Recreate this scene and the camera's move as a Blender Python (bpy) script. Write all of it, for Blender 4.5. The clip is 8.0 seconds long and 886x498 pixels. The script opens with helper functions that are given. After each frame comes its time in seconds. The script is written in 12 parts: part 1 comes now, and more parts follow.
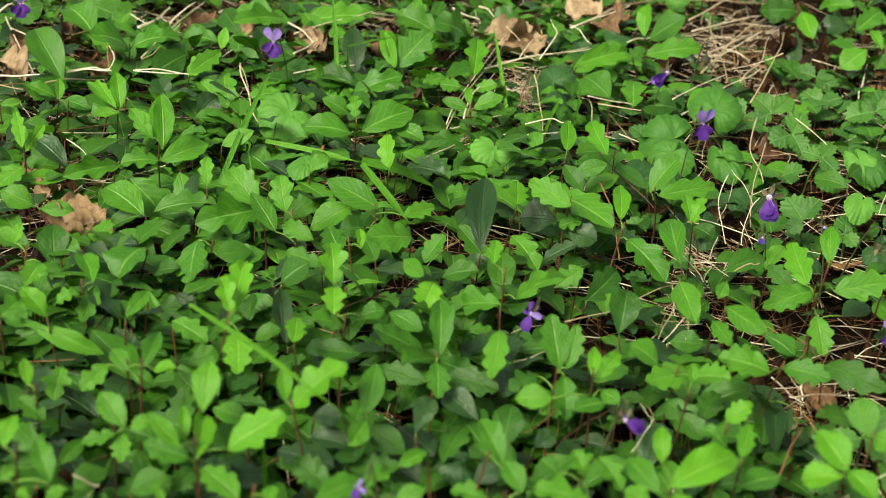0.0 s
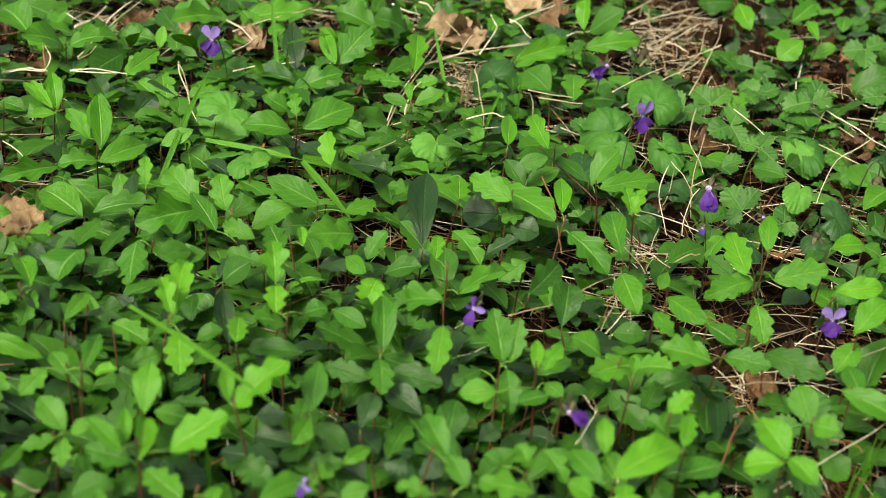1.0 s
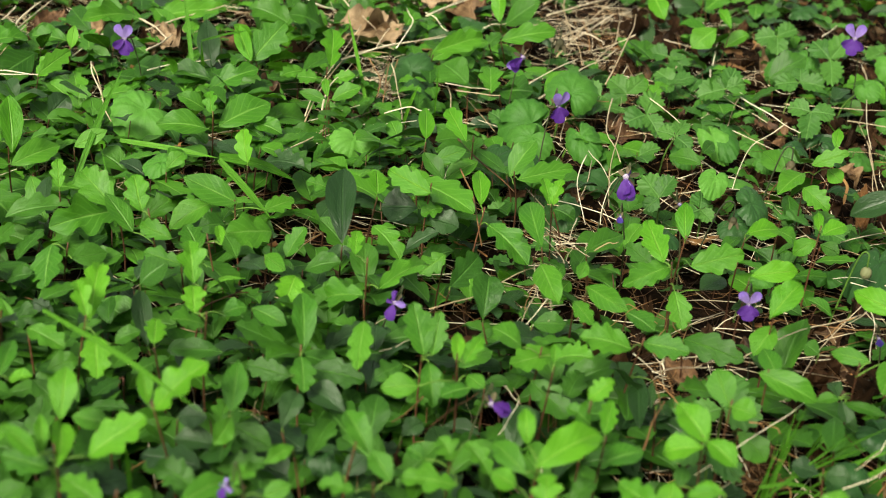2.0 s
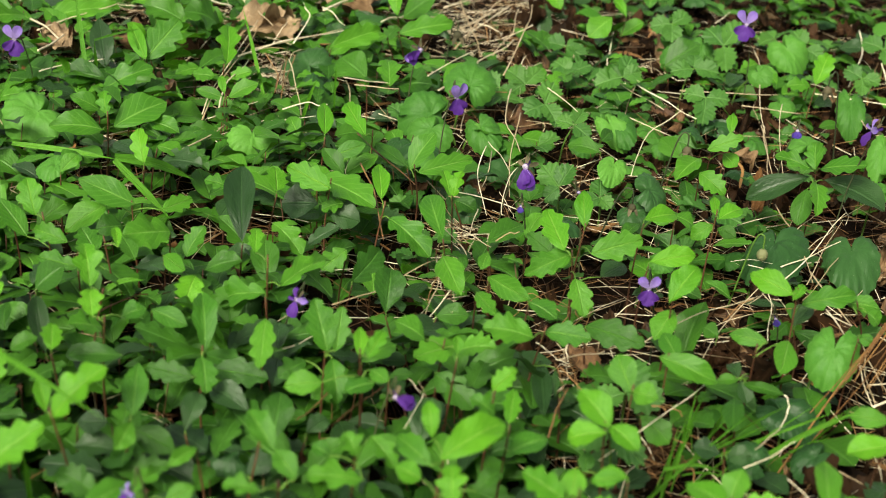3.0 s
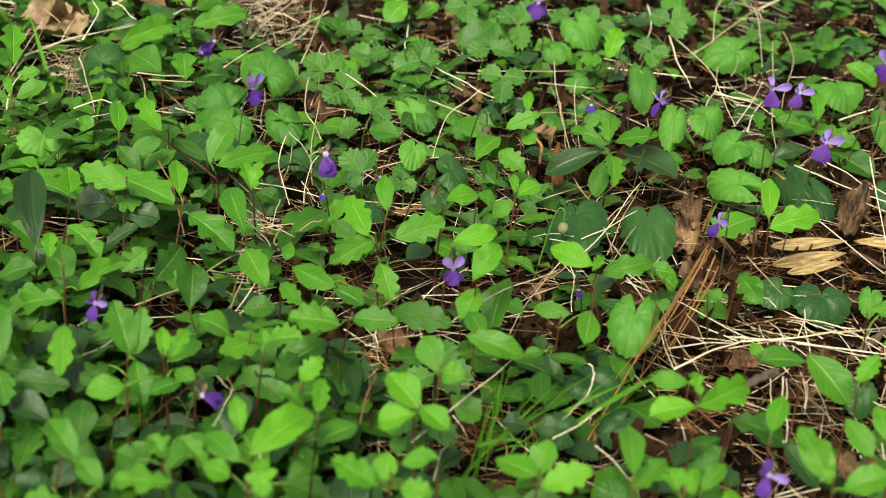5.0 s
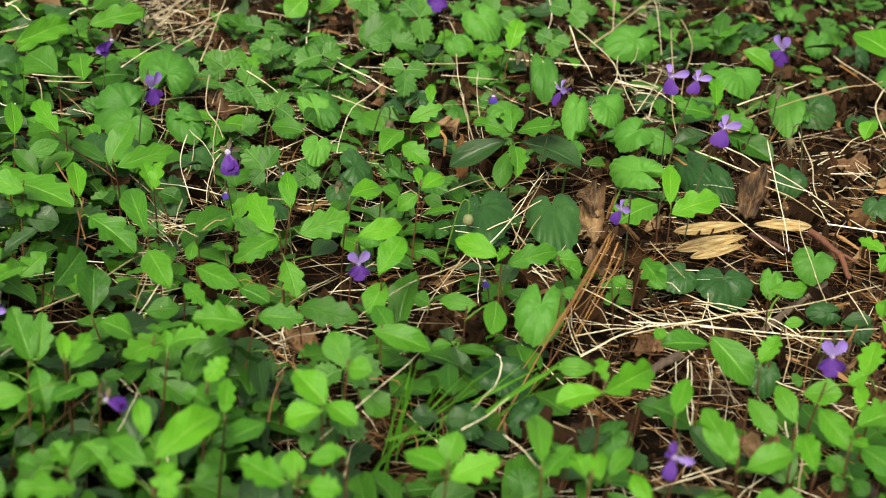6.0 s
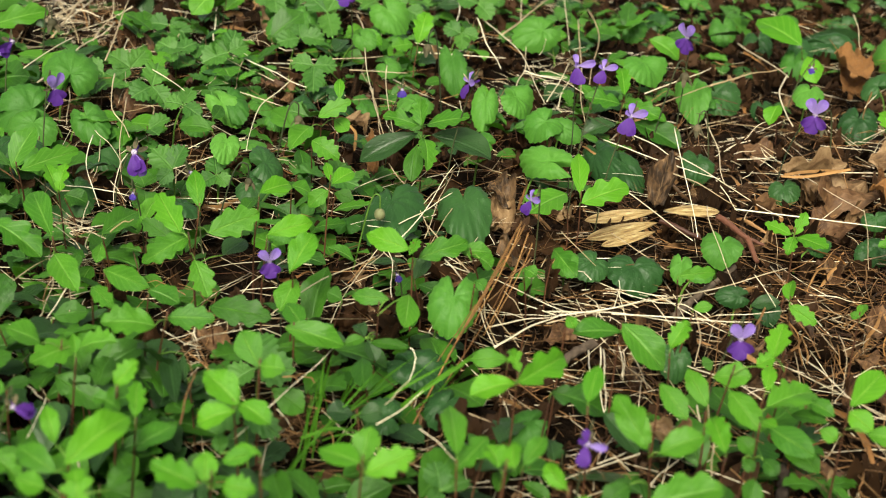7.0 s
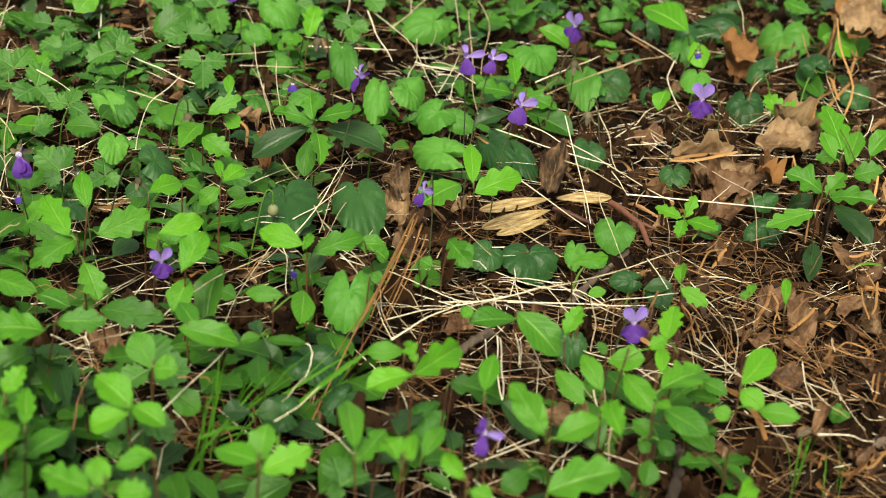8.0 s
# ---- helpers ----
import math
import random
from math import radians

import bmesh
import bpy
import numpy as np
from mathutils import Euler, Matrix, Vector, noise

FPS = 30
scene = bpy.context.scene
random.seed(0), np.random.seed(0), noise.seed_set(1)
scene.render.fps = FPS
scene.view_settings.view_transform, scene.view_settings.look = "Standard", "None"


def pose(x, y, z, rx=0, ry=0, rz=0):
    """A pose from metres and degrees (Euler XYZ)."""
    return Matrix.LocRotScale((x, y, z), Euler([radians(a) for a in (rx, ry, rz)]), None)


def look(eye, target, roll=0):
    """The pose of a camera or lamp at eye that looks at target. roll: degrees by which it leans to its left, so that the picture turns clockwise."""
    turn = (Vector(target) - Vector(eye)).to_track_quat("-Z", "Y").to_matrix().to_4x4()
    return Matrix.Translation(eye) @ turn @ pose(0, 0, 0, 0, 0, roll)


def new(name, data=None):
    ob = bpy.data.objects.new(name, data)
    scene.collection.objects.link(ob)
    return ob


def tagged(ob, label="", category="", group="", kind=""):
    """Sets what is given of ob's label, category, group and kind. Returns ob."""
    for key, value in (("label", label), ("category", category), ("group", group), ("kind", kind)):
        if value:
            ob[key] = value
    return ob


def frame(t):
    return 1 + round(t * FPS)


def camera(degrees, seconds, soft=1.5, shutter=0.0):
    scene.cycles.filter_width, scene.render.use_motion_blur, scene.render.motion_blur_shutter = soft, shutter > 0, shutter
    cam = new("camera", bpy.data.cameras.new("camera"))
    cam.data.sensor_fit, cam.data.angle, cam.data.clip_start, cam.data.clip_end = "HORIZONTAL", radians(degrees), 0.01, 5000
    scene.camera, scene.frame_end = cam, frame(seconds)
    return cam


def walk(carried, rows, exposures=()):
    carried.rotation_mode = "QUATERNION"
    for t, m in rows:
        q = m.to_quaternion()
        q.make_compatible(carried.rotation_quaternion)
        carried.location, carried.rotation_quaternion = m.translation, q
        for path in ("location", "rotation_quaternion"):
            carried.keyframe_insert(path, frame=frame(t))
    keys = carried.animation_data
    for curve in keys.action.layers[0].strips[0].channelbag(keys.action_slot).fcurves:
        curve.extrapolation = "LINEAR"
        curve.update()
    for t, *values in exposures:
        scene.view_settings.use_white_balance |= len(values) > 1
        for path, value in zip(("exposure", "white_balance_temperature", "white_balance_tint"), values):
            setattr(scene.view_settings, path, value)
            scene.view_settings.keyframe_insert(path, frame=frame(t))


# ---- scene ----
# A camera that pans on a low tripod over a patch of violets and young honeysuckle.
cam = camera(36.0, 8.0, 1.1)
ROWS = [
    (0.0, 0.0000, -0.0000, 0.3681, 64.84, -3.93, 1.84),
    (0.5, 0.0012, 0.0002, 0.3681, 64.84, -3.89, 0.70),
    (1.0, 0.0024, 0.0004, 0.3681, 64.83, -3.94, -0.63),
    (1.5, 0.0041, 0.0006, 0.3681, 64.82, -3.89, -2.22),
    (3.0, 0.0101, 0.0010, 0.3681, 64.83, -3.89, -8.30),
    (3.5, 0.0123, 0.0009, 0.3681, 64.83, -3.89, -10.47),
    (4.0, 0.0144, 0.0008, 0.3681, 64.82, -3.92, -12.65),
    (4.5, 0.0163, 0.0007, 0.3681, 64.83, -3.93, -14.61),
    (6.0, 0.0224, -0.0004, 0.3682, 64.85, -3.87, -20.74),
    (6.5, 0.0242, -0.0008, 0.3682, 64.85, -3.86, -22.50),
    (7.0, 0.0261, -0.0013, 0.3682, 64.85, -3.87, -24.52),
    (7.5, 0.0281, -0.0019, 0.3682, 64.84, -3.87, -26.70),
    (8.0, 0.0302, -0.0026, 0.3681, 64.84, -3.93, -29.03),
]
walk(cam, [(t, pose(x, y, z, rx, ry, rz)) for t, x, y, z, rx, ry, rz in ROWS], [(0.0, 0.68, 7250, 3), (8.0, 0.68, 7250, 3)])
cam.data.dof.use_dof = True
cam.data.dof.focus_distance = 0.86
cam.data.dof.aperture_fstop = 13.0

# World: bright overcast sky, a wide soft sun from behind the camera's left shoulder.
world = bpy.data.worlds.new("overcast_sky")
scene.world = world
world.use_nodes = True
wt = world.node_tree
sky = wt.nodes.new("ShaderNodeTexSky")
sky.sky_type = "NISHITA"
sky.sun_disc = False
sky.sun_elevation, sky.sun_rotation = radians(45), radians(215)
sky.air_density, sky.dust_density, sky.ozone_density = 1.0, 4.0, 1.0
haze = wt.nodes.new("ShaderNodeHueSaturation")
haze.inputs["Saturation"].default_value = 0.4
wt.links.new(sky.outputs[0], haze.inputs["Color"])
wt.links.new(haze.outputs[0], wt.nodes["Background"].inputs[0])
wt.nodes["Background"].inputs[1].default_value = 0.110
sun = new("sun", bpy.data.lights.new("sun", "SUN"))
sun.data.energy, sun.data.angle, sun.data.color = 3.4, radians(20), (1.0, 0.96, 0.88)
sun.matrix_world = look((-1.7, -2.4, 2.9), (0, 0, 0))


# ---- materials ----
def nodes_of(name):
    m = bpy.data.materials.new(name)
    m.use_nodes = True
    nt = m.node_tree
    return m, nt, nt.nodes["Principled BSDF"], nt.nodes["Material Output"]


def put(nt, kind, **values):
    n = nt.nodes.new(kind)
    for k, v in values.items():
        if k in n.inputs:
            n.inputs[k].default_value = v
    return n


def maths(nt, op, a, b=None, c=None):
    n = nt.nodes.new("ShaderNodeMath")
    n.operation = op
    for i, v in enumerate((a, b, c)):
        if v is None:
            continue
        if isinstance(v, (int, float)):
            n.inputs[i].default_value = v
        else:
            nt.links.new(v, n.inputs[i])
    return n.outputs[0]


def blend(nt, fac, a, b, mode="MIX"):
    n = nt.nodes.new("ShaderNodeMix")
    n.data_type, n.blend_type = "RGBA", mode
    for i, v in ((0, fac), (6, a), (7, b)):
        if isinstance(v, (int, float)):
            n.inputs[i].default_value = v
        elif isinstance(v, tuple):
            n.inputs[i].default_value = (*v, 1) if len(v) == 3 else v
        else:
            nt.links.new(v, n.inputs[i])
    return n.outputs[2]


def ramp(nt, fac, *stops):
    n = nt.nodes.new("ShaderNodeValToRGB")
    e = n.color_ramp.elements
    while len(e) < len(stops):
        e.new(0.5)
    for el, (p, c) in zip(e, stops):
        el.position, el.color = p, (*c, 1)
    nt.links.new(fac, n.inputs[0])
    return n.outputs[0]


def chance(nt):
    """A random number for each object and each loose piece."""
    oi, ge = nt.nodes.new("ShaderNodeObjectInfo"), nt.nodes.new("ShaderNodeNewGeometry")
    return maths(nt, "FRACT", maths(nt, "ADD", oi.outputs["Random"], ge.outputs["Random Per Island"]))


def bump(nt, height, strength, distance, bsdf):
    b = put(nt, "ShaderNodeBump", Strength=strength, Distance=distance)
    nt.links.new(height, b.inputs["Height"])
    nt.links.new(b.outputs[0], bsdf.inputs["Normal"])
    return b.outputs[0]


def leaf_material(name, dark, light, vein, rough=0.45, fan=False, glow=0.3, spots=0.0):
    """A leaf: colour between dark and light from leaf to leaf, paler veins, mottling, light through the blade."""
    m, nt, bsdf, out = nodes_of(name)
    rnd = chance(nt)
    uv = nt.nodes.new("ShaderNodeUVMap")
    sep = nt.nodes.new("ShaderNodeSeparateXYZ")
    nt.links.new(uv.outputs[0], sep.inputs[0])
    u, v = sep.outputs[0], sep.outputs[1]
    if fan:
        side = maths(nt, "ABSOLUTE", maths(nt, "SINE", maths(nt, "MULTIPLY", u, 9 * math.pi)))
        ribs = maths(nt, "POWER", side, 110.0)
        mid = maths(nt, "MULTIPLY", ribs, maths(nt, "MINIMUM", maths(nt, "MULTIPLY", v, 0.7), maths(nt, "SUBTRACT", 0.30, maths(nt, "MULTIPLY", v, 0.22))))
        cells = put(nt, "ShaderNodeTexVoronoi", Scale=9.0)
        cells.feature = "DISTANCE_TO_EDGE"
        nt.links.new(nt.nodes.new("ShaderNodeTexCoord").outputs["Object"], cells.inputs["Vector"])
        net = maths(nt, "SUBTRACT", 0.6, maths(nt, "SMOOTH_MIN", maths(nt, "MULTIPLY", cells.outputs["Distance"], 6.0), 0.6, 0.1))
    else:
        off = maths(nt, "ABSOLUTE", maths(nt, "SUBTRACT", u, 0.5))
        mid = maths(nt, "SUBTRACT", 1.0, maths(nt, "SMOOTH_MIN", maths(nt, "MULTIPLY", off, 22.0), 1.0, 0.3))
        wave = maths(nt, "SINE", maths(nt, "MULTIPLY", maths(nt, "SUBTRACT", v, maths(nt, "MULTIPLY", off, 0.5)), 21.0))
        net = maths(nt, "POWER", maths(nt, "ABSOLUTE", wave), 30.0)
    face = nt.nodes.new("ShaderNodeTexCoord").outputs["Object"] if fan else uv.outputs[0]
    n1 = put(nt, "ShaderNodeTexNoise", Scale=3.0, Detail=3.0)
    n2 = put(nt, "ShaderNodeTexNoise", Scale=26.0, Detail=2.0)
    for n in (n1, n2):
        n.noise_dimensions = "4D"
        nt.links.new(face, n.inputs["Vector"])
        nt.links.new(maths(nt, "MULTIPLY", rnd, 37.0), n.inputs["W"])
    swell = put(nt, "ShaderNodeTexNoise", Scale=7.0, Detail=1.0)
    nt.links.new(face, swell.inputs["Vector"])
    mix = maths(nt, "ADD", maths(nt, "MULTIPLY", rnd, 0.8), maths(nt, "MULTIPLY", maths(nt, "SUBTRACT", n1.outputs[0], 0.35), 0.75))
    col = blend(nt, mix, dark, light)
    col = blend(nt, maths(nt, "MULTIPLY", net, 0.13 if fan else 0.17), col, vein)
    col = blend(nt, maths(nt, "MULTIPLY", mid, 0.42 if fan else 0.62), col, vein)
    if spots:
        s = maths(nt, "GREATER_THAN", n2.outputs[0], 0.70)
        col = blend(nt, maths(nt, "MULTIPLY", s, spots), col, (0.35, 0.38, 0.30))
    nt.links.new(col, bsdf.inputs["Base Color"])
    bsdf.inputs["Roughness"].default_value = rough
    bsdf.inputs["Specular IOR Level"].default_value = (0.22 if fan else 0.32) if glow > 0.13 else 0.10
    h = maths(nt, "ADD", maths(nt, "MULTIPLY", n2.outputs[0], 0.5), maths(nt, "ADD", maths(nt, "MULTIPLY", mid, -0.06 if fan else -1.0), maths(nt, "MULTIPLY", net, -0.10 if fan else -0.07)))
    h = maths(nt, "ADD", h, maths(nt, "MULTIPLY", swell.outputs[0], 0.7))
    nrm = bump(nt, h, 0.7, 0.0007, bsdf)
    tr = nt.nodes.new("ShaderNodeBsdfTranslucent")
    nt.links.new(blend(nt, 1.0, col, (1.0, 1.0, 0.55), "MULTIPLY"), tr.inputs[0])
    nt.links.new(nrm, tr.inputs["Normal"])
    sh = nt.nodes.new("ShaderNodeMixShader")
    sh.inputs[0].default_value = glow
    nt.links.new(bsdf.outputs[0], sh.inputs[1])
    nt.links.new(tr.outputs[0], sh.inputs[2])
    nt.links.new(sh.outputs[0], out.inputs[0])
    return m


def plain_material(name, dark, light, rough=0.6, scale=200.0, relief=0.4, depth=0.0006, glow=0.0, stretch=(1, 1, 1)):
    """Straw, bark, dead leaf: two tones mixed by piece and by grain, with fine relief."""
    m, nt, bsdf, out = nodes_of(name)
    rnd = chance(nt)
    tc = nt.nodes.new("ShaderNodeTexCoord")
    mp = nt.nodes.new("ShaderNodeMapping")
    mp.inputs["Scale"].default_value = stretch
    nt.links.new(tc.outputs["Object"], mp.inputs[0])
    n1 = put(nt, "ShaderNodeTexNoise", Scale=scale, Detail=4.0)
    n2 = put(nt, "ShaderNodeTexNoise", Scale=scale * 0.15, Detail=3.0)
    for n in (n1, n2):
        nt.links.new(mp.outputs[0], n.inputs["Vector"])
    f = maths(nt, "ADD", maths(nt, "MULTIPLY", rnd, 1.0), maths(nt, "MULTIPLY", maths(nt, "SUBTRACT", n2.outputs[0], 0.5), 0.6))
    f = maths(nt, "ADD", f, maths(nt, "MULTIPLY", maths(nt, "SUBTRACT", n1.outputs[0], 0.5), 0.5))
    col = blend(nt, f, dark, light)
    nt.links.new(col, bsdf.inputs["Base Color"])
    bsdf.inputs["Roughness"].default_value = rough
    bsdf.inputs["Specular IOR Level"].default_value = 0.25
    bump(nt, n1.outputs[0], relief, depth, bsdf)
    if glow:
        tr = nt.nodes.new("ShaderNodeBsdfTranslucent")
        nt.links.new(col, tr.inputs[0])
        sh = nt.nodes.new("ShaderNodeMixShader")
        sh.inputs[0].default_value = glow
        nt.links.new(bsdf.outputs[0], sh.inputs[1])
        nt.links.new(tr.outputs[0], sh.inputs[2])
        nt.links.new(sh.outputs[0], out.inputs[0])
    return m


def dead_material(name, dark, middle, light):
    """A dry dead leaf: blotches of three tones, fine specks, side veins and a wrinkled face."""
    m, nt, bsdf, out = nodes_of(name)
    rnd = chance(nt)
    uv = nt.nodes.new("ShaderNodeUVMap")
    sep = nt.nodes.new("ShaderNodeSeparateXYZ")
    nt.links.new(uv.outputs[0], sep.inputs[0])
    off = maths(nt, "ABSOLUTE", maths(nt, "SUBTRACT", sep.outputs[0], 0.5))
    ns = []
    for sc, de in ((2.6, 5.0), (11.0, 6.0), (60.0, 3.0)):
        n = put(nt, "ShaderNodeTexNoise", Scale=sc, Detail=de)
        n.noise_dimensions = "4D"
        nt.links.new(uv.outputs[0], n.inputs["Vector"])
        nt.links.new(maths(nt, "MULTIPLY", rnd, 41.0), n.inputs["W"])
        ns.append(n.outputs[0])
    f = maths(nt, "ADD", maths(nt, "MULTIPLY", ns[0], 0.75), maths(nt, "MULTIPLY", ns[1], 0.45))
    f = maths(nt, "ADD", f, maths(nt, "MULTIPLY", maths(nt, "SUBTRACT", rnd, 0.6), 0.3))
    col = ramp(nt, f, (0.38, dark), (0.56, middle), (0.76, light))
    col = blend(nt, maths(nt, "MULTIPLY", maths(nt, "GREATER_THAN", ns[2], 0.62), 0.45), col, dark)
    rib = maths(nt, "POWER", maths(nt, "ABSOLUTE", maths(nt, "SINE", maths(nt, "MULTIPLY", maths(nt, "SUBTRACT", sep.outputs[1], maths(nt, "MULTIPLY", off, 0.9)), 19.0))), 24.0)
    mid = maths(nt, "SUBTRACT", 1.0, maths(nt, "MINIMUM", maths(nt, "MULTIPLY", off, 40.0), 1.0))
    veins = maths(nt, "MAXIMUM", mid, maths(nt, "MULTIPLY", rib, 0.3))
    col = blend(nt, maths(nt, "MULTIPLY", veins, 0.45), col, light)
    nt.links.new(col, bsdf.inputs["Base Color"])
    bsdf.inputs["Roughness"].default_value = 0.62
    bsdf.inputs["Specular IOR Level"].default_value = 0.25
    bump(nt, maths(nt, "ADD", ns[1], maths(nt, "MULTIPLY", veins, 0.3)), 0.6, 0.0010, bsdf)
    return m


def petal_material(name, tip, base):
    m, nt, bsdf, out = nodes_of(name)
    rnd = chance(nt)
    uv = nt.nodes.new("ShaderNodeUVMap")
    sep = nt.nodes.new("ShaderNodeSeparateXYZ")
    nt.links.new(uv.outputs[0], sep.inputs[0])
    n1 = put(nt, "ShaderNodeTexNoise", Scale=5.0, Detail=3.0)
    nt.links.new(uv.outputs[0], n1.inputs["Vector"])
    g = maths(nt, "ADD", sep.outputs[1], maths(nt, "MULTIPLY", maths(nt, "SUBTRACT", n1.outputs[0], 0.5), 0.5))
    col = ramp(nt, g, (0.0, (0.72, 0.64, 0.76)), (0.11, base), (0.9, tip))
    stripe = maths(nt, "POWER", maths(nt, "ABSOLUTE", maths(nt, "SINE", maths(nt, "MULTIPLY", sep.outputs[0], 18.0))), 10.0)
    col = blend(nt, maths(nt, "MULTIPLY", stripe, maths(nt, "SUBTRACT", 0.35, maths(nt, "MULTIPLY", sep.outputs[1], 0.3))), col, (0.06, 0.01, 0.2))
    col = blend(nt, maths(nt, "MULTIPLY", rnd, 0.35), col, tip)
    nt.links.new(col, bsdf.inputs["Base Color"])
    bsdf.inputs["Roughness"].default_value = 0.6
    bsdf.inputs["Specular IOR Level"].default_value = 0.2
    bump(nt, n1.outputs[0], 0.3, 0.0004, bsdf)
    tr = nt.nodes.new("ShaderNodeBsdfTranslucent")
    nt.links.new(col, tr.inputs[0])
    sh = nt.nodes.new("ShaderNodeMixShader")
    sh.inputs[0].default_value = 0.3
    nt.links.new(bsdf.outputs[0], sh.inputs[1])
    nt.links.new(tr.outputs[0], sh.inputs[2])
    nt.links.new(sh.outputs[0], out.inputs[0])
    return m


def husk_material():
    """Dry papery husk: pale, with darker ribs along it and brown stains."""
    m, nt, bsdf, out = nodes_of("dry_husk")
    uv = nt.nodes.new("ShaderNodeUVMap")
    sep = nt.nodes.new("ShaderNodeSeparateXYZ")
    nt.links.new(uv.outputs[0], sep.inputs[0])
    n1 = put(nt, "ShaderNodeTexNoise", Scale=4.0, Detail=5.0)
    nt.links.new(uv.outputs[0], n1.inputs["Vector"])
    rib = maths(nt, "ABSOLUTE", maths(nt, "SINE", maths(nt, "MULTIPLY", maths(nt, "ADD", sep.outputs[0], maths(nt, "MULTIPLY", n1.outputs[0], 0.03)), 36.0)))
    col = ramp(nt, n1.outputs[0], (0.3, (0.15, 0.08, 0.028)), (0.47, (0.44, 0.30, 0.12)), (0.65, (0.68, 0.53, 0.27)))
    col = blend(nt, maths(nt, "MULTIPLY", maths(nt, "POWER", rib, 5.0), 0.4), col, (0.14, 0.075, 0.028))
    nt.links.new(col, bsdf.inputs["Base Color"])
    bsdf.inputs["Roughness"].default_value = 0.6
    bump(nt, rib, 0.7, 0.0008, bsdf)
    return m


def soil_material():
    m, nt, bsdf, out = nodes_of("forest_soil")
    tc = nt.nodes.new("ShaderNodeTexCoord")
    ns = []
    for sc, de in ((9.0, 4.0), (60.0, 6.0), (420.0, 3.0)):
        n = put(nt, "ShaderNodeTexNoise", Scale=sc, Detail=de)
        nt.links.new(tc.outputs["Object"], n.inputs["Vector"])
        ns.append(n.outputs[0])
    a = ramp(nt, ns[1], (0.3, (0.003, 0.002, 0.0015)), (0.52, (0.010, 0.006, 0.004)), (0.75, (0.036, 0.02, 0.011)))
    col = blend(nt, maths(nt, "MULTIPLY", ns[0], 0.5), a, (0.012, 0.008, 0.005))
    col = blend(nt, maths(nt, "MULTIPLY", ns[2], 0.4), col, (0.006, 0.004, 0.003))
    nt.links.new(col, bsdf.inputs["Base Color"])
    bsdf.inputs["Roughness"].default_value = 0.95
    bsdf.inputs["Specular IOR Level"].default_value = 0.03
    bump(nt, maths(nt, "ADD", ns[1], maths(nt, "MULTIPLY", ns[2], 0.4)), 0.9, 0.006, bsdf)
    return m


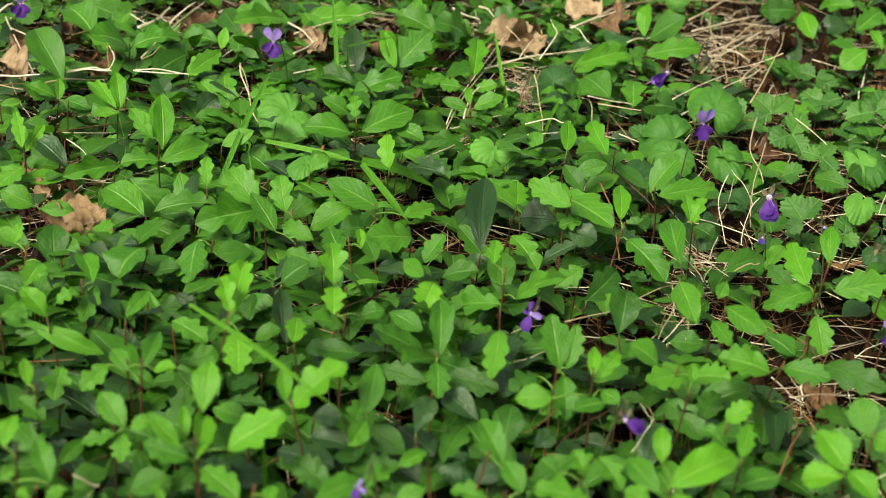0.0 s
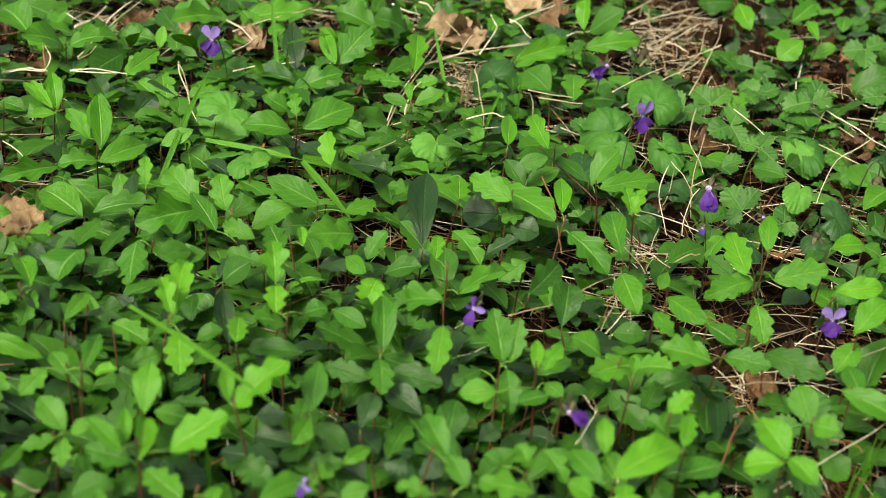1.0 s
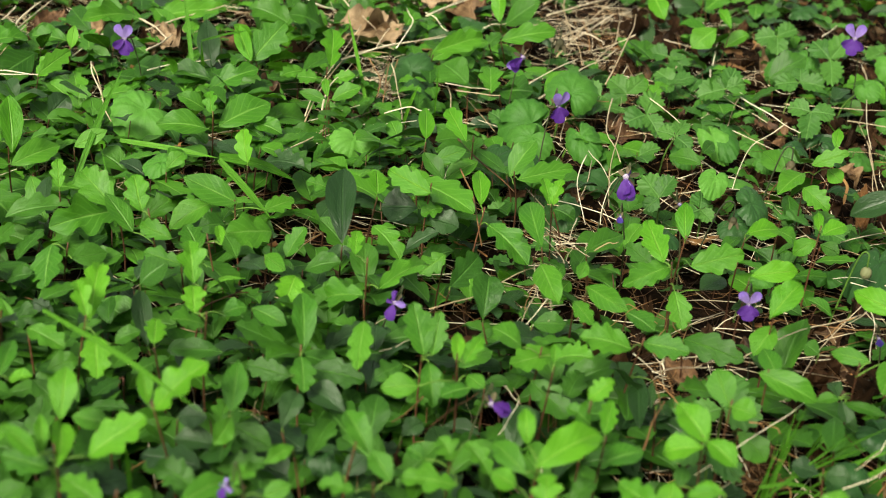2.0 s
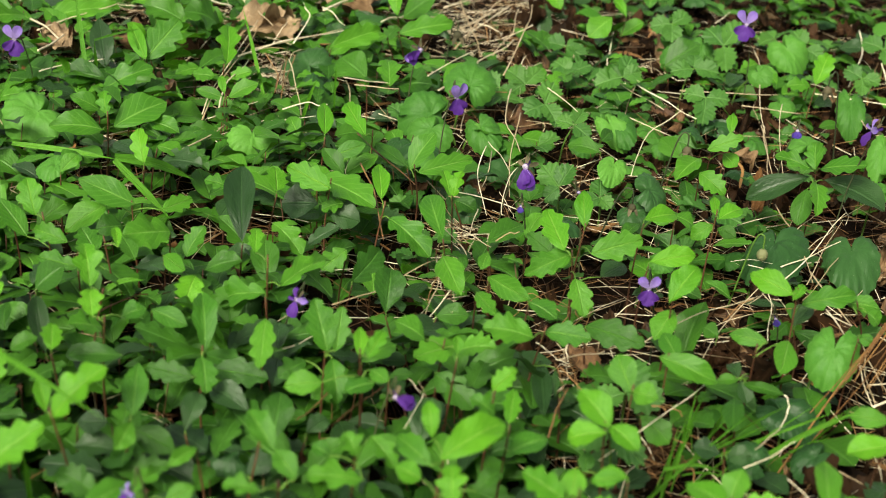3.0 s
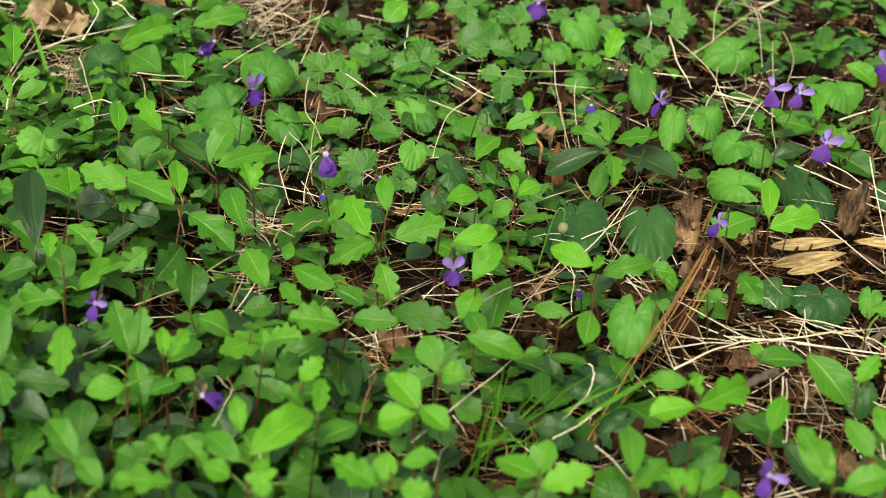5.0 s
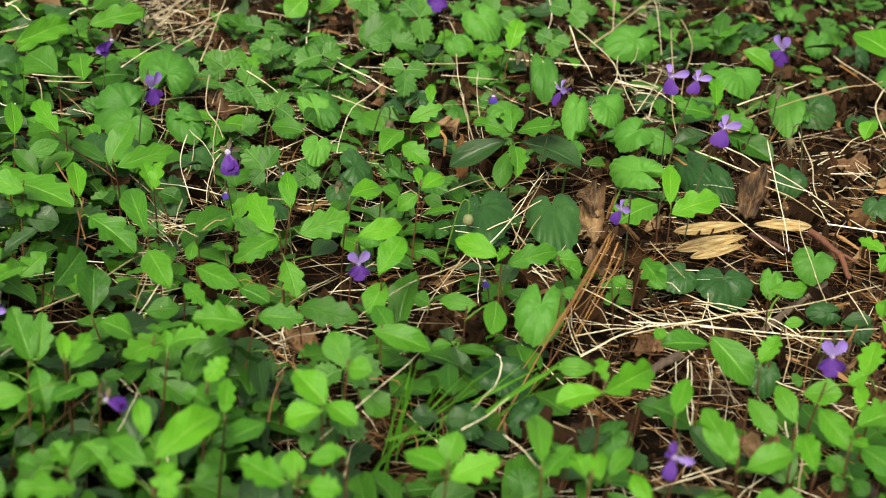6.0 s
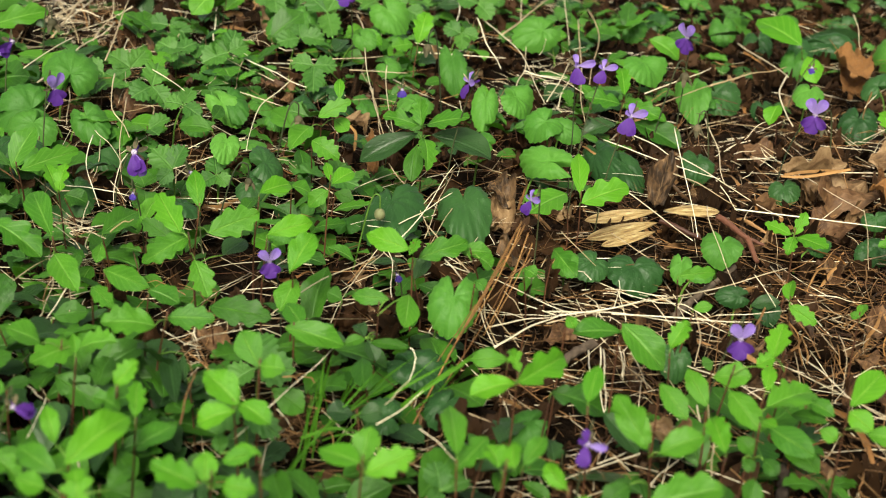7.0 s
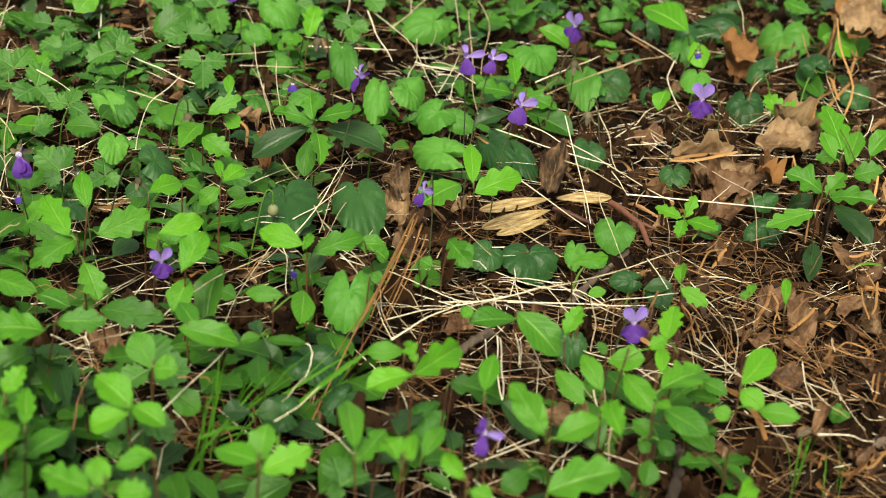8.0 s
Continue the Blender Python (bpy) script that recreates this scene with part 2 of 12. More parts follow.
MAT = {
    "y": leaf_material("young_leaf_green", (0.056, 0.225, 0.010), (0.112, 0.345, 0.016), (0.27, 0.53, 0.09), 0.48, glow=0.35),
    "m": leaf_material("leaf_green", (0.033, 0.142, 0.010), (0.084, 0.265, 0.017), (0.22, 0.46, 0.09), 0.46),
    # Darker copy of leaf_green: shade on low and front leaves put into the colour.
    "g": leaf_material("deep_shaded_leaf_green", (0.018, 0.078, 0.007), (0.056, 0.185, 0.014), (0.11, 0.28, 0.05), 0.44),
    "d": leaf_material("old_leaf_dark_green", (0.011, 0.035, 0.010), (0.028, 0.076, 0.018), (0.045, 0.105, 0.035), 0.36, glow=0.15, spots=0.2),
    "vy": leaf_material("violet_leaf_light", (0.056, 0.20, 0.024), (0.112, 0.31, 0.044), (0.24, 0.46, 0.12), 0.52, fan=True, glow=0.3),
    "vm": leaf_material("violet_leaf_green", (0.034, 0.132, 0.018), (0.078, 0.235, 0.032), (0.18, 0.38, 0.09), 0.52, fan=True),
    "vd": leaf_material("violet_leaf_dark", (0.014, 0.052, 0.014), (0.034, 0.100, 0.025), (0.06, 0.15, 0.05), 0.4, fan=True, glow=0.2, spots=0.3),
    "b": leaf_material("strawberry_leaf_green", (0.031, 0.115, 0.017), (0.074, 0.205, 0.030), (0.15, 0.32, 0.09), 0.5),
    "h": leaf_material("grass_green", (0.048, 0.18, 0.012), (0.10, 0.30, 0.02), (0.18, 0.43, 0.06), 0.4, glow=0.3),
    "straw": plain_material("dry_straw", (0.33, 0.235, 0.13), (0.88, 0.79, 0.60), 0.5, 300.0),
    "tan": plain_material("brown_dry_straw", (0.014, 0.006, 0.0025), (0.35, 0.185, 0.075), 0.55, 300.0),
    "rust": plain_material("rust_dry_blade", (0.05, 0.02, 0.008), (0.40, 0.19, 0.065), 0.55, 160.0, 0.8, 0.001, 0.2),
    "brown": dead_material("dead_leaf_brown", (0.014, 0.007, 0.003), (0.072, 0.034, 0.015), (0.19, 0.105, 0.050)),
    "humus": leaf_material("decayed_leaf_dark", (0.004, 0.0025, 0.0014), (0.050, 0.024, 0.011), (0.07, 0.036, 0.015), 0.7, glow=0.05, spots=0.15),
    "bleach": dead_material("dead_leaf_bleached", (0.10, 0.062, 0.032), (0.27, 0.185, 0.105), (0.42, 0.315, 0.20)),
    "pale": dead_material("dead_leaf_pale", (0.022, 0.012, 0.006), (0.125, 0.070, 0.032), (0.29, 0.19, 0.10)),
    "bark": plain_material("twig_bark", (0.03, 0.021, 0.016), (0.17, 0.125, 0.09), 0.85, 220.0, 1.0, 0.002),
    "stem": plain_material("red_brown_stem", (0.045, 0.018, 0.010), (0.12, 0.052, 0.026), 0.5, 250.0, 0.3),
    "redwood": plain_material("red_dry_stalk", (0.05, 0.019, 0.012), (0.15, 0.062, 0.038), 0.5, 220.0, 0.6, 0.001),
    "shoot": plain_material("green_stem", (0.06, 0.13, 0.02), (0.13, 0.26, 0.04), 0.5, 250.0, 0.2),
    "stalk": plain_material("violet_stalk_dark", (0.02, 0.03, 0.015), (0.06, 0.07, 0.03), 0.5, 250.0, 0.2),
    "husk": husk_material(),
    "calyx": plain_material("hairy_calyx", (0.035, 0.034, 0.016), (0.13, 0.105, 0.06), 0.7, 300.0),
    "blade": plain_material("rust_grass_blade", (0.10, 0.042, 0.014), (0.50, 0.27, 0.10), 0.55, 160.0, 0.8, 0.001, 0.25),
    "pod": plain_material("green_pod", (0.07, 0.09, 0.035), (0.16, 0.17, 0.08), 0.6, 300.0),
    "p_light": petal_material("violet_petal_light", (0.21, 0.125, 0.48), (0.40, 0.30, 0.65)),
    "p_deep": petal_material("violet_petal_deep", (0.070, 0.018, 0.200), (0.125, 0.045, 0.30)),
    "p_wilt": petal_material("violet_petal_wilted", (0.05, 0.03, 0.24), (0.10, 0.06, 0.34)),
    "soil": soil_material(),
}


# ---- shapes, as points, faces and UVs ----
def blade(outline, across=6, along=14, fold=0.25, droop=0.2, ripple=0.03, twist=0.0, seed=0):
    """A leaf of length 1 along +y and width 1; outline(v) is the half width (0 to 0.5)."""
    r = random.Random(seed)
    ph = [r.uniform(0, 6.28) for _ in range(4)]
    pts, uvs, faces = [], [], []
    for j in range(along + 1):
        v = j / along
        for i in range(across + 1):
            s = 2 * i / across - 1
            w = outline(v, s)
            x = s * w
            y = v + 0.20 * abs(s) * w
            z = fold * abs(x) + droop * (v - v * v) * 1.6 + ripple * abs(s) * (math.sin(9 * v + ph[0] + (1.5 if s > 0 else 0)) + 0.6 * math.sin(17 * v + ph[1])) + twist * x * v
            pts.append((x, y, z))
            uvs.append((0.5 + 0.5 * s, v))
    n = across + 1
    for j in range(along):
        for i in range(across):
            a = j * n + i
            faces.append((a, a + 1, a + n + 1, a + n))
    return pts, faces, uvs


def egg(v, peak, power=0.75):
    """A smooth leaf outline whose widest point is at v = peak."""
    k = math.log(0.5) / math.log(peak)
    return 0.5 * max(0.0, math.sin(math.pi * min(1, max(0, v)) ** k)) ** power


def lobed(depth, count, shift, seed):
    """A leaf with a few broad rounded lobes a side, parted by narrow bays, and a plain base and tip."""
    r = random.Random(seed)
    a, b = r.uniform(-0.09, 0.09), r.uniform(-0.09, 0.09)
    cut = [r.uniform(0.45, 1.35) for _ in range(18)]

    def outline(v, s):
        q = (v + (a if s > 0 else b)) * count + shift
        reach = min(1.0, max(0.0, (v - 0.10) / 0.15)) * min(1.0, max(0.0, (0.97 - v) / 0.12))
        bay = abs(math.cos(math.pi * q)) ** 3 * depth * reach * cut[round(q) % 9 + (9 if s > 0 else 0)]
        lean = 0.10 * math.sin(2 * math.pi * q) * depth * reach
        return max(0.004, egg(v, 0.44, 0.74) * (1.04 - bay + lean))
    return outline


def smooth(peak, power=0.75):
    return lambda v, s: max(0.004, egg(v, peak, power))


def notched(peak, power, seed):
    """A smooth leaf outline with a few shallow uneven notches."""
    return lambda v, s: max(0.004, egg(v, peak, power) * (1 - 0.09 * abs(math.sin(9.5 * v + seed + (0.8 if s > 0 else 0))) ** 6 - 0.04 * math.sin(5 * v + 2 * seed)))


def heart(seed, lobes=0.16, crenate=0.030, fold=0.15, cup=0.1, seg=90, rings=5, notch=0.8):
    """A heart or kidney leaf of length 1 (sinus to tip along +y) and width 1, joined to its stalk at the sinus."""
    r = random.Random(seed)
    p1, p2 = r.uniform(0, 6.28), r.uniform(0, 6.28)
    pts, uvs, faces = [(0, 0.0, 0)], [(0.5, 0.0)], []
    for k in range(1, rings + 1):
        q = k / rings
        for i in range(seg):
            th = -math.pi + 2 * math.pi * (i + 0.5) / seg
            a = abs(th) / math.pi
            rad = 0.50 + 0.04 * max(0.0, 1 - a / 0.2) ** 1.3 + 0.02 * math.sin(a * math.pi)
            if a > 0.86:
                rad *= 1 - notch * ((a - 0.86) / 0.14) ** 1.5
            rad *= 1 + (crenate * math.sin(th * 18 + p1) + 0.014 * math.sin(4 * th + p2)) * (q ** 3)
            x, y = q * rad * math.sin(th), q * (rad * math.cos(th) + 0.09)
            z = fold * abs(x) - 0.16 * q ** 4 + 0.10 * q * (1 - q) + cup * q * q * (0.35 * math.sin(2 * th + p1) + 0.30 * math.sin(3 * th + p2) - 0.4 * max(0, math.cos(th))) + 0.0015 * q * math.cos(th * 9) + 0.06 * cup * math.sin(7 * th + p2) * q ** 3 + 0.03 * noise.noise(Vector((x * 6, y * 6, seed))) + 0.026 * noise.noise(Vector((x * 13, y * 13, seed)))
            pts.append((x, y + 0.36, z))
            uvs.append((th / (2 * math.pi) + 0.5, q))
    pts[0] = (0, 0.36, -0.015)
    for i in range(seg):
        j = (i + 1) % seg
        if i < seg - 1:
            faces.append((0, 1 + j, 1 + i))
            for k in range(rings - 1):
                a = 1 + k * seg
                faces.append((a + i, a + j, a + seg + j, a + seg + i))
    return pts, [f[::-1] for f in faces], uvs


def leaflet_shape(seed, teeth=13, depth=0.17, rings=4, fold=0.2):
    """A rounded leaflet of length 1 and width 1, wedge-shaped at its base, with coarse teeth all round."""
    r = random.Random(seed)
    ph = r.uniform(0, 6.28)
    seg = teeth * 4
    pts, uvs, faces = [(0, 0.5, 0)], [(0.5, 0.5)], []
    for k in range(1, rings + 1):
        q = k / rings
        for i in range(seg):
            th = -math.pi + 2 * math.pi * i / seg
            a = abs(th) / math.pi
            rad = 0.5 * (1 - 0.25 * max(0.0, (a - 0.55) / 0.45) * (1 - max(0.0, (a - 0.9) / 0.1)))
            tooth = 1 - abs(((i % 4) - 1.6) / 2.0)
            rad *= 1 + depth * (tooth - 0.5) * q ** 3 * (1 if a < 0.72 else 0.15)
            x, y = q * rad * math.sin(th), 0.5 + q * rad * math.cos(th)
            side = 1 if x > 0 else -1
            z = fold * abs(x) - 0.25 * (y - 0.5) ** 2 + 0.02 * math.sin(24 * (y - 0.8 * abs(x)) + ph) * min(1, abs(x) * 8) + 0.03 * q * math.sin(3 * th + ph)
            pts.append((x, y, z))
            uvs.append((0.5 + x, y))
    for i in range(seg):
        j = (i + 1) % seg
        faces.append((0, 1 + i, 1 + j))
        for k in range(rings - 1):
            a = 1 + k * seg
            faces.append((a + i, a + seg + i, a + seg + j, a + j))
    return pts, [f[::-1] for f in faces], uvs


def tube(points, r0, r1, sides=6):
    """A round stalk along points, tapering from r0 to r1, closed at both ends."""
    P = [Vector(p) for p in points]
    pts, uvs, faces = [], [], []
    n = len(P)
    side = Vector((1, 0, 0))
    for k in range(n):
        d = (P[min(n - 1, k + 1)] - P[max(0, k - 1)]).normalized()
        side = (side - d * side.dot(d))
        if side.length < 1e-4:
            side = d.orthogonal()
        side.normalize()
        other = d.cross(side)
        rad = r0 + (r1 - r0) * k / (n - 1)
        for i in range(sides):
            a = 2 * math.pi * i / sides
            pts.append(tuple(P[k] + rad * (math.cos(a) * side + math.sin(a) * other)))
            uvs.append((i / sides, k / (n - 1)))
    for k in range(n - 1):
        for i in range(sides):
            a, b = k * sides + i, k * sides + (i + 1) % sides
            faces.append((a, b, b + sides, a + sides))
    faces.append(tuple(range(sides))[::-1])
    faces.append(tuple(range((n - 1) * sides, n * sides)))
    return pts, faces, uvs


def ribbon(points, width, up=(0, 0, 1), fold=0.3):
    """A long narrow blade (grass) along points, pointed at its end, with a fold along the middle."""
    P = [Vector(p) for p in points]
    n = len(P)
    pts, uvs, faces = [], [], []
    for k in range(n):
        d = (P[min(n - 1, k + 1)] - P[max(0, k - 1)]).normalized()
        s = d.cross(Vector(up))
        if s.length < 1e-3:
            s = d.orthogonal()
        s.normalize()
        nn = s.cross(d)
        q = k / (n - 1)
        w = width / 2 * min(1.0, 0.75 + q) * min(1.0, (1.02 - q) * 2.6)
        for i, t in enumerate((-1, 0, 1)):
            pts.append(tuple(P[k] + s * (w * t) + nn * (fold * w * abs(t))))
            uvs.append((0.5 + 0.5 * t, q))
    for k in range(n - 1):
        for i in range(2):
            a = 3 * k + i
            faces.append((a, a + 1, a + 4, a + 3))
    return pts, faces, uvs


def bend(points, steps=6):
    """A smooth line through the points."""
    P = [Vector(p) for p in points]
    P = [2 * P[0] - P[1]] + P + [2 * P[-1] - P[-2]]
    out = []
    for k in range(1, len(P) - 2):
        for j in range(steps):
            t = j / steps
            a, b, c, d = P[k - 1], P[k], P[k + 1], P[k + 2]
            out.append(0.5 * (2 * b + (c - a) * t + (2 * a - 5 * b + 4 * c - d) * t * t + (3 * b - a - 3 * c + d) * t ** 3))
    return out + [P[-2]]


def kinked(r, count=4, sway=0.16, snap=0.2):
    """A dry stem's line of length about 1 round the origin: straight lengths with small bends and now and then a snap."""
    a, e, p, out = 0.0, r.gauss(0, 0.08), Vector((0, 0, 0)), []
    for k in range(count + 1):
        out.append(p.copy())
        p = p + Vector((math.sin(a), math.cos(a), math.sin(e))) * (r.uniform(0.6, 1.4) / count)
        a += r.gauss(0, sway) + (r.uniform(-1.1, 1.1) if r.random() < snap else 0)
        e = 0.6 * e + r.gauss(0, 0.1)
    mid = (out[0] + out[-1]) / 2
    return [q - mid for q in out]


def curled(r, width):
    """A dry grass blade, curled and twisted, of length about 1."""
    line, roll, turn = bend(kinked(r, 4, 0.35, 0.3), 3), r.uniform(0, 6.28), r.uniform(-5, 5)
    pts, faces, uvs = [], [], []
    n = len(line)
    for k, p in enumerate(line):
        q = k / (n - 1)
        a = roll + turn * q
        w = width * (0.5 + 0.5 * math.sin(math.pi * min(1, q * 0.85 + 0.12))) * (1 + r.uniform(-0.25, 0.25))
        s, up = Vector((math.cos(a), 0, math.sin(a))), Vector((-math.sin(a), 0, math.cos(a)))
        for t in (-1, 0, 1):
            pts.append(tuple(p + s * (w * t / 2) + up * (0.35 * w * abs(t)) + Vector((0, 0, 0.12 * math.sin(3 * q + roll)))))
            uvs.append((0.5 + 0.5 * t, q))
    for k in range(n - 1):
        for i in range(2):
            b = 3 * k + i
            faces.append((b, b + 1, b + 4, b + 3))
    return pts, faces, uvs


def mesh_of(name, shape, mat):
    pts, faces, uvs = shape
    me = bpy.data.meshes.new(name)
    me.from_pydata([tuple(p) for p in pts], [], [tuple(f) for f in faces])
    finish(me, np.array(uvs, dtype=np.float32), mat)
    return me


def finish(me, uvs, mat):
    layer = me.uv_layers.new(name="UVMap")
    idx = np.empty(len(me.loops), dtype=np.int32)
    me.loops.foreach_get("vertex_index", idx)
    layer.data.foreach_set("uv", uvs[idx].ravel())
    me.polygons.foreach_set("use_smooth", np.ones(len(me.polygons), dtype=bool))
    me.materials.append(MAT[mat])


ARRAYS = {}


def arrays(shape):
    """The shape's points, corner indices, face sizes and UVs as arrays."""
    key = id(shape)
    if key not in ARRAYS:
        p, f, t = shape
        ARRAYS[key] = (shape, np.array(p), np.array([i for q in f for i in q], dtype=np.int32), np.array([len(q) for q in f], dtype=np.int32), np.array(t, dtype=np.float32))
    return ARRAYS[key][1:]


def gather(name, pieces, mat):
    """One mesh out of many (shape, matrix) pieces."""
    pts, loops, sizes, uvs, base = [], [], [], [], 0
    for shape, m in pieces:
        p, l, z, t = arrays(shape)
        m = np.array(m)
        pts.append(p @ m[:3, :3].T + m[:3, 3])
        loops.append(l + base)
        sizes.append(z)
        uvs.append(t)
        base += len(p)
    pts, loops, sizes = np.concatenate(pts), np.concatenate(loops), np.concatenate(sizes)
    me = bpy.data.meshes.new(name)
    me.vertices.add(len(pts))
    me.vertices.foreach_set("co", pts.astype(np.float32).ravel())
    me.loops.add(len(loops))
    me.loops.foreach_set("vertex_index", loops)
    me.polygons.add(len(sizes))
    me.polygons.foreach_set("loop_start", np.concatenate([[0], np.cumsum(sizes)[:-1]]).astype(np.int32))
    me.update(calc_edges=True)
    finish(me, np.concatenate(uvs), mat)
    return me


def crumple(shape, curl, arch, pleat, seed):
    """Curl a dry leaf across and along, pleat it between its veins, and crease it."""
    pts, faces, uvs = shape
    out = []
    for (x, y, z), (u, v) in zip(pts, uvs):
        off = abs(u - 0.5)
        z += curl * x * x + arch * (v - 0.5) ** 2 + pleat * math.sin(38 * (v - 0.9 * off)) * min(1, off * 6)
        z += 0.15 * noise.noise(Vector((x * 4, y * 4, seed * 5.0))) + 0.08 * noise.noise(Vector((x * 10, y * 10, seed * 3.0)))
        x += 0.05 * noise.noise(Vector((x * 7, y * 9, seed * 2.0 + 4)))
        y += 0.04 * noise.noise(Vector((x * 9, y * 7, seed * 2.0 + 9)))
        out.append((x * (1 - 0.25 * abs(curl) * abs(x)), y, z))
    return out, faces, uvs


SHAPES = {
    "l": [blade(lobed((0.33, 0.42, 0.27, 0.50)[k], (3.5, 2.9, 4.1, 2.5)[k], 0.15 * k, k), 8, 46, 0.10 + 0.07 * k, 0.12 + 0.08 * k, 0.020 + 0.007 * k, 0.08 * (k - 1), k) for k in range(4)],
    "o": [blade(smooth(0.40 + 0.02 * k, 0.86) if k < 1 else notched(0.43, 0.86, k), 6, 24, 0.10 + 0.07 * k, 0.10 + 0.08 * k, 0.012 + 0.007 * k, 0.08 * (k - 1), 10 + k) for k in range(4)],
    "r": [blade(smooth(0.50, 0.88) if k < 1 else notched(0.50, 0.88, k), 6, 24, 0.10 + 0.06 * k, 0.10 + 0.08 * k, 0.012 + 0.007 * k, 0.08 * (1 - k), 20 + k) for k in range(4)],
    "n": [blade(smooth(0.5, 0.8), 6, 14, 0.3, 0.12 + 0.06 * k, 0.02, 0.1 * (k - 1), 30 + k) for k in range(3)],
    "t": [leaflet_shape(40 + k, (13, 11, 15)[k], 0.30, 4, 0.12 + 0.1 * k) for k in range(3)],
    "v": [heart(50 + k, fold=0.05 + 0.03 * k, cup=0.07 + 0.05 * k, seg=108, rings=7) for k in range(4)],
    "k": [crumple(blade(lobed((0.3, 0.05, 0.4, 0.2)[k], 2.5, 0.2 * k, 60 + k), 10, 26, 0.0, 0.0, 0.05, 0.4 * (k - 1), 60 + k), (2.4, 0.9, -1.6, 1.6)[k], (0.9, 0.5, 0.8, -0.6)[k], 0.030, k) for k in range(4)],
}
PETAL = [blade(smooth(0.62, 0.6), 6, 10, 0.15, 0.25, 0.02, 0, 71), blade(smooth(0.6, 0.6), 6, 10, 0.2, 0.15, 0.03, 0, 72), blade(smooth(0.66, 0.5), 6, 10, 0.1, -0.2, 0.04, 0, 73)]
STORE = {}


def leaf_mesh(kind, k, mat, name="leaf"):
    key = (kind, k, mat)
    if key not in STORE:
        STORE[key] = mesh_of(name, SHAPES[kind][k], mat)
    return STORE[key]


def part(name, data, parent, m=None, label=""):
    ob = new(name, data)
    ob.parent = parent
    if m is not None:
        ob.matrix_basis = m
    return tagged(ob, label) if label else ob


def base_at(name, x, y, label, category, group="", z=0.0):
    ob = new(name)
    ob.empty_display_size = 0.01
    ob.location = (x, y, z)
    return tagged(ob, label, category, group)


# ---- things ----
LABELS = {"y": "young honeysuckle shoot with fresh bright green leaves", "m": "honeysuckle shoot with lobed green leaves on red stem",
          "g": "low honeysuckle shoot with deep green leaves partly toned for shade", "d": "old honeysuckle shoot with dark glossy winter leaves"}
pick = random.Random(7)


def shoot(x, y, tx, ty, tz, tone="m"):
    """A honeysuckle shoot from the ground at x, y to its tip, tx and ty aside and tz up (millimetres)."""
    ob = base_at("honeysuckle_shoot", x, y, LABELS[tone], "plant", "honeysuckle shoots")
    top = Vector((tx, ty, tz)) / 1000
    line = bend([(0, 0, -0.004), (top.x * 0.2 + pick.uniform(-0.002, 0.002), top.y * 0.2, top.z * 0.5), top], 5)
    part("stem", mesh_of("stem", tube(line, 0.0006, 0.0004), "stem"), ob, None, "thin red-brown stem")
    return ob


def leaf(ob, kind, mat, x, y, z, rx, ry, rz, length, width):
    """A leaf with its base at x, y, z from the plant's foot; lengths in millimetres, turns in degrees."""
    k = pick.randrange(len(SHAPES[kind]))
    m = pose(x / 1000, y / 1000, z / 1000, rx, ry, rz) @ Matrix.Diagonal((width / 1000, length / 1000, (width + length) / 2000, 1))
    return part("leaf", leaf_mesh(kind, k, mat), ob, m)


def petiole(ob, x, y, z, tx, ty, tz):
    """A short stalk from the stem to a leaf's base (millimetres)."""
    a, b = Vector((x, y, z)) / 1000, Vector((tx, ty, tz)) / 1000
    line = bend([a, (a + b) / 2 + Vector((0, 0, 0.0015)), b], 2)
    return part("petiole", mesh_of("petiole", tube(line, 0.0003 if z < 0 else 0.00045, 0.0003, 5), "stalk" if z < 0 else "shoot"), ob)


def violet_leaf(x, y, mat, bx, by, bz, rx, ry, rz, length, width):
    """A heart-shaped violet leaf on its own stalk that rises from the ground at x, y."""
    tone = {"vy": "light green", "vm": "green", "vd": "dark green"}[mat]
    ob = base_at("violet_leaf", x, y, tone + " heart-shaped violet leaf on a thin stalk", "leaf", "violet leaves")
    k = pick.randrange(4)
    m = pose(bx / 1000, by / 1000, bz / 1000, rx, ry, rz) @ Matrix.Diagonal((width / 1000, length / 1000, (width + length) / 2000, 1))
    end = m @ Vector((0, 0.36, -0.07))
    line = bend([(0, 0, -0.004), (end.x * 0.3, end.y * 0.3, end.z * 0.6), end], 5)
    part("stalk", mesh_of("stalk", tube(line, 0.0008, 0.0006, 5), "shoot"), ob)
    part("blade", leaf_mesh("v", k, mat, "blade"), ob, m)
    return ob


def strawberry_leaf(x, y, cx, cy, cz):
    """The stalk of a three-part strawberry leaf; its leaflets follow."""
    ob = base_at("strawberry_leaf", x, y, "wild strawberry leaf of three toothed green leaflets", "leaf", "strawberry leaves")
    line = bend([(0, 0, -0.004), (cx / 1000 * 0.3, cy / 1000 * 0.3, cz / 1000 * 0.6), (cx / 1000, cy / 1000, cz / 1000)], 5)
    part("stalk", mesh_of("stalk", tube(line, 0.0007, 0.0005, 5), "shoot"), ob)
    return ob


def leaflet(ob, x, y, z, rx, ry, rz, length, width, mat="b"):
    k = pick.randrange(3)
    m = pose(x / 1000, y / 1000, z / 1000, rx, ry, rz) @ Matrix.Diagonal((width / 1000, length / 1000, (width + length) / 2000, 1))
    return part("leaflet", leaf_mesh("t", k, mat, "leaflet"), ob, m)


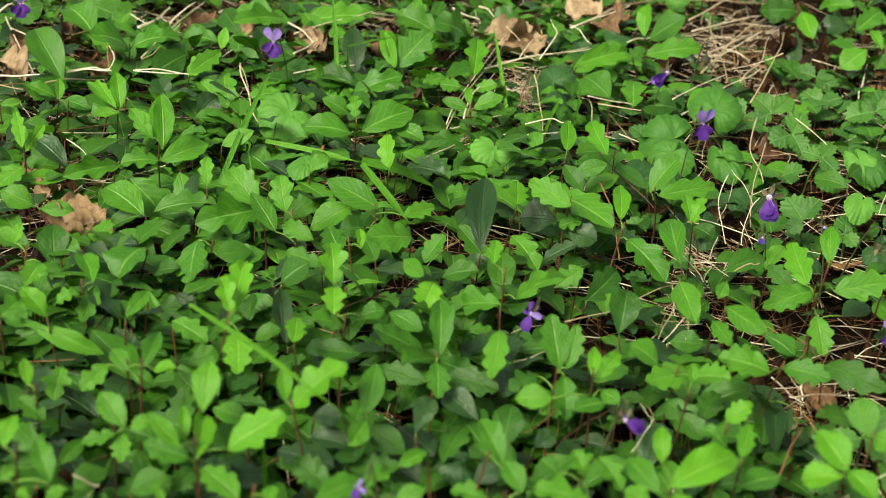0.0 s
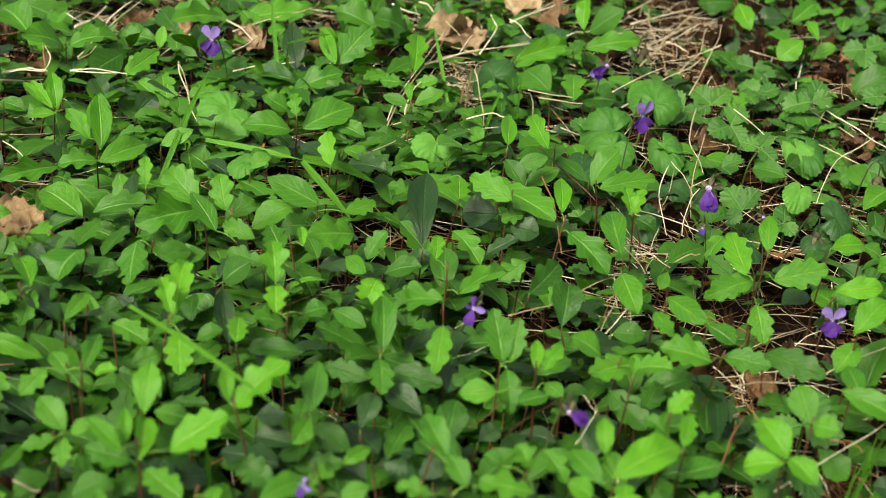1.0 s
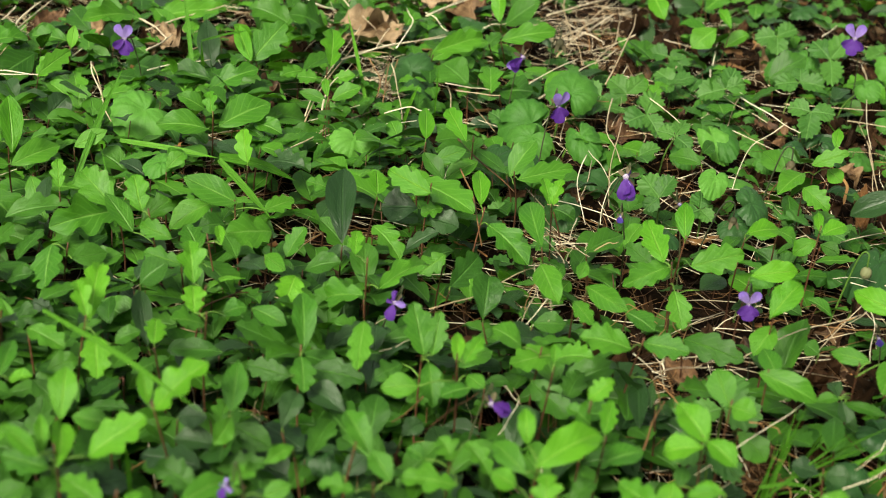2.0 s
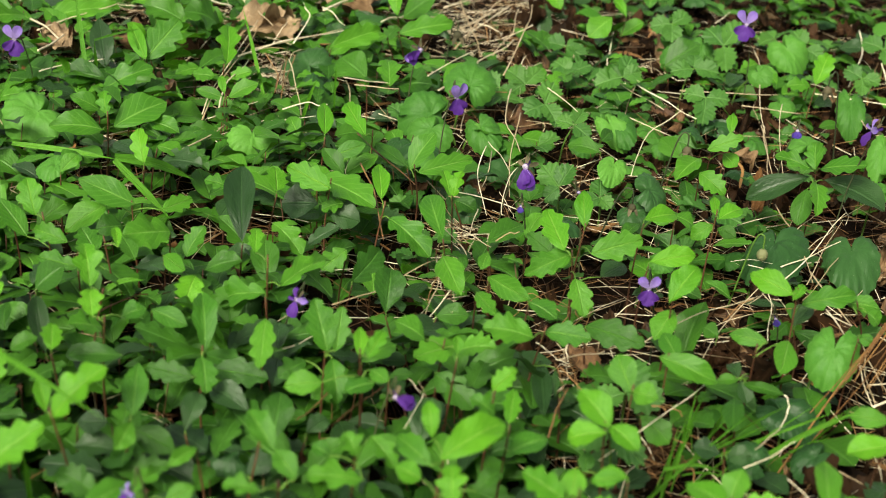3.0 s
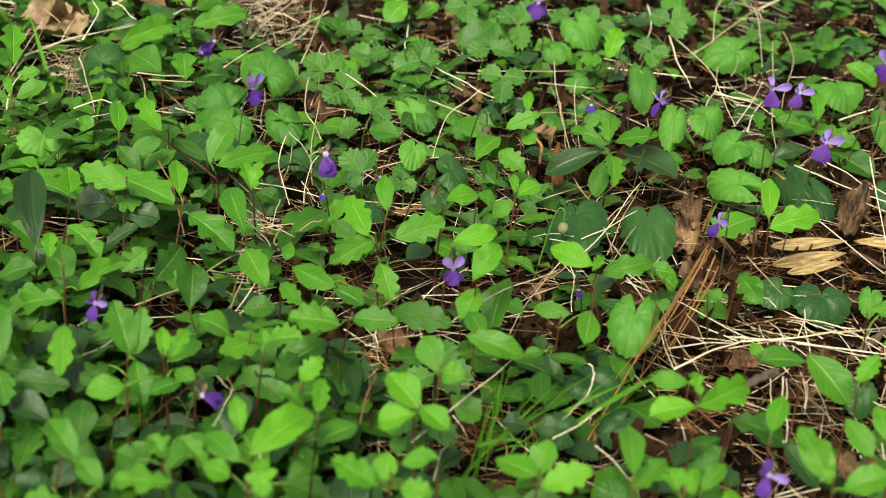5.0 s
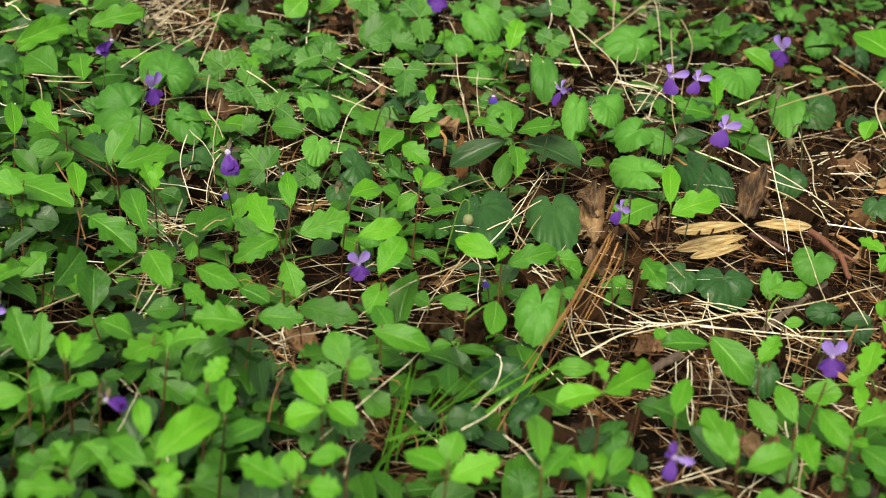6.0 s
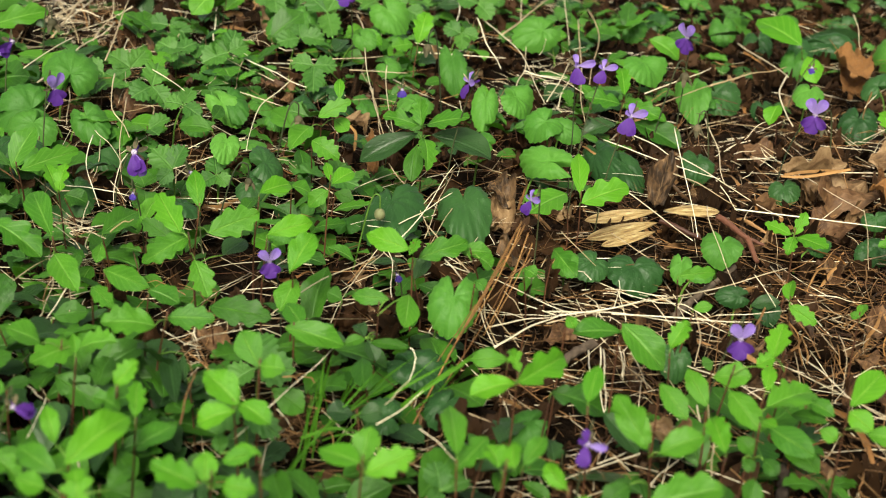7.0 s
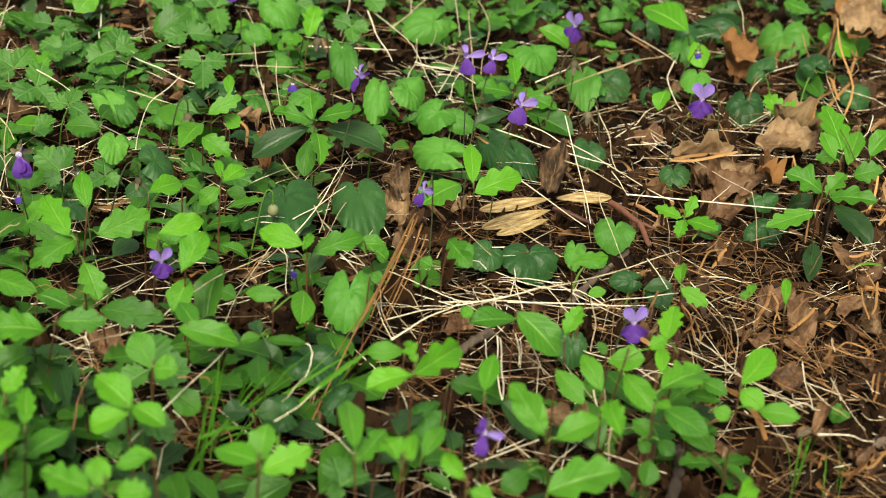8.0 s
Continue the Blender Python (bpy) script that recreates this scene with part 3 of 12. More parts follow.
def violet_flower(x, y, cx, cy, cz, turn, nod, size, look_of="open", lean=0):
    """A violet on a hooked stalk: five petals, spur and sepals. turn: the way it faces, nod: how far it hangs, in degrees."""
    words = {"open": "open purple violet flower with lighter upper petals", "shut": "small half-closed purple violet flower hanging from its stalk",
             "bud": "half-open purple violet bud drooping from its stalk", "deep": "deep purple violet flower turned away on its stalk",
             "wilt": "wilted dark blue violet flower on a curled stalk"}[look_of]
    ob = base_at("violet_flower", x, y, words, "flower", "violet flowers")
    c = Vector((cx, cy, cz)) / 1000
    f = pose(c.x, c.y, c.z, -nod, lean, turn)
    back = f.to_3x3() @ Vector((0, 0.004, 0.001))
    hook = c + back + Vector((0, 0, 0.006))
    line = bend([(0, 0, -0.004), (hook.x * 0.25 + back.x * 0.5, hook.y * 0.25 + back.y * 0.5, hook.z * 0.55), hook + back * 0.4, c + back], 6)
    part("stalk", mesh_of("stalk", tube(line, 0.0005, 0.0004, 6), "stalk"), ob, None, "thin dark hooked stalk")
    s = size * 0.92 / 1000
    if look_of == "open":
        spec = [(-30, 0.60, 0.35, 0, "p_light", -10), (28, 0.58, 0.35, 0, "p_light", -4), (-132, 0.54, 0.32, 1, "p_deep", 16), (134, 0.52, 0.32, 1, "p_deep", 20), (181, 0.62, 0.44, 2, "p_deep", 28)]
    elif look_of == "shut":
        spec = [(6, 0.42, 0.22, 0, "p_light", -20), (-72, 0.64, 0.28, 1, "p_light", 4), (42, 0.26, 0.16, 1, "p_light", 30), (168, 0.64, 0.36, 2, "p_deep", 16), (-166, 0.66, 0.38, 2, "p_deep", 26)]
    elif look_of == "bud":
        spec = [(180, 0.66, 0.34, 1, "p_light", -6), (168, 0.62, 0.30, 1, "p_deep", 8), (194, 0.60, 0.30, 2, "p_deep", 14), (182, 0.50, 0.26, 2, "p_deep", 24)]
    elif look_of == "deep":
        spec = [(4, 0.42, 0.22, 0, "p_deep", -10), (-80, 0.56, 0.24, 1, "p_light", 0), (60, 0.26, 0.18, 1, "p_deep", 20), (172, 0.62, 0.36, 2, "p_deep", 10), (-172, 0.62, 0.36, 2, "p_deep", 18)]
    else:
        spec = [(-150, 0.42, 0.2, 1, "p_wilt", 30), (150, 0.42, 0.2, 1, "p_wilt", 30), (180, 0.5, 0.26, 2, "p_wilt", 40)]
    for a, ln, wd, k, mat, tip in spec:
        a += pick.uniform(-7, 7)
        m = f @ pose(0, 0, 0, 0, -a + 0, 0) @ pose(0, 0, 0, 90 + tip + pick.uniform(-8, 8), 0, 0) @ Matrix.Diagonal((wd * s, ln * s, 0.5 * s, 1))
        part("petal", STORE.setdefault(("petal", k, mat), mesh_of("petal", PETAL[k], mat)), ob, m)
    sp = bend([(0, 0.0, 0), (0, 0.22 * s, 0.02 * s), (0, 0.40 * s, 0.10 * s)], 4)
    part("spur", mesh_of("spur", tube(sp, 0.085 * s, 0.05 * s, 8), "p_deep" if look_of != "wilt" else "p_wilt"), ob, f)
    for k in range(5):
        m = f @ pose(0, 0.08 * s, 0, 0, 72 * k + 20, 0) @ pose(0, 0, 0, 60, 0, 0) @ Matrix.Diagonal((0.13 * s, 0.36 * s, 0.13 * s, 1))
        part("sepal", STORE.setdefault("sepal", mesh_of("sepal", SHAPES["n"][0], "calyx")), ob, m)
    return ob


def seed_pod(x, y, cx, cy, cz, size, dry=False):
    """A round violet seed pod nodding on a curled stalk, with dry sepals."""
    ob = base_at("violet_seed_pod", x, y, "dried brown violet flower head on a curled stalk" if dry else "round green violet seed pod nodding on a curled stalk", "seed pod", "violet seed pods")
    c = Vector((cx, cy, cz)) / 1000
    s = size / (1400 if dry else 1000)
    line = bend([(0, 0, -0.004), (c.x * 0.6, c.y * 0.6, c.z + 0.006), (c.x * 0.95, c.y * 0.95, c.z + 0.012), c + Vector((0, 0, s * 0.45))], 6)
    part("stalk", mesh_of("stalk", tube(line, 0.0006, 0.0005, 6), "stalk" if dry else "shoot"), ob)
    ring = [(0, 0, s * 0.5 * math.cos(math.pi * k / 8)) for k in range(9)]
    pts, faces, uvs = tube(ring, 1, 1, 10)
    pts = [(0.46 * s * math.sin(math.pi * (i // 10) / 8) * math.cos(6.283 * (i % 10) / 10) + 1e-6, 0.46 * s * math.sin(math.pi * (i // 10) / 8) * math.sin(6.283 * (i % 10) / 10), p[2] * 1.05) for i, p in enumerate(pts)]
    part("pod", mesh_of("pod", (pts, faces, uvs), "calyx" if dry else "pod"), ob, Matrix.Translation(c))
    for k in range(5):
        m = Matrix.Translation(c + Vector((0, 0, s * 0.45))) @ pose(0, 0, 0, 0, 0, 72 * k) @ pose(0, 0, 0, -55, 0, 0) @ Matrix.Diagonal(((0.45 if dry else 0.3) * s, (1.5 if dry else 0.8) * s, 0.3 * s, 1))
        part("sepal", STORE.setdefault("sepal", mesh_of("sepal", SHAPES["n"][0], "calyx")), ob, m)
    return ob


def grass_blade(x, y, z, tx, ty, tz, width, sag=0.0):
    """One green grass blade from x, y, z to a tip aside of it by tx, ty, tz (millimetres)."""
    t = Vector((tx, ty, tz)) / 1000
    line = bend([(0, 0, 0), t * 0.5 + Vector((0, 0, sag / 1000)), t], 7)
    ob = new("grass_blade", mesh_of("grass_blade", ribbon(line, width / 1000, (0.15, -0.8, 0.6)), "h"))
    ob.location = (x, y, z)
    return tagged(ob, "long narrow green grass blade", "grass", "grass blades")


def straw(x, y, z, tx, ty, tz, width=1.4, sag=0.0, mat="straw", aside=0.0):
    """One dry grass stalk from x, y, z to an end aside of it (millimetres)."""
    t = Vector((tx, ty, tz)) / 1000
    s = Vector((-t.y, t.x, 0)).normalized() * (aside / 1000)
    w = t.length * 0.014
    line = bend([(0, 0, 0), t * 0.2 + s * 0.5 + Vector((pick.uniform(-w, w), 0, sag / 2000)), t * pick.uniform(0.4, 0.6) + s + Vector((0, pick.uniform(-w, w), sag / 1000)), t * 0.8 + s * 0.4 + Vector((pick.uniform(-w, w), 0, pick.uniform(-w, w) * 0.5)), t], 3)
    if mat == "rust":
        line = bend([q + Vector((pick.uniform(-3, 3) * w, pick.uniform(-3, 3) * w, pick.uniform(-3, 3) * w)) for q in line[::4]] + [t], 3)
        ob = new("withered_grass_stalk", mesh_of("withered_grass_stalk", ribbon(line, width / 1000 * 0.95, (pick.uniform(-0.6, 0.6), -0.8, 0.6), 0.5), "blade"))
        ob.location = (x, y, z)
        return tagged(ob, "curled rust-coloured dead grass blade", "dry grass", "dead grass blades")
    ob = new("dry_grass_stalk", mesh_of("dry_grass_stalk", tube(line, width / 3000, width / 5600, 6), mat))
    ob.location = (x, y, z)
    return tagged(ob, "dry pale straw-coloured grass stalk" if mat == "straw" else "dry orange-brown grass stalk", "straw", "dry grass stalks")


def dead_leaf(x, y, z, rx, ry, rz, length, width, mat="brown", k=0):
    """A dead leaf lying on the litter."""
    ob = new("dead_leaf", STORE.setdefault(("dead", k, mat), mesh_of("dead_leaf", SHAPES["k"][k], mat)))
    width *= 0.75 if mat == "brown" else 1
    ob.matrix_basis = pose(x, y, z, rx, ry, rz) @ Matrix.Diagonal((width / 1000, length / 1000, (width + length) / 2000, 1))
    return tagged(ob, {"brown": "curled dry brown dead leaf on the litter", "rust": "rust-brown dry dead leaf standing in the litter", "pale": "pale tan dry dead leaf on the litter", "bleach": "bleached beige dead leaf lying on the litter"}[mat], "dead leaf", "dead leaves")


def twig(x, y, z, tx, ty, tz, width, mat="bark"):
    """A short piece of fallen twig with knots."""
    t = Vector((tx, ty, tz)) / 1000
    k = 1.0 if mat == "bark" else 0.2
    line = bend([(0, 0, 0), t * 0.35 + Vector((0.002, 0.001, 0.001)) * k, t * 0.7 + Vector((-0.002, -0.001, 0)) * k, t], 6)
    line = bend(line, 2)
    pts, faces, uvs = tube(line, width / 2400, width / 3200, 10)
    pts = [tuple(Vector(p) * 1 + Vector((noise.noise(Vector(p) * 300), noise.noise(Vector(p) * 300 + Vector((7, 0, 0))), noise.noise(Vector(p) * 300 + Vector((0, 9, 0))))) * width * (0.00022 if mat == "bark" else 0.00009)) for p in pts]
    ob = new("twig", mesh_of("twig", (pts, faces, uvs), mat))
    ob.location = (x, y, z)
    return tagged(ob, "rough grey-brown fallen twig on the litter" if mat == "bark" else "reddish dry woody stalk on the litter", "twig", "twigs")


def seed_head(x, y, z):
    ob = base_at("dry_seed_head", x, y, "split straw-coloured dry seed husks on a red stalk", "seed head", "", z)
    return ob


def husk(ob, x, y, z, rx, ry, rz, length, width):
    """One boat-shaped ribbed husk."""
    me = STORE.get("husk")
    if me is None:
        pts, faces, uvs = blade(smooth(0.5, 0.7), 12, 16, 0, 0.06, 0.0, 0, 90)
        pts = [(p[0], p[1], p[2] + 0.32 * (max(0, 1 - (2 * u[0] - 1) ** 2)) ** 0.5 * egg(u[1], 0.5, 0.7) + 0.03 * math.cos(u[0] * 44)) for p, u in zip(pts, uvs)]
        me = STORE["husk"] = mesh_of("husk", (pts, faces, uvs), "husk")
    m = pose(x / 1000, y / 1000, z / 1000, rx, ry, rz) @ Matrix.Diagonal((width / 1000, length / 1000, width / 1000, 1))
    return part("husk", me, ob, m)


def tangle(x, y, r, n, mat):
    """A loose tangle of thin dry grass lying round x, y."""
    q = random.Random(int(x * 9973 + y * 7919))
    bits = []
    for _ in range(int(n * (1.7 if mat == "tan" else 1.2))):
        ln = q.uniform(0.5, 1.8) * r
        w = q.uniform(0.00018, 0.00045) / ln
        m = pose(x + q.gauss(0, r * 0.45), y + q.gauss(0, r * 0.9), 0.004 + abs(q.gauss(0, 0.014)), q.gauss(0, 9), 0, q.uniform(0, 360)) @ Matrix.Diagonal((ln, ln, ln, 1))
        bits.append((tube(bend(kinked(q, q.choice((2, 3, 4)), 0.18, 0.25), 2), w, w * 0.6, 4), m))
    ob = new("straw_tangle", gather("straw_tangle", bits, mat))
    return tagged(ob, "loose tangle of thin dry grass on the soil", "straw", "", "stuff")


# ---- ground: one sheet of soil from under the plants to the horizon ----
def lift(x, y):
    p = Vector((x, y, 0))
    near = math.exp(-((x - 0.25) ** 2 + (y - 0.8) ** 2) / 9)
    return 0.006 * near * noise.noise(p * 9) + 0.003 * near * noise.noise(p * 40) + 0.5 * (1 - near) * (noise.noise(p * 0.06) * 0.5)


steps = [math.sinh(s * 6.2) / math.sinh(6.2) * 260 for s in np.linspace(-1, 1, 161)]
gp = [(0.3 + a, 0.8 + b, lift(0.3 + a, 0.8 + b)) for b in steps for a in steps]
gf = [(j * 161 + i, j * 161 + i + 1, j * 161 + i + 162, j * 161 + i + 161) for j in range(160) for i in range(160)]
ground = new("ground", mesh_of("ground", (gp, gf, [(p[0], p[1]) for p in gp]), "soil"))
tagged(ground, "dark brown soil under plants and dry litter", "ground", "", "structure")


# ---- litter and undergrowth ----
def openness(x, y):
    """How bare the patch is: 0 under the thick honeysuckle, 1 on the dry open litter."""
    a = 1 / (1 + math.exp(-(x - 0.50 + 0.35 * (y - 0.5)) * 14))
    near = 1 / (1 + math.exp((y - 0.80 - 0.22 * max(0.0, x - 0.4)) * 14))
    b = noise.noise(Vector((x * 5, y * 5, 3.3))) * 0.35
    left = 0.2 / (1 + math.exp((x + 0.03) * 12)) / (1 + math.exp(-(y - 0.84) * 14))
    return max(0.0, min(1.0, a * near + left + b * 0.6))


rnd = random.Random(11)


def spot(x0=-0.75, x1=1.45, y0=0.18, y1=2.1):
    return rnd.uniform(x0, x1), y0 + (y1 - y0) * rnd.random() ** 1.3


def faded(x, y):
    """True where the thick growth thins out at the uneven rim of the patch."""
    e = max((-0.46 - x) / 0.3, (x - 1.08) / 0.38, (0.32 - y) / 0.15, (y - 1.48) / 0.62)
    return e > 0 and rnd.random() < 1.1 * e + 0.5 * noise.noise(Vector((x * 4, y * 4, 6.0)))


CLEAR = [
    (-0.352, 1.057, 0.028),
    (-0.260, 1.163, 0.035),
    (-0.123, 1.148, 0.025),
    (0.154, 0.749, 0.014),
    (0.132, 0.683, 0.013),
    (0.246, 1.193, 0.031),
    (0.243, 1.268, 0.027),
    (0.053, 1.052, 0.022),
    (0.050, 1.095, 0.023),
    (0.019, 1.191, 0.030),
    (0.229, 0.932, 0.017),
    (0.380, 1.047, 0.024),
    (0.381, 0.741, 0.022),
    (0.323, 0.681, 0.017),
    (0.194, 0.599, 0.012),
    (0.201, 0.509, 0.011),
    (0.058, 1.067, 0.021),
    (0.241, 1.233, 0.032),
    (0.266, 1.196, 0.026),
    (0.236, 0.976, 0.017),
    (0.196, 0.621, 0.012),
    (0.521, 0.908, 0.013),
    (0.571, 0.919, 0.018),
    (0.723, 1.198, 0.023),
    (0.569, 1.075, 0.020),
    (-0.362, 1.119, 0.029),
    (-0.292, 1.056, 0.023),
    (-0.198, 1.180, 0.030),
    (-0.089, 1.210, 0.031),
    (-0.220, 0.730, 0.020),
    (0.216, 0.512, 0.011),
]


def cleared(x, y, grow=1.0):
    return any((x - a) ** 2 + ((y - b) * 0.6) ** 2 < (r * grow) ** 2 for a, b, r in CLEAR)


BITS = [tube(kinked(rnd, rnd.choice((2, 3, 4)), 0.13, 0.15), 0.0052, 0.0036, 4) for _ in range(60)]
CURLS = [curled(rnd, rnd.uniform(0.05, 0.14)) for _ in range(40)]


def straws(count, thick, bare, mat, where=()):
    """Thin dry grasses lying about, denser where the patch is bare."""
    out, tried = [], 0
    while len(out) + tried < count:
        x, y = spot(*where)
        if faded(x, y):
            tried += 1
            continue
        if rnd.random() > bare + (1 - bare) * openness(x, y):
            continue
        ln = rnd.uniform(0.4, 1.0) ** 1.5 * thick
        m = pose(x, y, lift(x, y) + 0.001 + abs(rnd.gauss(0, 0.009)), rnd.gauss(0, 8), rnd.uniform(-40, 40), rnd.uniform(0, 360)) @ Matrix.Diagonal((ln, ln, ln, 1))
        out.append((BITS[rnd.randrange(60)], m))
    return gather("straw_litter", out, mat)


tagged(new("straw_litter", straws(3000, 0.085, 0.75, "straw")), "tangled pale dry grass straws lying on the soil", "straw", "", "stuff")
tagged(new("grass_litter", straws(5200, 0.065, 0.35, "tan")), "thin brown dead grass on the soil", "straw", "", "stuff")
tagged(new("fine_stalk_litter", straws(8000, 0.06, 0.3, "stem")), "dark red-brown fine stalks on the soil", "straw", "", "stuff")

# Denser litter on the open ground among the violets and at the back under the honeysuckle.
OPEN, BACK, AMONG = (0.25, 1.15, 0.35, 1.3), (-0.42, 0.35, 0.78, 1.6), (0.15, 0.55, 0.42, 0.80)
tagged(new("grass_litter", straws(2300, 0.055, 0.12, "tan", OPEN)), "thin brown dead grass on the open soil", "straw", "", "stuff")
tagged(new("straw_litter", straws(750, 0.07, 0.15, "straw", OPEN)), "pale dry grass straws on the open soil", "straw", "", "stuff")
tagged(new("straw_litter", straws(1700, 0.08, 0.5, "straw", BACK)), "pale dry grass straws among the stems", "straw", "", "stuff")
tagged(new("grass_litter", straws(2000, 0.06, 0.4, "tan", BACK)), "thin brown dead grass among the stems", "straw", "", "stuff")

tagged(new("straw_litter", straws(330, 0.075, 0.9, "straw", AMONG)), "pale dry grass straws among the violets", "straw", "", "stuff")
tagged(new("grass_litter", straws(650, 0.06, 0.9, "tan", AMONG)), "thin brown dead grass among the violets", "straw", "", "stuff")
UNDER = (-0.42, 0.22, 0.34, 0.95)
tagged(new("straw_litter", straws(420, 0.075, 0.9, "straw", UNDER)), "pale dry grass straws under the honeysuckle leaves", "straw", "", "stuff")
tagged(new("grass_litter", straws(900, 0.065, 0.9, "tan", UNDER)), "thin brown dead grass under the honeysuckle leaves", "straw", "", "stuff")


def blades_dry(count, bare, mat):
    """Curled dead grass blades, densest on the open litter."""
    out, tried = [], 0
    while len(out) + tried < count:
        x, y = spot()
        if faded(x, y):
            tried += 1
            continue
        if rnd.random() > bare + (1 - bare) * openness(x, y):
            continue
        ln = rnd.uniform(0.012, 0.045)
        m = pose(x, y, lift(x, y) + 0.002 + abs(rnd.gauss(0, 0.007)), rnd.gauss(0, 14), 0, rnd.uniform(0, 360)) @ Matrix.Diagonal((ln, ln, ln, 1))
        out.append((CURLS[rnd.randrange(40)], m))
    return gather("dry_blade_litter", out, mat)


tagged(new("dry_blade_litter", blades_dry(2600, 0.08, "tan")), "curled brown dead grass blades on the soil", "straw", "", "stuff")
tagged(new("rust_blade_litter", blades_dry(1300, 0.05, "rust")), "curled rust-brown dead grass blades on the soil", "straw", "", "stuff")

bits = {"brown": [], "pale": []}
for k in range(8300):
    x, y = spot() if k < 6000 else spot(*OPEN)
    if faded(x, y):
        continue
    ln = rnd.uniform(0.006, 0.03)
    m = pose(x, y, lift(x, y) + rnd.uniform(0.001, 0.008), rnd.gauss(0, 28), rnd.gauss(0, 28), rnd.uniform(0, 360)) @ Matrix.Diagonal((ln * rnd.uniform(0.3, 0.7), ln, ln * rnd.uniform(0.6, 1.3), 1))
    bits["pale" if rnd.random() < 0.05 else "brown"].append((SHAPES["k"][rnd.randrange(4)], m))
tagged(new("leaf_litter", gather("leaf_litter", bits["brown"], "humus")), "brown decaying leaf litter on the soil", "leaf litter", "", "stuff")
tagged(new("pale_leaf_litter", gather("pale_leaf_litter", bits["pale"], "pale")), "pale dry leaf fragments on the soil", "leaf litter", "", "stuff")

# Low leaves under the shoots, too many to count: honeysuckle in front, strawberries and violets among it further back.
low = {"m": [], "g": [], "d": [], "b": [], "vm": [], "vd": []}
stalks = []
count = 0
while count < 6400:
    x, y = spot(-0.85, 1.55, 0.15, 2.2) if count < 5300 else spot(-0.36, 0.14, 0.28, 0.66) if count < 6000 else spot(-0.55, 0.16, 0.80, 1.60)
    o = openness(x, y)
    mid = 1 / (1 + math.exp(-(x - 0.16) * 16))
    if rnd.random() < (0.66 if y < 0.72 else 0.46) * mid:
        continue
    if (x > 0.40 and y < 0.62 and x > 0.40 + 0.45 * (y - 0.34)) or rnd.random() < o * 1.15 or (cleared(x, y) and rnd.random() < 0.85):
        continue
    if y < 1.0 and noise.noise(Vector((x * 21, y * 21, 3.7))) > 0.22 and rnd.random() < (0.85 if y > 0.6 else 0.35):
        continue
    count += 1
    if faded(x, y):
        continue
    h, turn = 0.006 + 0.042 * rnd.random() ** 1.3 * (1 - 0.5 * o) * (1 - 0.45 * mid), rnd.uniform(0, 360)
    stalks.append((tube([(0, 0, -0.003), (rnd.uniform(-0.008, 0.008), rnd.uniform(-0.006, 0.006), h)], 0.00035, 0.0003, 4), Matrix.Translation((x, y, lift(x, y)))))
    back = y > 0.72 and x > 0.12 and rnd.random() < 0.55
    small = rnd.uniform(0.7, 1.1)
    if back and rnd.random() < 0.6:
        for k in range(3):
            ln = rnd.uniform(0.016, 0.022) * small
            m = pose(x, y, lift(x, y) + h, rnd.gauss(0, 12), rnd.gauss(0, 12), turn + 105 * (k - 1) + rnd.gauss(0, 8)) @ Matrix.Diagonal((ln * 0.8, ln, ln, 1))
            low["b"].append((SHAPES["t"][k], m))
    elif back:
        ln = rnd.uniform(0.016, 0.03)
        m = pose(x, y, lift(x, y) + h, rnd.gauss(-8, 18), rnd.gauss(0, 18), turn) @ Matrix.Diagonal((ln, ln, ln, 1))
        low[rnd.choice(("vm", "vd"))].append((SHAPES["v"][rnd.randrange(4)], m))
    else:
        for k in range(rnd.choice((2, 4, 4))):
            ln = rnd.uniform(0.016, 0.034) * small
            # Honeysuckle tones lean dark, more so in front: shade under the shoots as colour.
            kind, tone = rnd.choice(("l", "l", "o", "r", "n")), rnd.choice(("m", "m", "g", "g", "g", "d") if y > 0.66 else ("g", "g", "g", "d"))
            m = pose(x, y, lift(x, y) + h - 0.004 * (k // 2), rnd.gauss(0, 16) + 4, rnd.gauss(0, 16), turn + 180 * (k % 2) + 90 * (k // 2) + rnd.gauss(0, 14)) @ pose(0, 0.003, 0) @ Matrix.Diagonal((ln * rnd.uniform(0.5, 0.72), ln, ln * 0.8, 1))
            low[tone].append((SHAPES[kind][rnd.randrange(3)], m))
for tone, words in (("m", "low green honeysuckle leaves near the soil"), ("g", "honeysuckle leaves near the soil toned deep green for shade"), ("d", "dark old honeysuckle leaves near the soil, mixed in for shade"),
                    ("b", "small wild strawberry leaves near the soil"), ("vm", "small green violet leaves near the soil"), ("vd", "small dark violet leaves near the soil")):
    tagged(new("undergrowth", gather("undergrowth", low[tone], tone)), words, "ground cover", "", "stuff")
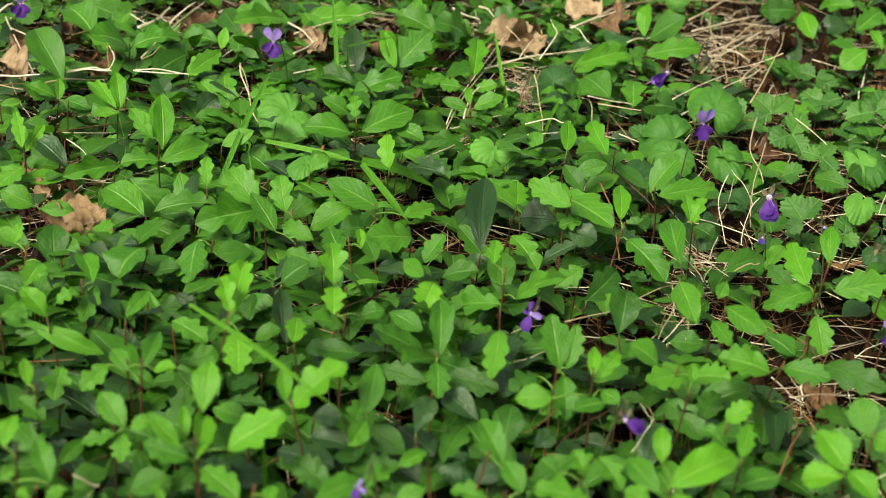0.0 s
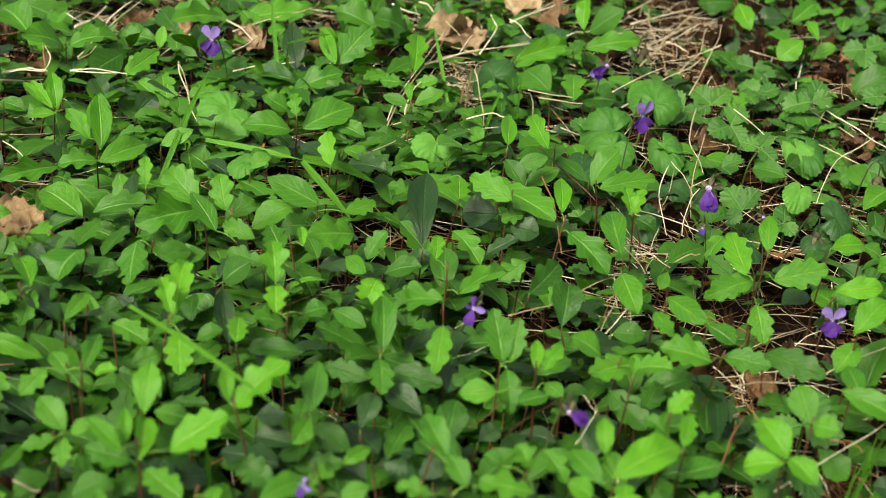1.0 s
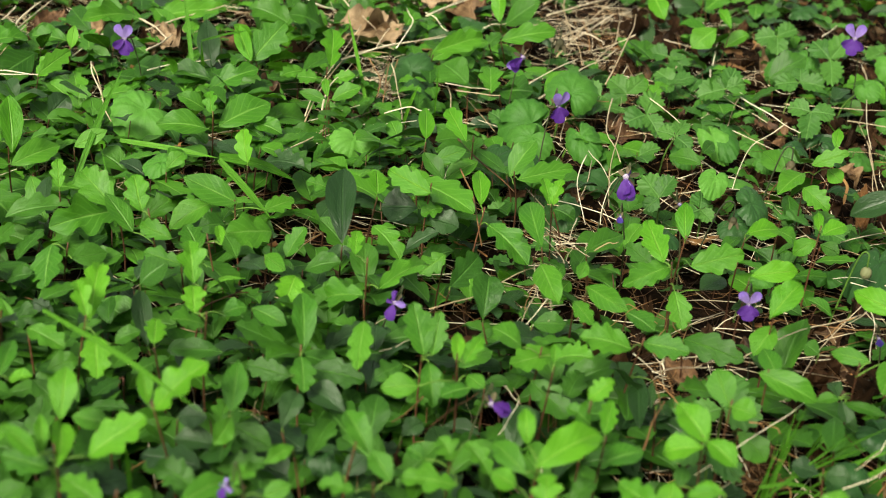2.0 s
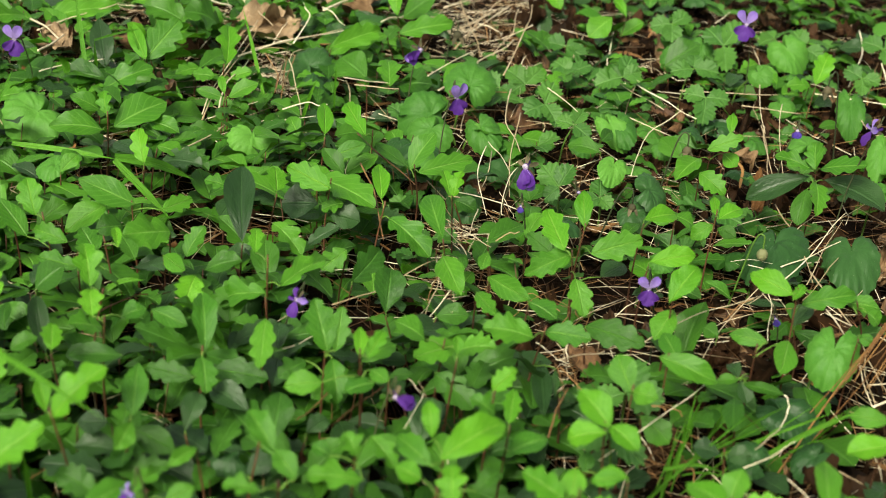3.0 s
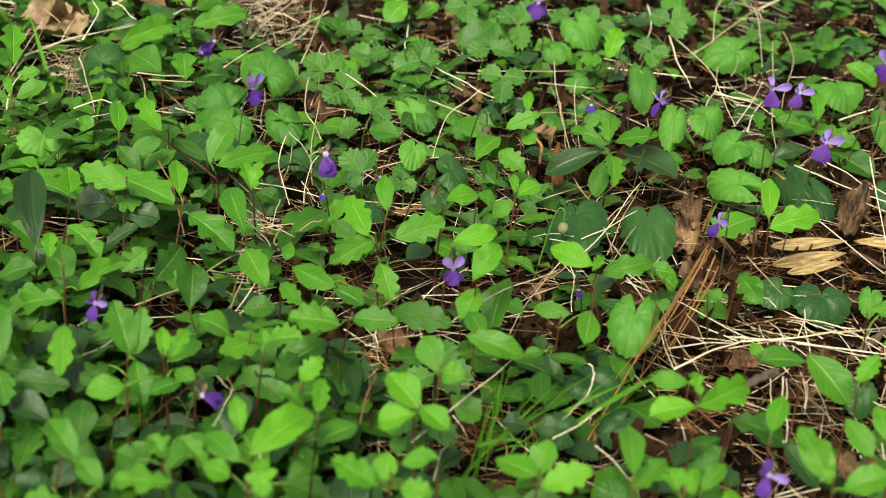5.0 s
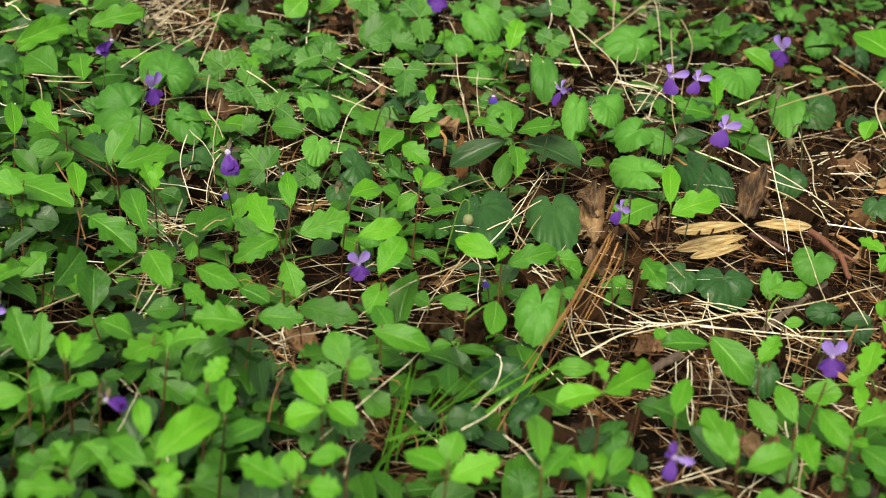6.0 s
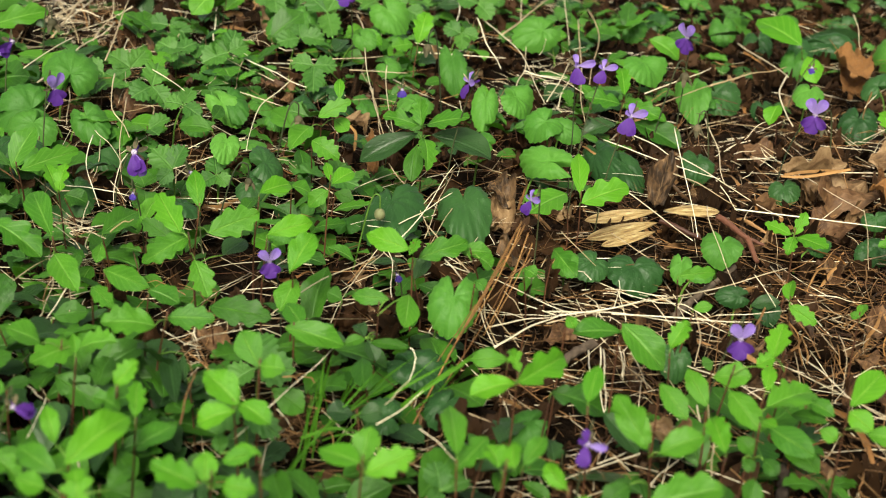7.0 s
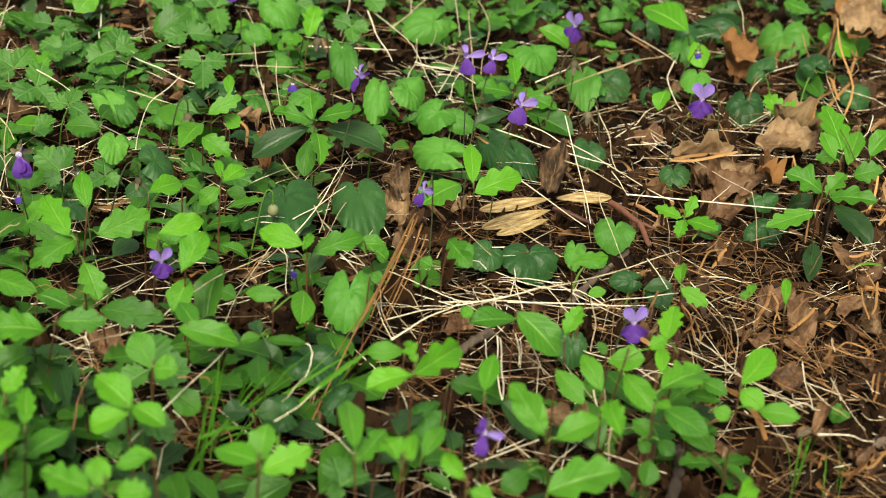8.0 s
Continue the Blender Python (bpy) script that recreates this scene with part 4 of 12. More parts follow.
# The same ground cover going on around the patch, thinning out in clumps.
wide = {"m": [], "g": [], "brown": []}
coarse = blade(smooth(0.45, 0.9), 2, 4, 0.25, 0.2, 0.0, 0, 5)
while len(wide["m"]) + len(wide["g"]) < 34000:
    a, r = rnd.uniform(0, 6.283), 0.3 + 7.5 * rnd.random() ** 1.5
    x, y = 0.35 + r * math.cos(a), 1.1 + r * math.sin(a)
    e = max(-0.5 - x, x - 1.15, 0.25 - y, y - 1.55)
    if e < 0.25 * rnd.random() or (abs(x) < 0.12 and abs(y) < 0.12):
        continue
    if noise.noise(Vector((x * 1.3, y * 1.3, 8.0))) + 0.5 * noise.noise(Vector((x * 5, y * 5, 2.0))) < -0.35 + 0.075 * r + rnd.gauss(0, 0.15):
        if rnd.random() < 0.3:
            ln = rnd.uniform(0.02, 0.06)
            wide["brown"].append((coarse, pose(x, y, lift(x, y) + 0.003, rnd.gauss(0, 20), rnd.gauss(0, 20), rnd.uniform(0, 360)) @ Matrix.Diagonal((ln * 0.6, ln, ln, 1))))
        continue
    h = rnd.uniform(0.01, 0.08)
    for k in range(4):
        ln = rnd.uniform(0.025, 0.045)
        wide[rnd.choice("mgg")].append((coarse, pose(x, y, lift(x, y) + h, rnd.gauss(0, 20), rnd.gauss(0, 20), 90 * k + rnd.uniform(-40, 40)) @ Matrix.Diagonal((ln * 0.6, ln, ln, 1))))
for tone, words in (("m", "green ground cover around the patch"), ("g", "deep green ground cover around the patch"), ("brown", "scattered dead leaves on the soil around the patch")):
    tagged(new("ground_cover", gather("ground_cover", wide[tone], tone)), words, "ground cover", "", "stuff")
tagged(new("undergrowth_stems", gather("undergrowth_stems", stalks, "stem")), "short red-brown stems under the low leaves", "ground cover", "", "stuff")


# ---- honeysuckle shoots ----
# Leaves with tone "g" sit lower; their darker colour partly carries the shade there.
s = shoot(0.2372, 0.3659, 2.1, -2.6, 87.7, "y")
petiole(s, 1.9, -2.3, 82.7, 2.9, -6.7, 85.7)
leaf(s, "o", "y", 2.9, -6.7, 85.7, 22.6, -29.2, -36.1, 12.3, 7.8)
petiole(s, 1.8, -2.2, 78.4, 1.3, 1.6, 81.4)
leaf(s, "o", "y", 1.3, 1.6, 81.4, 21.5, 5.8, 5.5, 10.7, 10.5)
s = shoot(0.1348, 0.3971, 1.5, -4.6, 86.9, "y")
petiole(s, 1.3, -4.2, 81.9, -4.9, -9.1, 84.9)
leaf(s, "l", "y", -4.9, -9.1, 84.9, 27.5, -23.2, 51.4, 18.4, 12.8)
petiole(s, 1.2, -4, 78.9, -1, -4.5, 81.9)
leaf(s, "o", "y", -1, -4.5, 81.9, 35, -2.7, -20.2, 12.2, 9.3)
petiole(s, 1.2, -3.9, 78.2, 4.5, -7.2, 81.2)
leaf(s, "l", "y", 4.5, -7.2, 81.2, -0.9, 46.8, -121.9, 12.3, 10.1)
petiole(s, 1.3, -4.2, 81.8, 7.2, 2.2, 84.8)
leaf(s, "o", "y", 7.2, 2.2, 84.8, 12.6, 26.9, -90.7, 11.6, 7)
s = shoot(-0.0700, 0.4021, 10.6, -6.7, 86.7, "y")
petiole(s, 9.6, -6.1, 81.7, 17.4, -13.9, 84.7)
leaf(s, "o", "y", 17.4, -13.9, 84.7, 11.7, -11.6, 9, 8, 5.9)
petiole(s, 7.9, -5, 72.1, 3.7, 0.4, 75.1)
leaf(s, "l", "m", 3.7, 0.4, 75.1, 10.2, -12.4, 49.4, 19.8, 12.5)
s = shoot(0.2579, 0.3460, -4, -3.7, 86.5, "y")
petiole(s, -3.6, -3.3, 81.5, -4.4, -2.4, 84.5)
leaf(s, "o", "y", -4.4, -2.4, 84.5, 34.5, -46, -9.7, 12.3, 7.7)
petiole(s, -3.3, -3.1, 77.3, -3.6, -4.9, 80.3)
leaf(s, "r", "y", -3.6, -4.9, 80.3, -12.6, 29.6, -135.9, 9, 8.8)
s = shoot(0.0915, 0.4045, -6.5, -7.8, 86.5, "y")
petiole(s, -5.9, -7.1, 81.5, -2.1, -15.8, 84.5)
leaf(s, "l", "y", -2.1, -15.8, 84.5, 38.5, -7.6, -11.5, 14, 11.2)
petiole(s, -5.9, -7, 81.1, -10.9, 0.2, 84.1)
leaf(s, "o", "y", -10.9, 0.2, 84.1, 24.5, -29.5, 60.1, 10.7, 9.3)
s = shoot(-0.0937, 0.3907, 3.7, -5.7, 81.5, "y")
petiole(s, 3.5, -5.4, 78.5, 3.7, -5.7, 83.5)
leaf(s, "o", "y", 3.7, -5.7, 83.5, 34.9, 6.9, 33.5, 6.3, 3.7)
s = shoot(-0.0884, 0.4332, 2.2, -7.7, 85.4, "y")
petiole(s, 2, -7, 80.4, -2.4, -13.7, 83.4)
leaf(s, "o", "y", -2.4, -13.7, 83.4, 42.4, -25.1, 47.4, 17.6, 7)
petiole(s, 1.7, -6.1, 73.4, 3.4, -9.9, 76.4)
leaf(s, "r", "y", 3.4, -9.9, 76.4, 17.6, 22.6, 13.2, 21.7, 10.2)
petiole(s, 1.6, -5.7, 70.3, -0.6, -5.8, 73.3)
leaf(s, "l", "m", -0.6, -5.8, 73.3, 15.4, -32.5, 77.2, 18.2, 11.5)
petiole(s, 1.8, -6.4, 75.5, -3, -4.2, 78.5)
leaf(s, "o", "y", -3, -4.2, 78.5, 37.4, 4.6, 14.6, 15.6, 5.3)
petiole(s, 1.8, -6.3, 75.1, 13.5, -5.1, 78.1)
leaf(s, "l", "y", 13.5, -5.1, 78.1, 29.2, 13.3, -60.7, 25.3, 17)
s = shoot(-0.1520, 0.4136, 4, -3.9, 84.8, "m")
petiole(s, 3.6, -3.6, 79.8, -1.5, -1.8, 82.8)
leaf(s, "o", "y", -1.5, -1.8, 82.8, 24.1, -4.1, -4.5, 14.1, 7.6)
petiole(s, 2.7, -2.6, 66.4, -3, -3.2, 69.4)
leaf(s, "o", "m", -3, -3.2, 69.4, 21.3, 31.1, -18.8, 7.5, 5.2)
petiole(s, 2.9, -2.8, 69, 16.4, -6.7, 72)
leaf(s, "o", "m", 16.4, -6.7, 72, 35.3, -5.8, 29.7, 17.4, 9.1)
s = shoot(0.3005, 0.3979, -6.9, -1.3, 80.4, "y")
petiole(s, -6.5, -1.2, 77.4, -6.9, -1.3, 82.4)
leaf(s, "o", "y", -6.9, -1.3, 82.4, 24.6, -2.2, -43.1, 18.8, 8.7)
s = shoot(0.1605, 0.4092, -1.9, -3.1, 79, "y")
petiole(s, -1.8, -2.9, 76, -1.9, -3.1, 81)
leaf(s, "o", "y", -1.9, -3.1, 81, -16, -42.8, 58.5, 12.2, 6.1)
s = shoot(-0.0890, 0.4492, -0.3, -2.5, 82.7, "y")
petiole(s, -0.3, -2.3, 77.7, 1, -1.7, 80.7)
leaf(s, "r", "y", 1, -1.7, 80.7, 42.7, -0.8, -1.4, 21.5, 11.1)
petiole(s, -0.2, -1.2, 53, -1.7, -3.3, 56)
leaf(s, "l", "g", -1.7, -3.3, 56, -24.4, -30.5, 157.4, 13.4, 9.3)
s = shoot(0.1961, 0.3961, -2.9, -6.1, 82.6, "y")
petiole(s, -2.6, -5.5, 77.6, -5.6, -14.9, 80.6)
leaf(s, "l", "y", -5.6, -14.9, 80.6, 21.5, 27.9, -86.3, 19.8, 12.1)
petiole(s, -2.5, -5.3, 75.7, -3.6, -5.3, 78.7)
leaf(s, "o", "y", -3.6, -5.3, 78.7, -3, -13.2, 36.6, 18.6, 12.4)
petiole(s, -2.3, -4.7, 70.3, 0.5, 1.8, 73.3)
leaf(s, "o", "m", 0.5, 1.8, 73.3, 42.6, -8.9, -45.1, 14.8, 11.5)
s = shoot(0.0890, 0.4329, 4.8, -3.5, 82.2, "y")
petiole(s, 4.3, -3.2, 77.2, 1.4, -10.3, 80.2)
leaf(s, "o", "y", 1.4, -10.3, 80.2, 9.7, 25.9, -54.1, 32, 15.9)
petiole(s, 3.8, -2.8, 71.4, -1.3, -6, 74.4)
leaf(s, "o", "m", -1.3, -6, 74.4, 6.1, -30.9, 27.2, 20.9, 10.1)
petiole(s, 4.2, -3.1, 75.5, 0.8, 6.8, 78.5)
leaf(s, "o", "y", 0.8, 6.8, 78.5, 42.7, -6.4, -2.9, 14.9, 7.5)
petiole(s, 2.7, -2, 57.8, 18.1, -4.4, 60.8)
leaf(s, "o", "g", 18.1, -4.4, 60.8, 22.5, 9.4, -53.8, 12.3, 9.7)
s = shoot(0.0710, 0.5129, -3.6, -9, 81.9, "m")
petiole(s, -3.2, -8.1, 76.9, -0.8, -13.4, 79.9)
leaf(s, "l", "y", -0.8, -13.4, 79.9, 28.3, 18.5, -27.3, 15.3, 7.4)
petiole(s, -2.3, -5.7, 61.8, 3.7, -8.6, 64.8)
leaf(s, "o", "m", 3.7, -8.6, 64.8, -10.2, -6.4, 105.2, 14.2, 12.7)
petiole(s, -2.9, -7.3, 72, -3, -4.5, 75)
leaf(s, "o", "y", -3, -4.5, 75, 25.3, 8.3, -0.8, 16, 6.2)
petiole(s, -2.4, -6.2, 64.8, 2.1, -2.6, 67.8)
leaf(s, "o", "m", 2.1, -2.6, 67.8, -5.9, 25.7, -145.9, 11.7, 7.8)
petiole(s, -2.6, -6.5, 66.7, -19.7, -15.9, 69.7)
leaf(s, "o", "m", -19.7, -15.9, 69.7, -11.5, -42.5, 92.1, 16.3, 11.2)
s = shoot(0.1644, 0.4513, -4.7, -6.6, 81.1, "y")
petiole(s, -4.2, -6, 76.1, -2.9, -8.2, 79.1)
leaf(s, "o", "y", -2.9, -8.2, 79.1, 23.4, -14.8, 23.9, 20, 13.7)
petiole(s, -4.1, -5.8, 75.1, -4.9, -10.3, 78.1)
leaf(s, "r", "y", -4.9, -10.3, 78.1, -25.4, -30.1, 84.4, 15.9, 12.6)
petiole(s, -4.1, -5.9, 75.3, -2, -5.3, 78.3)
leaf(s, "o", "y", -2, -5.3, 78.3, -20.9, 19.6, -147.3, 15.8, 11.3)
petiole(s, -2.2, -3.2, 51.2, -8.9, -2.6, 54.2)
leaf(s, "o", "g", -8.9, -2.6, 54.2, 29.3, -5.1, -21.1, 9.4, 6.9)
s = shoot(-0.0444, 0.4649, -11.6, -1.8, 81.1, "y")
petiole(s, -10.5, -1.6, 76.1, -9.6, -5.8, 79.1)
leaf(s, "l", "y", -9.6, -5.8, 79.1, 39.9, 18.2, -52.5, 27.4, 16.2)
petiole(s, -9.9, -1.6, 73.5, -13.6, 2.2, 76.5)
leaf(s, "o", "y", -13.6, 2.2, 76.5, 56.1, -2, 17.7, 14.6, 6.4)
s = shoot(0.2798, 0.4345, -1, -5, 80.9, "y")
petiole(s, -0.9, -4.5, 75.9, -4, -10.6, 78.9)
leaf(s, "l", "y", -4, -10.6, 78.9, -0.5, 45.2, -64.6, 33.8, 13.8)
petiole(s, -0.9, -4.3, 73.9, -3.4, -7.5, 76.9)
leaf(s, "r", "y", -3.4, -7.5, 76.9, -12.3, -22.1, 87.9, 20.3, 13.5)
petiole(s, -0.8, -4.1, 72, 4.5, 3.2, 75)
leaf(s, "l", "y", 4.5, 3.2, 75, 20, -14.4, -12, 12.9, 6.5)
s = shoot(-0.1419, 0.4033, 5.5, -8.4, 80.2, "y")
petiole(s, 5, -7.6, 75.2, 4.7, -14.3, 78.2)
leaf(s, "r", "y", 4.7, -14.3, 78.2, 7.2, -30.2, 54.1, 6.4, 3.8)
petiole(s, 4.1, -6.2, 66.5, 6.3, -2.5, 69.5)
leaf(s, "l", "m", 6.3, -2.5, 69.5, 25.1, 24.3, -58.7, 8.3, 6.1)
s = shoot(0.3341, 0.3568, -3.4, -4.7, 76.1, "y")
petiole(s, -3.2, -4.4, 73.1, -3.4, -4.7, 78.1)
leaf(s, "l", "y", -3.4, -4.7, 78.1, 14.2, -19.3, -20.2, 19.2, 9.8)
s = shoot(-0.1250, 0.4962, 4.1, -8.1, 79.8, "y")
petiole(s, 3.7, -7.3, 74.8, 10.5, -14.7, 77.8)
leaf(s, "o", "y", 10.5, -14.7, 77.8, 19.3, 26.4, -93.1, 10.7, 7.1)
petiole(s, 3, -5.8, 64.9, -2.3, -1.4, 67.9)
leaf(s, "o", "m", -2.3, -1.4, 67.9, -33.4, 34.1, -107.9, 10.8, 6.9)
s = shoot(0.1161, 0.4747, 4.1, -2.8, 79.7, "y")
petiole(s, 3.7, -2.5, 74.7, 3.7, -0.5, 77.7)
leaf(s, "l", "y", 3.7, -0.5, 77.7, 44, 21.6, -53.8, 13.5, 9.4)
petiole(s, 3.1, -2.1, 66.3, 4.5, -5.1, 69.3)
leaf(s, "l", "m", 4.5, -5.1, 69.3, 32.2, -20.7, 60.4, 12.5, 10.9)
s = shoot(0.1184, 0.4506, 3.6, -3.1, 78.4, "y")
petiole(s, 3.2, -2.8, 73.4, 4.1, 1.3, 76.4)
leaf(s, "l", "y", 4.1, 1.3, 76.4, 26, 13.7, -10.6, 16.4, 8.2)
petiole(s, 2.7, -2.3, 65.7, 3, -7.5, 68.7)
leaf(s, "o", "m", 3, -7.5, 68.7, 11.6, -2.9, -76.9, 17.2, 14.8)
s = shoot(0.1059, 0.5113, 4.8, -2.6, 73.8, "y")
petiole(s, 4.5, -2.4, 70.8, 4.8, -2.6, 75.8)
leaf(s, "o", "y", 4.8, -2.6, 75.8, 42.8, 8.8, 5.8, 8.7, 5.1)
s = shoot(0.3629, 0.3069, -14.4, -4.5, 73.3, "y")
petiole(s, -13.5, -4.3, 70.3, -14.4, -4.5, 75.3)
leaf(s, "r", "y", -14.4, -4.5, 75.3, 3.7, 37.1, -66, 12, 7.9)
s = shoot(-0.0998, 0.5441, 6.2, -4.6, 76.8, "y")
petiole(s, 5.6, -4.2, 71.8, 6.9, -4.8, 74.8)
leaf(s, "l", "y", 6.9, -4.8, 74.8, 25.6, -3.9, 21.4, 22.2, 9.3)
petiole(s, 5, -3.7, 67, 6.6, 3.2, 70)
leaf(s, "l", "y", 6.6, 3.2, 70, 17.7, -0.7, 0.9, 36.9, 13.3)
petiole(s, 5.4, -4, 70.2, 11.8, -15.4, 73.2)
leaf(s, "l", "y", 11.8, -15.4, 73.2, -31, -0.7, -169.8, 22.1, 13.2)
petiole(s, 3.6, -2.7, 55, 16.6, 4.3, 58)
leaf(s, "o", "g", 16.6, 4.3, 58, 24.4, 26.5, -66.2, 13, 10.1)
petiole(s, 3, -2.3, 49, -10.8, -10.5, 52)
leaf(s, "r", "g", -10.8, -10.5, 52, 15.6, 39.9, -57.7, 14, 11.3)
s = shoot(-0.0193, 0.4160, 2.3, -2.6, 76.6, "m")
petiole(s, 2.1, -2.4, 71.6, 9, -6.4, 74.6)
leaf(s, "o", "m", 9, -6.4, 74.6, 22.3, 39.8, -59.1, 11.3, 7.4)
petiole(s, 2, -2.3, 70.6, -4.4, 1.2, 73.6)
leaf(s, "l", "m", -4.4, 1.2, 73.6, 1.9, 27.9, -39.2, 16.2, 7.8)
s = shoot(0.0010, 0.5889, -4.1, -0.8, 72.6, "y")
petiole(s, -3.8, -0.7, 69.6, -4.1, -0.8, 74.6)
leaf(s, "l", "y", -4.1, -0.8, 74.6, -34, -14, 168.7, 17.2, 14.1)
s = shoot(0.0336, 0.4232, -3.8, -6, 76.3, "m")
petiole(s, -3.4, -5.4, 71.3, 2.9, -2.8, 74.3)
leaf(s, "o", "m", 2.9, -2.8, 74.3, 28.8, -15.5, 27, 14.1, 9.2)
petiole(s, -3.4, -5.3, 71, -10.5, -9.1, 74)
leaf(s, "l", "m", -10.5, -9.1, 74, 4.9, -25.4, 74.8, 13.9, 8.4)
s = shoot(0.0191, 0.4573, 5.1, -9.8, 75.5, "m")
petiole(s, 4.6, -8.8, 70.5, 10.1, -18.2, 73.5)
leaf(s, "o", "m", 10.1, -18.2, 73.5, 21.4, -8.4, 24.7, 22.2, 10.1)
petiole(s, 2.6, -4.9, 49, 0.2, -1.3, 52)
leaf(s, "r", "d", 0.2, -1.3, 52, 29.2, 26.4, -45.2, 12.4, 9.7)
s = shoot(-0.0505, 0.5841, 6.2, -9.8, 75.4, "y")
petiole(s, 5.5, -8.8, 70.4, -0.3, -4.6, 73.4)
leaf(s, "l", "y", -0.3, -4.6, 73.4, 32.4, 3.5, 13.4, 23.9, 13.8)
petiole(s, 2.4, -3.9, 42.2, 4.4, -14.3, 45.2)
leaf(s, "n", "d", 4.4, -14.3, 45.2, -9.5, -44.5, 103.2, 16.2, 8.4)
petiole(s, 4, -6.5, 58, 14.3, -10.6, 61)
leaf(s, "o", "m", 14.3, -10.6, 61, 11.4, 21.1, -68.2, 11.7, 11.9)
s = shoot(0.3296, 0.4829, 1.3, -4.1, 71.3, "y")
petiole(s, 1.2, -3.9, 68.3, 1.3, -4.1, 73.3)
leaf(s, "r", "y", 1.3, -4.1, 73.3, -35.2, 27.5, 179.1, 6.8, 6.5)
s = shoot(0.3659, 0.4408, -4.4, -3, 71.2, "y")
petiole(s, -4.1, -2.8, 68.2, -4.4, -3, 73.2)
leaf(s, "l", "y", -4.4, -3, 73.2, 42.8, 11.3, -60.5, 15.4, 9.3)
s = shoot(0.2276, 0.5746, -0.8, -7.1, 75.1, "y")
petiole(s, -0.7, -6.4, 70.1, -5.4, -15.1, 73.1)
leaf(s, "r", "y", -5.4, -15.1, 73.1, 34.4, 9.8, -47.6, 24.5, 14.1)
petiole(s, -0.5, -4.7, 57.7, 3.8, 0.8, 60.7)
leaf(s, "r", "m", 3.8, 0.8, 60.7, -30.7, -12.1, 141.7, 20, 13.8)
s = shoot(0.2366, 0.3994, -3.7, -8.4, 71.1, "m")
petiole(s, -3.5, -7.8, 68.1, -3.7, -8.4, 73.1)
leaf(s, "o", "m", -3.7, -8.4, 73.1, 1.2, 3.6, -19.6, 34.3, 10.3)
s = shoot(-0.0423, 0.5541, 0.4, -5.2, 75.1, "y")
petiole(s, 0.4, -4.7, 70.1, -5.4, -3.1, 73.1)
leaf(s, "l", "y", -5.4, -3.1, 73.1, 29.6, 3.8, 9.3, 14.9, 11.5)
petiole(s, 0.3, -4, 63, -1.1, -0.8, 66)
leaf(s, "l", "m", -1.1, -0.8, 66, 25.7, -25.3, 109.1, 17.7, 12.6)
petiole(s, 0.3, -3.2, 55, 7.9, -11.9, 58)
leaf(s, "o", "g", 7.9, -11.9, 58, 0.8, -29.5, 88.1, 23.3, 10.8)
s = shoot(-0.0452, 0.4134, 5.6, -5.9, 71, "m")
petiole(s, 5.2, -5.5, 68, 5.6, -5.9, 73)
leaf(s, "o", "m", 5.6, -5.9, 73, 1.8, 25.6, -47.2, 22.1, 10.2)
s = shoot(-0.1601, 0.4753, 0.3, -5.5, 75, "y")
petiole(s, 0.2, -4.9, 70, -3, -4.6, 73)
leaf(s, "o", "y", -3, -4.6, 73, 8.1, 4.7, 23.1, 18.2, 5.8)
petiole(s, 0.2, -3.3, 54.7, 3.5, -6.3, 57.7)
leaf(s, "l", "g", 3.5, -6.3, 57.7, 31.6, -15.7, 63.9, 14.8, 10)
s = shoot(0.2971, 0.5782, -4.6, -6.6, 74.9, "y")
petiole(s, -4.1, -5.9, 69.9, -8.2, -9.9, 72.9)
leaf(s, "o", "y", -8.2, -9.9, 72.9, 9, -45.7, 37, 24.3, 13.1)
petiole(s, -3.9, -5.6, 67.4, -8.4, -11.2, 70.4)
leaf(s, "l", "y", -8.4, -11.2, 70.4, 22.3, 17.5, -39.3, 12.1, 5.7)
petiole(s, -3.1, -4.4, 58.2, 2.8, 1.4, 61.2)
leaf(s, "l", "m", 2.8, 1.4, 61.2, 12.9, 41.8, -78.9, 29.5, 13.4)
s = shoot(0.3157, 0.3748, -7.2, -2.7, 74.8, "m")
petiole(s, -6.5, -2.5, 69.8, -6.3, -1.6, 72.8)
leaf(s, "o", "m", -6.3, -1.6, 72.8, 38.6, -29.4, -0.2, 22.4, 12.3)
petiole(s, -6.1, -2.3, 67.3, -5.7, -1.4, 70.3)
leaf(s, "l", "m", -5.7, -1.4, 70.3, 44.5, -27.8, -4.5, 25.7, 12)
petiole(s, -6.1, -2.3, 67.5, -3, -4.7, 70.5)
leaf(s, "o", "m", -3, -4.7, 70.5, 27.7, 33.3, -90.8, 19, 13)
petiole(s, -4.3, -1.6, 53.9, -13.8, -3.3, 56.9)
leaf(s, "r", "g", -13.8, -3.3, 56.9, -29.2, -32.9, 112.7, 14.4, 11.2)
s = shoot(-0.0578, 0.5304, -4.4, -7.4, 70.6, "y")
petiole(s, -4.1, -6.9, 67.6, -4.4, -7.4, 72.6)
leaf(s, "l", "y", -4.4, -7.4, 72.6, 21.4, 14.2, 8, 14.2, 10.1)
s = shoot(0.1841, 0.4901, -1.1, -7.1, 74.5, "m")
petiole(s, -1, -6.4, 69.5, -1.8, -10.2, 72.5)
leaf(s, "o", "m", -1.8, -10.2, 72.5, 9.3, 45.3, -125.1, 11.3, 11.9)
petiole(s, -0.9, -5.8, 65.6, -0.4, -4.1, 68.6)
leaf(s, "r", "m", -0.4, -4.1, 68.6, 36, -27.1, -6.5, 18.9, 12.8)
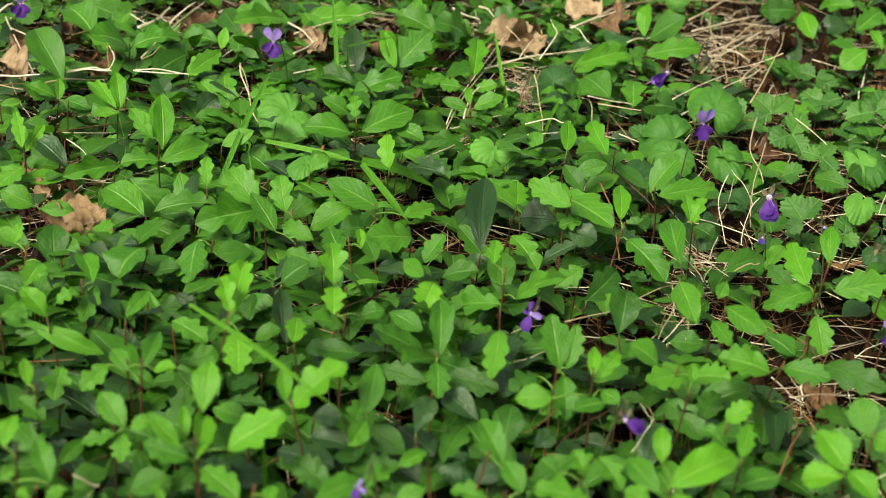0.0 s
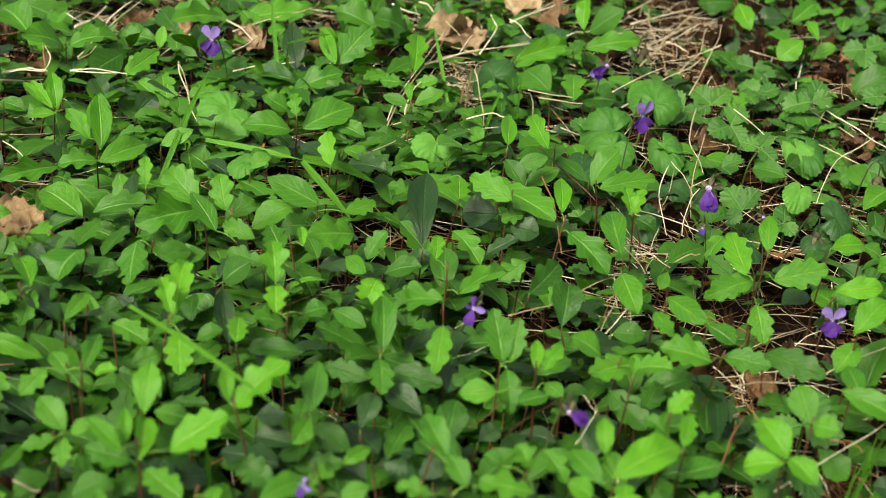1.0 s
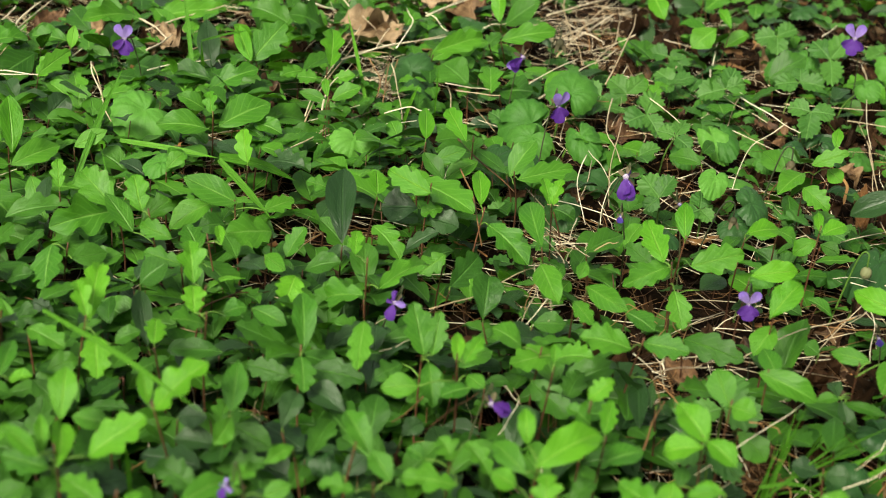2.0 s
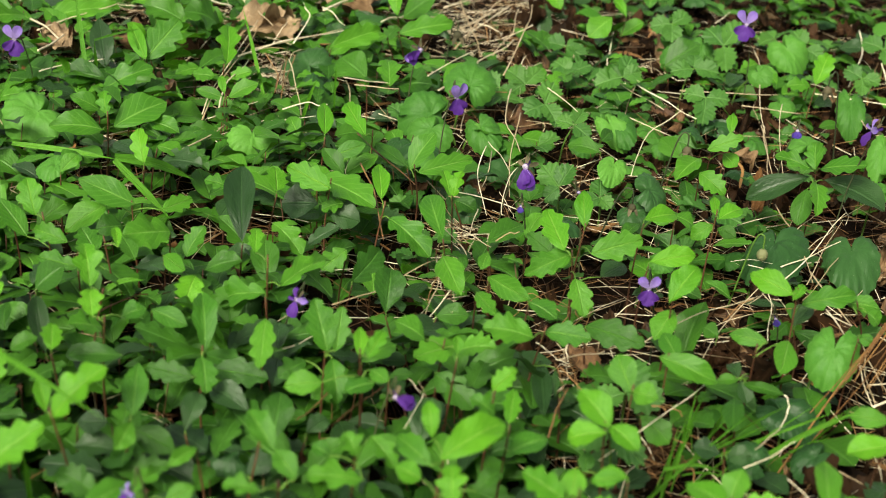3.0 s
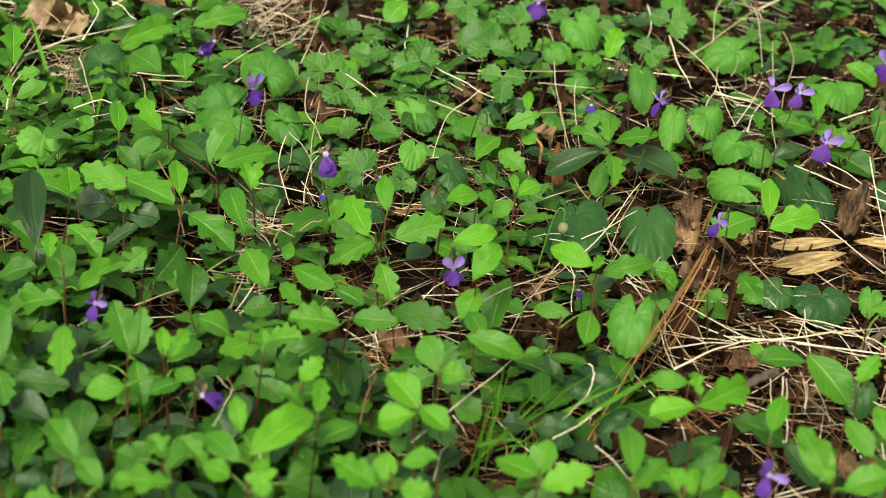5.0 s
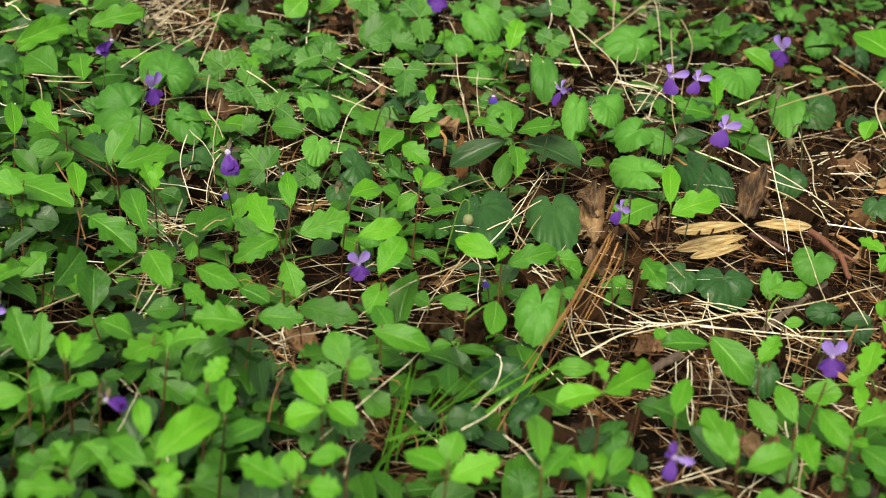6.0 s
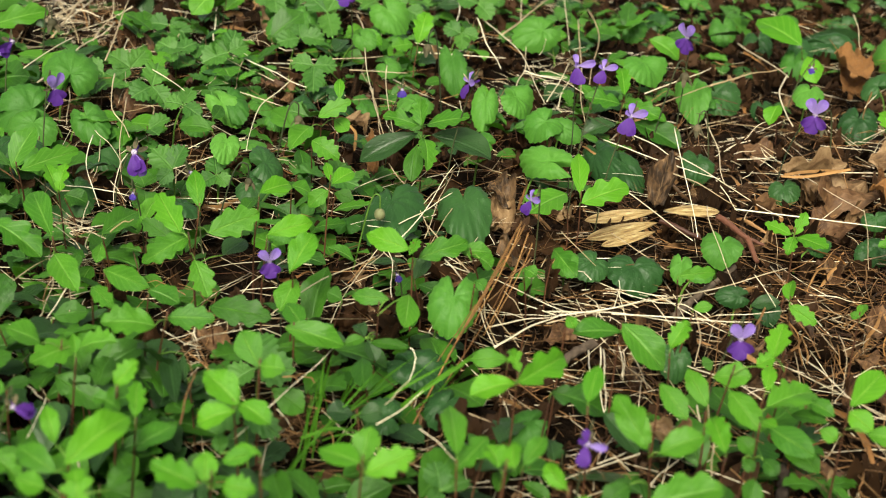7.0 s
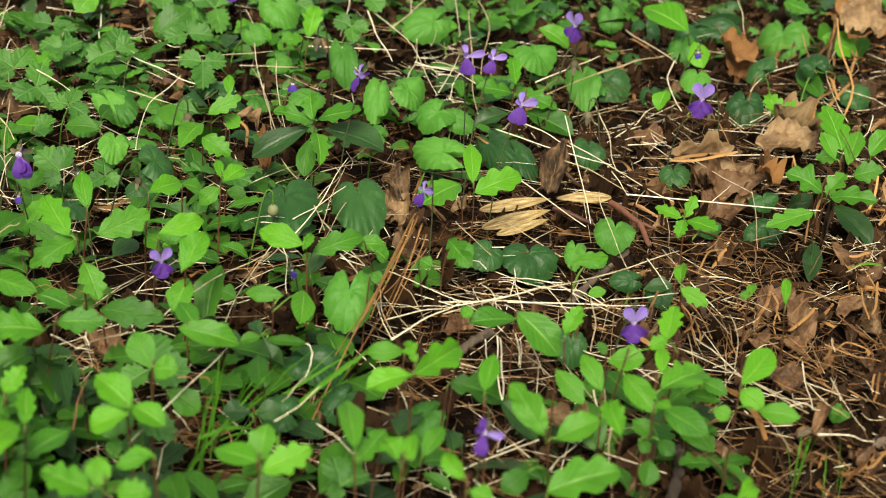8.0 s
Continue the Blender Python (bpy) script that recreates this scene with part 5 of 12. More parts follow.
s = shoot(0.0337, 0.6205, -1.8, -7.6, 73.7, "y")
petiole(s, -1.6, -6.8, 68.7, -7.8, -1.1, 71.7)
leaf(s, "l", "y", -7.8, -1.1, 71.7, 24, 3.1, -2.1, 16.5, 8)
petiole(s, -1.2, -5, 56.5, 4.2, -14.1, 59.5)
leaf(s, "l", "m", 4.2, -14.1, 59.5, 1, 17.4, -42.1, 38.9, 14.3)
s = shoot(0.2010, 0.6543, 2.4, -2.1, 73.4, "y")
petiole(s, 2.1, -1.8, 68.4, 2, -2.9, 71.4)
leaf(s, "o", "y", 2, -2.9, 71.4, 35.2, -10.8, -14.7, 23.6, 10.3)
petiole(s, 1.7, -1.4, 58.8, 3.2, -15.9, 61.8)
leaf(s, "l", "m", 3.2, -15.9, 61.8, 20.2, 46.6, -69.7, 29.6, 16.7)
petiole(s, 0.8, -0.7, 36.5, 15.5, 0.6, 39.5)
leaf(s, "r", "d", 15.5, 0.6, 39.5, 14.3, 6.5, -61.9, 17.3, 16)
petiole(s, 1.2, -1, 46.6, -11.2, 9.9, 49.6)
leaf(s, "l", "g", -11.2, 9.9, 49.6, 20.6, -36.8, 23.7, 19.4, 11.9)
s = shoot(-0.0313, 0.4781, 5.5, -2.7, 73.3, "m")
petiole(s, 4.9, -2.4, 68.3, 5.8, -6.6, 71.3)
leaf(s, "o", "m", 5.8, -6.6, 71.3, 32.3, 2.2, -3.2, 23.2, 10.7)
petiole(s, 4.8, -2.4, 67.1, 5.6, -9.1, 70.1)
leaf(s, "r", "m", 5.6, -9.1, 70.1, -30.6, -38.7, 173.9, 14.2, 9.4)
petiole(s, 3.3, -1.6, 53, 5.3, 7.6, 56)
leaf(s, "o", "g", 5.3, 7.6, 56, -30.1, 40, -131.6, 19.4, 11.8)
s = shoot(0.3757, 0.4160, 5.9, -0, 73.3, "m")
petiole(s, 5.3, -0, 68.3, 16.8, -1.6, 71.3)
leaf(s, "l", "y", 16.8, -1.6, 71.3, 29.7, 22.1, -86.1, 9.1, 8.3)
petiole(s, 4.5, -0, 61.3, -0.4, -6.7, 64.3)
leaf(s, "o", "m", -0.4, -6.7, 64.3, -28.6, 35.1, 173, 23.3, 12.6)
petiole(s, 4.3, -0, 59.9, 1.4, 8.3, 62.9)
leaf(s, "r", "m", 1.4, 8.3, 62.9, 19.5, 36.9, -121.1, 17.4, 12.6)
s = shoot(0.3799, 0.3963, -0.1, -4.4, 73.1, "m")
petiole(s, -0.1, -3.9, 68.1, 4.2, -1.3, 71.1)
leaf(s, "o", "y", 4.2, -1.3, 71.1, 21.2, -0.2, -36.5, 14.7, 6.7)
petiole(s, -0.1, -3.1, 59.2, 5.8, -1.2, 62.2)
leaf(s, "l", "m", 5.8, -1.2, 62.2, -0.2, 11.9, -81.4, 28.8, 17.3)
petiole(s, -0, -2.1, 45.4, -6.4, 0.4, 48.4)
leaf(s, "o", "g", -6.4, 0.4, 48.4, -30.8, 34.3, -168.5, 10.3, 9.1)
petiole(s, -0.1, -3.2, 59.9, -4, -15.5, 62.9)
leaf(s, "o", "m", -4, -15.5, 62.9, -7.6, 38.5, -165.2, 23.8, 12.2)
s = shoot(0.0628, 0.4524, -2.2, -9.8, 72.6, "m")
petiole(s, -2, -8.7, 67.6, -1.5, -12.4, 70.6)
leaf(s, "l", "m", -1.5, -12.4, 70.6, 42.8, -11.7, 31.2, 10.6, 10)
petiole(s, -1.8, -8, 64.2, -11.8, -6.6, 67.2)
leaf(s, "o", "m", -11.8, -6.6, 67.2, 19.1, -25.2, 53.3, 8.6, 7)
petiole(s, -1.9, -8.3, 65.6, -0.8, -25.7, 68.6)
leaf(s, "l", "m", -0.8, -25.7, 68.6, 5.2, -36.2, 81.2, 22, 10.7)
petiole(s, -1.8, -8.2, 64.9, 5.3, 5.7, 67.9)
leaf(s, "l", "m", 5.3, 5.7, 67.9, -33.6, 14.1, -147.2, 16.3, 9.8)
s = shoot(-0.0764, 0.6716, -5.9, -4.3, 72.2, "m")
petiole(s, -5.3, -3.9, 67.2, -9.4, -3.6, 70.2)
leaf(s, "l", "y", -9.4, -3.6, 70.2, 48.5, -14.7, 5, 21.2, 14.1)
petiole(s, -3.4, -2.5, 51, -15.6, 4.9, 54)
leaf(s, "o", "m", -15.6, 4.9, 54, 37.7, -7.4, 43, 26.9, 12.7)
petiole(s, -4, -2.9, 56.8, 7.4, -14.3, 59.8)
leaf(s, "l", "m", 7.4, -14.3, 59.8, 10.6, -45.6, 52.2, 21.1, 11.1)
s = shoot(-0.1251, 0.4530, 2.5, -5.6, 72.1, "m")
petiole(s, 2.2, -5, 67.1, 8.4, -4.1, 70.1)
leaf(s, "o", "m", 8.4, -4.1, 70.1, 33.8, 36.5, -54.3, 10.3, 6.5)
petiole(s, 2.1, -4.8, 65.7, 5.8, -0.8, 68.7)
leaf(s, "o", "m", 5.8, -0.8, 68.7, 29.7, -22.8, 37.5, 18.6, 10.9)
petiole(s, 2, -4.6, 64, 4.6, -2.3, 67)
leaf(s, "l", "m", 4.6, -2.3, 67, -28.7, 11.4, -173.3, 13.4, 8.4)
petiole(s, 2.1, -4.8, 65.6, 3.1, -5.1, 68.6)
leaf(s, "l", "m", 3.1, -5.1, 68.6, -14.5, -28.2, 120.1, 13.4, 7)
petiole(s, 1.6, -3.7, 55.6, 2, -15.3, 58.6)
leaf(s, "o", "g", 2, -15.3, 58.6, -13.3, -12.7, 136.9, 15, 12.1)
petiole(s, 2, -4.5, 62.5, -9, -5.9, 65.5)
leaf(s, "o", "m", -9, -5.9, 65.5, -20.4, -39.8, 164.4, 15.3, 6.5)
s = shoot(0.1933, 0.6275, -4.3, -5.2, 71.9, "m")
petiole(s, -3.9, -4.7, 66.9, -7.4, -1.8, 69.9)
leaf(s, "l", "y", -7.4, -1.8, 69.9, 24.7, -24.3, -0.9, 29.6, 14.7)
petiole(s, -3.4, -4.2, 62.3, -1.4, 3.2, 65.3)
leaf(s, "l", "m", -1.4, 3.2, 65.3, -24.2, -37.3, 119, 28.7, 13.7)
petiole(s, -3.1, -3.8, 58.4, -4.2, -17.1, 61.4)
leaf(s, "l", "m", -4.2, -17.1, 61.4, -41.5, 2.5, -174.1, 21.4, 13.4)
s = shoot(-0.1700, 0.5347, -2.7, -5.8, 71.9, "y")
petiole(s, -2.4, -5.1, 66.9, -4.7, -0.5, 69.9)
leaf(s, "o", "y", -4.7, -0.5, 69.9, 43.4, -18, 54.5, 17.6, 10)
petiole(s, -2.1, -4.5, 61.9, -9.9, -2.6, 64.9)
leaf(s, "o", "m", -9.9, -2.6, 64.9, -25.8, 48, -114.2, 33.5, 9.5)
petiole(s, -1.3, -2.7, 45.2, 6.5, -14.2, 48.2)
leaf(s, "o", "g", 6.5, -14.2, 48.2, -23.3, 4.3, -119.5, 10.9, 9)
s = shoot(0.2392, 0.6702, 1.3, -4.7, 67.5, "y")
petiole(s, 1.2, -4.4, 64.5, 1.3, -4.7, 69.5)
leaf(s, "r", "y", 1.3, -4.7, 69.5, -3.5, 24.6, -65.4, 24.3, 13.5)
s = shoot(0.2900, 0.4629, -0.5, -5.6, 67.4, "m")
petiole(s, -0.5, -5.2, 64.4, -0.5, -5.6, 69.4)
leaf(s, "r", "m", -0.5, -5.6, 69.4, -2.8, -51.3, 69.9, 17, 9.5)
s = shoot(0.2844, 0.6785, 2, -2.5, 71.4, "y")
petiole(s, 1.7, -2.2, 66.4, -0.4, -11.4, 69.4)
leaf(s, "r", "y", -0.4, -11.4, 69.4, 15, 13.1, -66.6, 16.3, 12.4)
petiole(s, 1.6, -2, 62.7, 3.3, 0.9, 65.7)
leaf(s, "o", "y", 3.3, 0.9, 65.7, 20.4, -13.4, -15.8, 16.5, 5.6)
petiole(s, 1.3, -1.7, 56.4, 3, 3.1, 59.4)
leaf(s, "o", "m", 3, 3.1, 59.4, -46.2, -31.8, 118.6, 15, 11)
s = shoot(0.3685, 0.3794, -3.7, -5.1, 71.3, "g")
petiole(s, -3.3, -4.5, 66.3, -0.1, -1.6, 69.3)
leaf(s, "o", "y", -0.1, -1.6, 69.3, 13.8, 23.3, -164.5, 8.6, 6.2)
petiole(s, -2.2, -3.1, 52.1, -1.5, -8.6, 55.1)
leaf(s, "r", "g", -1.5, -8.6, 55.1, -15.8, 36.7, 178.9, 9.6, 7.5)
petiole(s, -2.2, -3.1, 52, -9.4, -5.1, 55)
leaf(s, "r", "g", -9.4, -5.1, 55, -27.4, 43.7, 175.1, 7.2, 6)
s = shoot(0.4132, 0.3746, -1.9, -1.2, 71.1, "y")
petiole(s, -1.7, -1.1, 66.1, 0.5, 0.7, 69.1)
leaf(s, "r", "y", 0.5, 0.7, 69.1, 19.9, 27.7, -60, 26.4, 12.7)
petiole(s, -1.6, -1, 62.6, 1.9, 2.3, 65.6)
leaf(s, "o", "y", 1.9, 2.3, 65.6, -24.9, 35.9, -171.2, 13, 10.6)
petiole(s, -1.4, -0.9, 59.1, 1.9, -10.9, 62.1)
leaf(s, "o", "m", 1.9, -10.9, 62.1, 3.7, 45.1, -134, 17.8, 10.1)
petiole(s, -1.3, -0.8, 55.5, -12, 3.2, 58.5)
leaf(s, "r", "m", -12, 3.2, 58.5, -20, 39.7, -155.7, 8.7, 8)
s = shoot(0.2270, 0.6165, 1.1, -3.4, 66.9, "y")
petiole(s, 1, -3.2, 63.9, 1.1, -3.4, 68.9)
leaf(s, "r", "y", 1.1, -3.4, 68.9, 10.9, 40.4, -81.4, 25.4, 12.6)
s = shoot(-0.2119, 0.6085, 7, -4.6, 70.8, "y")
petiole(s, 6.2, -4.1, 65.8, -0.9, -0.2, 68.8)
leaf(s, "l", "y", -0.9, -0.2, 68.8, 51.6, 9.6, -12.5, 10.7, 6.5)
petiole(s, 5.4, -3.6, 60.5, 14.8, -9.1, 63.5)
leaf(s, "l", "m", 14.8, -9.1, 63.5, -16, -11.2, 174, 17.5, 12.7)
s = shoot(0.0700, 0.7276, 0.9, -8.1, 70.8, "d")
petiole(s, 0.8, -7.2, 65.8, 0, -18.7, 68.8)
leaf(s, "l", "y", 0, -18.7, 68.8, 19.9, -49.5, 38.5, 29.8, 15.5)
petiole(s, 0.4, -3.9, 45, 0.3, -6.1, 48)
leaf(s, "r", "d", 0.3, -6.1, 48, -11.4, 42.2, -113.9, 18.9, 16.2)
petiole(s, 0.5, -4.8, 51.1, 8.8, -6, 54.1)
leaf(s, "l", "m", 8.8, -6, 54.1, -20, -30.7, 104.2, 13.3, 11.6)
petiole(s, 0.5, -4.5, 49, -5.5, -1.6, 52)
leaf(s, "r", "d", -5.5, -1.6, 52, -6.9, -42.7, 82.8, 21.7, 21)
s = shoot(-0.1678, 0.5783, -1.2, -7.2, 70.7, "m")
petiole(s, -1, -6.4, 65.7, 4.2, -6.9, 68.7)
leaf(s, "r", "y", 4.2, -6.9, 68.7, 18.3, 2.2, 30.4, 20.7, 12.2)
petiole(s, -0.9, -5.6, 60.3, 3, 1.9, 63.3)
leaf(s, "l", "m", 3, 1.9, 63.3, -28.3, -6.9, 177.9, 22.1, 10.8)
petiole(s, -0.9, -5.4, 59.3, -10.7, -16.7, 62.3)
leaf(s, "l", "m", -10.7, -16.7, 62.3, 17.1, 15.4, -58.4, 11, 11.2)
s = shoot(0.2540, 0.3880, 3.9, -5.7, 66.6, "m")
petiole(s, 3.6, -5.3, 63.6, 3.9, -5.7, 68.6)
leaf(s, "o", "m", 3.9, -5.7, 68.6, 19, 13.6, -55, 17, 7.9)
s = shoot(-0.0458, 0.6426, -3.8, -0.3, 70.5, "y")
petiole(s, -3.3, -0.2, 65.5, 4.1, -9.8, 68.5)
leaf(s, "n", "y", 4.1, -9.8, 68.5, 24.5, 0.3, 10.3, 13.4, 5.3)
petiole(s, -2.6, -0.2, 56.2, -8.5, 3.1, 59.2)
leaf(s, "l", "m", -8.5, 3.1, 59.2, 38.4, -1.5, 35.7, 15.6, 15.6)
petiole(s, -2, -0.1, 47.4, -6.9, 5.9, 50.4)
leaf(s, "o", "g", -6.9, 5.9, 50.4, -32.4, -2, -123.9, 24, 22.1)
s = shoot(0.2991, 0.3472, -8.4, -4.3, 66.2, "m")
petiole(s, -7.8, -4, 63.2, -8.4, -4.3, 68.2)
leaf(s, "l", "m", -8.4, -4.3, 68.2, 15.8, 16.7, -102.5, 29.4, 19.2)
s = shoot(0.0926, 0.6908, 6.1, -1.9, 70.2, "y")
petiole(s, 5.4, -1.7, 65.2, 4.5, 4.7, 68.2)
leaf(s, "o", "y", 4.5, 4.7, 68.2, 20.1, 9.2, 1.7, 29.1, 10.6)
petiole(s, 4.7, -1.5, 59.4, 7.8, -8.6, 62.4)
leaf(s, "l", "m", 7.8, -8.6, 62.4, -25.8, 23.2, -148.4, 33, 18.7)
s = shoot(0.1517, 0.5520, 6.9, -7.8, 70, "m")
petiole(s, 6.1, -6.9, 65, -1, -15.8, 68)
leaf(s, "l", "m", -1, -15.8, 68, 10.2, -28.3, 77.4, 24, 16.6)
petiole(s, 5.7, -6.4, 62.2, 7.2, -4.7, 65.2)
leaf(s, "l", "m", 7.2, -4.7, 65.2, 1.2, 34, -112.8, 22.1, 13.3)
petiole(s, 3.5, -3.9, 45.7, 12.9, -11.6, 48.7)
leaf(s, "n", "d", 12.9, -11.6, 48.7, -34.2, 17, 157.9, 14.5, 4.6)
petiole(s, 3.1, -3.5, 42.8, 8.5, 1.1, 45.8)
leaf(s, "n", "d", 8.5, 1.1, 45.8, -12.6, 10.9, 169.4, 36.9, 9.6)
s = shoot(0.0278, 0.5613, 1.8, -3.3, 65.7, "m")
petiole(s, 1.6, -3, 62.7, 1.8, -3.3, 67.7)
leaf(s, "l", "m", 1.8, -3.3, 67.7, -26.2, 8.9, 168.4, 28.1, 12.3)
s = shoot(0.2500, 0.4121, 4.3, -5.7, 65.7, "m")
petiole(s, 4, -5.3, 62.7, 4.3, -5.7, 67.7)
leaf(s, "l", "m", 4.3, -5.7, 67.7, -17.7, -17.9, 124.2, 20.6, 10.2)
s = shoot(0.0305, 0.7116, 9.3, -3.4, 65.6, "y")
petiole(s, 8.6, -3.1, 62.6, 9.3, -3.4, 67.6)
leaf(s, "l", "y", 9.3, -3.4, 67.6, 33, 16.1, 12.5, 15.8, 14.2)
s = shoot(0.1437, 0.7089, -5.1, -3.8, 69.5, "y")
petiole(s, -4.5, -3.4, 64.5, -4.9, -7.8, 67.5)
leaf(s, "l", "y", -4.9, -7.8, 67.5, 53.1, 1.6, -33.5, 15.8, 9.3)
petiole(s, -4.1, -3.1, 60.9, -5.2, 0.2, 63.9)
leaf(s, "l", "y", -5.2, 0.2, 63.9, 26.5, 4.1, 8.6, 21, 9.1)
s = shoot(0.0041, 0.4544, -4.3, -0.7, 65.3, "m")
petiole(s, -4, -0.7, 62.3, -4.3, -0.7, 67.3)
leaf(s, "o", "m", -4.3, -0.7, 67.3, -17.1, -33.1, 133.9, 13.7, 6.8)
s = shoot(-0.1319, 0.5116, 0.6, -8.2, 69.2, "m")
petiole(s, 0.5, -7.3, 64.2, 8.6, -10.3, 67.2)
leaf(s, "o", "m", 8.6, -10.3, 67.2, 14.1, 11.3, -2, 22.4, 7.9)
petiole(s, 0.5, -6.8, 61.7, 1.9, -9.9, 64.7)
leaf(s, "o", "m", 1.9, -9.9, 64.7, 12.2, -17.4, 37.4, 15.7, 7.8)
petiole(s, 0.5, -6.7, 60.7, -8.8, -4.5, 63.7)
leaf(s, "l", "m", -8.8, -4.5, 63.7, -30.9, -24.8, 156.6, 15.9, 10.1)
s = shoot(0.1366, 0.5937, -4.2, -9.3, 65.2, "m")
petiole(s, -3.9, -8.6, 62.2, -4.2, -9.3, 67.2)
leaf(s, "l", "m", -4.2, -9.3, 67.2, -3.7, 38.8, -167.4, 22.9, 8.8)
s = shoot(-0.1358, 0.7094, 0.8, -4.9, 64.5, "y")
petiole(s, 0.8, -4.5, 61.5, 0.8, -4.9, 66.5)
leaf(s, "l", "y", 0.8, -4.9, 66.5, 46.3, -6.4, 3.7, 17.5, 8.9)
s = shoot(0.1064, 0.5378, 3.2, -2.4, 68.5, "m")
petiole(s, 2.8, -2.1, 63.5, -5.3, 0.6, 66.5)
leaf(s, "o", "m", -5.3, 0.6, 66.5, 28.4, -12.3, 68.2, 16.6, 15.4)
petiole(s, 1.8, -1.4, 48.3, -0.7, -4, 51.3)
leaf(s, "l", "g", -0.7, -4, 51.3, -27.4, 29.1, -147.4, 24.4, 14.8)
petiole(s, 2.6, -1.9, 59.5, 9.4, 2.6, 62.5)
leaf(s, "l", "m", 9.4, 2.6, 62.5, -0.2, -37.3, 117.7, 23.9, 13.8)
petiole(s, 2.8, -2.1, 63.2, 9.4, -8.7, 66.2)
leaf(s, "l", "m", 9.4, -8.7, 66.2, 20.5, 21.2, -113.4, 17.7, 15)
s = shoot(0.3523, 0.4256, -4.8, -3, 64.2, "m")
petiole(s, -4.4, -2.7, 61.2, -4.8, -3, 66.2)
leaf(s, "o", "m", -4.8, -3, 66.2, -31.8, 24.8, 179, 20.2, 10.6)
s = shoot(0.3835, 0.7641, -3.6, -8.2, 68, "m")
petiole(s, -3.2, -7.2, 63, -6.5, -13.3, 66)
leaf(s, "l", "m", -6.5, -13.3, 66, 43, -24.4, -37.8, 20.8, 13.1)
petiole(s, -2.6, -5.8, 55, -5.6, -15.8, 58)
leaf(s, "l", "m", -5.6, -15.8, 58, -18.4, -11, 164.6, 31.8, 13.7)
petiole(s, -3.1, -6.9, 61, -6.4, -8.2, 64)
leaf(s, "l", "m", -6.4, -8.2, 64, 8.9, -41.1, 43.7, 25.2, 11.4)
petiole(s, -2, -4.5, 47, -6, -5.6, 50)
leaf(s, "n", "g", -6, -5.6, 50, -47.6, -1.2, 149.3, 26, 13.1)
petiole(s, -3.1, -6.9, 61, -0.6, -6.6, 64)
leaf(s, "l", "m", -0.6, -6.6, 64, 24.2, 29.5, -128.5, 32.9, 15.7)
petiole(s, -2.4, -5.5, 53, 3.4, -6.6, 56)
leaf(s, "n", "d", 3.4, -6.6, 56, -19.1, 23.5, -124.9, 42.5, 24.8)
petiole(s, -2.4, -5.5, 53, -3.8, -1, 56)
leaf(s, "n", "d", -3.8, -1, 56, -32.8, -37.1, 102.1, 42.2, 16.8)
s = shoot(-0.2011, 0.5453, 4.4, -8.3, 64, "m")
petiole(s, 4, -7.7, 61, 4.4, -8.3, 66)
leaf(s, "l", "m", 4.4, -8.3, 66, 14, 35.1, -16.3, 17.1, 11.9)
s = shoot(-0.1470, 0.5534, 4.7, -7.1, 63.7, "m")
petiole(s, 4.3, -6.5, 60.7, 4.7, -7.1, 65.7)
leaf(s, "o", "m", 4.7, -7.1, 65.7, 15.3, 23.2, -13.5, 20.6, 7.5)
s = shoot(0.4162, 0.4239, -3.7, -6.7, 67.6, "y")
petiole(s, -3.3, -5.9, 62.6, -3.9, 2.5, 65.6)
leaf(s, "l", "y", -3.9, 2.5, 65.6, 28.9, -14.3, -55.2, 19.9, 12.2)
petiole(s, -1.8, -3.2, 42.6, -3.6, -15.9, 45.6)
leaf(s, "o", "g", -3.6, -15.9, 45.6, 18.2, 38.8, -149.5, 19.3, 7.6)
s = shoot(-0.0759, 0.4755, 2.5, -6, 63.6, "m")
petiole(s, 2.3, -5.6, 60.6, 2.5, -6, 65.6)
leaf(s, "o", "m", 2.5, -6, 65.6, 8.5, -25.9, 77.6, 15.5, 10.4)
s = shoot(0.1029, 0.8183, 0.7, -9.5, 67.1, "y")
petiole(s, 0.6, -8.4, 62.1, -4.4, -14.4, 65.1)
leaf(s, "l", "y", -4.4, -14.4, 65.1, 23, -29.4, 7, 33, 12.8)
petiole(s, 0.4, -5.5, 47.8, 4.7, -12.2, 50.8)
leaf(s, "o", "m", 4.7, -12.2, 50.8, -29, -26.6, 118.7, 23.8, 14.3)
petiole(s, 0.4, -5.7, 49, 1.7, -1.9, 52)
leaf(s, "o", "g", 1.7, -1.9, 52, 14.4, -37.4, 101.5, 26.9, 14.8)
s = shoot(0.0542, 0.5348, 1, -2, 66.9, "m")
petiole(s, 0.9, -1.8, 61.9, 1.8, -3.5, 64.9)
leaf(s, "l", "m", 1.8, -3.5, 64.9, 54.8, -5.6, 15, 24.6, 14.7)
petiole(s, 0.9, -1.8, 61.6, 5.7, -2.5, 64.6)
leaf(s, "l", "m", 5.7, -2.5, 64.6, 56.4, 6.1, -6.6, 20.3, 10.6)
petiole(s, 0.9, -1.7, 60.8, 3.7, -7.4, 63.8)
leaf(s, "l", "m", 3.7, -7.4, 63.8, -40.6, 3.3, -176.8, 21.1, 11)
petiole(s, 0.7, -1.4, 52.2, -7.1, 5.3, 55.2)
leaf(s, "l", "g", -7.1, 5.3, 55.2, -23.4, -29.9, 127.3, 14.7, 10.8)
s = shoot(-0.2532, 0.7520, 1.8, -6, 66.9, "y")
petiole(s, 1.6, -5.3, 61.9, 2.3, -9, 64.9)
leaf(s, "l", "y", 2.3, -9, 64.9, 36.4, -15.1, 14.3, 26.5, 8.5)
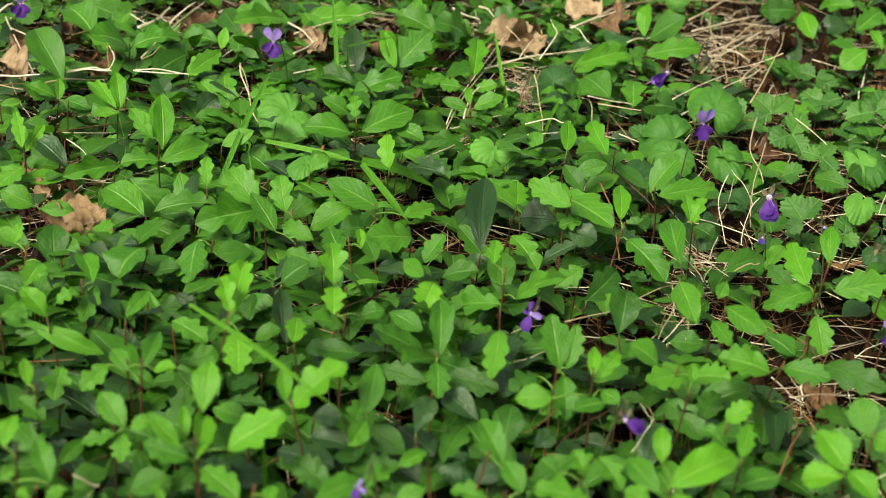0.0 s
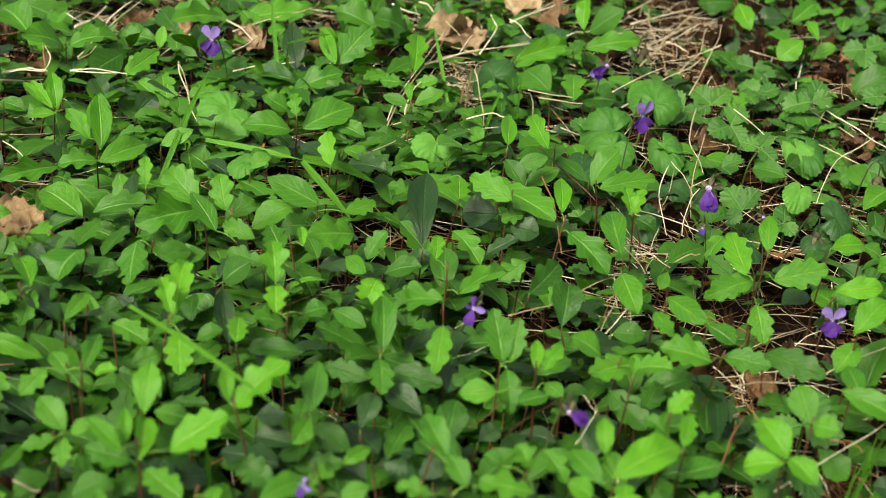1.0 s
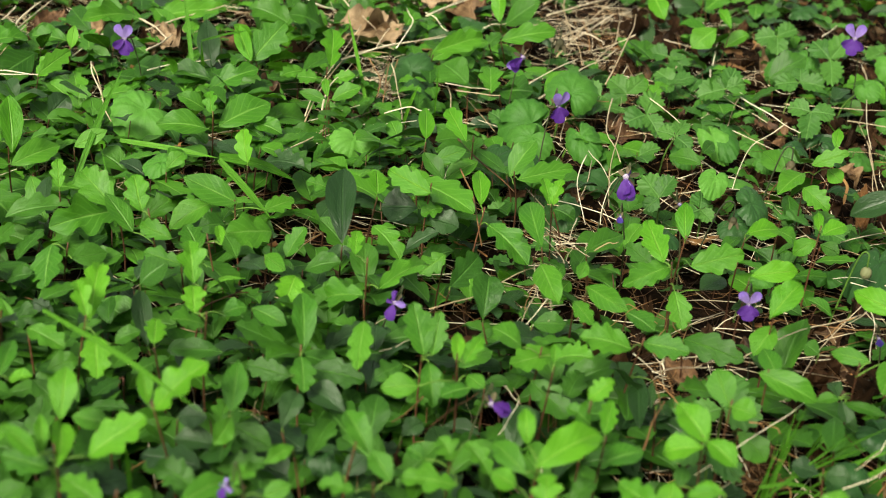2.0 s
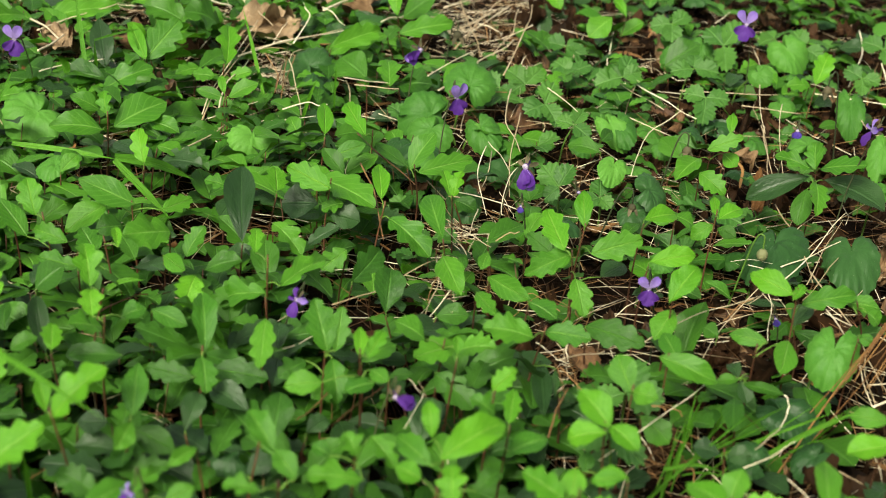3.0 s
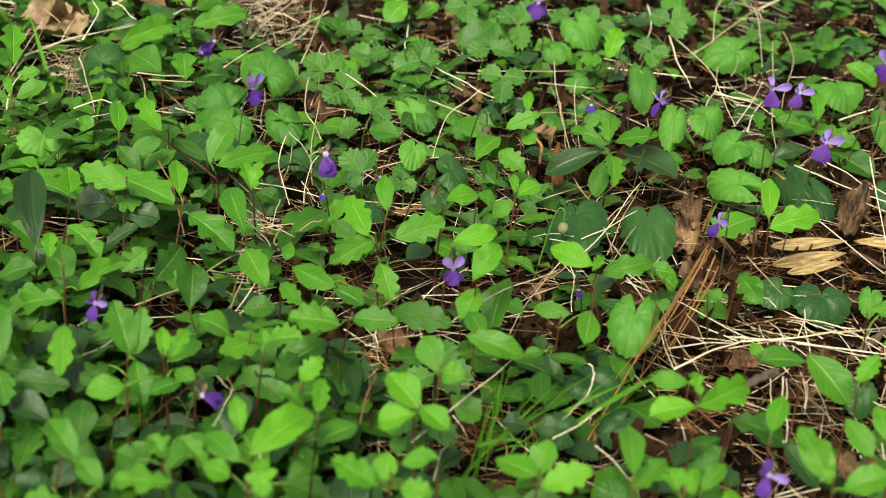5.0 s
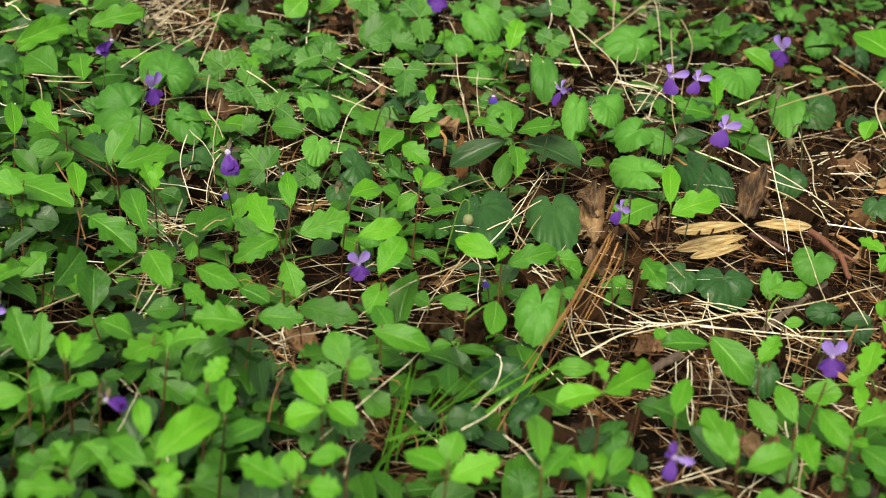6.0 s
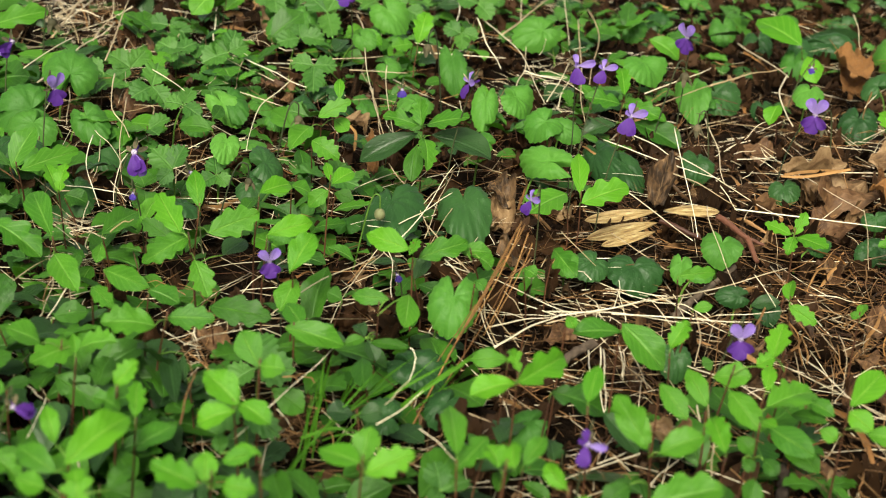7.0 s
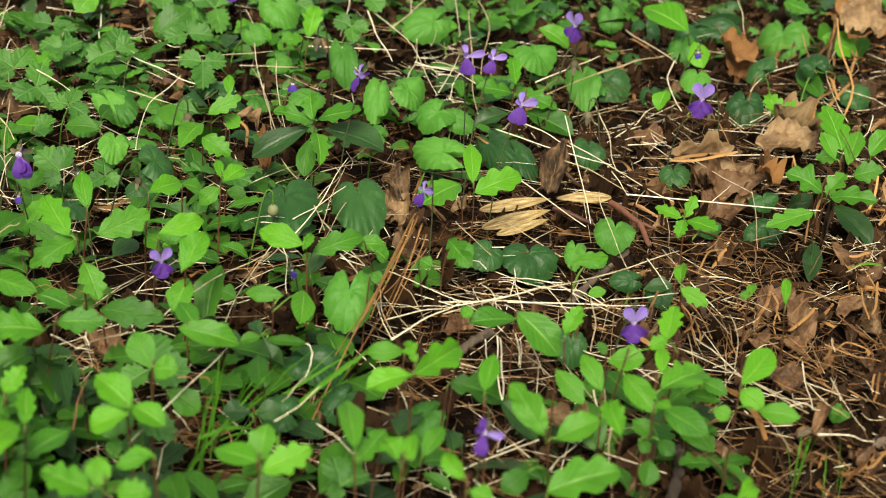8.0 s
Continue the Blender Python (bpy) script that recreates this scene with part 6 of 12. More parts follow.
petiole(s, 1.2, -3.9, 51.1, 3.1, -11.3, 54.1)
leaf(s, "l", "m", 3.1, -11.3, 54.1, -24.1, -11.2, 144.5, 19.7, 18)
petiole(s, 1.3, -4.4, 55.2, 0.1, 2.4, 58.2)
leaf(s, "l", "y", 0.1, 2.4, 58.2, 45.9, 26, -6.7, 20.2, 8)
s = shoot(0.0011, 0.5394, -0.1, -3.7, 66.5, "m")
petiole(s, -0.1, -3.3, 61.5, -0, -9.7, 64.5)
leaf(s, "l", "m", -0, -9.7, 64.5, -29.8, -8.2, -169.4, 18.9, 11.4)
petiole(s, -0, -2.3, 48.4, -4.7, -6.1, 51.4)
leaf(s, "l", "g", -4.7, -6.1, 51.4, 3.3, -46.1, 64.3, 22, 11)
petiole(s, -0.1, -3, 58.4, 0.9, 0.1, 61.4)
leaf(s, "o", "m", 0.9, 0.1, 61.4, 29.2, 6.4, 7.2, 31.4, 12)
petiole(s, -0, -2.3, 48.7, 3.6, 0.7, 51.7)
leaf(s, "l", "g", 3.6, 0.7, 51.7, -5.1, 34, -106.4, 26.1, 14.6)
s = shoot(0.2117, 0.5264, 0.7, -2.4, 66.3, "m")
petiole(s, 0.6, -2.1, 61.3, 4.4, -4.4, 64.3)
leaf(s, "o", "m", 4.4, -4.4, 64.3, 9.1, -22.7, 0.5, 19.6, 10.2)
petiole(s, 0.6, -2.1, 60.1, -3.1, -0.4, 63.1)
leaf(s, "o", "m", -3.1, -0.4, 63.1, -19.3, 41.5, -131, 28.9, 13.7)
s = shoot(0.3644, 0.4821, -3.3, -4.5, 66.1, "m")
petiole(s, -2.9, -4, 61.1, -1.8, -2.1, 64.1)
leaf(s, "o", "m", -1.8, -2.1, 64.1, -39.6, 22.2, -162.1, 30.2, 18.3)
petiole(s, -2.8, -3.8, 59.4, -4.9, -7, 62.4)
leaf(s, "n", "m", -4.9, -7, 62.4, 3.5, -25, 80.1, 24.8, 11.6)
s = shoot(-0.1629, 0.5084, 4.2, -6.4, 61.7, "m")
petiole(s, 3.9, -5.9, 58.7, 4.2, -6.4, 63.7)
leaf(s, "l", "m", 4.2, -6.4, 63.7, -32.7, -4.9, -178.7, 15.9, 11.9)
s = shoot(0.1312, 0.6537, -5.8, -5.2, 65.6, "m")
petiole(s, -5.1, -4.6, 60.6, -5.3, -1.4, 63.6)
leaf(s, "r", "m", -5.3, -1.4, 63.6, 13, -22.1, -1.6, 41.6, 13.8)
petiole(s, -4.4, -3.9, 54.8, -6.3, -8.9, 57.8)
leaf(s, "o", "m", -6.3, -8.9, 57.8, -16.9, 21.6, -175.2, 32.3, 15.1)
s = shoot(-0.0408, 0.7668, 5.4, -7.9, 61.3, "y")
petiole(s, 5, -7.3, 58.3, 5.4, -7.9, 63.3)
leaf(s, "l", "y", 5.4, -7.9, 63.3, 46.8, -26.1, -12.9, 23, 12.8)
s = shoot(0.2583, 0.5383, 0.3, -5.1, 65.3, "m")
petiole(s, 0.3, -4.5, 60.3, 7.5, -0.9, 63.3)
leaf(s, "o", "m", 7.5, -0.9, 63.3, -5, -53, 58.9, 18.9, 8.6)
petiole(s, 0.1, -2.5, 41.8, -4.9, -2.2, 44.8)
leaf(s, "o", "d", -4.9, -2.2, 44.8, 8.2, -6.5, 2.5, 11, 7.5)
petiole(s, 0.2, -4.2, 57.3, 21.2, 6.3, 60.3)
leaf(s, "o", "m", 21.2, 6.3, 60.3, -23.9, -25.6, 161.9, 22.3, 12.8)
petiole(s, 0.2, -2.8, 45, -7.1, -10.1, 48)
leaf(s, "n", "d", -7.1, -10.1, 48, -40, 4.9, -174.6, 11.4, 8.2)
petiole(s, 0.2, -2.8, 44.4, -6.2, -11.9, 47.4)
leaf(s, "o", "g", -6.2, -11.9, 47.4, 5.6, 49.9, -124.2, 19.9, 6)
petiole(s, 0.2, -3, 47.1, -8.7, -12.1, 50.1)
leaf(s, "o", "g", -8.7, -12.1, 50.1, -13.1, -23.8, 89.3, 11.1, 6.4)
s = shoot(-0.1785, 0.7868, 0.2, -8, 65.1, "y")
petiole(s, 0.2, -7.1, 60.1, -3.8, -8, 63.1)
leaf(s, "l", "y", -3.8, -8, 63.1, 43.9, -30.8, 29.9, 24.1, 9.7)
petiole(s, 0.1, -4.7, 46.5, 0.6, -10.3, 49.5)
leaf(s, "l", "m", 0.6, -10.3, 49.5, -3.9, -30.9, 106.7, 23.4, 14.8)
petiole(s, 0.2, -6.8, 59, 0.5, -4, 62)
leaf(s, "o", "y", 0.5, -4, 62, 48.1, 0.5, 8.9, 30, 15.1)
petiole(s, 0.2, -6.1, 54.8, 3.2, -12, 57.8)
leaf(s, "o", "y", 3.2, -12, 57.8, 48.1, 11.4, 26.8, 36.5, 13.7)
petiole(s, 0.1, -5.3, 50.3, 3.7, -19.4, 53.3)
leaf(s, "o", "m", 3.7, -19.4, 53.3, 8.5, 40.6, -39.4, 34.3, 16.6)
petiole(s, 0.2, -6.5, 57, -2.8, 5.6, 60)
leaf(s, "o", "y", -2.8, 5.6, 60, 20.5, -19.8, 45.8, 30.3, 11)
s = shoot(0.1513, 0.6473, -3.1, -8.4, 60.8, "m")
petiole(s, -2.8, -7.8, 57.8, -3.1, -8.4, 62.8)
leaf(s, "r", "m", -3.1, -8.4, 62.8, -29.5, -18.1, 162.6, 12.3, 7.2)
s = shoot(0.3403, 0.5837, -12.4, -7.3, 64.7, "m")
petiole(s, -10.9, -6.5, 59.7, -10.9, -15.8, 62.7)
leaf(s, "r", "m", -10.9, -15.8, 62.7, -39.2, 12.9, -131.3, 8.8, 13.1)
petiole(s, -10, -5.9, 56.4, -13.9, 1.1, 59.4)
leaf(s, "o", "m", -13.9, 1.1, 59.4, -2.6, 30.4, -111.3, 17.3, 11.2)
s = shoot(-0.0171, 0.6708, -0.3, -6.1, 60.4, "m")
petiole(s, -0.2, -5.6, 57.4, -0.3, -6.1, 62.4)
leaf(s, "l", "m", -0.3, -6.1, 62.4, 14.9, -46.3, 112.3, 28.3, 19.2)
s = shoot(-0.0627, 0.6316, 2, -8.5, 59.9, "m")
petiole(s, 1.8, -7.8, 56.9, 2, -8.5, 61.9)
leaf(s, "l", "m", 2, -8.5, 61.9, 14.7, -48.6, 63.3, 20.6, 10.6)
s = shoot(-0.2212, 0.8358, 4, -1.1, 63.8, "y")
petiole(s, 3.5, -1, 58.8, 2.8, -3.4, 61.8)
leaf(s, "l", "y", 2.8, -3.4, 61.8, 26.8, -21.3, 33.7, 27, 8.2)
petiole(s, 3.3, -0.9, 56.6, 5.4, -2.2, 59.6)
leaf(s, "o", "y", 5.4, -2.2, 59.6, 46.7, -0.7, 20.2, 27, 10.9)
petiole(s, 3.3, -0.9, 56.1, 6, -6.1, 59.1)
leaf(s, "o", "y", 6, -6.1, 59.1, -13.5, -39.8, 100.3, 17.5, 7.7)
petiole(s, 3, -0.8, 53, 1.8, 7.3, 56)
leaf(s, "r", "m", 1.8, 7.3, 56, 55.6, 8.1, 30.2, 25, 13.8)
s = shoot(0.4303, 0.6379, -3.1, -6.4, 63.6, "y")
petiole(s, -2.7, -5.6, 58.6, -3.3, -5.3, 61.6)
leaf(s, "o", "y", -3.3, -5.3, 61.6, 26.3, 3.8, -23.1, 31.8, 11.1)
petiole(s, -2.3, -4.8, 53.3, -2.8, -7.6, 56.3)
leaf(s, "l", "y", -2.8, -7.6, 56.3, 15.4, 33.3, -81.3, 32.6, 18.4)
s = shoot(0.0068, 0.8918, 4.3, -2.7, 59.6, "y")
petiole(s, 4, -2.5, 56.6, 4.3, -2.7, 61.6)
leaf(s, "o", "y", 4.3, -2.7, 61.6, 41.8, -15.6, -2.9, 14.4, 6.3)
s = shoot(0.1485, 0.6153, -4.9, -3.5, 59.6, "m")
petiole(s, -4.5, -3.3, 56.6, -4.9, -3.5, 61.6)
leaf(s, "o", "m", -4.9, -3.5, 61.6, -1.8, 53.1, -147.9, 30.3, 12.2)
s = shoot(0.0724, 0.8171, 1.6, -2.1, 59.5, "y")
petiole(s, 1.4, -1.9, 56.5, 1.6, -2.1, 61.5)
leaf(s, "o", "y", 1.6, -2.1, 61.5, 20.4, 11, 1.9, 31.1, 11.3)
s = shoot(0.4728, 0.4873, -9.1, -7.3, 63.3, "y")
petiole(s, -7.9, -6.4, 58.3, -13.6, -12.7, 61.3)
leaf(s, "l", "y", -13.6, -12.7, 61.3, -32.4, 41.8, -163.1, 16.1, 9.3)
petiole(s, -7.1, -5.8, 54.5, -4.5, -2, 57.5)
leaf(s, "o", "y", -4.5, -2, 57.5, 35.1, -28.5, -59.5, 12.8, 8.3)
s = shoot(0.0365, 0.6805, 0.2, -2, 59.2, "m")
petiole(s, 0.2, -1.8, 56.2, 0.2, -2, 61.2)
leaf(s, "l", "m", 0.2, -2, 61.2, -29.4, 12.9, -144.8, 25.2, 15.4)
s = shoot(0.3171, 0.5538, -0.1, -6.4, 59.1, "m")
petiole(s, -0.1, -5.9, 56.1, -0.1, -6.4, 61.1)
leaf(s, "r", "m", -0.1, -6.4, 61.1, -27.9, 44.2, -158.3, 7.2, 7.2)
s = shoot(0.3690, 0.4113, -7.3, -5.3, 59.1, "m")
petiole(s, -6.7, -4.9, 56.1, -7.3, -5.3, 61.1)
leaf(s, "o", "m", -7.3, -5.3, 61.1, 30, -22.7, -12, 19.7, 9.5)
s = shoot(-0.0255, 0.5832, 2.4, -2.7, 58.9, "m")
petiole(s, 2.2, -2.5, 55.9, 2.4, -2.7, 60.9)
leaf(s, "o", "m", 2.4, -2.7, 60.9, -15.1, 25, -123.7, 19.1, 11)
s = shoot(0.1588, 0.5882, 0.9, -2.1, 58.6, "m")
petiole(s, 0.9, -2, 55.6, 0.9, -2.1, 60.6)
leaf(s, "o", "m", 0.9, -2.1, 60.6, -19.7, 12.1, -128.8, 16.6, 13.8)
s = shoot(-0.1286, 0.6491, 8.6, -5.4, 62.3, "g")
petiole(s, 7.5, -4.7, 57.3, 0.1, -3.8, 60.3)
leaf(s, "l", "m", 0.1, -3.8, 60.3, -37.7, 24.8, 161.7, 26.7, 21.6)
petiole(s, 6.7, -4.1, 53, 11.2, -11, 56)
leaf(s, "o", "g", 11.2, -11, 56, -3.1, 40.5, -61.3, 19, 13.4)
petiole(s, 4.7, -2.9, 42.5, 14.5, -1.3, 45.5)
leaf(s, "o", "g", 14.5, -1.3, 45.5, 17.8, 25.1, -68.5, 21.7, 15.1)
s = shoot(-0.1196, 0.5576, -3.4, -1.4, 58.3, "m")
petiole(s, -3.1, -1.3, 55.3, -3.4, -1.4, 60.3)
leaf(s, "l", "m", -3.4, -1.4, 60.3, -15.5, 15.4, -119.8, 20.2, 13.5)
s = shoot(0.0200, 0.6663, -0, -9.2, 58, "d")
petiole(s, -0, -8.4, 55, -0, -9.2, 60)
leaf(s, "n", "d", -0, -9.2, 60, 34.8, -10, -6.9, 47.8, 16.8)
s = shoot(-0.1011, 0.7016, -3.5, -1.1, 62, "m")
petiole(s, -3.1, -0.9, 57, -3.8, -5.3, 60)
leaf(s, "l", "m", -3.8, -5.3, 60, 29.4, -30.8, 31.1, 30.3, 19.1)
petiole(s, -2.5, -0.8, 50.7, -3.2, 3.2, 53.7)
leaf(s, "l", "m", -3.2, 3.2, 53.7, -5.6, -49.5, 124.5, 39, 23.4)
s = shoot(0.0344, 0.6018, -3.9, -3.2, 57.7, "m")
petiole(s, -3.6, -2.9, 54.7, -3.9, -3.2, 59.7)
leaf(s, "l", "m", -3.9, -3.2, 59.7, -30.1, -35, 71.7, 29.9, 15.9)
s = shoot(-0.0206, 0.6503, 0.7, -8.4, 57.6, "m")
petiole(s, 0.7, -7.7, 54.6, 0.7, -8.4, 59.6)
leaf(s, "o", "m", 0.7, -8.4, 59.6, -6.7, 49.2, -148.9, 18.9, 9.4)
s = shoot(-0.2553, 0.8499, 3.7, -9.4, 61.2, "y")
petiole(s, 3.2, -8.2, 56.2, -3.3, -6, 59.2)
leaf(s, "o", "y", -3.3, -6, 59.2, 50, 13.3, 28.2, 16, 6.7)
petiole(s, 1.4, -3.5, 33.3, 10.6, -12.7, 36.3)
leaf(s, "o", "g", 10.6, -12.7, 36.3, -35.2, 21.1, -157.3, 12.9, 9.1)
s = shoot(-0.0397, 0.4406, 2.8, -4.3, 57, "g")
petiole(s, 2.5, -3.9, 54, 2.8, -4.3, 59)
leaf(s, "l", "g", 2.8, -4.3, 59, 23.9, -33.2, 49.9, 17.9, 12.3)
s = shoot(0.5273, 0.5570, -1.1, -1.2, 60.9, "y")
petiole(s, -1, -1.1, 55.9, -7.2, -5.3, 58.9)
leaf(s, "l", "y", -7.2, -5.3, 58.9, 8.4, -29.3, 25, 16.5, 9.2)
petiole(s, -0.9, -1.1, 54.9, -6.1, -6.8, 57.9)
leaf(s, "l", "y", -6.1, -6.8, 57.9, -38, 0.3, 128.9, 12.4, 8.5)
petiole(s, -0.8, -0.9, 50.4, 2.7, 0.7, 53.4)
leaf(s, "l", "y", 2.7, 0.7, 53.4, -1.2, 13.5, -155.5, 20.2, 14.2)
petiole(s, -0.8, -0.9, 48.9, 6.2, 6.4, 51.9)
leaf(s, "l", "y", 6.2, 6.4, 51.9, 57.4, 20.9, -38.8, 15.1, 7.8)
s = shoot(-0.0364, 0.7111, -3.5, -1.7, 60.7, "m")
petiole(s, -3.1, -1.4, 55.7, -1.8, -2.1, 58.7)
leaf(s, "o", "m", -1.8, -2.1, 58.7, 29.6, -39.7, 60.4, 33.5, 17.1)
petiole(s, -2, -0.9, 42.9, -8.5, -2.9, 45.9)
leaf(s, "o", "g", -8.5, -2.9, 45.9, -2.1, -44.1, 109, 15.4, 14.4)
petiole(s, -3, -1.4, 54.6, 13.1, -7.9, 57.6)
leaf(s, "l", "m", 13.1, -7.9, 57.6, 5.4, 37.7, -49.3, 20.6, 11)
petiole(s, -2.7, -1.3, 52, -16.8, 6.2, 55)
leaf(s, "o", "m", -16.8, 6.2, 55, -32.2, -24.8, 124.6, 28, 16.3)
s = shoot(-0.0673, 0.8610, 3.8, -6.8, 60.5, "m")
petiole(s, 3.3, -5.9, 55.5, 3.3, -6.7, 58.5)
leaf(s, "l", "y", 3.3, -6.7, 58.5, 44.3, -14.7, -3.1, 16.9, 10.8)
petiole(s, 2.5, -4.5, 46.8, 1.1, -11.6, 49.8)
leaf(s, "o", "m", 1.1, -11.6, 49.8, 7.8, -31.6, 96.2, 33.9, 20)
petiole(s, 2.4, -4.3, 45.4, 7.1, -2.1, 48.4)
leaf(s, "o", "m", 7.1, -2.1, 48.4, 15.1, 25.2, -49.7, 41.1, 25.5)
s = shoot(-0.1426, 0.5901, 1.1, -2.5, 56.5, "m")
petiole(s, 1, -2.3, 53.5, 1.1, -2.5, 58.5)
leaf(s, "n", "m", 1.1, -2.5, 58.5, -45.8, 13, -150.3, 14.4, 4.3)
s = shoot(-0.0765, 0.6096, -3, -1.4, 56, "g")
petiole(s, -2.8, -1.3, 53, -3, -1.4, 58)
leaf(s, "o", "g", -3, -1.4, 58, 36.9, 10.5, -66.4, 17.7, 20.2)
s = shoot(0.3545, 0.5592, -3.2, -0.6, 56, "m")
petiole(s, -2.9, -0.6, 53, -3.2, -0.6, 58)
leaf(s, "r", "m", -3.2, -0.6, 58, -20.3, 28.4, -150.9, 8.1, 8.6)
s = shoot(-0.1505, 0.4512, 1.9, -5, 55.9, "g")
petiole(s, 1.7, -4.5, 52.9, 1.9, -5, 57.9)
leaf(s, "l", "g", 1.9, -5, 57.9, 6.5, -47.1, 45.4, 22.3, 11)
s = shoot(-0.2118, 0.6335, -6, -2.5, 55.8, "m")
petiole(s, -5.5, -2.3, 52.8, -6, -2.5, 57.8)
leaf(s, "o", "m", -6, -2.5, 57.8, 39.9, -38.5, 45.6, 13.1, 7.5)
s = shoot(0.0389, 0.4792, -9.2, -8.5, 55.7, "g")
petiole(s, -8.4, -7.8, 52.7, -9.2, -8.5, 57.7)
leaf(s, "r", "g", -9.2, -8.5, 57.7, 31.1, 7.7, -7.3, 23, 13.1)
s = shoot(0.0720, 0.6547, 2.8, -2.3, 55.5, "m")
petiole(s, 2.6, -2.1, 52.5, 2.8, -2.3, 57.5)
leaf(s, "l", "m", 2.8, -2.3, 57.5, -42.5, -38.4, 139.6, 17.2, 12.7)
s = shoot(0.0736, 0.7918, 7.2, -9.2, 59.2, "m")
petiole(s, 6.3, -8, 54.2, 4.7, -2.7, 57.2)
leaf(s, "o", "m", 4.7, -2.7, 57.2, 26.6, 44.1, -61.3, 20.9, 11)
petiole(s, 5, -6.4, 47, 9.8, -15.8, 50)
leaf(s, "o", "g", 9.8, -15.8, 50, 35.9, -25.3, 25.7, 22, 11.7)
s = shoot(-0.1579, 0.7476, -0.5, -4.5, 55, "m")
petiole(s, -0.5, -4.1, 52, -0.5, -4.5, 57)
leaf(s, "l", "m", -0.5, -4.5, 57, -42.9, 23, -172, 31.6, 14.8)
s = shoot(0.0653, 0.7583, -0.1, -5.4, 54.8, "m")
petiole(s, -0.1, -4.9, 51.8, -0.1, -5.4, 56.8)
leaf(s, "l", "m", -0.1, -5.4, 56.8, -2.1, 18.9, -141.2, 48.7, 23.7)
s = shoot(-0.0403, 1.0228, -6.6, -3.7, 54.8, "y")
petiole(s, -6, -3.4, 51.8, -6.6, -3.7, 56.8)
leaf(s, "o", "y", -6.6, -3.7, 56.8, 51.1, -22.4, 67.1, 20.6, 13.5)
s = shoot(-0.1151, 0.4354, 3.4, -8.5, 54.7, "g")
petiole(s, 3.1, -7.8, 51.7, 3.4, -8.5, 56.7)
leaf(s, "o", "g", 3.4, -8.5, 56.7, 23, 15, -64.5, 15.2, 12.4)
s = shoot(0.3018, 0.4451, 3.9, -0.3, 54.7, "g")
petiole(s, 3.6, -0.2, 51.7, 3.9, -0.3, 56.7)
leaf(s, "l", "g", 3.9, -0.3, 56.7, -27.2, 34.8, -125.8, 26.2, 15.4)
s = shoot(-0.2013, 0.7488, 4, -2.6, 58.6, "m")
petiole(s, 3.5, -2.3, 53.6, 6.2, -0.5, 56.6)
leaf(s, "l", "m", 6.2, -0.5, 56.6, -3.1, -50.2, 128.3, 35.2, 14.4)
petiole(s, 3.1, -2, 49.5, 13.8, -10.3, 52.5)
leaf(s, "l", "m", 13.8, -10.3, 52.5, -50.4, 26.7, -133, 37.1, 22.6)
petiole(s, 1.8, -1.2, 35.4, -7.9, 3, 38.4)
leaf(s, "o", "g", -7.9, 3, 38.4, -33.7, 26.9, -136, 30.5, 18.9)
s = shoot(0.5113, 0.4494, -6.2, -4, 54.6, "y")
petiole(s, -5.6, -3.7, 51.6, -6.2, -4, 56.6)
leaf(s, "n", "y", -6.2, -4, 56.6, 35.8, -5.1, -41.1, 16, 5.1)
s = shoot(-0.2353, 0.8585, 8.3, -0.1, 58, "y")
petiole(s, 7.2, -0, 53, 8, -5.9, 56)
leaf(s, "o", "y", 8, -5.9, 56, 14.9, -7.2, 43.1, 29.4, 10)
petiole(s, 5.9, -0, 47, 8.6, 5.8, 50)
leaf(s, "o", "m", 8.6, 5.8, 50, -17.7, -11.5, 125.5, 17.6, 15.2)
s = shoot(0.1294, 0.7829, -3.2, -9.4, 58, "m")
petiole(s, -2.8, -8.1, 53, -1.8, -17.7, 56)
leaf(s, "l", "m", -1.8, -17.7, 56, 7.8, 40.9, -65, 38.1, 14.8)
petiole(s, -2.4, -7.1, 48.4, -4.6, -1.1, 51.4)
leaf(s, "o", "m", -4.6, -1.1, 51.4, 42.9, 7.8, -45.5, 29, 17)
s = shoot(0.4181, 0.4077, -2.6, -5, 53.8, "m")
petiole(s, -2.4, -4.6, 50.8, -2.6, -5, 55.8)
leaf(s, "o", "m", -2.6, -5, 55.8, -11.5, 30.3, -161.3, 14, 8.9)
s = shoot(0.4172, 0.5033, -1.1, -7.9, 53.8, "m")
petiole(s, -1, -7.2, 50.8, -1.1, -7.9, 55.8)
leaf(s, "o", "m", -1.1, -7.9, 55.8, 19.4, 37.6, -106.3, 9.7, 6.3)
s = shoot(-0.1593, 0.6447, 6.4, -7.7, 57.7, "m")
petiole(s, 5.5, -6.6, 52.7, 3.3, -3.5, 55.7)
leaf(s, "o", "m", 3.3, -3.5, 55.7, -26.9, 8.2, 148.4, 23.4, 26.2)
petiole(s, 3.8, -4.6, 41.8, 9.4, -11.9, 44.8)
leaf(s, "o", "g", 9.4, -11.9, 44.8, 21.4, 20.1, -92.4, 16, 12.4)
s = shoot(0.3615, 0.3668, -7.4, -7, 53.6, "g")
petiole(s, -6.8, -6.4, 50.6, -7.4, -7, 55.6)
leaf(s, "o", "g", -7.4, -7, 55.6, -47.1, -15.2, 150.2, 11.6, 9.9)
s = shoot(-0.0333, 0.8141, 3, -5.5, 52.7, "m")
petiole(s, 2.7, -5, 49.7, 3, -5.5, 54.7)
leaf(s, "o", "m", 3, -5.5, 54.7, -20.9, 14.3, -98.9, 17.3, 15.4)
s = shoot(0.3839, 0.5865, -1.6, -5.6, 52.7, "m")
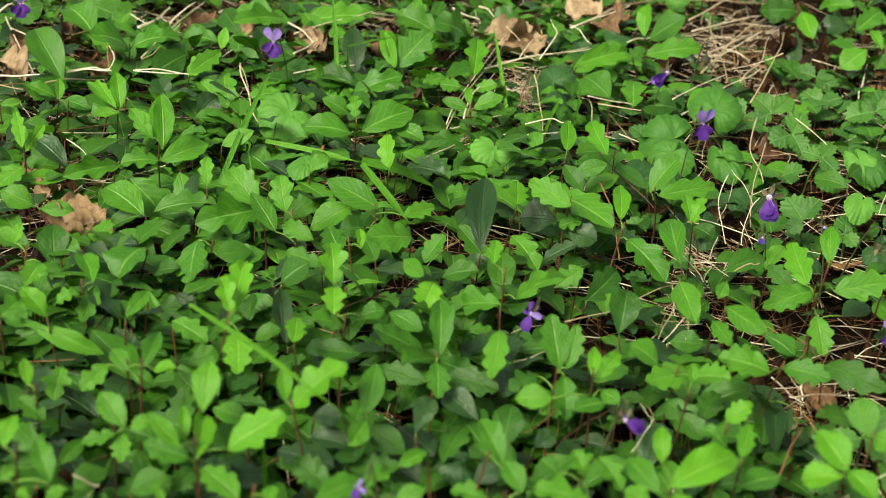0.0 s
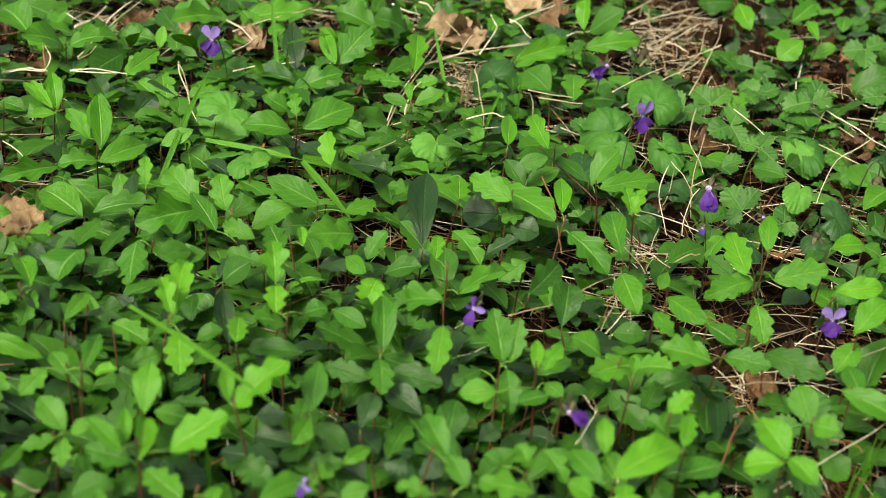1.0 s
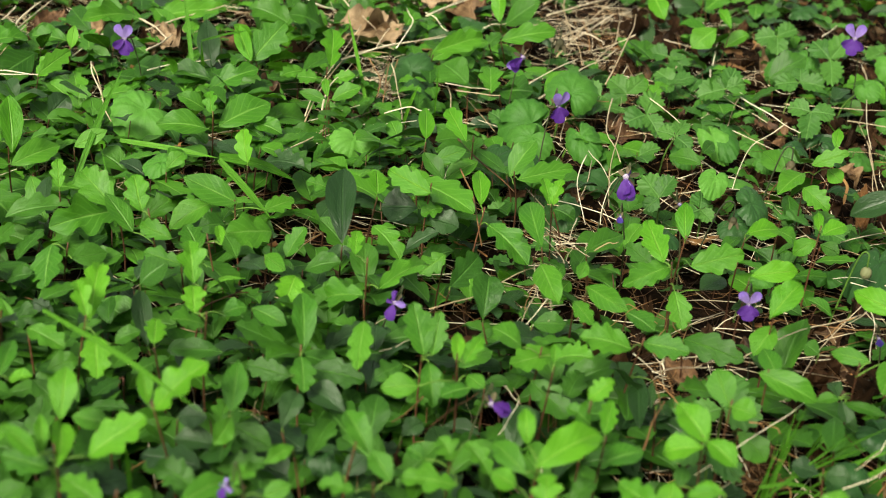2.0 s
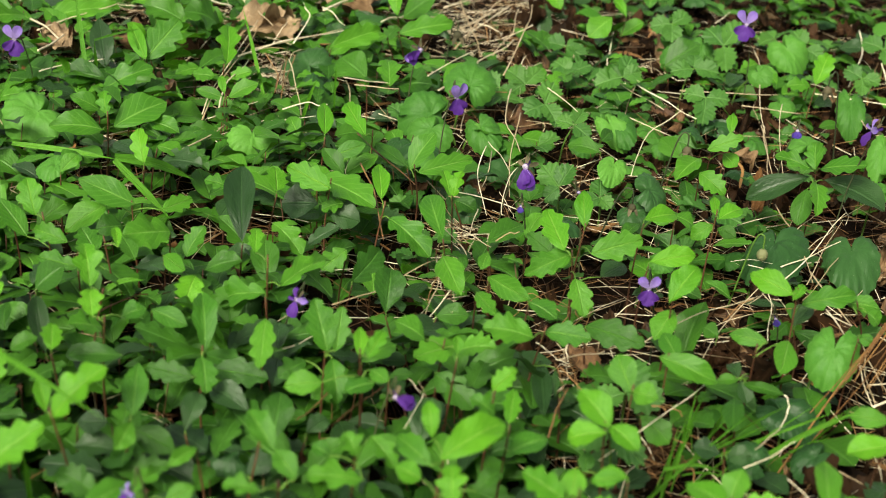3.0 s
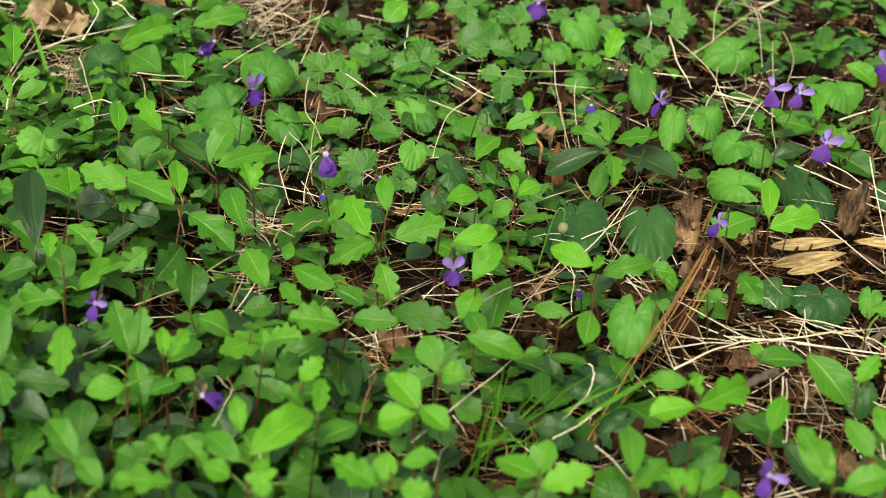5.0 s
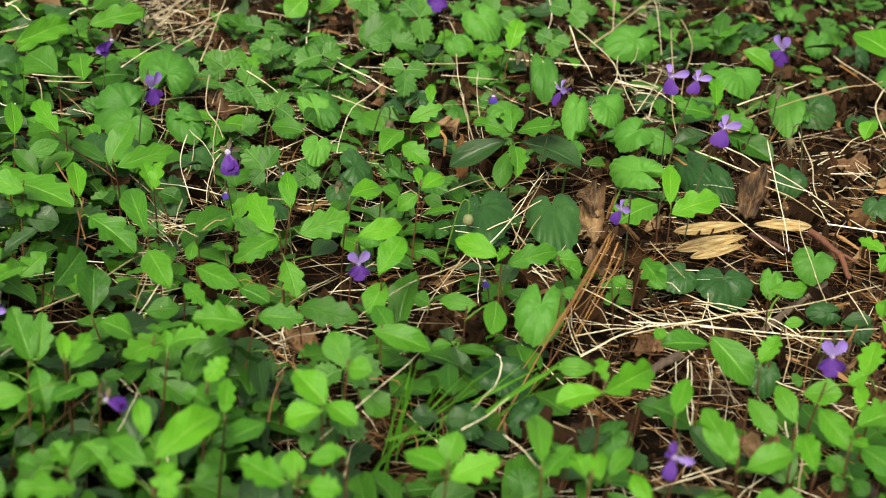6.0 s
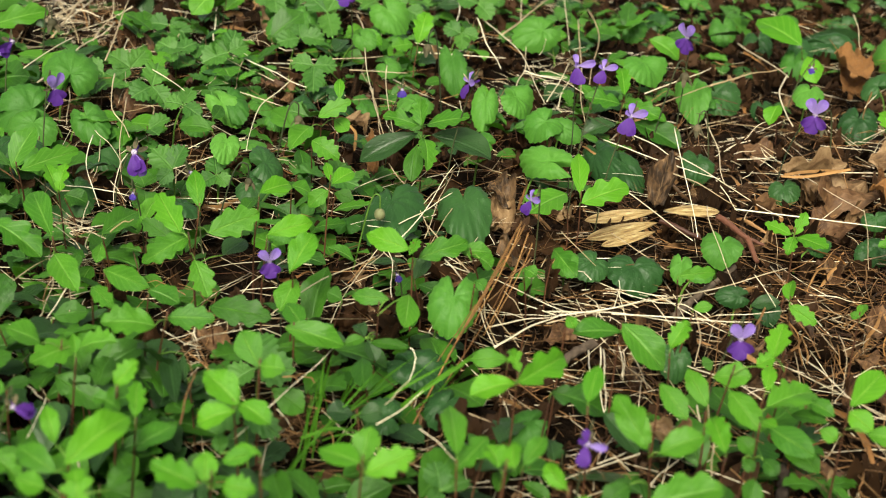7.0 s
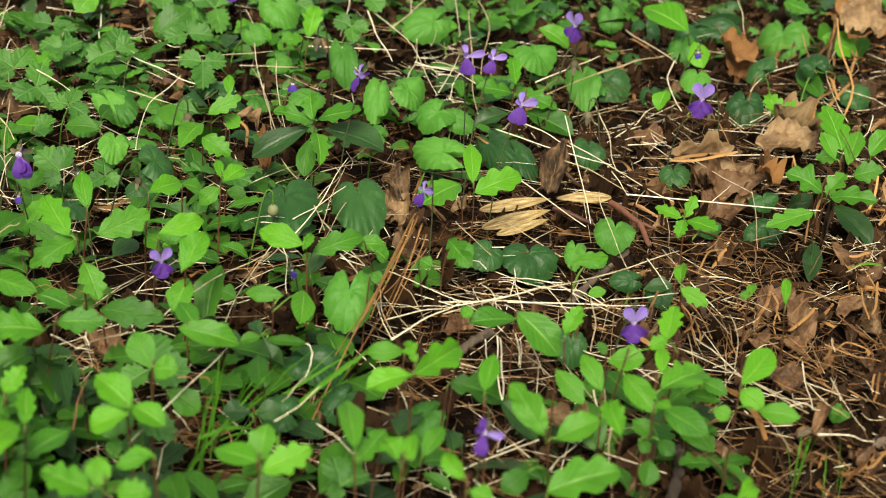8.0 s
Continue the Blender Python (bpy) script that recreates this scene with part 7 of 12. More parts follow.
petiole(s, -1.4, -5.1, 49.7, -1.6, -5.6, 54.7)
leaf(s, "l", "m", -1.6, -5.6, 54.7, -22.1, 41.7, 170.5, 23.7, 13.5)
s = shoot(-0.2117, 0.6886, -13.6, -4.6, 56.6, "m")
petiole(s, -11.7, -4, 51.6, -11.3, -7, 54.6)
leaf(s, "r", "m", -11.3, -7, 54.6, 3.3, 52.2, -85.8, 19.2, 9.6)
petiole(s, -11.6, -4, 51.2, -15.9, -2.3, 54.2)
leaf(s, "o", "m", -15.9, -2.3, 54.2, 28.1, -43.2, 66.7, 19.9, 14.4)
s = shoot(0.3538, 0.8533, 1.9, -9.2, 52.5, "y")
petiole(s, 1.7, -8.4, 49.5, 1.9, -9.2, 54.5)
leaf(s, "o", "y", 1.9, -9.2, 54.5, 34.1, -6.2, -22.8, 17.4, 7.9)
s = shoot(0.3151, 0.7823, -4.9, -8.9, 52.2, "m")
petiole(s, -4.4, -8.1, 49.2, -4.9, -8.9, 54.2)
leaf(s, "l", "m", -4.9, -8.9, 54.2, -29.8, 39.8, -161.7, 22.1, 14.9)
s = shoot(-0.0843, 0.7707, -0, -3.4, 52, "m")
petiole(s, -0, -3.1, 49, -0, -3.4, 54)
leaf(s, "r", "m", -0, -3.4, 54, 33.3, 22.4, -35.3, 14.6, 10.6)
s = shoot(-0.1504, 1.1056, 4, -8.2, 56, "m")
petiole(s, 3.4, -7.1, 51, 7, -14.6, 54)
leaf(s, "l", "m", 7, -14.6, 54, 4.3, -36.6, 125.1, 48.4, 19.3)
petiole(s, 1, -2, 23.4, -4.4, -13.9, 26.4)
leaf(s, "r", "d", -4.4, -13.9, 26.4, 52.9, -9.8, 49.5, 23.9, 21.9)
petiole(s, 2.6, -5.3, 42.7, 9.3, 3.9, 45.7)
leaf(s, "l", "m", 9.3, 3.9, 45.7, -0.2, -26.8, 82, 51.6, 27.4)
s = shoot(0.0097, 0.9739, 1.1, -1, 55.9, "m")
petiole(s, 0.9, -0.9, 50.9, 3.3, 5.1, 53.9)
leaf(s, "l", "y", 3.3, 5.1, 53.9, 27.9, 17.2, 7.1, 41.4, 16.2)
petiole(s, 0.7, -0.6, 41.8, 5.8, -0.5, 44.8)
leaf(s, "l", "m", 5.8, -0.5, 44.8, 24.3, 33.7, -76.3, 16.6, 12.5)
petiole(s, 0.8, -0.7, 45.5, -5.8, -7.6, 48.5)
leaf(s, "l", "m", -5.8, -7.6, 48.5, 1.7, -27, 83.3, 15.7, 16.4)
s = shoot(0.0859, 0.5305, -1.9, -2.5, 51.7, "g")
petiole(s, -1.8, -2.2, 48.7, -1.9, -2.5, 53.7)
leaf(s, "o", "g", -1.9, -2.5, 53.7, 6.2, 24.2, -88.4, 10.8, 6.7)
s = shoot(0.3372, 0.8252, -4.3, -6.9, 55.6, "m")
petiole(s, -3.7, -6, 50.6, -8.1, -10.3, 53.6)
leaf(s, "l", "m", -8.1, -10.3, 53.6, 34.6, 40.3, -74.7, 25, 12.2)
petiole(s, -3, -4.8, 44.2, -11.9, -9.3, 47.2)
leaf(s, "o", "m", -11.9, -9.3, 47.2, -15.3, -13.1, 134.6, 30.7, 15.1)
petiole(s, -3, -4.9, 44.7, 7.1, -1.2, 47.7)
leaf(s, "r", "m", 7.1, -1.2, 47.7, -18.6, 46.9, -174, 16.2, 11.5)
s = shoot(0.3178, 1.2614, -3.2, -1.9, 55.4, "y")
petiole(s, -2.8, -1.6, 50.4, -2.7, -11.1, 53.4)
leaf(s, "o", "y", -2.7, -11.1, 53.4, -31.5, 20.4, -178.7, 35.9, 18.3)
petiole(s, -0.8, -0.5, 23.4, -3.7, 7.3, 26.4)
leaf(s, "o", "d", -3.7, 7.3, 26.4, -50.7, 15.5, 161.8, 40.9, 22)
s = shoot(0.2446, 0.5063, -5.3, -1.2, 51.4, "g")
petiole(s, -4.9, -1.1, 48.4, -5.3, -1.2, 53.4)
leaf(s, "o", "g", -5.3, -1.2, 53.4, -9, 12.7, 158.9, 24.1, 9.8)
s = shoot(0.0091, 0.7553, 4.7, -8.3, 51.2, "m")
petiole(s, 4.2, -7.6, 48.2, 4.7, -8.3, 53.2)
leaf(s, "l", "m", 4.7, -8.3, 53.2, 13.5, -39.2, 67.1, 15.2, 9.7)
s = shoot(0.3572, 1.1450, 4.4, -6.9, 50.9, "y")
petiole(s, 4, -6.3, 47.9, 4.4, -6.9, 52.9)
leaf(s, "o", "y", 4.4, -6.9, 52.9, 22.4, -15.4, 8.8, 27, 9.3)
s = shoot(-0.1822, 1.0062, 1.8, -7.2, 54.8, "y")
petiole(s, 1.5, -6.2, 49.8, 1.7, -11.5, 52.8)
leaf(s, "l", "y", 1.7, -11.5, 52.8, -46.4, -31.1, 134.9, 30.5, 15.8)
petiole(s, 1.5, -6, 49, 1.8, -2.9, 52)
leaf(s, "o", "y", 1.8, -2.9, 52, 64, 3.8, -8, 17.6, 8.8)
s = shoot(-0.0016, 0.4928, -4.1, -3.8, 50.6, "d")
petiole(s, -3.7, -3.4, 47.6, -4.1, -3.8, 52.6)
leaf(s, "r", "d", -4.1, -3.8, 52.6, 30.2, 9.6, -17, 18.1, 10.7)
s = shoot(0.7030, 0.6056, -6.5, -2.6, 54.4, "d")
petiole(s, -5.6, -2.3, 49.4, -8.8, -0.1, 52.4)
leaf(s, "o", "y", -8.8, -0.1, 52.4, 42.2, -14.2, -10.4, 21.1, 11.7)
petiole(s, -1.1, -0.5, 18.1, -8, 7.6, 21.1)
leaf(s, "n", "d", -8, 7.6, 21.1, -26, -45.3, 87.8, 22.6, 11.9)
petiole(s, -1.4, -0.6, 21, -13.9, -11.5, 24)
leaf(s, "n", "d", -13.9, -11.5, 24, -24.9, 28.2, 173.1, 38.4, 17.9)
petiole(s, -3.7, -1.5, 37.9, 4.5, -6.6, 40.9)
leaf(s, "l", "m", 4.5, -6.6, 40.9, 31.9, 41.4, -109.1, 19.4, 16.5)
s = shoot(0.2752, 0.7175, -0.5, -7.5, 50.3, "m")
petiole(s, -0.4, -6.8, 47.3, -0.5, -7.5, 52.3)
leaf(s, "r", "m", -0.5, -7.5, 52.3, -29.2, 21.1, -105.5, 13.3, 14.2)
s = shoot(-0.1432, 0.8097, -1.3, -6.2, 50, "m")
petiole(s, -1.2, -5.6, 47, -1.3, -6.2, 52)
leaf(s, "o", "m", -1.3, -6.2, 52, 36.6, 42.1, -52.6, 22.8, 10.7)
s = shoot(-0.2500, 1.0050, 0, -5.6, 54, "m")
petiole(s, 0, -4.8, 49, -1.1, -8.3, 52)
leaf(s, "o", "m", -1.1, -8.3, 52, 25, -31.6, 118.8, 34.6, 25.5)
petiole(s, 0, -4, 43.5, -0.8, -4.8, 46.5)
leaf(s, "l", "m", -0.8, -4.8, 46.5, 20.4, -34.1, 71.7, 33.8, 17.7)
petiole(s, 0, -4.5, 47, 2, -3.7, 50)
leaf(s, "l", "m", 2, -3.7, 50, 5.9, 19.3, -64.2, 37.1, 28)
s = shoot(-0.0463, 1.0022, 0, -7.9, 54, "y")
petiole(s, 0, -6.7, 49, 0.2, -11, 52)
leaf(s, "o", "y", 0.2, -11, 52, 34.5, -31.7, 2, 38.7, 12.4)
petiole(s, 0, -6.3, 47, -0.1, -4.7, 50)
leaf(s, "l", "m", -0.1, -4.7, 50, 43, 26.8, -26.3, 40.5, 25.1)
s = shoot(0.4406, 0.5406, -5.3, -3, 49.3, "m")
petiole(s, -4.8, -2.7, 46.3, -5.3, -3, 51.3)
leaf(s, "l", "m", -5.3, -3, 51.3, 3.2, 48.7, -94.7, 22.6, 8.2)
s = shoot(0.2462, 0.5694, 6.2, -4.2, 49.2, "g")
petiole(s, 5.6, -3.8, 46.2, 6.2, -4.2, 51.2)
leaf(s, "r", "g", 6.2, -4.2, 51.2, 26, -23.6, 48.4, 8.6, 10.6)
s = shoot(-0.1124, 0.5320, -3.1, -5.9, 49.2, "g")
petiole(s, -2.8, -5.4, 46.2, -3.1, -5.9, 51.2)
leaf(s, "r", "g", -3.1, -5.9, 51.2, -23.2, 17.4, -134.5, 12.9, 10.4)
s = shoot(-0.0530, 0.5016, 2.9, -2.8, 49.2, "d")
petiole(s, 2.7, -2.5, 46.2, 2.9, -2.8, 51.2)
leaf(s, "o", "d", 2.9, -2.8, 51.2, 1, 29.9, -93.2, 12.5, 11.3)
s = shoot(0.4379, 0.6582, -4.8, -1.4, 49.1, "m")
petiole(s, -4.4, -1.2, 46.1, -4.8, -1.4, 51.1)
leaf(s, "l", "m", -4.8, -1.4, 51.1, -14.4, -8, 101.8, 31.9, 26.3)
s = shoot(0.0956, 0.5976, -6, -3.9, 48.9, "g")
petiole(s, -5.4, -3.5, 45.9, -6, -3.9, 50.9)
leaf(s, "r", "g", -6, -3.9, 50.9, 38.5, 5.9, -7.2, 24.6, 17.3)
s = shoot(0.5120, 0.4766, -8.5, -6.1, 52.8, "m")
petiole(s, -7.2, -5.2, 47.8, -10.1, -7.8, 50.8)
leaf(s, "o", "m", -10.1, -7.8, 50.8, 12.9, -35.8, 32, 4.7, 5.4)
petiole(s, -6.7, -4.8, 45.5, -6.8, -4.5, 48.5)
leaf(s, "o", "m", -6.8, -4.5, 48.5, 14.1, -7.5, -56.7, 11.9, 5.7)
s = shoot(0.0738, 0.6374, 2.2, -8.9, 48.7, "g")
petiole(s, 1.9, -8.1, 45.7, 2.2, -8.9, 50.7)
leaf(s, "l", "g", 2.2, -8.9, 50.7, 31.7, 45.2, -17.2, 26.6, 16.3)
s = shoot(-0.2726, 0.8836, 3.9, -5.4, 52.6, "m")
petiole(s, 3.3, -4.6, 47.6, 2.4, -9.9, 50.6)
leaf(s, "o", "m", 2.4, -9.9, 50.6, 28.4, -38.3, 72.8, 20.1, 9.3)
petiole(s, 2.8, -3.9, 43, 5.5, -5.3, 46)
leaf(s, "o", "g", 5.5, -5.3, 46, -26, 39.9, -100.5, 19.8, 15.4)
petiole(s, 2.9, -4, 44.1, 7.5, -5.6, 47.1)
leaf(s, "o", "m", 7.5, -5.6, 47.1, -6.8, 37.7, -119.6, 22.1, 12.5)
petiole(s, 2.8, -3.9, 43, 0.2, -0.6, 46)
leaf(s, "l", "g", 0.2, -0.6, 46, 34.6, -36.7, 88.2, 24.3, 15.5)
s = shoot(0.1645, 0.5211, -3.9, -5.3, 48.5, "d")
petiole(s, -3.5, -4.8, 45.5, -3.9, -5.3, 50.5)
leaf(s, "n", "d", -3.9, -5.3, 50.5, -41.9, 35.4, -111.9, 9.4, 5.1)
s = shoot(0.7275, 0.6246, -8.2, -3.3, 52.4, "m")
petiole(s, -6.9, -2.8, 47.4, -11.5, -3.5, 50.4)
leaf(s, "l", "y", -11.5, -3.5, 50.4, 31.9, -1.3, -16.6, 38.6, 22.7)
petiole(s, -5.4, -2.2, 40.5, -13.7, -13.1, 43.5)
leaf(s, "o", "m", -13.7, -13.1, 43.5, 25.6, 2.5, -52.8, 34.3, 13.3)
petiole(s, -4.8, -2, 37.8, 0.8, 6.7, 40.8)
leaf(s, "l", "m", 0.8, 6.7, 40.8, -19, -46.3, 65.5, 17.7, 11.9)
s = shoot(0.0378, 0.4899, 6.9, -2, 48.4, "d")
petiole(s, 6.3, -1.8, 45.4, 6.9, -2, 50.4)
leaf(s, "r", "d", 6.9, -2, 50.4, 16.4, 24.2, -44.5, 11.7, 9.4)
s = shoot(0.0769, 0.5540, -3.4, -6.4, 48.2, "g")
petiole(s, -3.1, -5.7, 45.2, -3.4, -6.4, 50.2)
leaf(s, "o", "g", -3.4, -6.4, 50.2, 8, 18.6, -54.8, 20.3, 13.5)
s = shoot(0.0125, 0.9200, -0.4, -3.3, 52.1, "m")
petiole(s, -0.4, -2.8, 47.1, 1.5, -4.2, 50.1)
leaf(s, "o", "m", 1.5, -4.2, 50.1, 27.8, 29.4, -66.5, 23.1, 13.7)
petiole(s, -0.4, -2.7, 46.2, -2.4, -2.4, 49.2)
leaf(s, "o", "m", -2.4, -2.4, 49.2, 16.9, -43.5, 65.2, 19.8, 9.6)
s = shoot(-0.2805, 1.0306, -4.1, -5.3, 48, "m")
petiole(s, -3.7, -4.8, 45, -4.1, -5.3, 50)
leaf(s, "o", "m", -4.1, -5.3, 50, 15.1, -11.8, 40.6, 41, 28.9)
s = shoot(-0.1984, 0.9499, 4.6, -2.9, 48, "m")
petiole(s, 4.2, -2.6, 45, 4.6, -2.9, 50)
leaf(s, "l", "m", 4.6, -2.9, 50, 23, 39.7, -20.1, 32.8, 15)
s = shoot(0.0146, 1.0188, -0.8, -6.3, 48, "m")
petiole(s, -0.7, -5.7, 45, -0.8, -6.3, 50)
leaf(s, "l", "m", -0.8, -6.3, 50, 46.7, -2.2, 6.1, 24.1, 15.8)
s = shoot(0.0914, 1.0487, 2.7, -8.7, 48, "m")
petiole(s, 2.4, -7.9, 45, 2.7, -8.7, 50)
leaf(s, "l", "m", 2.7, -8.7, 50, 12, 50.1, -48, 50.2, 19.3)
s = shoot(0.1625, 1.1434, -4.3, -5.6, 51.8, "y")
petiole(s, -3.7, -4.7, 46.8, -4.8, -6.7, 49.8)
leaf(s, "o", "y", -4.8, -6.7, 49.8, 45.2, -15.9, -22.4, 32.4, 15.4)
petiole(s, -1.5, -1.9, 26.2, -3.8, -4.4, 29.2)
leaf(s, "o", "g", -3.8, -4.4, 29.2, -44.2, 11, -131.8, 25.6, 22.3)
s = shoot(0.1962, 0.5043, -2.4, -6.3, 47.3, "g")
petiole(s, -2.1, -5.7, 44.3, -2.4, -6.3, 49.3)
leaf(s, "r", "g", -2.4, -6.3, 49.3, -37.2, 33.6, -154.2, 17.5, 13)
s = shoot(0.1945, 0.5904, -5.9, -8.8, 47.2, "g")
petiole(s, -5.3, -7.9, 44.2, -5.9, -8.8, 49.2)
leaf(s, "l", "g", -5.9, -8.8, 49.2, 1.5, 45.2, -130.1, 33.1, 15.7)
s = shoot(0.7282, 0.6940, 0.3, -1, 50.7, "y")
petiole(s, 0.2, -0.9, 45.7, 1.6, -0.8, 48.7)
leaf(s, "o", "y", 1.6, -0.8, 48.7, 43, 8.9, -50.3, 20.1, 7.8)
petiole(s, 0.2, -0.8, 43.5, -1, -1.2, 46.5)
leaf(s, "l", "y", -1, -1.2, 46.5, 33.8, -21.8, -8.7, 23.7, 14.4)
s = shoot(-0.0411, 0.8724, 3, -4.9, 46.6, "m")
petiole(s, 2.7, -4.4, 43.6, 3, -4.9, 48.6)
leaf(s, "o", "m", 3, -4.9, 48.6, -12.2, 30.8, -120.7, 22.1, 15.7)
s = shoot(0.2247, 0.4728, -2, -4.1, 50.4, "d")
petiole(s, -1.7, -3.5, 45.4, -2.3, -8, 48.4)
leaf(s, "r", "d", -2.3, -8, 48.4, 24.3, 37.1, -101.7, 10.8, 9.8)
petiole(s, -1.5, -3.1, 41.9, -1.7, -0.3, 44.9)
leaf(s, "r", "d", -1.7, -0.3, 44.9, 8.7, -23.8, 69.3, 12.5, 10.9)
s = shoot(-0.1618, 0.9437, -0.8, -9.4, 46, "m")
petiole(s, -0.8, -8.5, 43, -0.8, -9.4, 48)
leaf(s, "l", "m", -0.8, -9.4, 48, -49.2, 1.7, 178.5, 18.3, 17.2)
s = shoot(0.4080, 0.4589, -4.3, -0.3, 45.5, "g")
petiole(s, -3.9, -0.3, 42.5, -4.3, -0.3, 47.5)
leaf(s, "r", "g", -4.3, -0.3, 47.5, -20.1, -36.3, 99.4, 5.6, 7.3)
s = shoot(0.6894, 0.7760, -7.5, -2.8, 45.5, "y")
petiole(s, -6.7, -2.5, 42.5, -7.5, -2.8, 47.5)
leaf(s, "o", "y", -7.5, -2.8, 47.5, -39, 8.6, 117.4, 19.5, 14.7)
s = shoot(0.1598, 0.6864, -2.3, -1.9, 45.2, "g")
petiole(s, -2.1, -1.7, 42.2, -2.3, -1.9, 47.2)
leaf(s, "o", "g", -2.3, -1.9, 47.2, 5.1, 23, -50.9, 30.1, 14.9)
s = shoot(-0.2055, 1.0301, 11.5, -2, 49.1, "m")
petiole(s, 9.7, -1.7, 44.1, 15.9, 6.8, 47.1)
leaf(s, "l", "m", 15.9, 6.8, 47.1, 3.6, -29.7, 81.5, 27.7, 19)
petiole(s, 3.8, -0.7, 24.4, 7.1, -10.9, 27.4)
leaf(s, "o", "g", 7.1, -10.9, 27.4, -20, 28.3, -127.8, 19.8, 13.9)
s = shoot(0.1059, 0.6037, 9.8, -6.9, 45.1, "g")
petiole(s, 8.7, -6.2, 42.1, 9.8, -6.9, 47.1)
leaf(s, "o", "g", 9.8, -6.9, 47.1, 3.7, 32.5, -92.7, 16.6, 12.8)
s = shoot(0.1529, 1.0923, -9.2, -5.9, 44.6, "m")
petiole(s, -8.3, -5.3, 41.6, -9.2, -5.9, 46.6)
leaf(s, "l", "m", -9.2, -5.9, 46.6, -13.4, -39.2, 122.5, 55.5, 20.4)
s = shoot(0.3570, 1.1694, -1.5, -8.6, 44.6, "m")
petiole(s, -1.4, -7.7, 41.6, -1.5, -8.6, 46.6)
leaf(s, "r", "m", -1.5, -8.6, 46.6, -39.4, -32, 137.5, 29.8, 22.3)
s = shoot(0.6602, 0.5753, -1.4, -3, 48.5, "m")
petiole(s, -1.2, -2.5, 43.5, -6.6, -9.8, 46.5)
leaf(s, "l", "m", -6.6, -9.8, 46.5, 11.5, 40.7, -139.4, 29, 15.4)
petiole(s, -1, -2, 38.1, 3.8, 3.8, 41.1)
leaf(s, "l", "m", 3.8, 3.8, 41.1, 47.3, 18.9, -70.2, 18.9, 13.3)
s = shoot(-0.3058, 0.8689, 1.4, -6.7, 44.5, "m")
petiole(s, 1.2, -5.9, 41.5, 1.4, -6.7, 46.5)
leaf(s, "o", "m", 1.4, -6.7, 46.5, 10.3, 55.9, -61.3, 14, 6.2)
s = shoot(-0.1761, 0.8377, 0.6, -9.7, 44.5, "m")
petiole(s, 0.6, -8.7, 41.5, 0.6, -9.7, 46.5)
leaf(s, "l", "m", 0.6, -9.7, 46.5, 17.2, 24, -89.5, 18.1, 12.1)
s = shoot(-0.0737, 0.9053, 1.6, -9.2, 44.3, "m")
petiole(s, 1.4, -8.2, 41.3, 1.6, -9.2, 46.3)
leaf(s, "o", "m", 1.6, -9.2, 46.3, 35.5, -37.3, 66.3, 21.7, 13.2)
s = shoot(-0.2812, 0.9257, 3.2, -6.7, 44, "g")
petiole(s, 2.9, -6, 41, 3.2, -6.7, 46)
leaf(s, "n", "g", 3.2, -6.7, 46, 30.7, -15.1, 31.9, 53, 24.5)
s = shoot(-0.3196, 1.1336, 1.4, -9.5, 44, "g")
petiole(s, 1.3, -8.5, 41, 1.4, -9.5, 46)
leaf(s, "l", "g", 1.4, -9.5, 46, -28.3, 38.4, -105.9, 45.6, 36)
s = shoot(-0.2149, 1.0099, 7.1, -4.3, 44, "g")
petiole(s, 6.3, -3.8, 41, 7.1, -4.3, 46)
leaf(s, "r", "g", 7.1, -4.3, 46, -24.6, -46.6, 158.3, 33.7, 24.7)
s = shoot(0.0256, 0.5186, -4.5, -6.3, 43.9, "d")
petiole(s, -4, -5.6, 40.9, -4.5, -6.3, 45.9)
leaf(s, "n", "d", -4.5, -6.3, 45.9, 11.1, -18.9, 45.4, 21.8, 13)
s = shoot(0.4737, 0.9815, 1.8, -0.7, 43.8, "y")
petiole(s, 1.6, -0.6, 40.8, 1.8, -0.7, 45.8)
leaf(s, "l", "y", 1.8, -0.7, 45.8, 39.7, 9.7, -30.1, 31.8, 16.5)
s = shoot(-0.0674, 0.9413, -5.9, -1.4, 43.6, "m")
petiole(s, -5.3, -1.3, 40.6, -5.9, -1.4, 45.6)
leaf(s, "l", "m", -5.9, -1.4, 45.6, 32, 41.4, -59.5, 38.5, 19.7)
s = shoot(0.6327, 0.5569, -5, -6.4, 47.4, "m")
petiole(s, -4.2, -5.3, 42.4, -5, -3.9, 45.4)
leaf(s, "l", "m", -5, -3.9, 45.4, -15.8, -25.3, 85.6, 33, 14.7)
petiole(s, -1.7, -2.1, 23.7, -5, -8.9, 26.7)
leaf(s, "n", "d", -5, -8.9, 26.7, -18.8, 0.3, 135.9, 35.7, 12.1)
s = shoot(-0.2453, 1.0186, -4.4, -1.4, 43.1, "m")
petiole(s, -3.9, -1.3, 40.1, -4.4, -1.4, 45.1)
leaf(s, "l", "m", -4.4, -1.4, 45.1, 11.9, 45.4, -18.7, 42.7, 15)
s = shoot(0.3071, 0.5895, -5.6, -3.8, 43.1, "d")
petiole(s, -5, -3.4, 40.1, -5.6, -3.8, 45.1)
leaf(s, "n", "d", -5.6, -3.8, 45.1, 35.5, -3.9, -60.1, 14.3, 12.2)
s = shoot(-0.1302, 1.1239, -0.2, -4.6, 42.7, "m")
petiole(s, -0.2, -4.1, 39.7, -0.2, -4.6, 44.7)
leaf(s, "l", "m", -0.2, -4.6, 44.7, 4.4, 32, -68.4, 59.1, 25)
s = shoot(0.8227, 0.9151, -11.8, -5.9, 42.5, "y")
petiole(s, -10.5, -5.3, 39.5, -11.8, -5.9, 44.5)
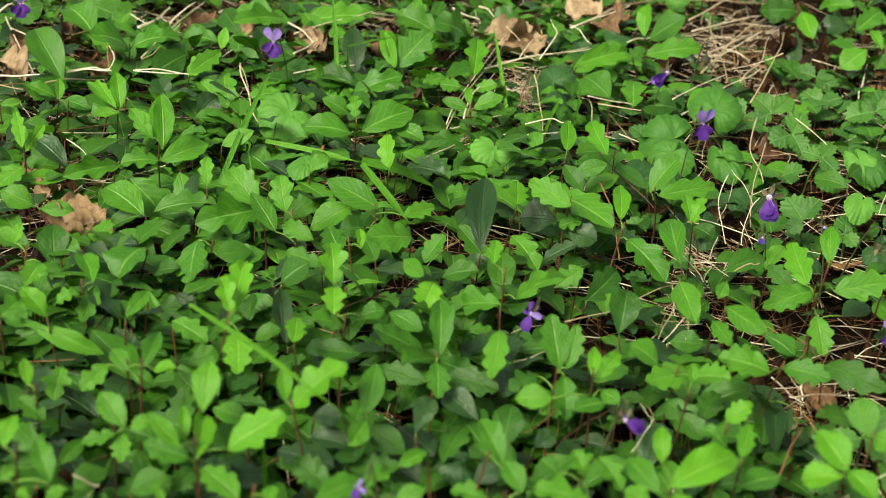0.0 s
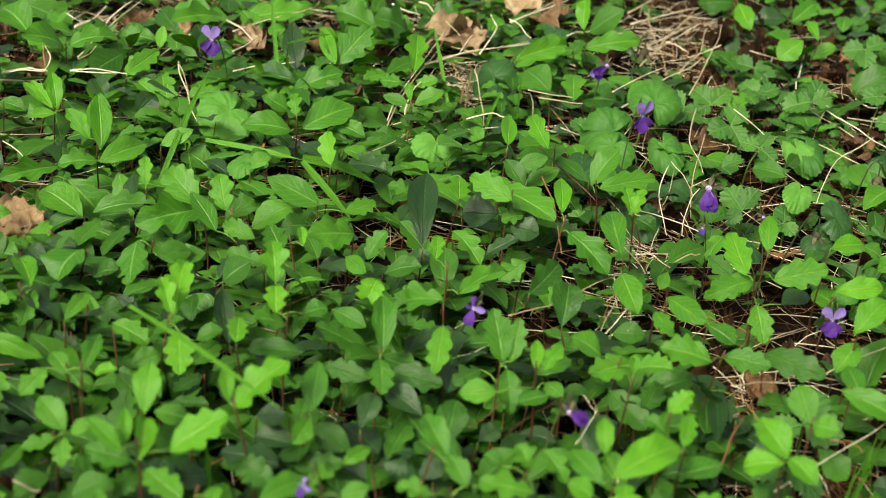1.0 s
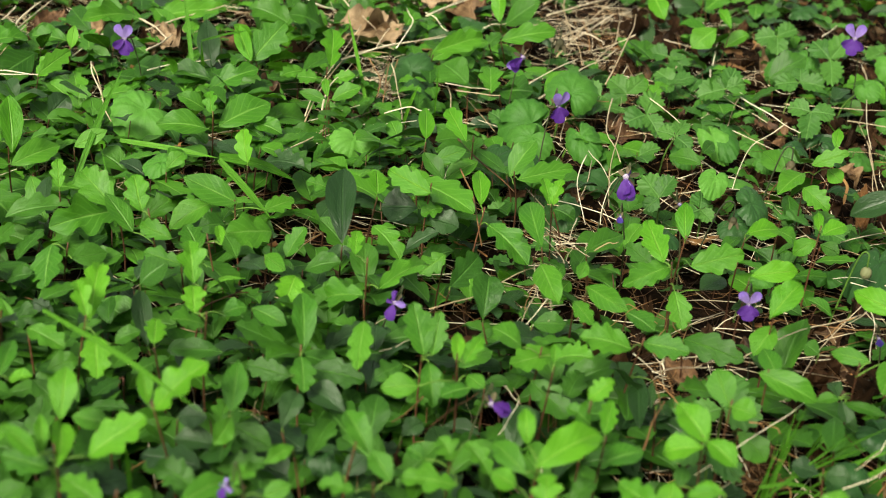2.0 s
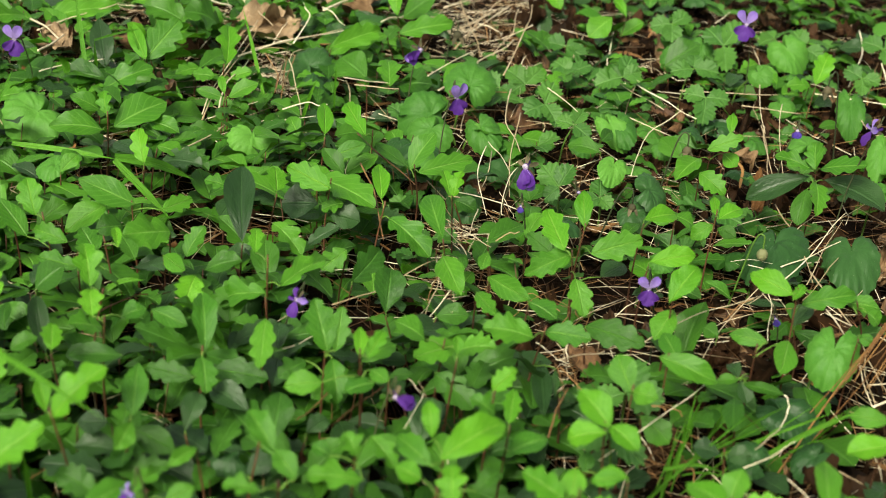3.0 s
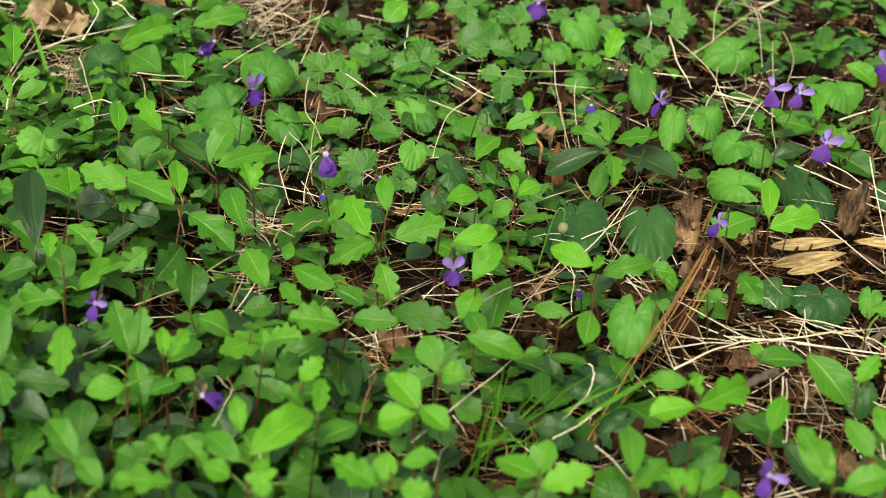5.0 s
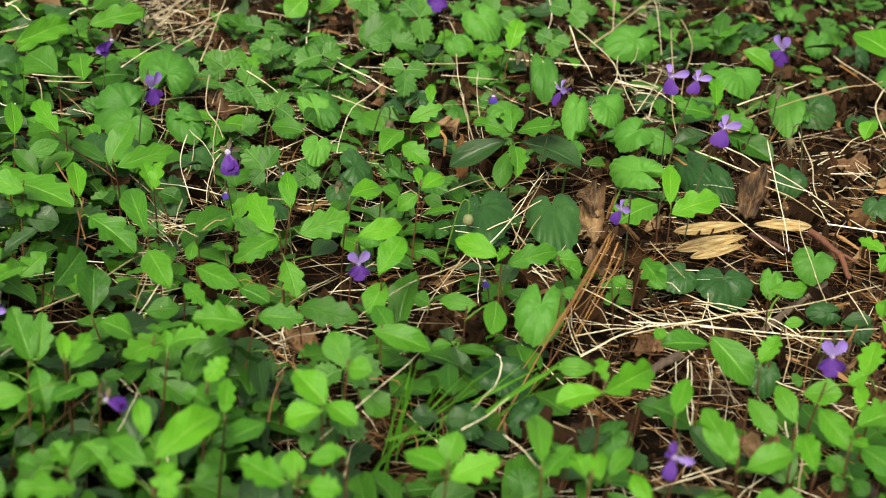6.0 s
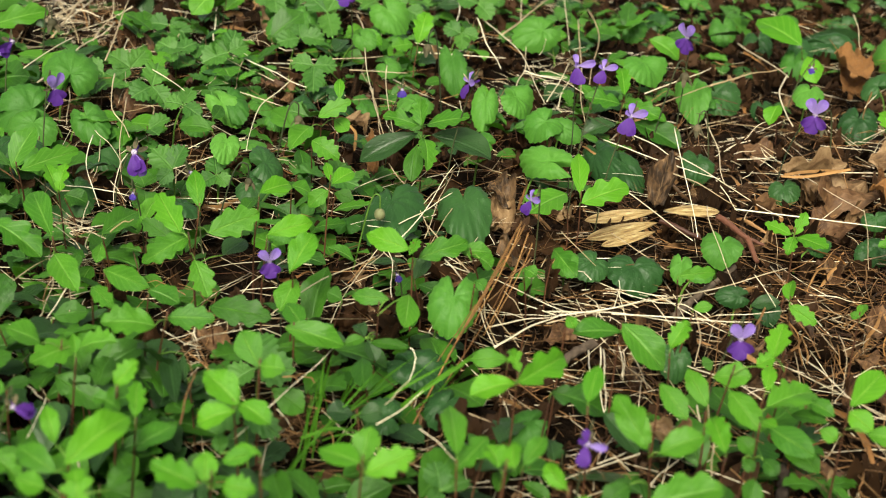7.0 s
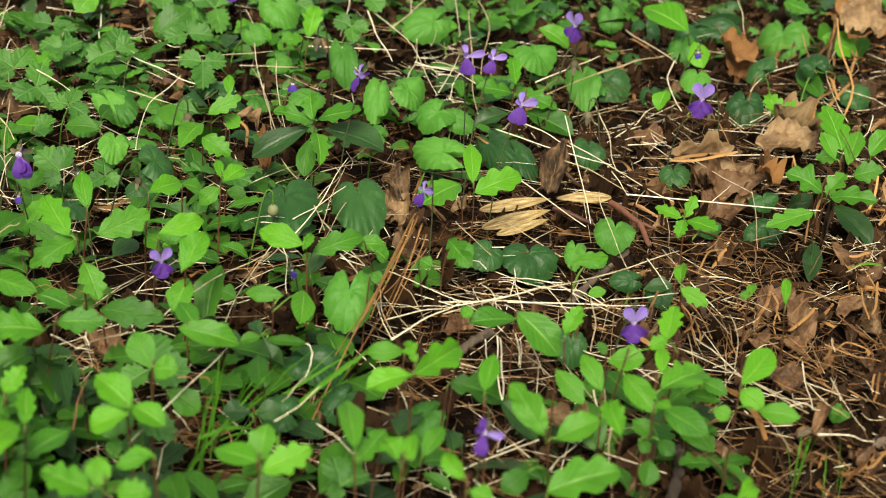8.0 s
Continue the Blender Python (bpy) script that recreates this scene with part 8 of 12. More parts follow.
leaf(s, "o", "y", -11.8, -5.9, 44.5, 9.3, -21.4, 8.3, 54.2, 31.7)
s = shoot(-0.0114, 1.0042, 4.3, -7.3, 42.3, "m")
petiole(s, 3.8, -6.5, 39.3, 4.3, -7.3, 44.3)
leaf(s, "l", "m", 4.3, -7.3, 44.3, -6.7, -30.3, 120.8, 19.9, 12.9)
s = shoot(-0.1767, 1.0788, -1.3, -3.9, 42, "g")
petiole(s, -1.2, -3.5, 39, -1.3, -3.9, 44)
leaf(s, "o", "g", -1.3, -3.9, 44, 15.6, -36.2, 21.7, 39.1, 18.6)
s = shoot(-0.0231, 1.1277, 2.1, -4.7, 46, "m")
petiole(s, 1.8, -3.9, 41, 2.8, -10.2, 44)
leaf(s, "l", "g", 2.8, -10.2, 44, 18.6, -25.9, 62.4, 38.5, 28.9)
petiole(s, 1.8, -3.8, 40.6, 1.5, 0.9, 43.6)
leaf(s, "l", "m", 1.5, 0.9, 43.6, -23.5, -35.8, 166.7, 57.2, 24.5)
s = shoot(0.4547, 1.0433, -7.7, -8.9, 41.7, "y")
petiole(s, -6.8, -7.9, 38.7, -7.7, -8.9, 43.7)
leaf(s, "o", "y", -7.7, -8.9, 43.7, -35.6, 38.9, -162.6, 22.5, 12.8)
s = shoot(0.1609, 1.1102, -5.1, -7.9, 41.7, "m")
petiole(s, -4.5, -7, 38.7, -5.1, -7.9, 43.7)
leaf(s, "l", "m", -5.1, -7.9, 43.7, 11.4, 42.5, -70.9, 49.4, 21.1)
s = shoot(0.1323, 0.8135, -5.7, -8.1, 41.7, "g")
petiole(s, -5.1, -7.2, 38.7, -5.7, -8.1, 43.7)
leaf(s, "o", "g", -5.7, -8.1, 43.7, 11.9, -28.8, 29.9, 32.1, 9.9)
s = shoot(-0.0643, 0.5743, -6.9, -3.4, 41.4, "d")
petiole(s, -6.1, -3, 38.4, -6.9, -3.4, 43.4)
leaf(s, "n", "d", -6.9, -3.4, 43.4, 44, -10.9, 5.9, 28.9, 9.8)
s = shoot(0.7927, 0.8857, 5.6, -0.5, 41.2, "y")
petiole(s, 5, -0.5, 38.2, 5.6, -0.5, 43.2)
leaf(s, "r", "y", 5.6, -0.5, 43.2, -40.8, 28.1, 146.3, 28.6, 19.1)
s = shoot(0.0064, 1.1265, 3.2, -6.3, 45.2, "m")
petiole(s, 2.7, -5.2, 40.2, 4.3, -1.3, 43.2)
leaf(s, "l", "m", 4.3, -1.3, 43.2, 22.4, -49.1, 67.1, 28, 23)
petiole(s, 2.5, -4.9, 39, 2.1, -11.2, 42)
leaf(s, "l", "g", 2.1, -11.2, 42, 31.9, -34.3, 93.7, 36.4, 33.5)
s = shoot(-0.1289, 0.7487, -2.1, -5.4, 40.9, "g")
petiole(s, -1.9, -4.8, 37.9, -2.1, -5.4, 42.9)
leaf(s, "l", "g", -2.1, -5.4, 42.9, 30.5, 36.8, -38.8, 23.6, 13.4)
s = shoot(-0.1812, 0.9833, 7.2, -8.5, 40.6, "m")
petiole(s, 6.4, -7.5, 37.6, 7.2, -8.5, 42.6)
leaf(s, "l", "m", 7.2, -8.5, 42.6, -18.2, 5.2, -167.6, 42.6, 17.3)
s = shoot(0.0064, 0.5721, 6.1, -2.5, 40.6, "d")
petiole(s, 5.4, -2.2, 37.6, 6.1, -2.5, 42.6)
leaf(s, "n", "d", 6.1, -2.5, 42.6, 21.7, 21.6, -14.7, 14.1, 7.1)
s = shoot(0.5906, 0.8456, -2.4, -6.6, 44.5, "m")
petiole(s, -2, -5.5, 39.5, -7.3, -12.2, 42.5)
leaf(s, "l", "y", -7.3, -12.2, 42.5, 28, 1.3, -21.3, 28.9, 11.8)
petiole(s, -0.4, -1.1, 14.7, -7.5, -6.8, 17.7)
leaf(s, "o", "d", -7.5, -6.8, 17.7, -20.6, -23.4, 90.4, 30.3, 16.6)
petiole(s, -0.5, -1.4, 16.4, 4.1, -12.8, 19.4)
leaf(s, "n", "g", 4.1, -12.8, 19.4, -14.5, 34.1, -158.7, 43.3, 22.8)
petiole(s, -1.2, -3.2, 28.4, -2.6, -0.6, 31.4)
leaf(s, "l", "m", -2.6, -0.6, 31.4, 14.9, -43, 68, 29.8, 15.7)
petiole(s, -1.2, -3.2, 28, 1, -0.8, 31)
leaf(s, "l", "m", 1, -0.8, 31, -9.3, 46.3, -156.8, 37.3, 16.2)
s = shoot(-0.0732, 0.9819, -1, -8, 40, "g")
petiole(s, -0.9, -7.1, 37, -1, -8, 42)
leaf(s, "r", "g", -1, -8, 42, -0, -35.2, 78.4, 31, 26)
s = shoot(0.9378, 0.8718, -5.5, -4, 39.8, "y")
petiole(s, -4.8, -3.5, 36.8, -5.5, -4, 41.8)
leaf(s, "l", "y", -5.5, -4, 41.8, -30.9, 45.9, -151.3, 34.2, 25.9)
s = shoot(0.7579, 0.6249, -12.1, -3.2, 39.7, "m")
petiole(s, -10.6, -2.9, 36.7, -12.1, -3.2, 41.7)
leaf(s, "o", "m", -12.1, -3.2, 41.7, 34.9, 7.8, -73.6, 25.8, 17)
s = shoot(0.6724, 0.5873, -8.5, -4.6, 39.3, "m")
petiole(s, -7.5, -4, 36.3, -8.5, -4.6, 41.3)
leaf(s, "l", "m", -8.5, -4.6, 41.3, 24, -30, 32.9, 26.9, 20.2)
s = shoot(0.3869, 1.3307, -1.2, -5.2, 43, "m")
petiole(s, -1, -4.3, 38, 2, 3.5, 41)
leaf(s, "l", "m", 2, 3.5, 41, -22.5, -40.6, 59.7, 41.6, 20.9)
petiole(s, -0.4, -1.6, 20.6, -4.4, -13.9, 23.6)
leaf(s, "o", "d", -4.4, -13.9, 23.6, -11.3, -35.8, 97.7, 33, 24)
s = shoot(0.3067, 0.7229, -1, -5.1, 38.9, "g")
petiole(s, -0.8, -4.5, 35.9, -1, -5.1, 40.9)
leaf(s, "o", "g", -1, -5.1, 40.9, -15.4, 44.3, -143.5, 12.5, 9.4)
s = shoot(-0.0259, 1.1462, -4.6, -9.7, 38.2, "m")
petiole(s, -4, -8.5, 35.2, -4.6, -9.7, 40.2)
leaf(s, "l", "m", -4.6, -9.7, 40.2, 47.9, -28.4, -4.1, 31.6, 18)
s = shoot(0.0447, 0.8695, 0.2, -7, 38.1, "g")
petiole(s, 0.2, -6.1, 35.1, 0.2, -7, 40.1)
leaf(s, "o", "g", 0.2, -7, 40.1, -8.7, 15.2, -114.9, 22.2, 23.7)
s = shoot(-0.2219, 1.0816, -4.8, -6, 38, "g")
petiole(s, -4.2, -5.3, 35, -4.8, -6, 40)
leaf(s, "r", "g", -4.8, -6, 40, -0.6, 50.6, -117.2, 34.3, 19.2)
s = shoot(-0.1362, 1.0109, 2.3, -3.7, 38, "g")
petiole(s, 2, -3.2, 35, 2.3, -3.7, 40)
leaf(s, "r", "g", 2.3, -3.7, 40, 0.8, 39, -130.9, 26.1, 23.8)
s = shoot(0.0246, 1.1609, 3.2, -7.8, 38, "g")
petiole(s, 2.8, -6.8, 35, 3.2, -7.8, 40)
leaf(s, "r", "g", 3.2, -7.8, 40, 32.4, 30.3, -57.4, 27.4, 29.2)
s = shoot(0.1203, 0.9960, -2, -3.9, 38, "g")
petiole(s, -1.7, -3.4, 35, -2, -3.9, 40)
leaf(s, "r", "g", -2, -3.9, 40, 16, -27.3, 28.2, 33.1, 26.6)
s = shoot(-0.3727, 1.0886, 3.6, -1.6, 38, "g")
petiole(s, 3.1, -1.4, 35, 3.6, -1.6, 40)
leaf(s, "o", "g", 3.6, -1.6, 40, 28.6, 45.4, -52.2, 28.1, 30.2)
s = shoot(0.1571, 0.7623, -6.4, -3.2, 38, "g")
petiole(s, -5.6, -2.8, 35, -6.4, -3.2, 40)
leaf(s, "o", "g", -6.4, -3.2, 40, -23.5, 31.6, -127.2, 14.7, 13.7)
s = shoot(0.3770, 1.2580, -8.6, -9.5, 37.2, "m")
petiole(s, -7.5, -8.3, 34.2, -8.6, -9.5, 39.2)
leaf(s, "l", "m", -8.6, -9.5, 39.2, 26.7, 30.1, -35.3, 38, 21.5)
s = shoot(-0.3242, 1.1558, 0.6, -4, 36.2, "m")
petiole(s, 0.5, -3.5, 33.2, 0.6, -4, 38.2)
leaf(s, "l", "m", 0.6, -4, 38.2, -15.1, -17.4, 152.1, 23.3, 18.9)
s = shoot(0.7600, 0.7173, -14.3, -6, 35.9, "m")
petiole(s, -12.4, -5.2, 32.9, -14.3, -6, 37.9)
leaf(s, "o", "m", -14.3, -6, 37.9, -9.3, 37.3, -149.5, 18.5, 11.5)
s = shoot(0.3100, 0.8016, 0.8, -2.3, 35.9, "g")
petiole(s, 0.7, -2, 32.9, 0.8, -2.3, 37.9)
leaf(s, "n", "g", 0.8, -2.3, 37.9, -26.9, -14.1, 176.4, 25, 15.1)
s = shoot(0.2710, 0.8514, -4.8, -1.3, 35.7, "g")
petiole(s, -4.2, -1.1, 32.7, -4.8, -1.3, 37.7)
leaf(s, "o", "g", -4.8, -1.3, 37.7, -4.4, -29.5, 51.3, 25, 14.8)
s = shoot(-0.2346, 0.7336, 2.3, -2, 35.7, "g")
petiole(s, 2, -1.7, 32.7, 2.3, -2, 37.7)
leaf(s, "o", "g", 2.3, -2, 37.7, 0.4, 20.1, -49.9, 17, 11.7)
s = shoot(-0.2488, 0.8103, -0.8, -1.4, 34.8, "g")
petiole(s, -0.7, -1.2, 31.8, -0.8, -1.4, 36.8)
leaf(s, "l", "g", -0.8, -1.4, 36.8, -26, -15.2, 123.5, 22.7, 16.6)
s = shoot(-0.1162, 0.8086, 3.6, -6, 34.2, "g")
petiole(s, 3.1, -5.2, 31.2, 3.6, -6, 36.2)
leaf(s, "r", "g", 3.6, -6, 36.2, 22.3, -22.4, 51, 23.4, 20.5)
s = shoot(-0.1968, 0.9318, -6.4, -9.4, 34, "d")
petiole(s, -5.5, -8.1, 31, -6.4, -9.4, 36)
leaf(s, "r", "d", -6.4, -9.4, 36, 26.9, -23.3, 21.7, 24.1, 16.2)
s = shoot(-0.1804, 0.9044, 2.4, -6.6, 34, "d")
petiole(s, 2, -5.7, 31, 2.4, -6.6, 36)
leaf(s, "r", "d", 2.4, -6.6, 36, 49.8, 34.5, -19.1, 19.7, 18.2)
s = shoot(-0.2315, 0.7874, -5.7, -3.2, 34, "d")
petiole(s, -4.9, -2.8, 31, -5.7, -3.2, 36)
leaf(s, "r", "d", -5.7, -3.2, 36, 28.6, -17.8, 53, 30.7, 18)
s = shoot(0.4834, 1.0202, 1.8, -7.9, 33.5, "m")
petiole(s, 1.5, -6.8, 30.5, 1.8, -7.9, 35.5)
leaf(s, "l", "m", 1.8, -7.9, 35.5, -3, -46.2, 96.3, 20.4, 13.3)
s = shoot(0.1465, 0.9987, -3.9, -7.4, 33.4, "g")
petiole(s, -3.4, -6.4, 30.4, -3.9, -7.4, 35.4)
leaf(s, "o", "g", -3.9, -7.4, 35.4, 9, 23.2, -103.6, 27.1, 30)
s = shoot(0.5021, 0.9096, -3.4, -6.2, 32.2, "m")
petiole(s, -2.9, -5.3, 29.2, -3.4, -6.2, 34.2)
leaf(s, "l", "m", -3.4, -6.2, 34.2, -52.6, 12.3, 141.8, 37.3, 16.7)
s = shoot(0.0601, 0.8901, 3.6, -1.5, 31.7, "d")
petiole(s, 3, -1.3, 28.7, 3.6, -1.5, 33.7)
leaf(s, "n", "d", 3.6, -1.5, 33.7, -40.1, 20.1, -123.3, 27.8, 20.4)
s = shoot(-0.0322, 0.9206, -0.9, -3.7, 31.6, "g")
petiole(s, -0.8, -3.1, 28.6, -0.9, -3.7, 33.6)
leaf(s, "o", "g", -0.9, -3.7, 33.6, -16.2, 29.5, -64.5, 38.6, 25)
s = shoot(1.0073, 0.9635, -1.7, -2, 31.4, "m")
petiole(s, -1.5, -1.7, 28.4, -1.7, -2, 33.4)
leaf(s, "l", "m", -1.7, -2, 33.4, 10.6, -41.9, 13, 28.3, 18.7)
s = shoot(0.3200, 0.8553, 6.5, -2.9, 31.2, "g")
petiole(s, 5.5, -2.5, 28.2, 6.5, -2.9, 33.2)
leaf(s, "o", "g", 6.5, -2.9, 33.2, 12.9, -46.8, 10, 27.8, 14.5)
s = shoot(0.1742, 1.1960, -3.2, -1.7, 29.5, "g")
petiole(s, -2.7, -1.4, 26.5, -3.2, -1.7, 31.5)
leaf(s, "o", "g", -3.2, -1.7, 31.5, 47.4, 28.9, -74.3, 38.4, 26.7)
s = shoot(0.3364, 1.3385, -3.9, -1, 29.2, "g")
petiole(s, -3.3, -0.9, 26.2, -3.9, -1, 31.2)
leaf(s, "l", "g", -3.9, -1, 31.2, -7.6, -53.1, 95.6, 36.2, 26.8)
s = shoot(0.1044, 1.0915, -1.1, -7.2, 29, "g")
petiole(s, -0.9, -6.1, 26, -1.1, -7.2, 31)
leaf(s, "o", "g", -1.1, -7.2, 31, -39.5, 43.2, -127.9, 45.1, 24.9)
s = shoot(0.7113, 1.0003, 0.4, -3.7, 28.6, "m")
petiole(s, 0.3, -3.1, 25.6, 0.4, -3.7, 30.6)
leaf(s, "o", "m", 0.4, -3.7, 30.6, -36.3, 31.5, -145.7, 32.4, 23.4)
s = shoot(-0.3739, 1.0589, 5, -3.4, 28, "d")
petiole(s, 4.2, -2.8, 25, 5, -3.4, 30)
leaf(s, "r", "d", 5, -3.4, 30, -0.3, 29.7, -38.9, 27.4, 33.2)
s = shoot(-0.3096, 1.0337, -8.3, -3.9, 28, "d")
petiole(s, -6.9, -3.2, 25, -8.3, -3.9, 30)
leaf(s, "r", "d", -8.3, -3.9, 30, -22.8, -31, 131.3, 26, 21.5)
s = shoot(-0.1295, 1.0788, -1.6, -7.3, 27.6, "g")
petiole(s, -1.3, -6, 24.6, -1.6, -7.3, 29.6)
leaf(s, "o", "g", -1.6, -7.3, 29.6, -31.7, -29.6, 156, 26.9, 19)
s = shoot(0.4864, 0.5327, -2.7, -0.7, 27.1, "d")
petiole(s, -2.2, -0.6, 24.1, -2.7, -0.7, 29.1)
leaf(s, "o", "d", -2.7, -0.7, 29.1, 15.6, 31.4, -114.3, 16.2, 10.3)
s = shoot(-0.0734, 1.0462, -6.3, -5.1, 26.9, "d")
petiole(s, -5.2, -4.2, 23.9, -6.3, -5.1, 28.9)
leaf(s, "o", "d", -6.3, -5.1, 28.9, 39.8, -10.1, 2.4, 46, 18.2)
s = shoot(-0.0981, 1.0678, 0.7, -7.5, 26.5, "g")
petiole(s, 0.5, -6.2, 23.5, 0.7, -7.5, 28.5)
leaf(s, "l", "g", 0.7, -7.5, 28.5, -24.7, -23.8, 170.5, 40.7, 17.2)
s = shoot(-0.2216, 1.0614, 3.9, -8.1, 26.3, "g")
petiole(s, 3.2, -6.6, 23.3, 3.9, -8.1, 28.3)
leaf(s, "r", "g", 3.9, -8.1, 28.3, -17.8, -45.8, 163.9, 40, 18.6)
s = shoot(0.3877, 1.0817, -4.9, -1.9, 25.8, "g")
petiole(s, -4, -1.6, 22.8, -4.9, -1.9, 27.8)
leaf(s, "o", "g", -4.9, -1.9, 27.8, 38.1, 33.4, -58.1, 36, 26)
s = shoot(-0.2867, 0.9755, -2.7, -7.8, 25, "d")
petiole(s, -2.2, -6.4, 22, -2.7, -7.8, 27)
leaf(s, "n", "d", -2.7, -7.8, 27, 58.1, -23.3, 31.7, 48.3, 16.7)
s = shoot(0.0137, 1.2336, 4.8, -3, 23.2, "g")
petiole(s, 3.9, -2.4, 20.2, 4.8, -3, 25.2)
leaf(s, "o", "g", 4.8, -3, 25.2, 3.6, 22.3, -101.1, 34.6, 37.8)
s = shoot(0.8599, 0.7785, -6.4, -2, 18.9, "g")
petiole(s, -4.9, -1.5, 15.9, -6.4, -2, 20.9)
leaf(s, "o", "g", -6.4, -2, 20.9, 14.6, -34.1, -20.9, 48.4, 17.6)
s = shoot(0.9134, 1.0304, -5, -3.4, 7.3, "d")
petiole(s, -2.1, -1.5, 4.3, -5, -3.4, 9.3)
leaf(s, "n", "d", -5, -3.4, 9.3, 4.5, 55, -137.5, 68.1, 26.9)

# ---- violets, strawberries, grass, straw and dead leaves ----
violet_leaf(0.5146, 0.8663, "vy", -18.5, -3.3, 44, -29.6, 22, -139.3, 27.2, 31.8)
violet_leaf(0.5066, 0.8087, "vy", 1.8, -3.2, 44, -33, -21, 102.1, 27.2, 28.5)
violet_leaf(0.5090, 0.8041, "vm", -2.2, 4.1, 38, -22.4, 32.7, -151.1, 26.4, 19.2)
violet_leaf(0.4500, 0.7414, "vy", 17.2, -29.6, 44, -6, -43.7, 33.9, 42.8, 24.9)
violet_leaf(0.4311, 0.7775, "vy", 5.4, -15.5, 44, 5.6, -24.5, 49.3, 17.5, 20.9)
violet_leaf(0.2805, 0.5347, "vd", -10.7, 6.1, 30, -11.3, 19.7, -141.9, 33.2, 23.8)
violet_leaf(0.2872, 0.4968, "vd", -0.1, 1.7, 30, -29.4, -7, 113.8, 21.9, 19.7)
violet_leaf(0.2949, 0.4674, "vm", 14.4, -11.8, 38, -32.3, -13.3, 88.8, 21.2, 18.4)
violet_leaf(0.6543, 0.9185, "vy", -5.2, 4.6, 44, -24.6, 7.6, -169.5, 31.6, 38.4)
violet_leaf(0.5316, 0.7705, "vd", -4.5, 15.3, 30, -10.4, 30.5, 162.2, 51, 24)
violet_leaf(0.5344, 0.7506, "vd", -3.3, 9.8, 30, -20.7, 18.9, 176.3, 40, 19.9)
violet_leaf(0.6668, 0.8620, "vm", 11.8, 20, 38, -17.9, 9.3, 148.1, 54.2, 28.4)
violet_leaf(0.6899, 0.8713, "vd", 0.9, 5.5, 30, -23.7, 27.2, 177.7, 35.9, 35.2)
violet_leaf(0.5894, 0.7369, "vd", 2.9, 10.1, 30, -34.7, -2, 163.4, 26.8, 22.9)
violet_leaf(0.8101, 1.0293, "vm", 0.8, -1.4, 38, -44.5, 7.3, 153.7, 30.9, 24.9)
violet_leaf(0.9455, 0.9342, "vm", 8.8, 6.4, 38, -50.7, 12.2, 122.9, 51.2, 47.2)
violet_leaf(0.8100, 0.9238, "vm", 11, 1.6, 38, -45.1, 1.6, 130.7, 38.7, 23.5)
violet_leaf(0.7453, 0.8177, "vy", 7.5, 3.6, 44, -22.7, -3.5, 135.6, 29.4, 23.6)
violet_leaf(0.7847, 0.7977, "vd", 1.9, -0.8, 30, -39.7, 1.3, 133.6, 36.3, 29)
violet_leaf(0.5148, 0.6054, "vm", 0.5, -0.5, 38, -30.9, 2.4, 141.7, 23.8, 24.6)
violet_leaf(0.4838, 0.5458, "vd", 4.8, -6.2, 30, -1.1, -47.6, 68.1, 19.9, 12.7)
violet_leaf(0.4126, 0.5029, "vd", 4.4, 4.4, 30, -38.7, -1.2, 152.1, 22.1, 17.3)
violet_leaf(0.3033, 0.5664, "vy", 12.7, -0.9, 56, -43.2, -1.1, 148.4, 34.3, 25)
violet_leaf(-0.0963, 0.7895, "vy", 14.6, -13.2, 54, -2.2, -16.6, 69.9, 19.6, 22.8)
violet_leaf(0.0363, 0.8482, "vy", -8.6, 6.4, 54, -32.2, 1.3, -170.9, 26.9, 32)
violet_leaf(0.3239, 0.7004, "vd", 23.8, 21.4, 42, -17.2, 17.2, 143.6, 57.4, 37.7)
violet_leaf(0.3828, 0.6965, "vd", 5.9, 16, 42, -16.7, 8.5, 157.8, 54.3, 32)
violet_leaf(0.2565, 0.8041, "vy", 9.3, 3.7, 52, -20.8, -12.2, 154.3, 26.8, 18.3)
violet_leaf(0.2769, 0.7866, "vd", -4.2, -8.3, 42, -17.1, 27.8, -96.2, 22.8, 33.2)
s = strawberry_leaf(0.2001, 0.5395, -4, -10, 42)
leaflet(s, -4, -10, 42, 26.2, -0.4, -22.4, 20.7, 19.1)
leaflet(s, -4, -10, 42, 7, 48.2, -120.9, 18.5, 17.1)
leaflet(s, -4, -10, 42, -21.3, -14.7, 101, 15.4, 14.2)
s = strawberry_leaf(0.2420, 0.4220, -4, -10, 42)
leaflet(s, -4, -10, 42, 30, -6.4, -11.9, 13, 11.9)
leaflet(s, -4, -10, 42, 11.6, 0.7, -92.2, 12.5, 11.5)
leaflet(s, -4, -10, 42, -17.1, -26.6, 134.7, 8.4, 7.7)
s = strawberry_leaf(0.2231, 0.7836, -4, -10, 44)
leaflet(s, -4, -10, 44, 32.6, -34.7, 8.2, 19, 17.5)
leaflet(s, -4, -10, 44, 49.5, 6.4, -49.2, 16.3, 15)
leaflet(s, -4, -10, 44, -46, -30.2, 134.6, 11.8, 10.9)
straw(0.1349, 0.6970, 0.0515, 11.9, -11.9, -5.6, 1.03, 2.2, "straw", 1)
straw(0.1409, 0.7024, 0.0484, 17.7, -22.3, -2.5, 0.77, 1.6, "straw", -0.3)
straw(0.1321, 0.7087, 0.0476, 9.7, -44.5, 1.4, 1.02, -1.2, "straw", 2.6)
straw(0.1604, 0.6771, 0.0510, 12.2, -3, 7.3, 1.27, 1.9, "straw", -0.2)
straw(0.1268, 0.6732, 0.0432, -15.4, -68, 0.7, 1.20, 0.1, "straw", 3.8)
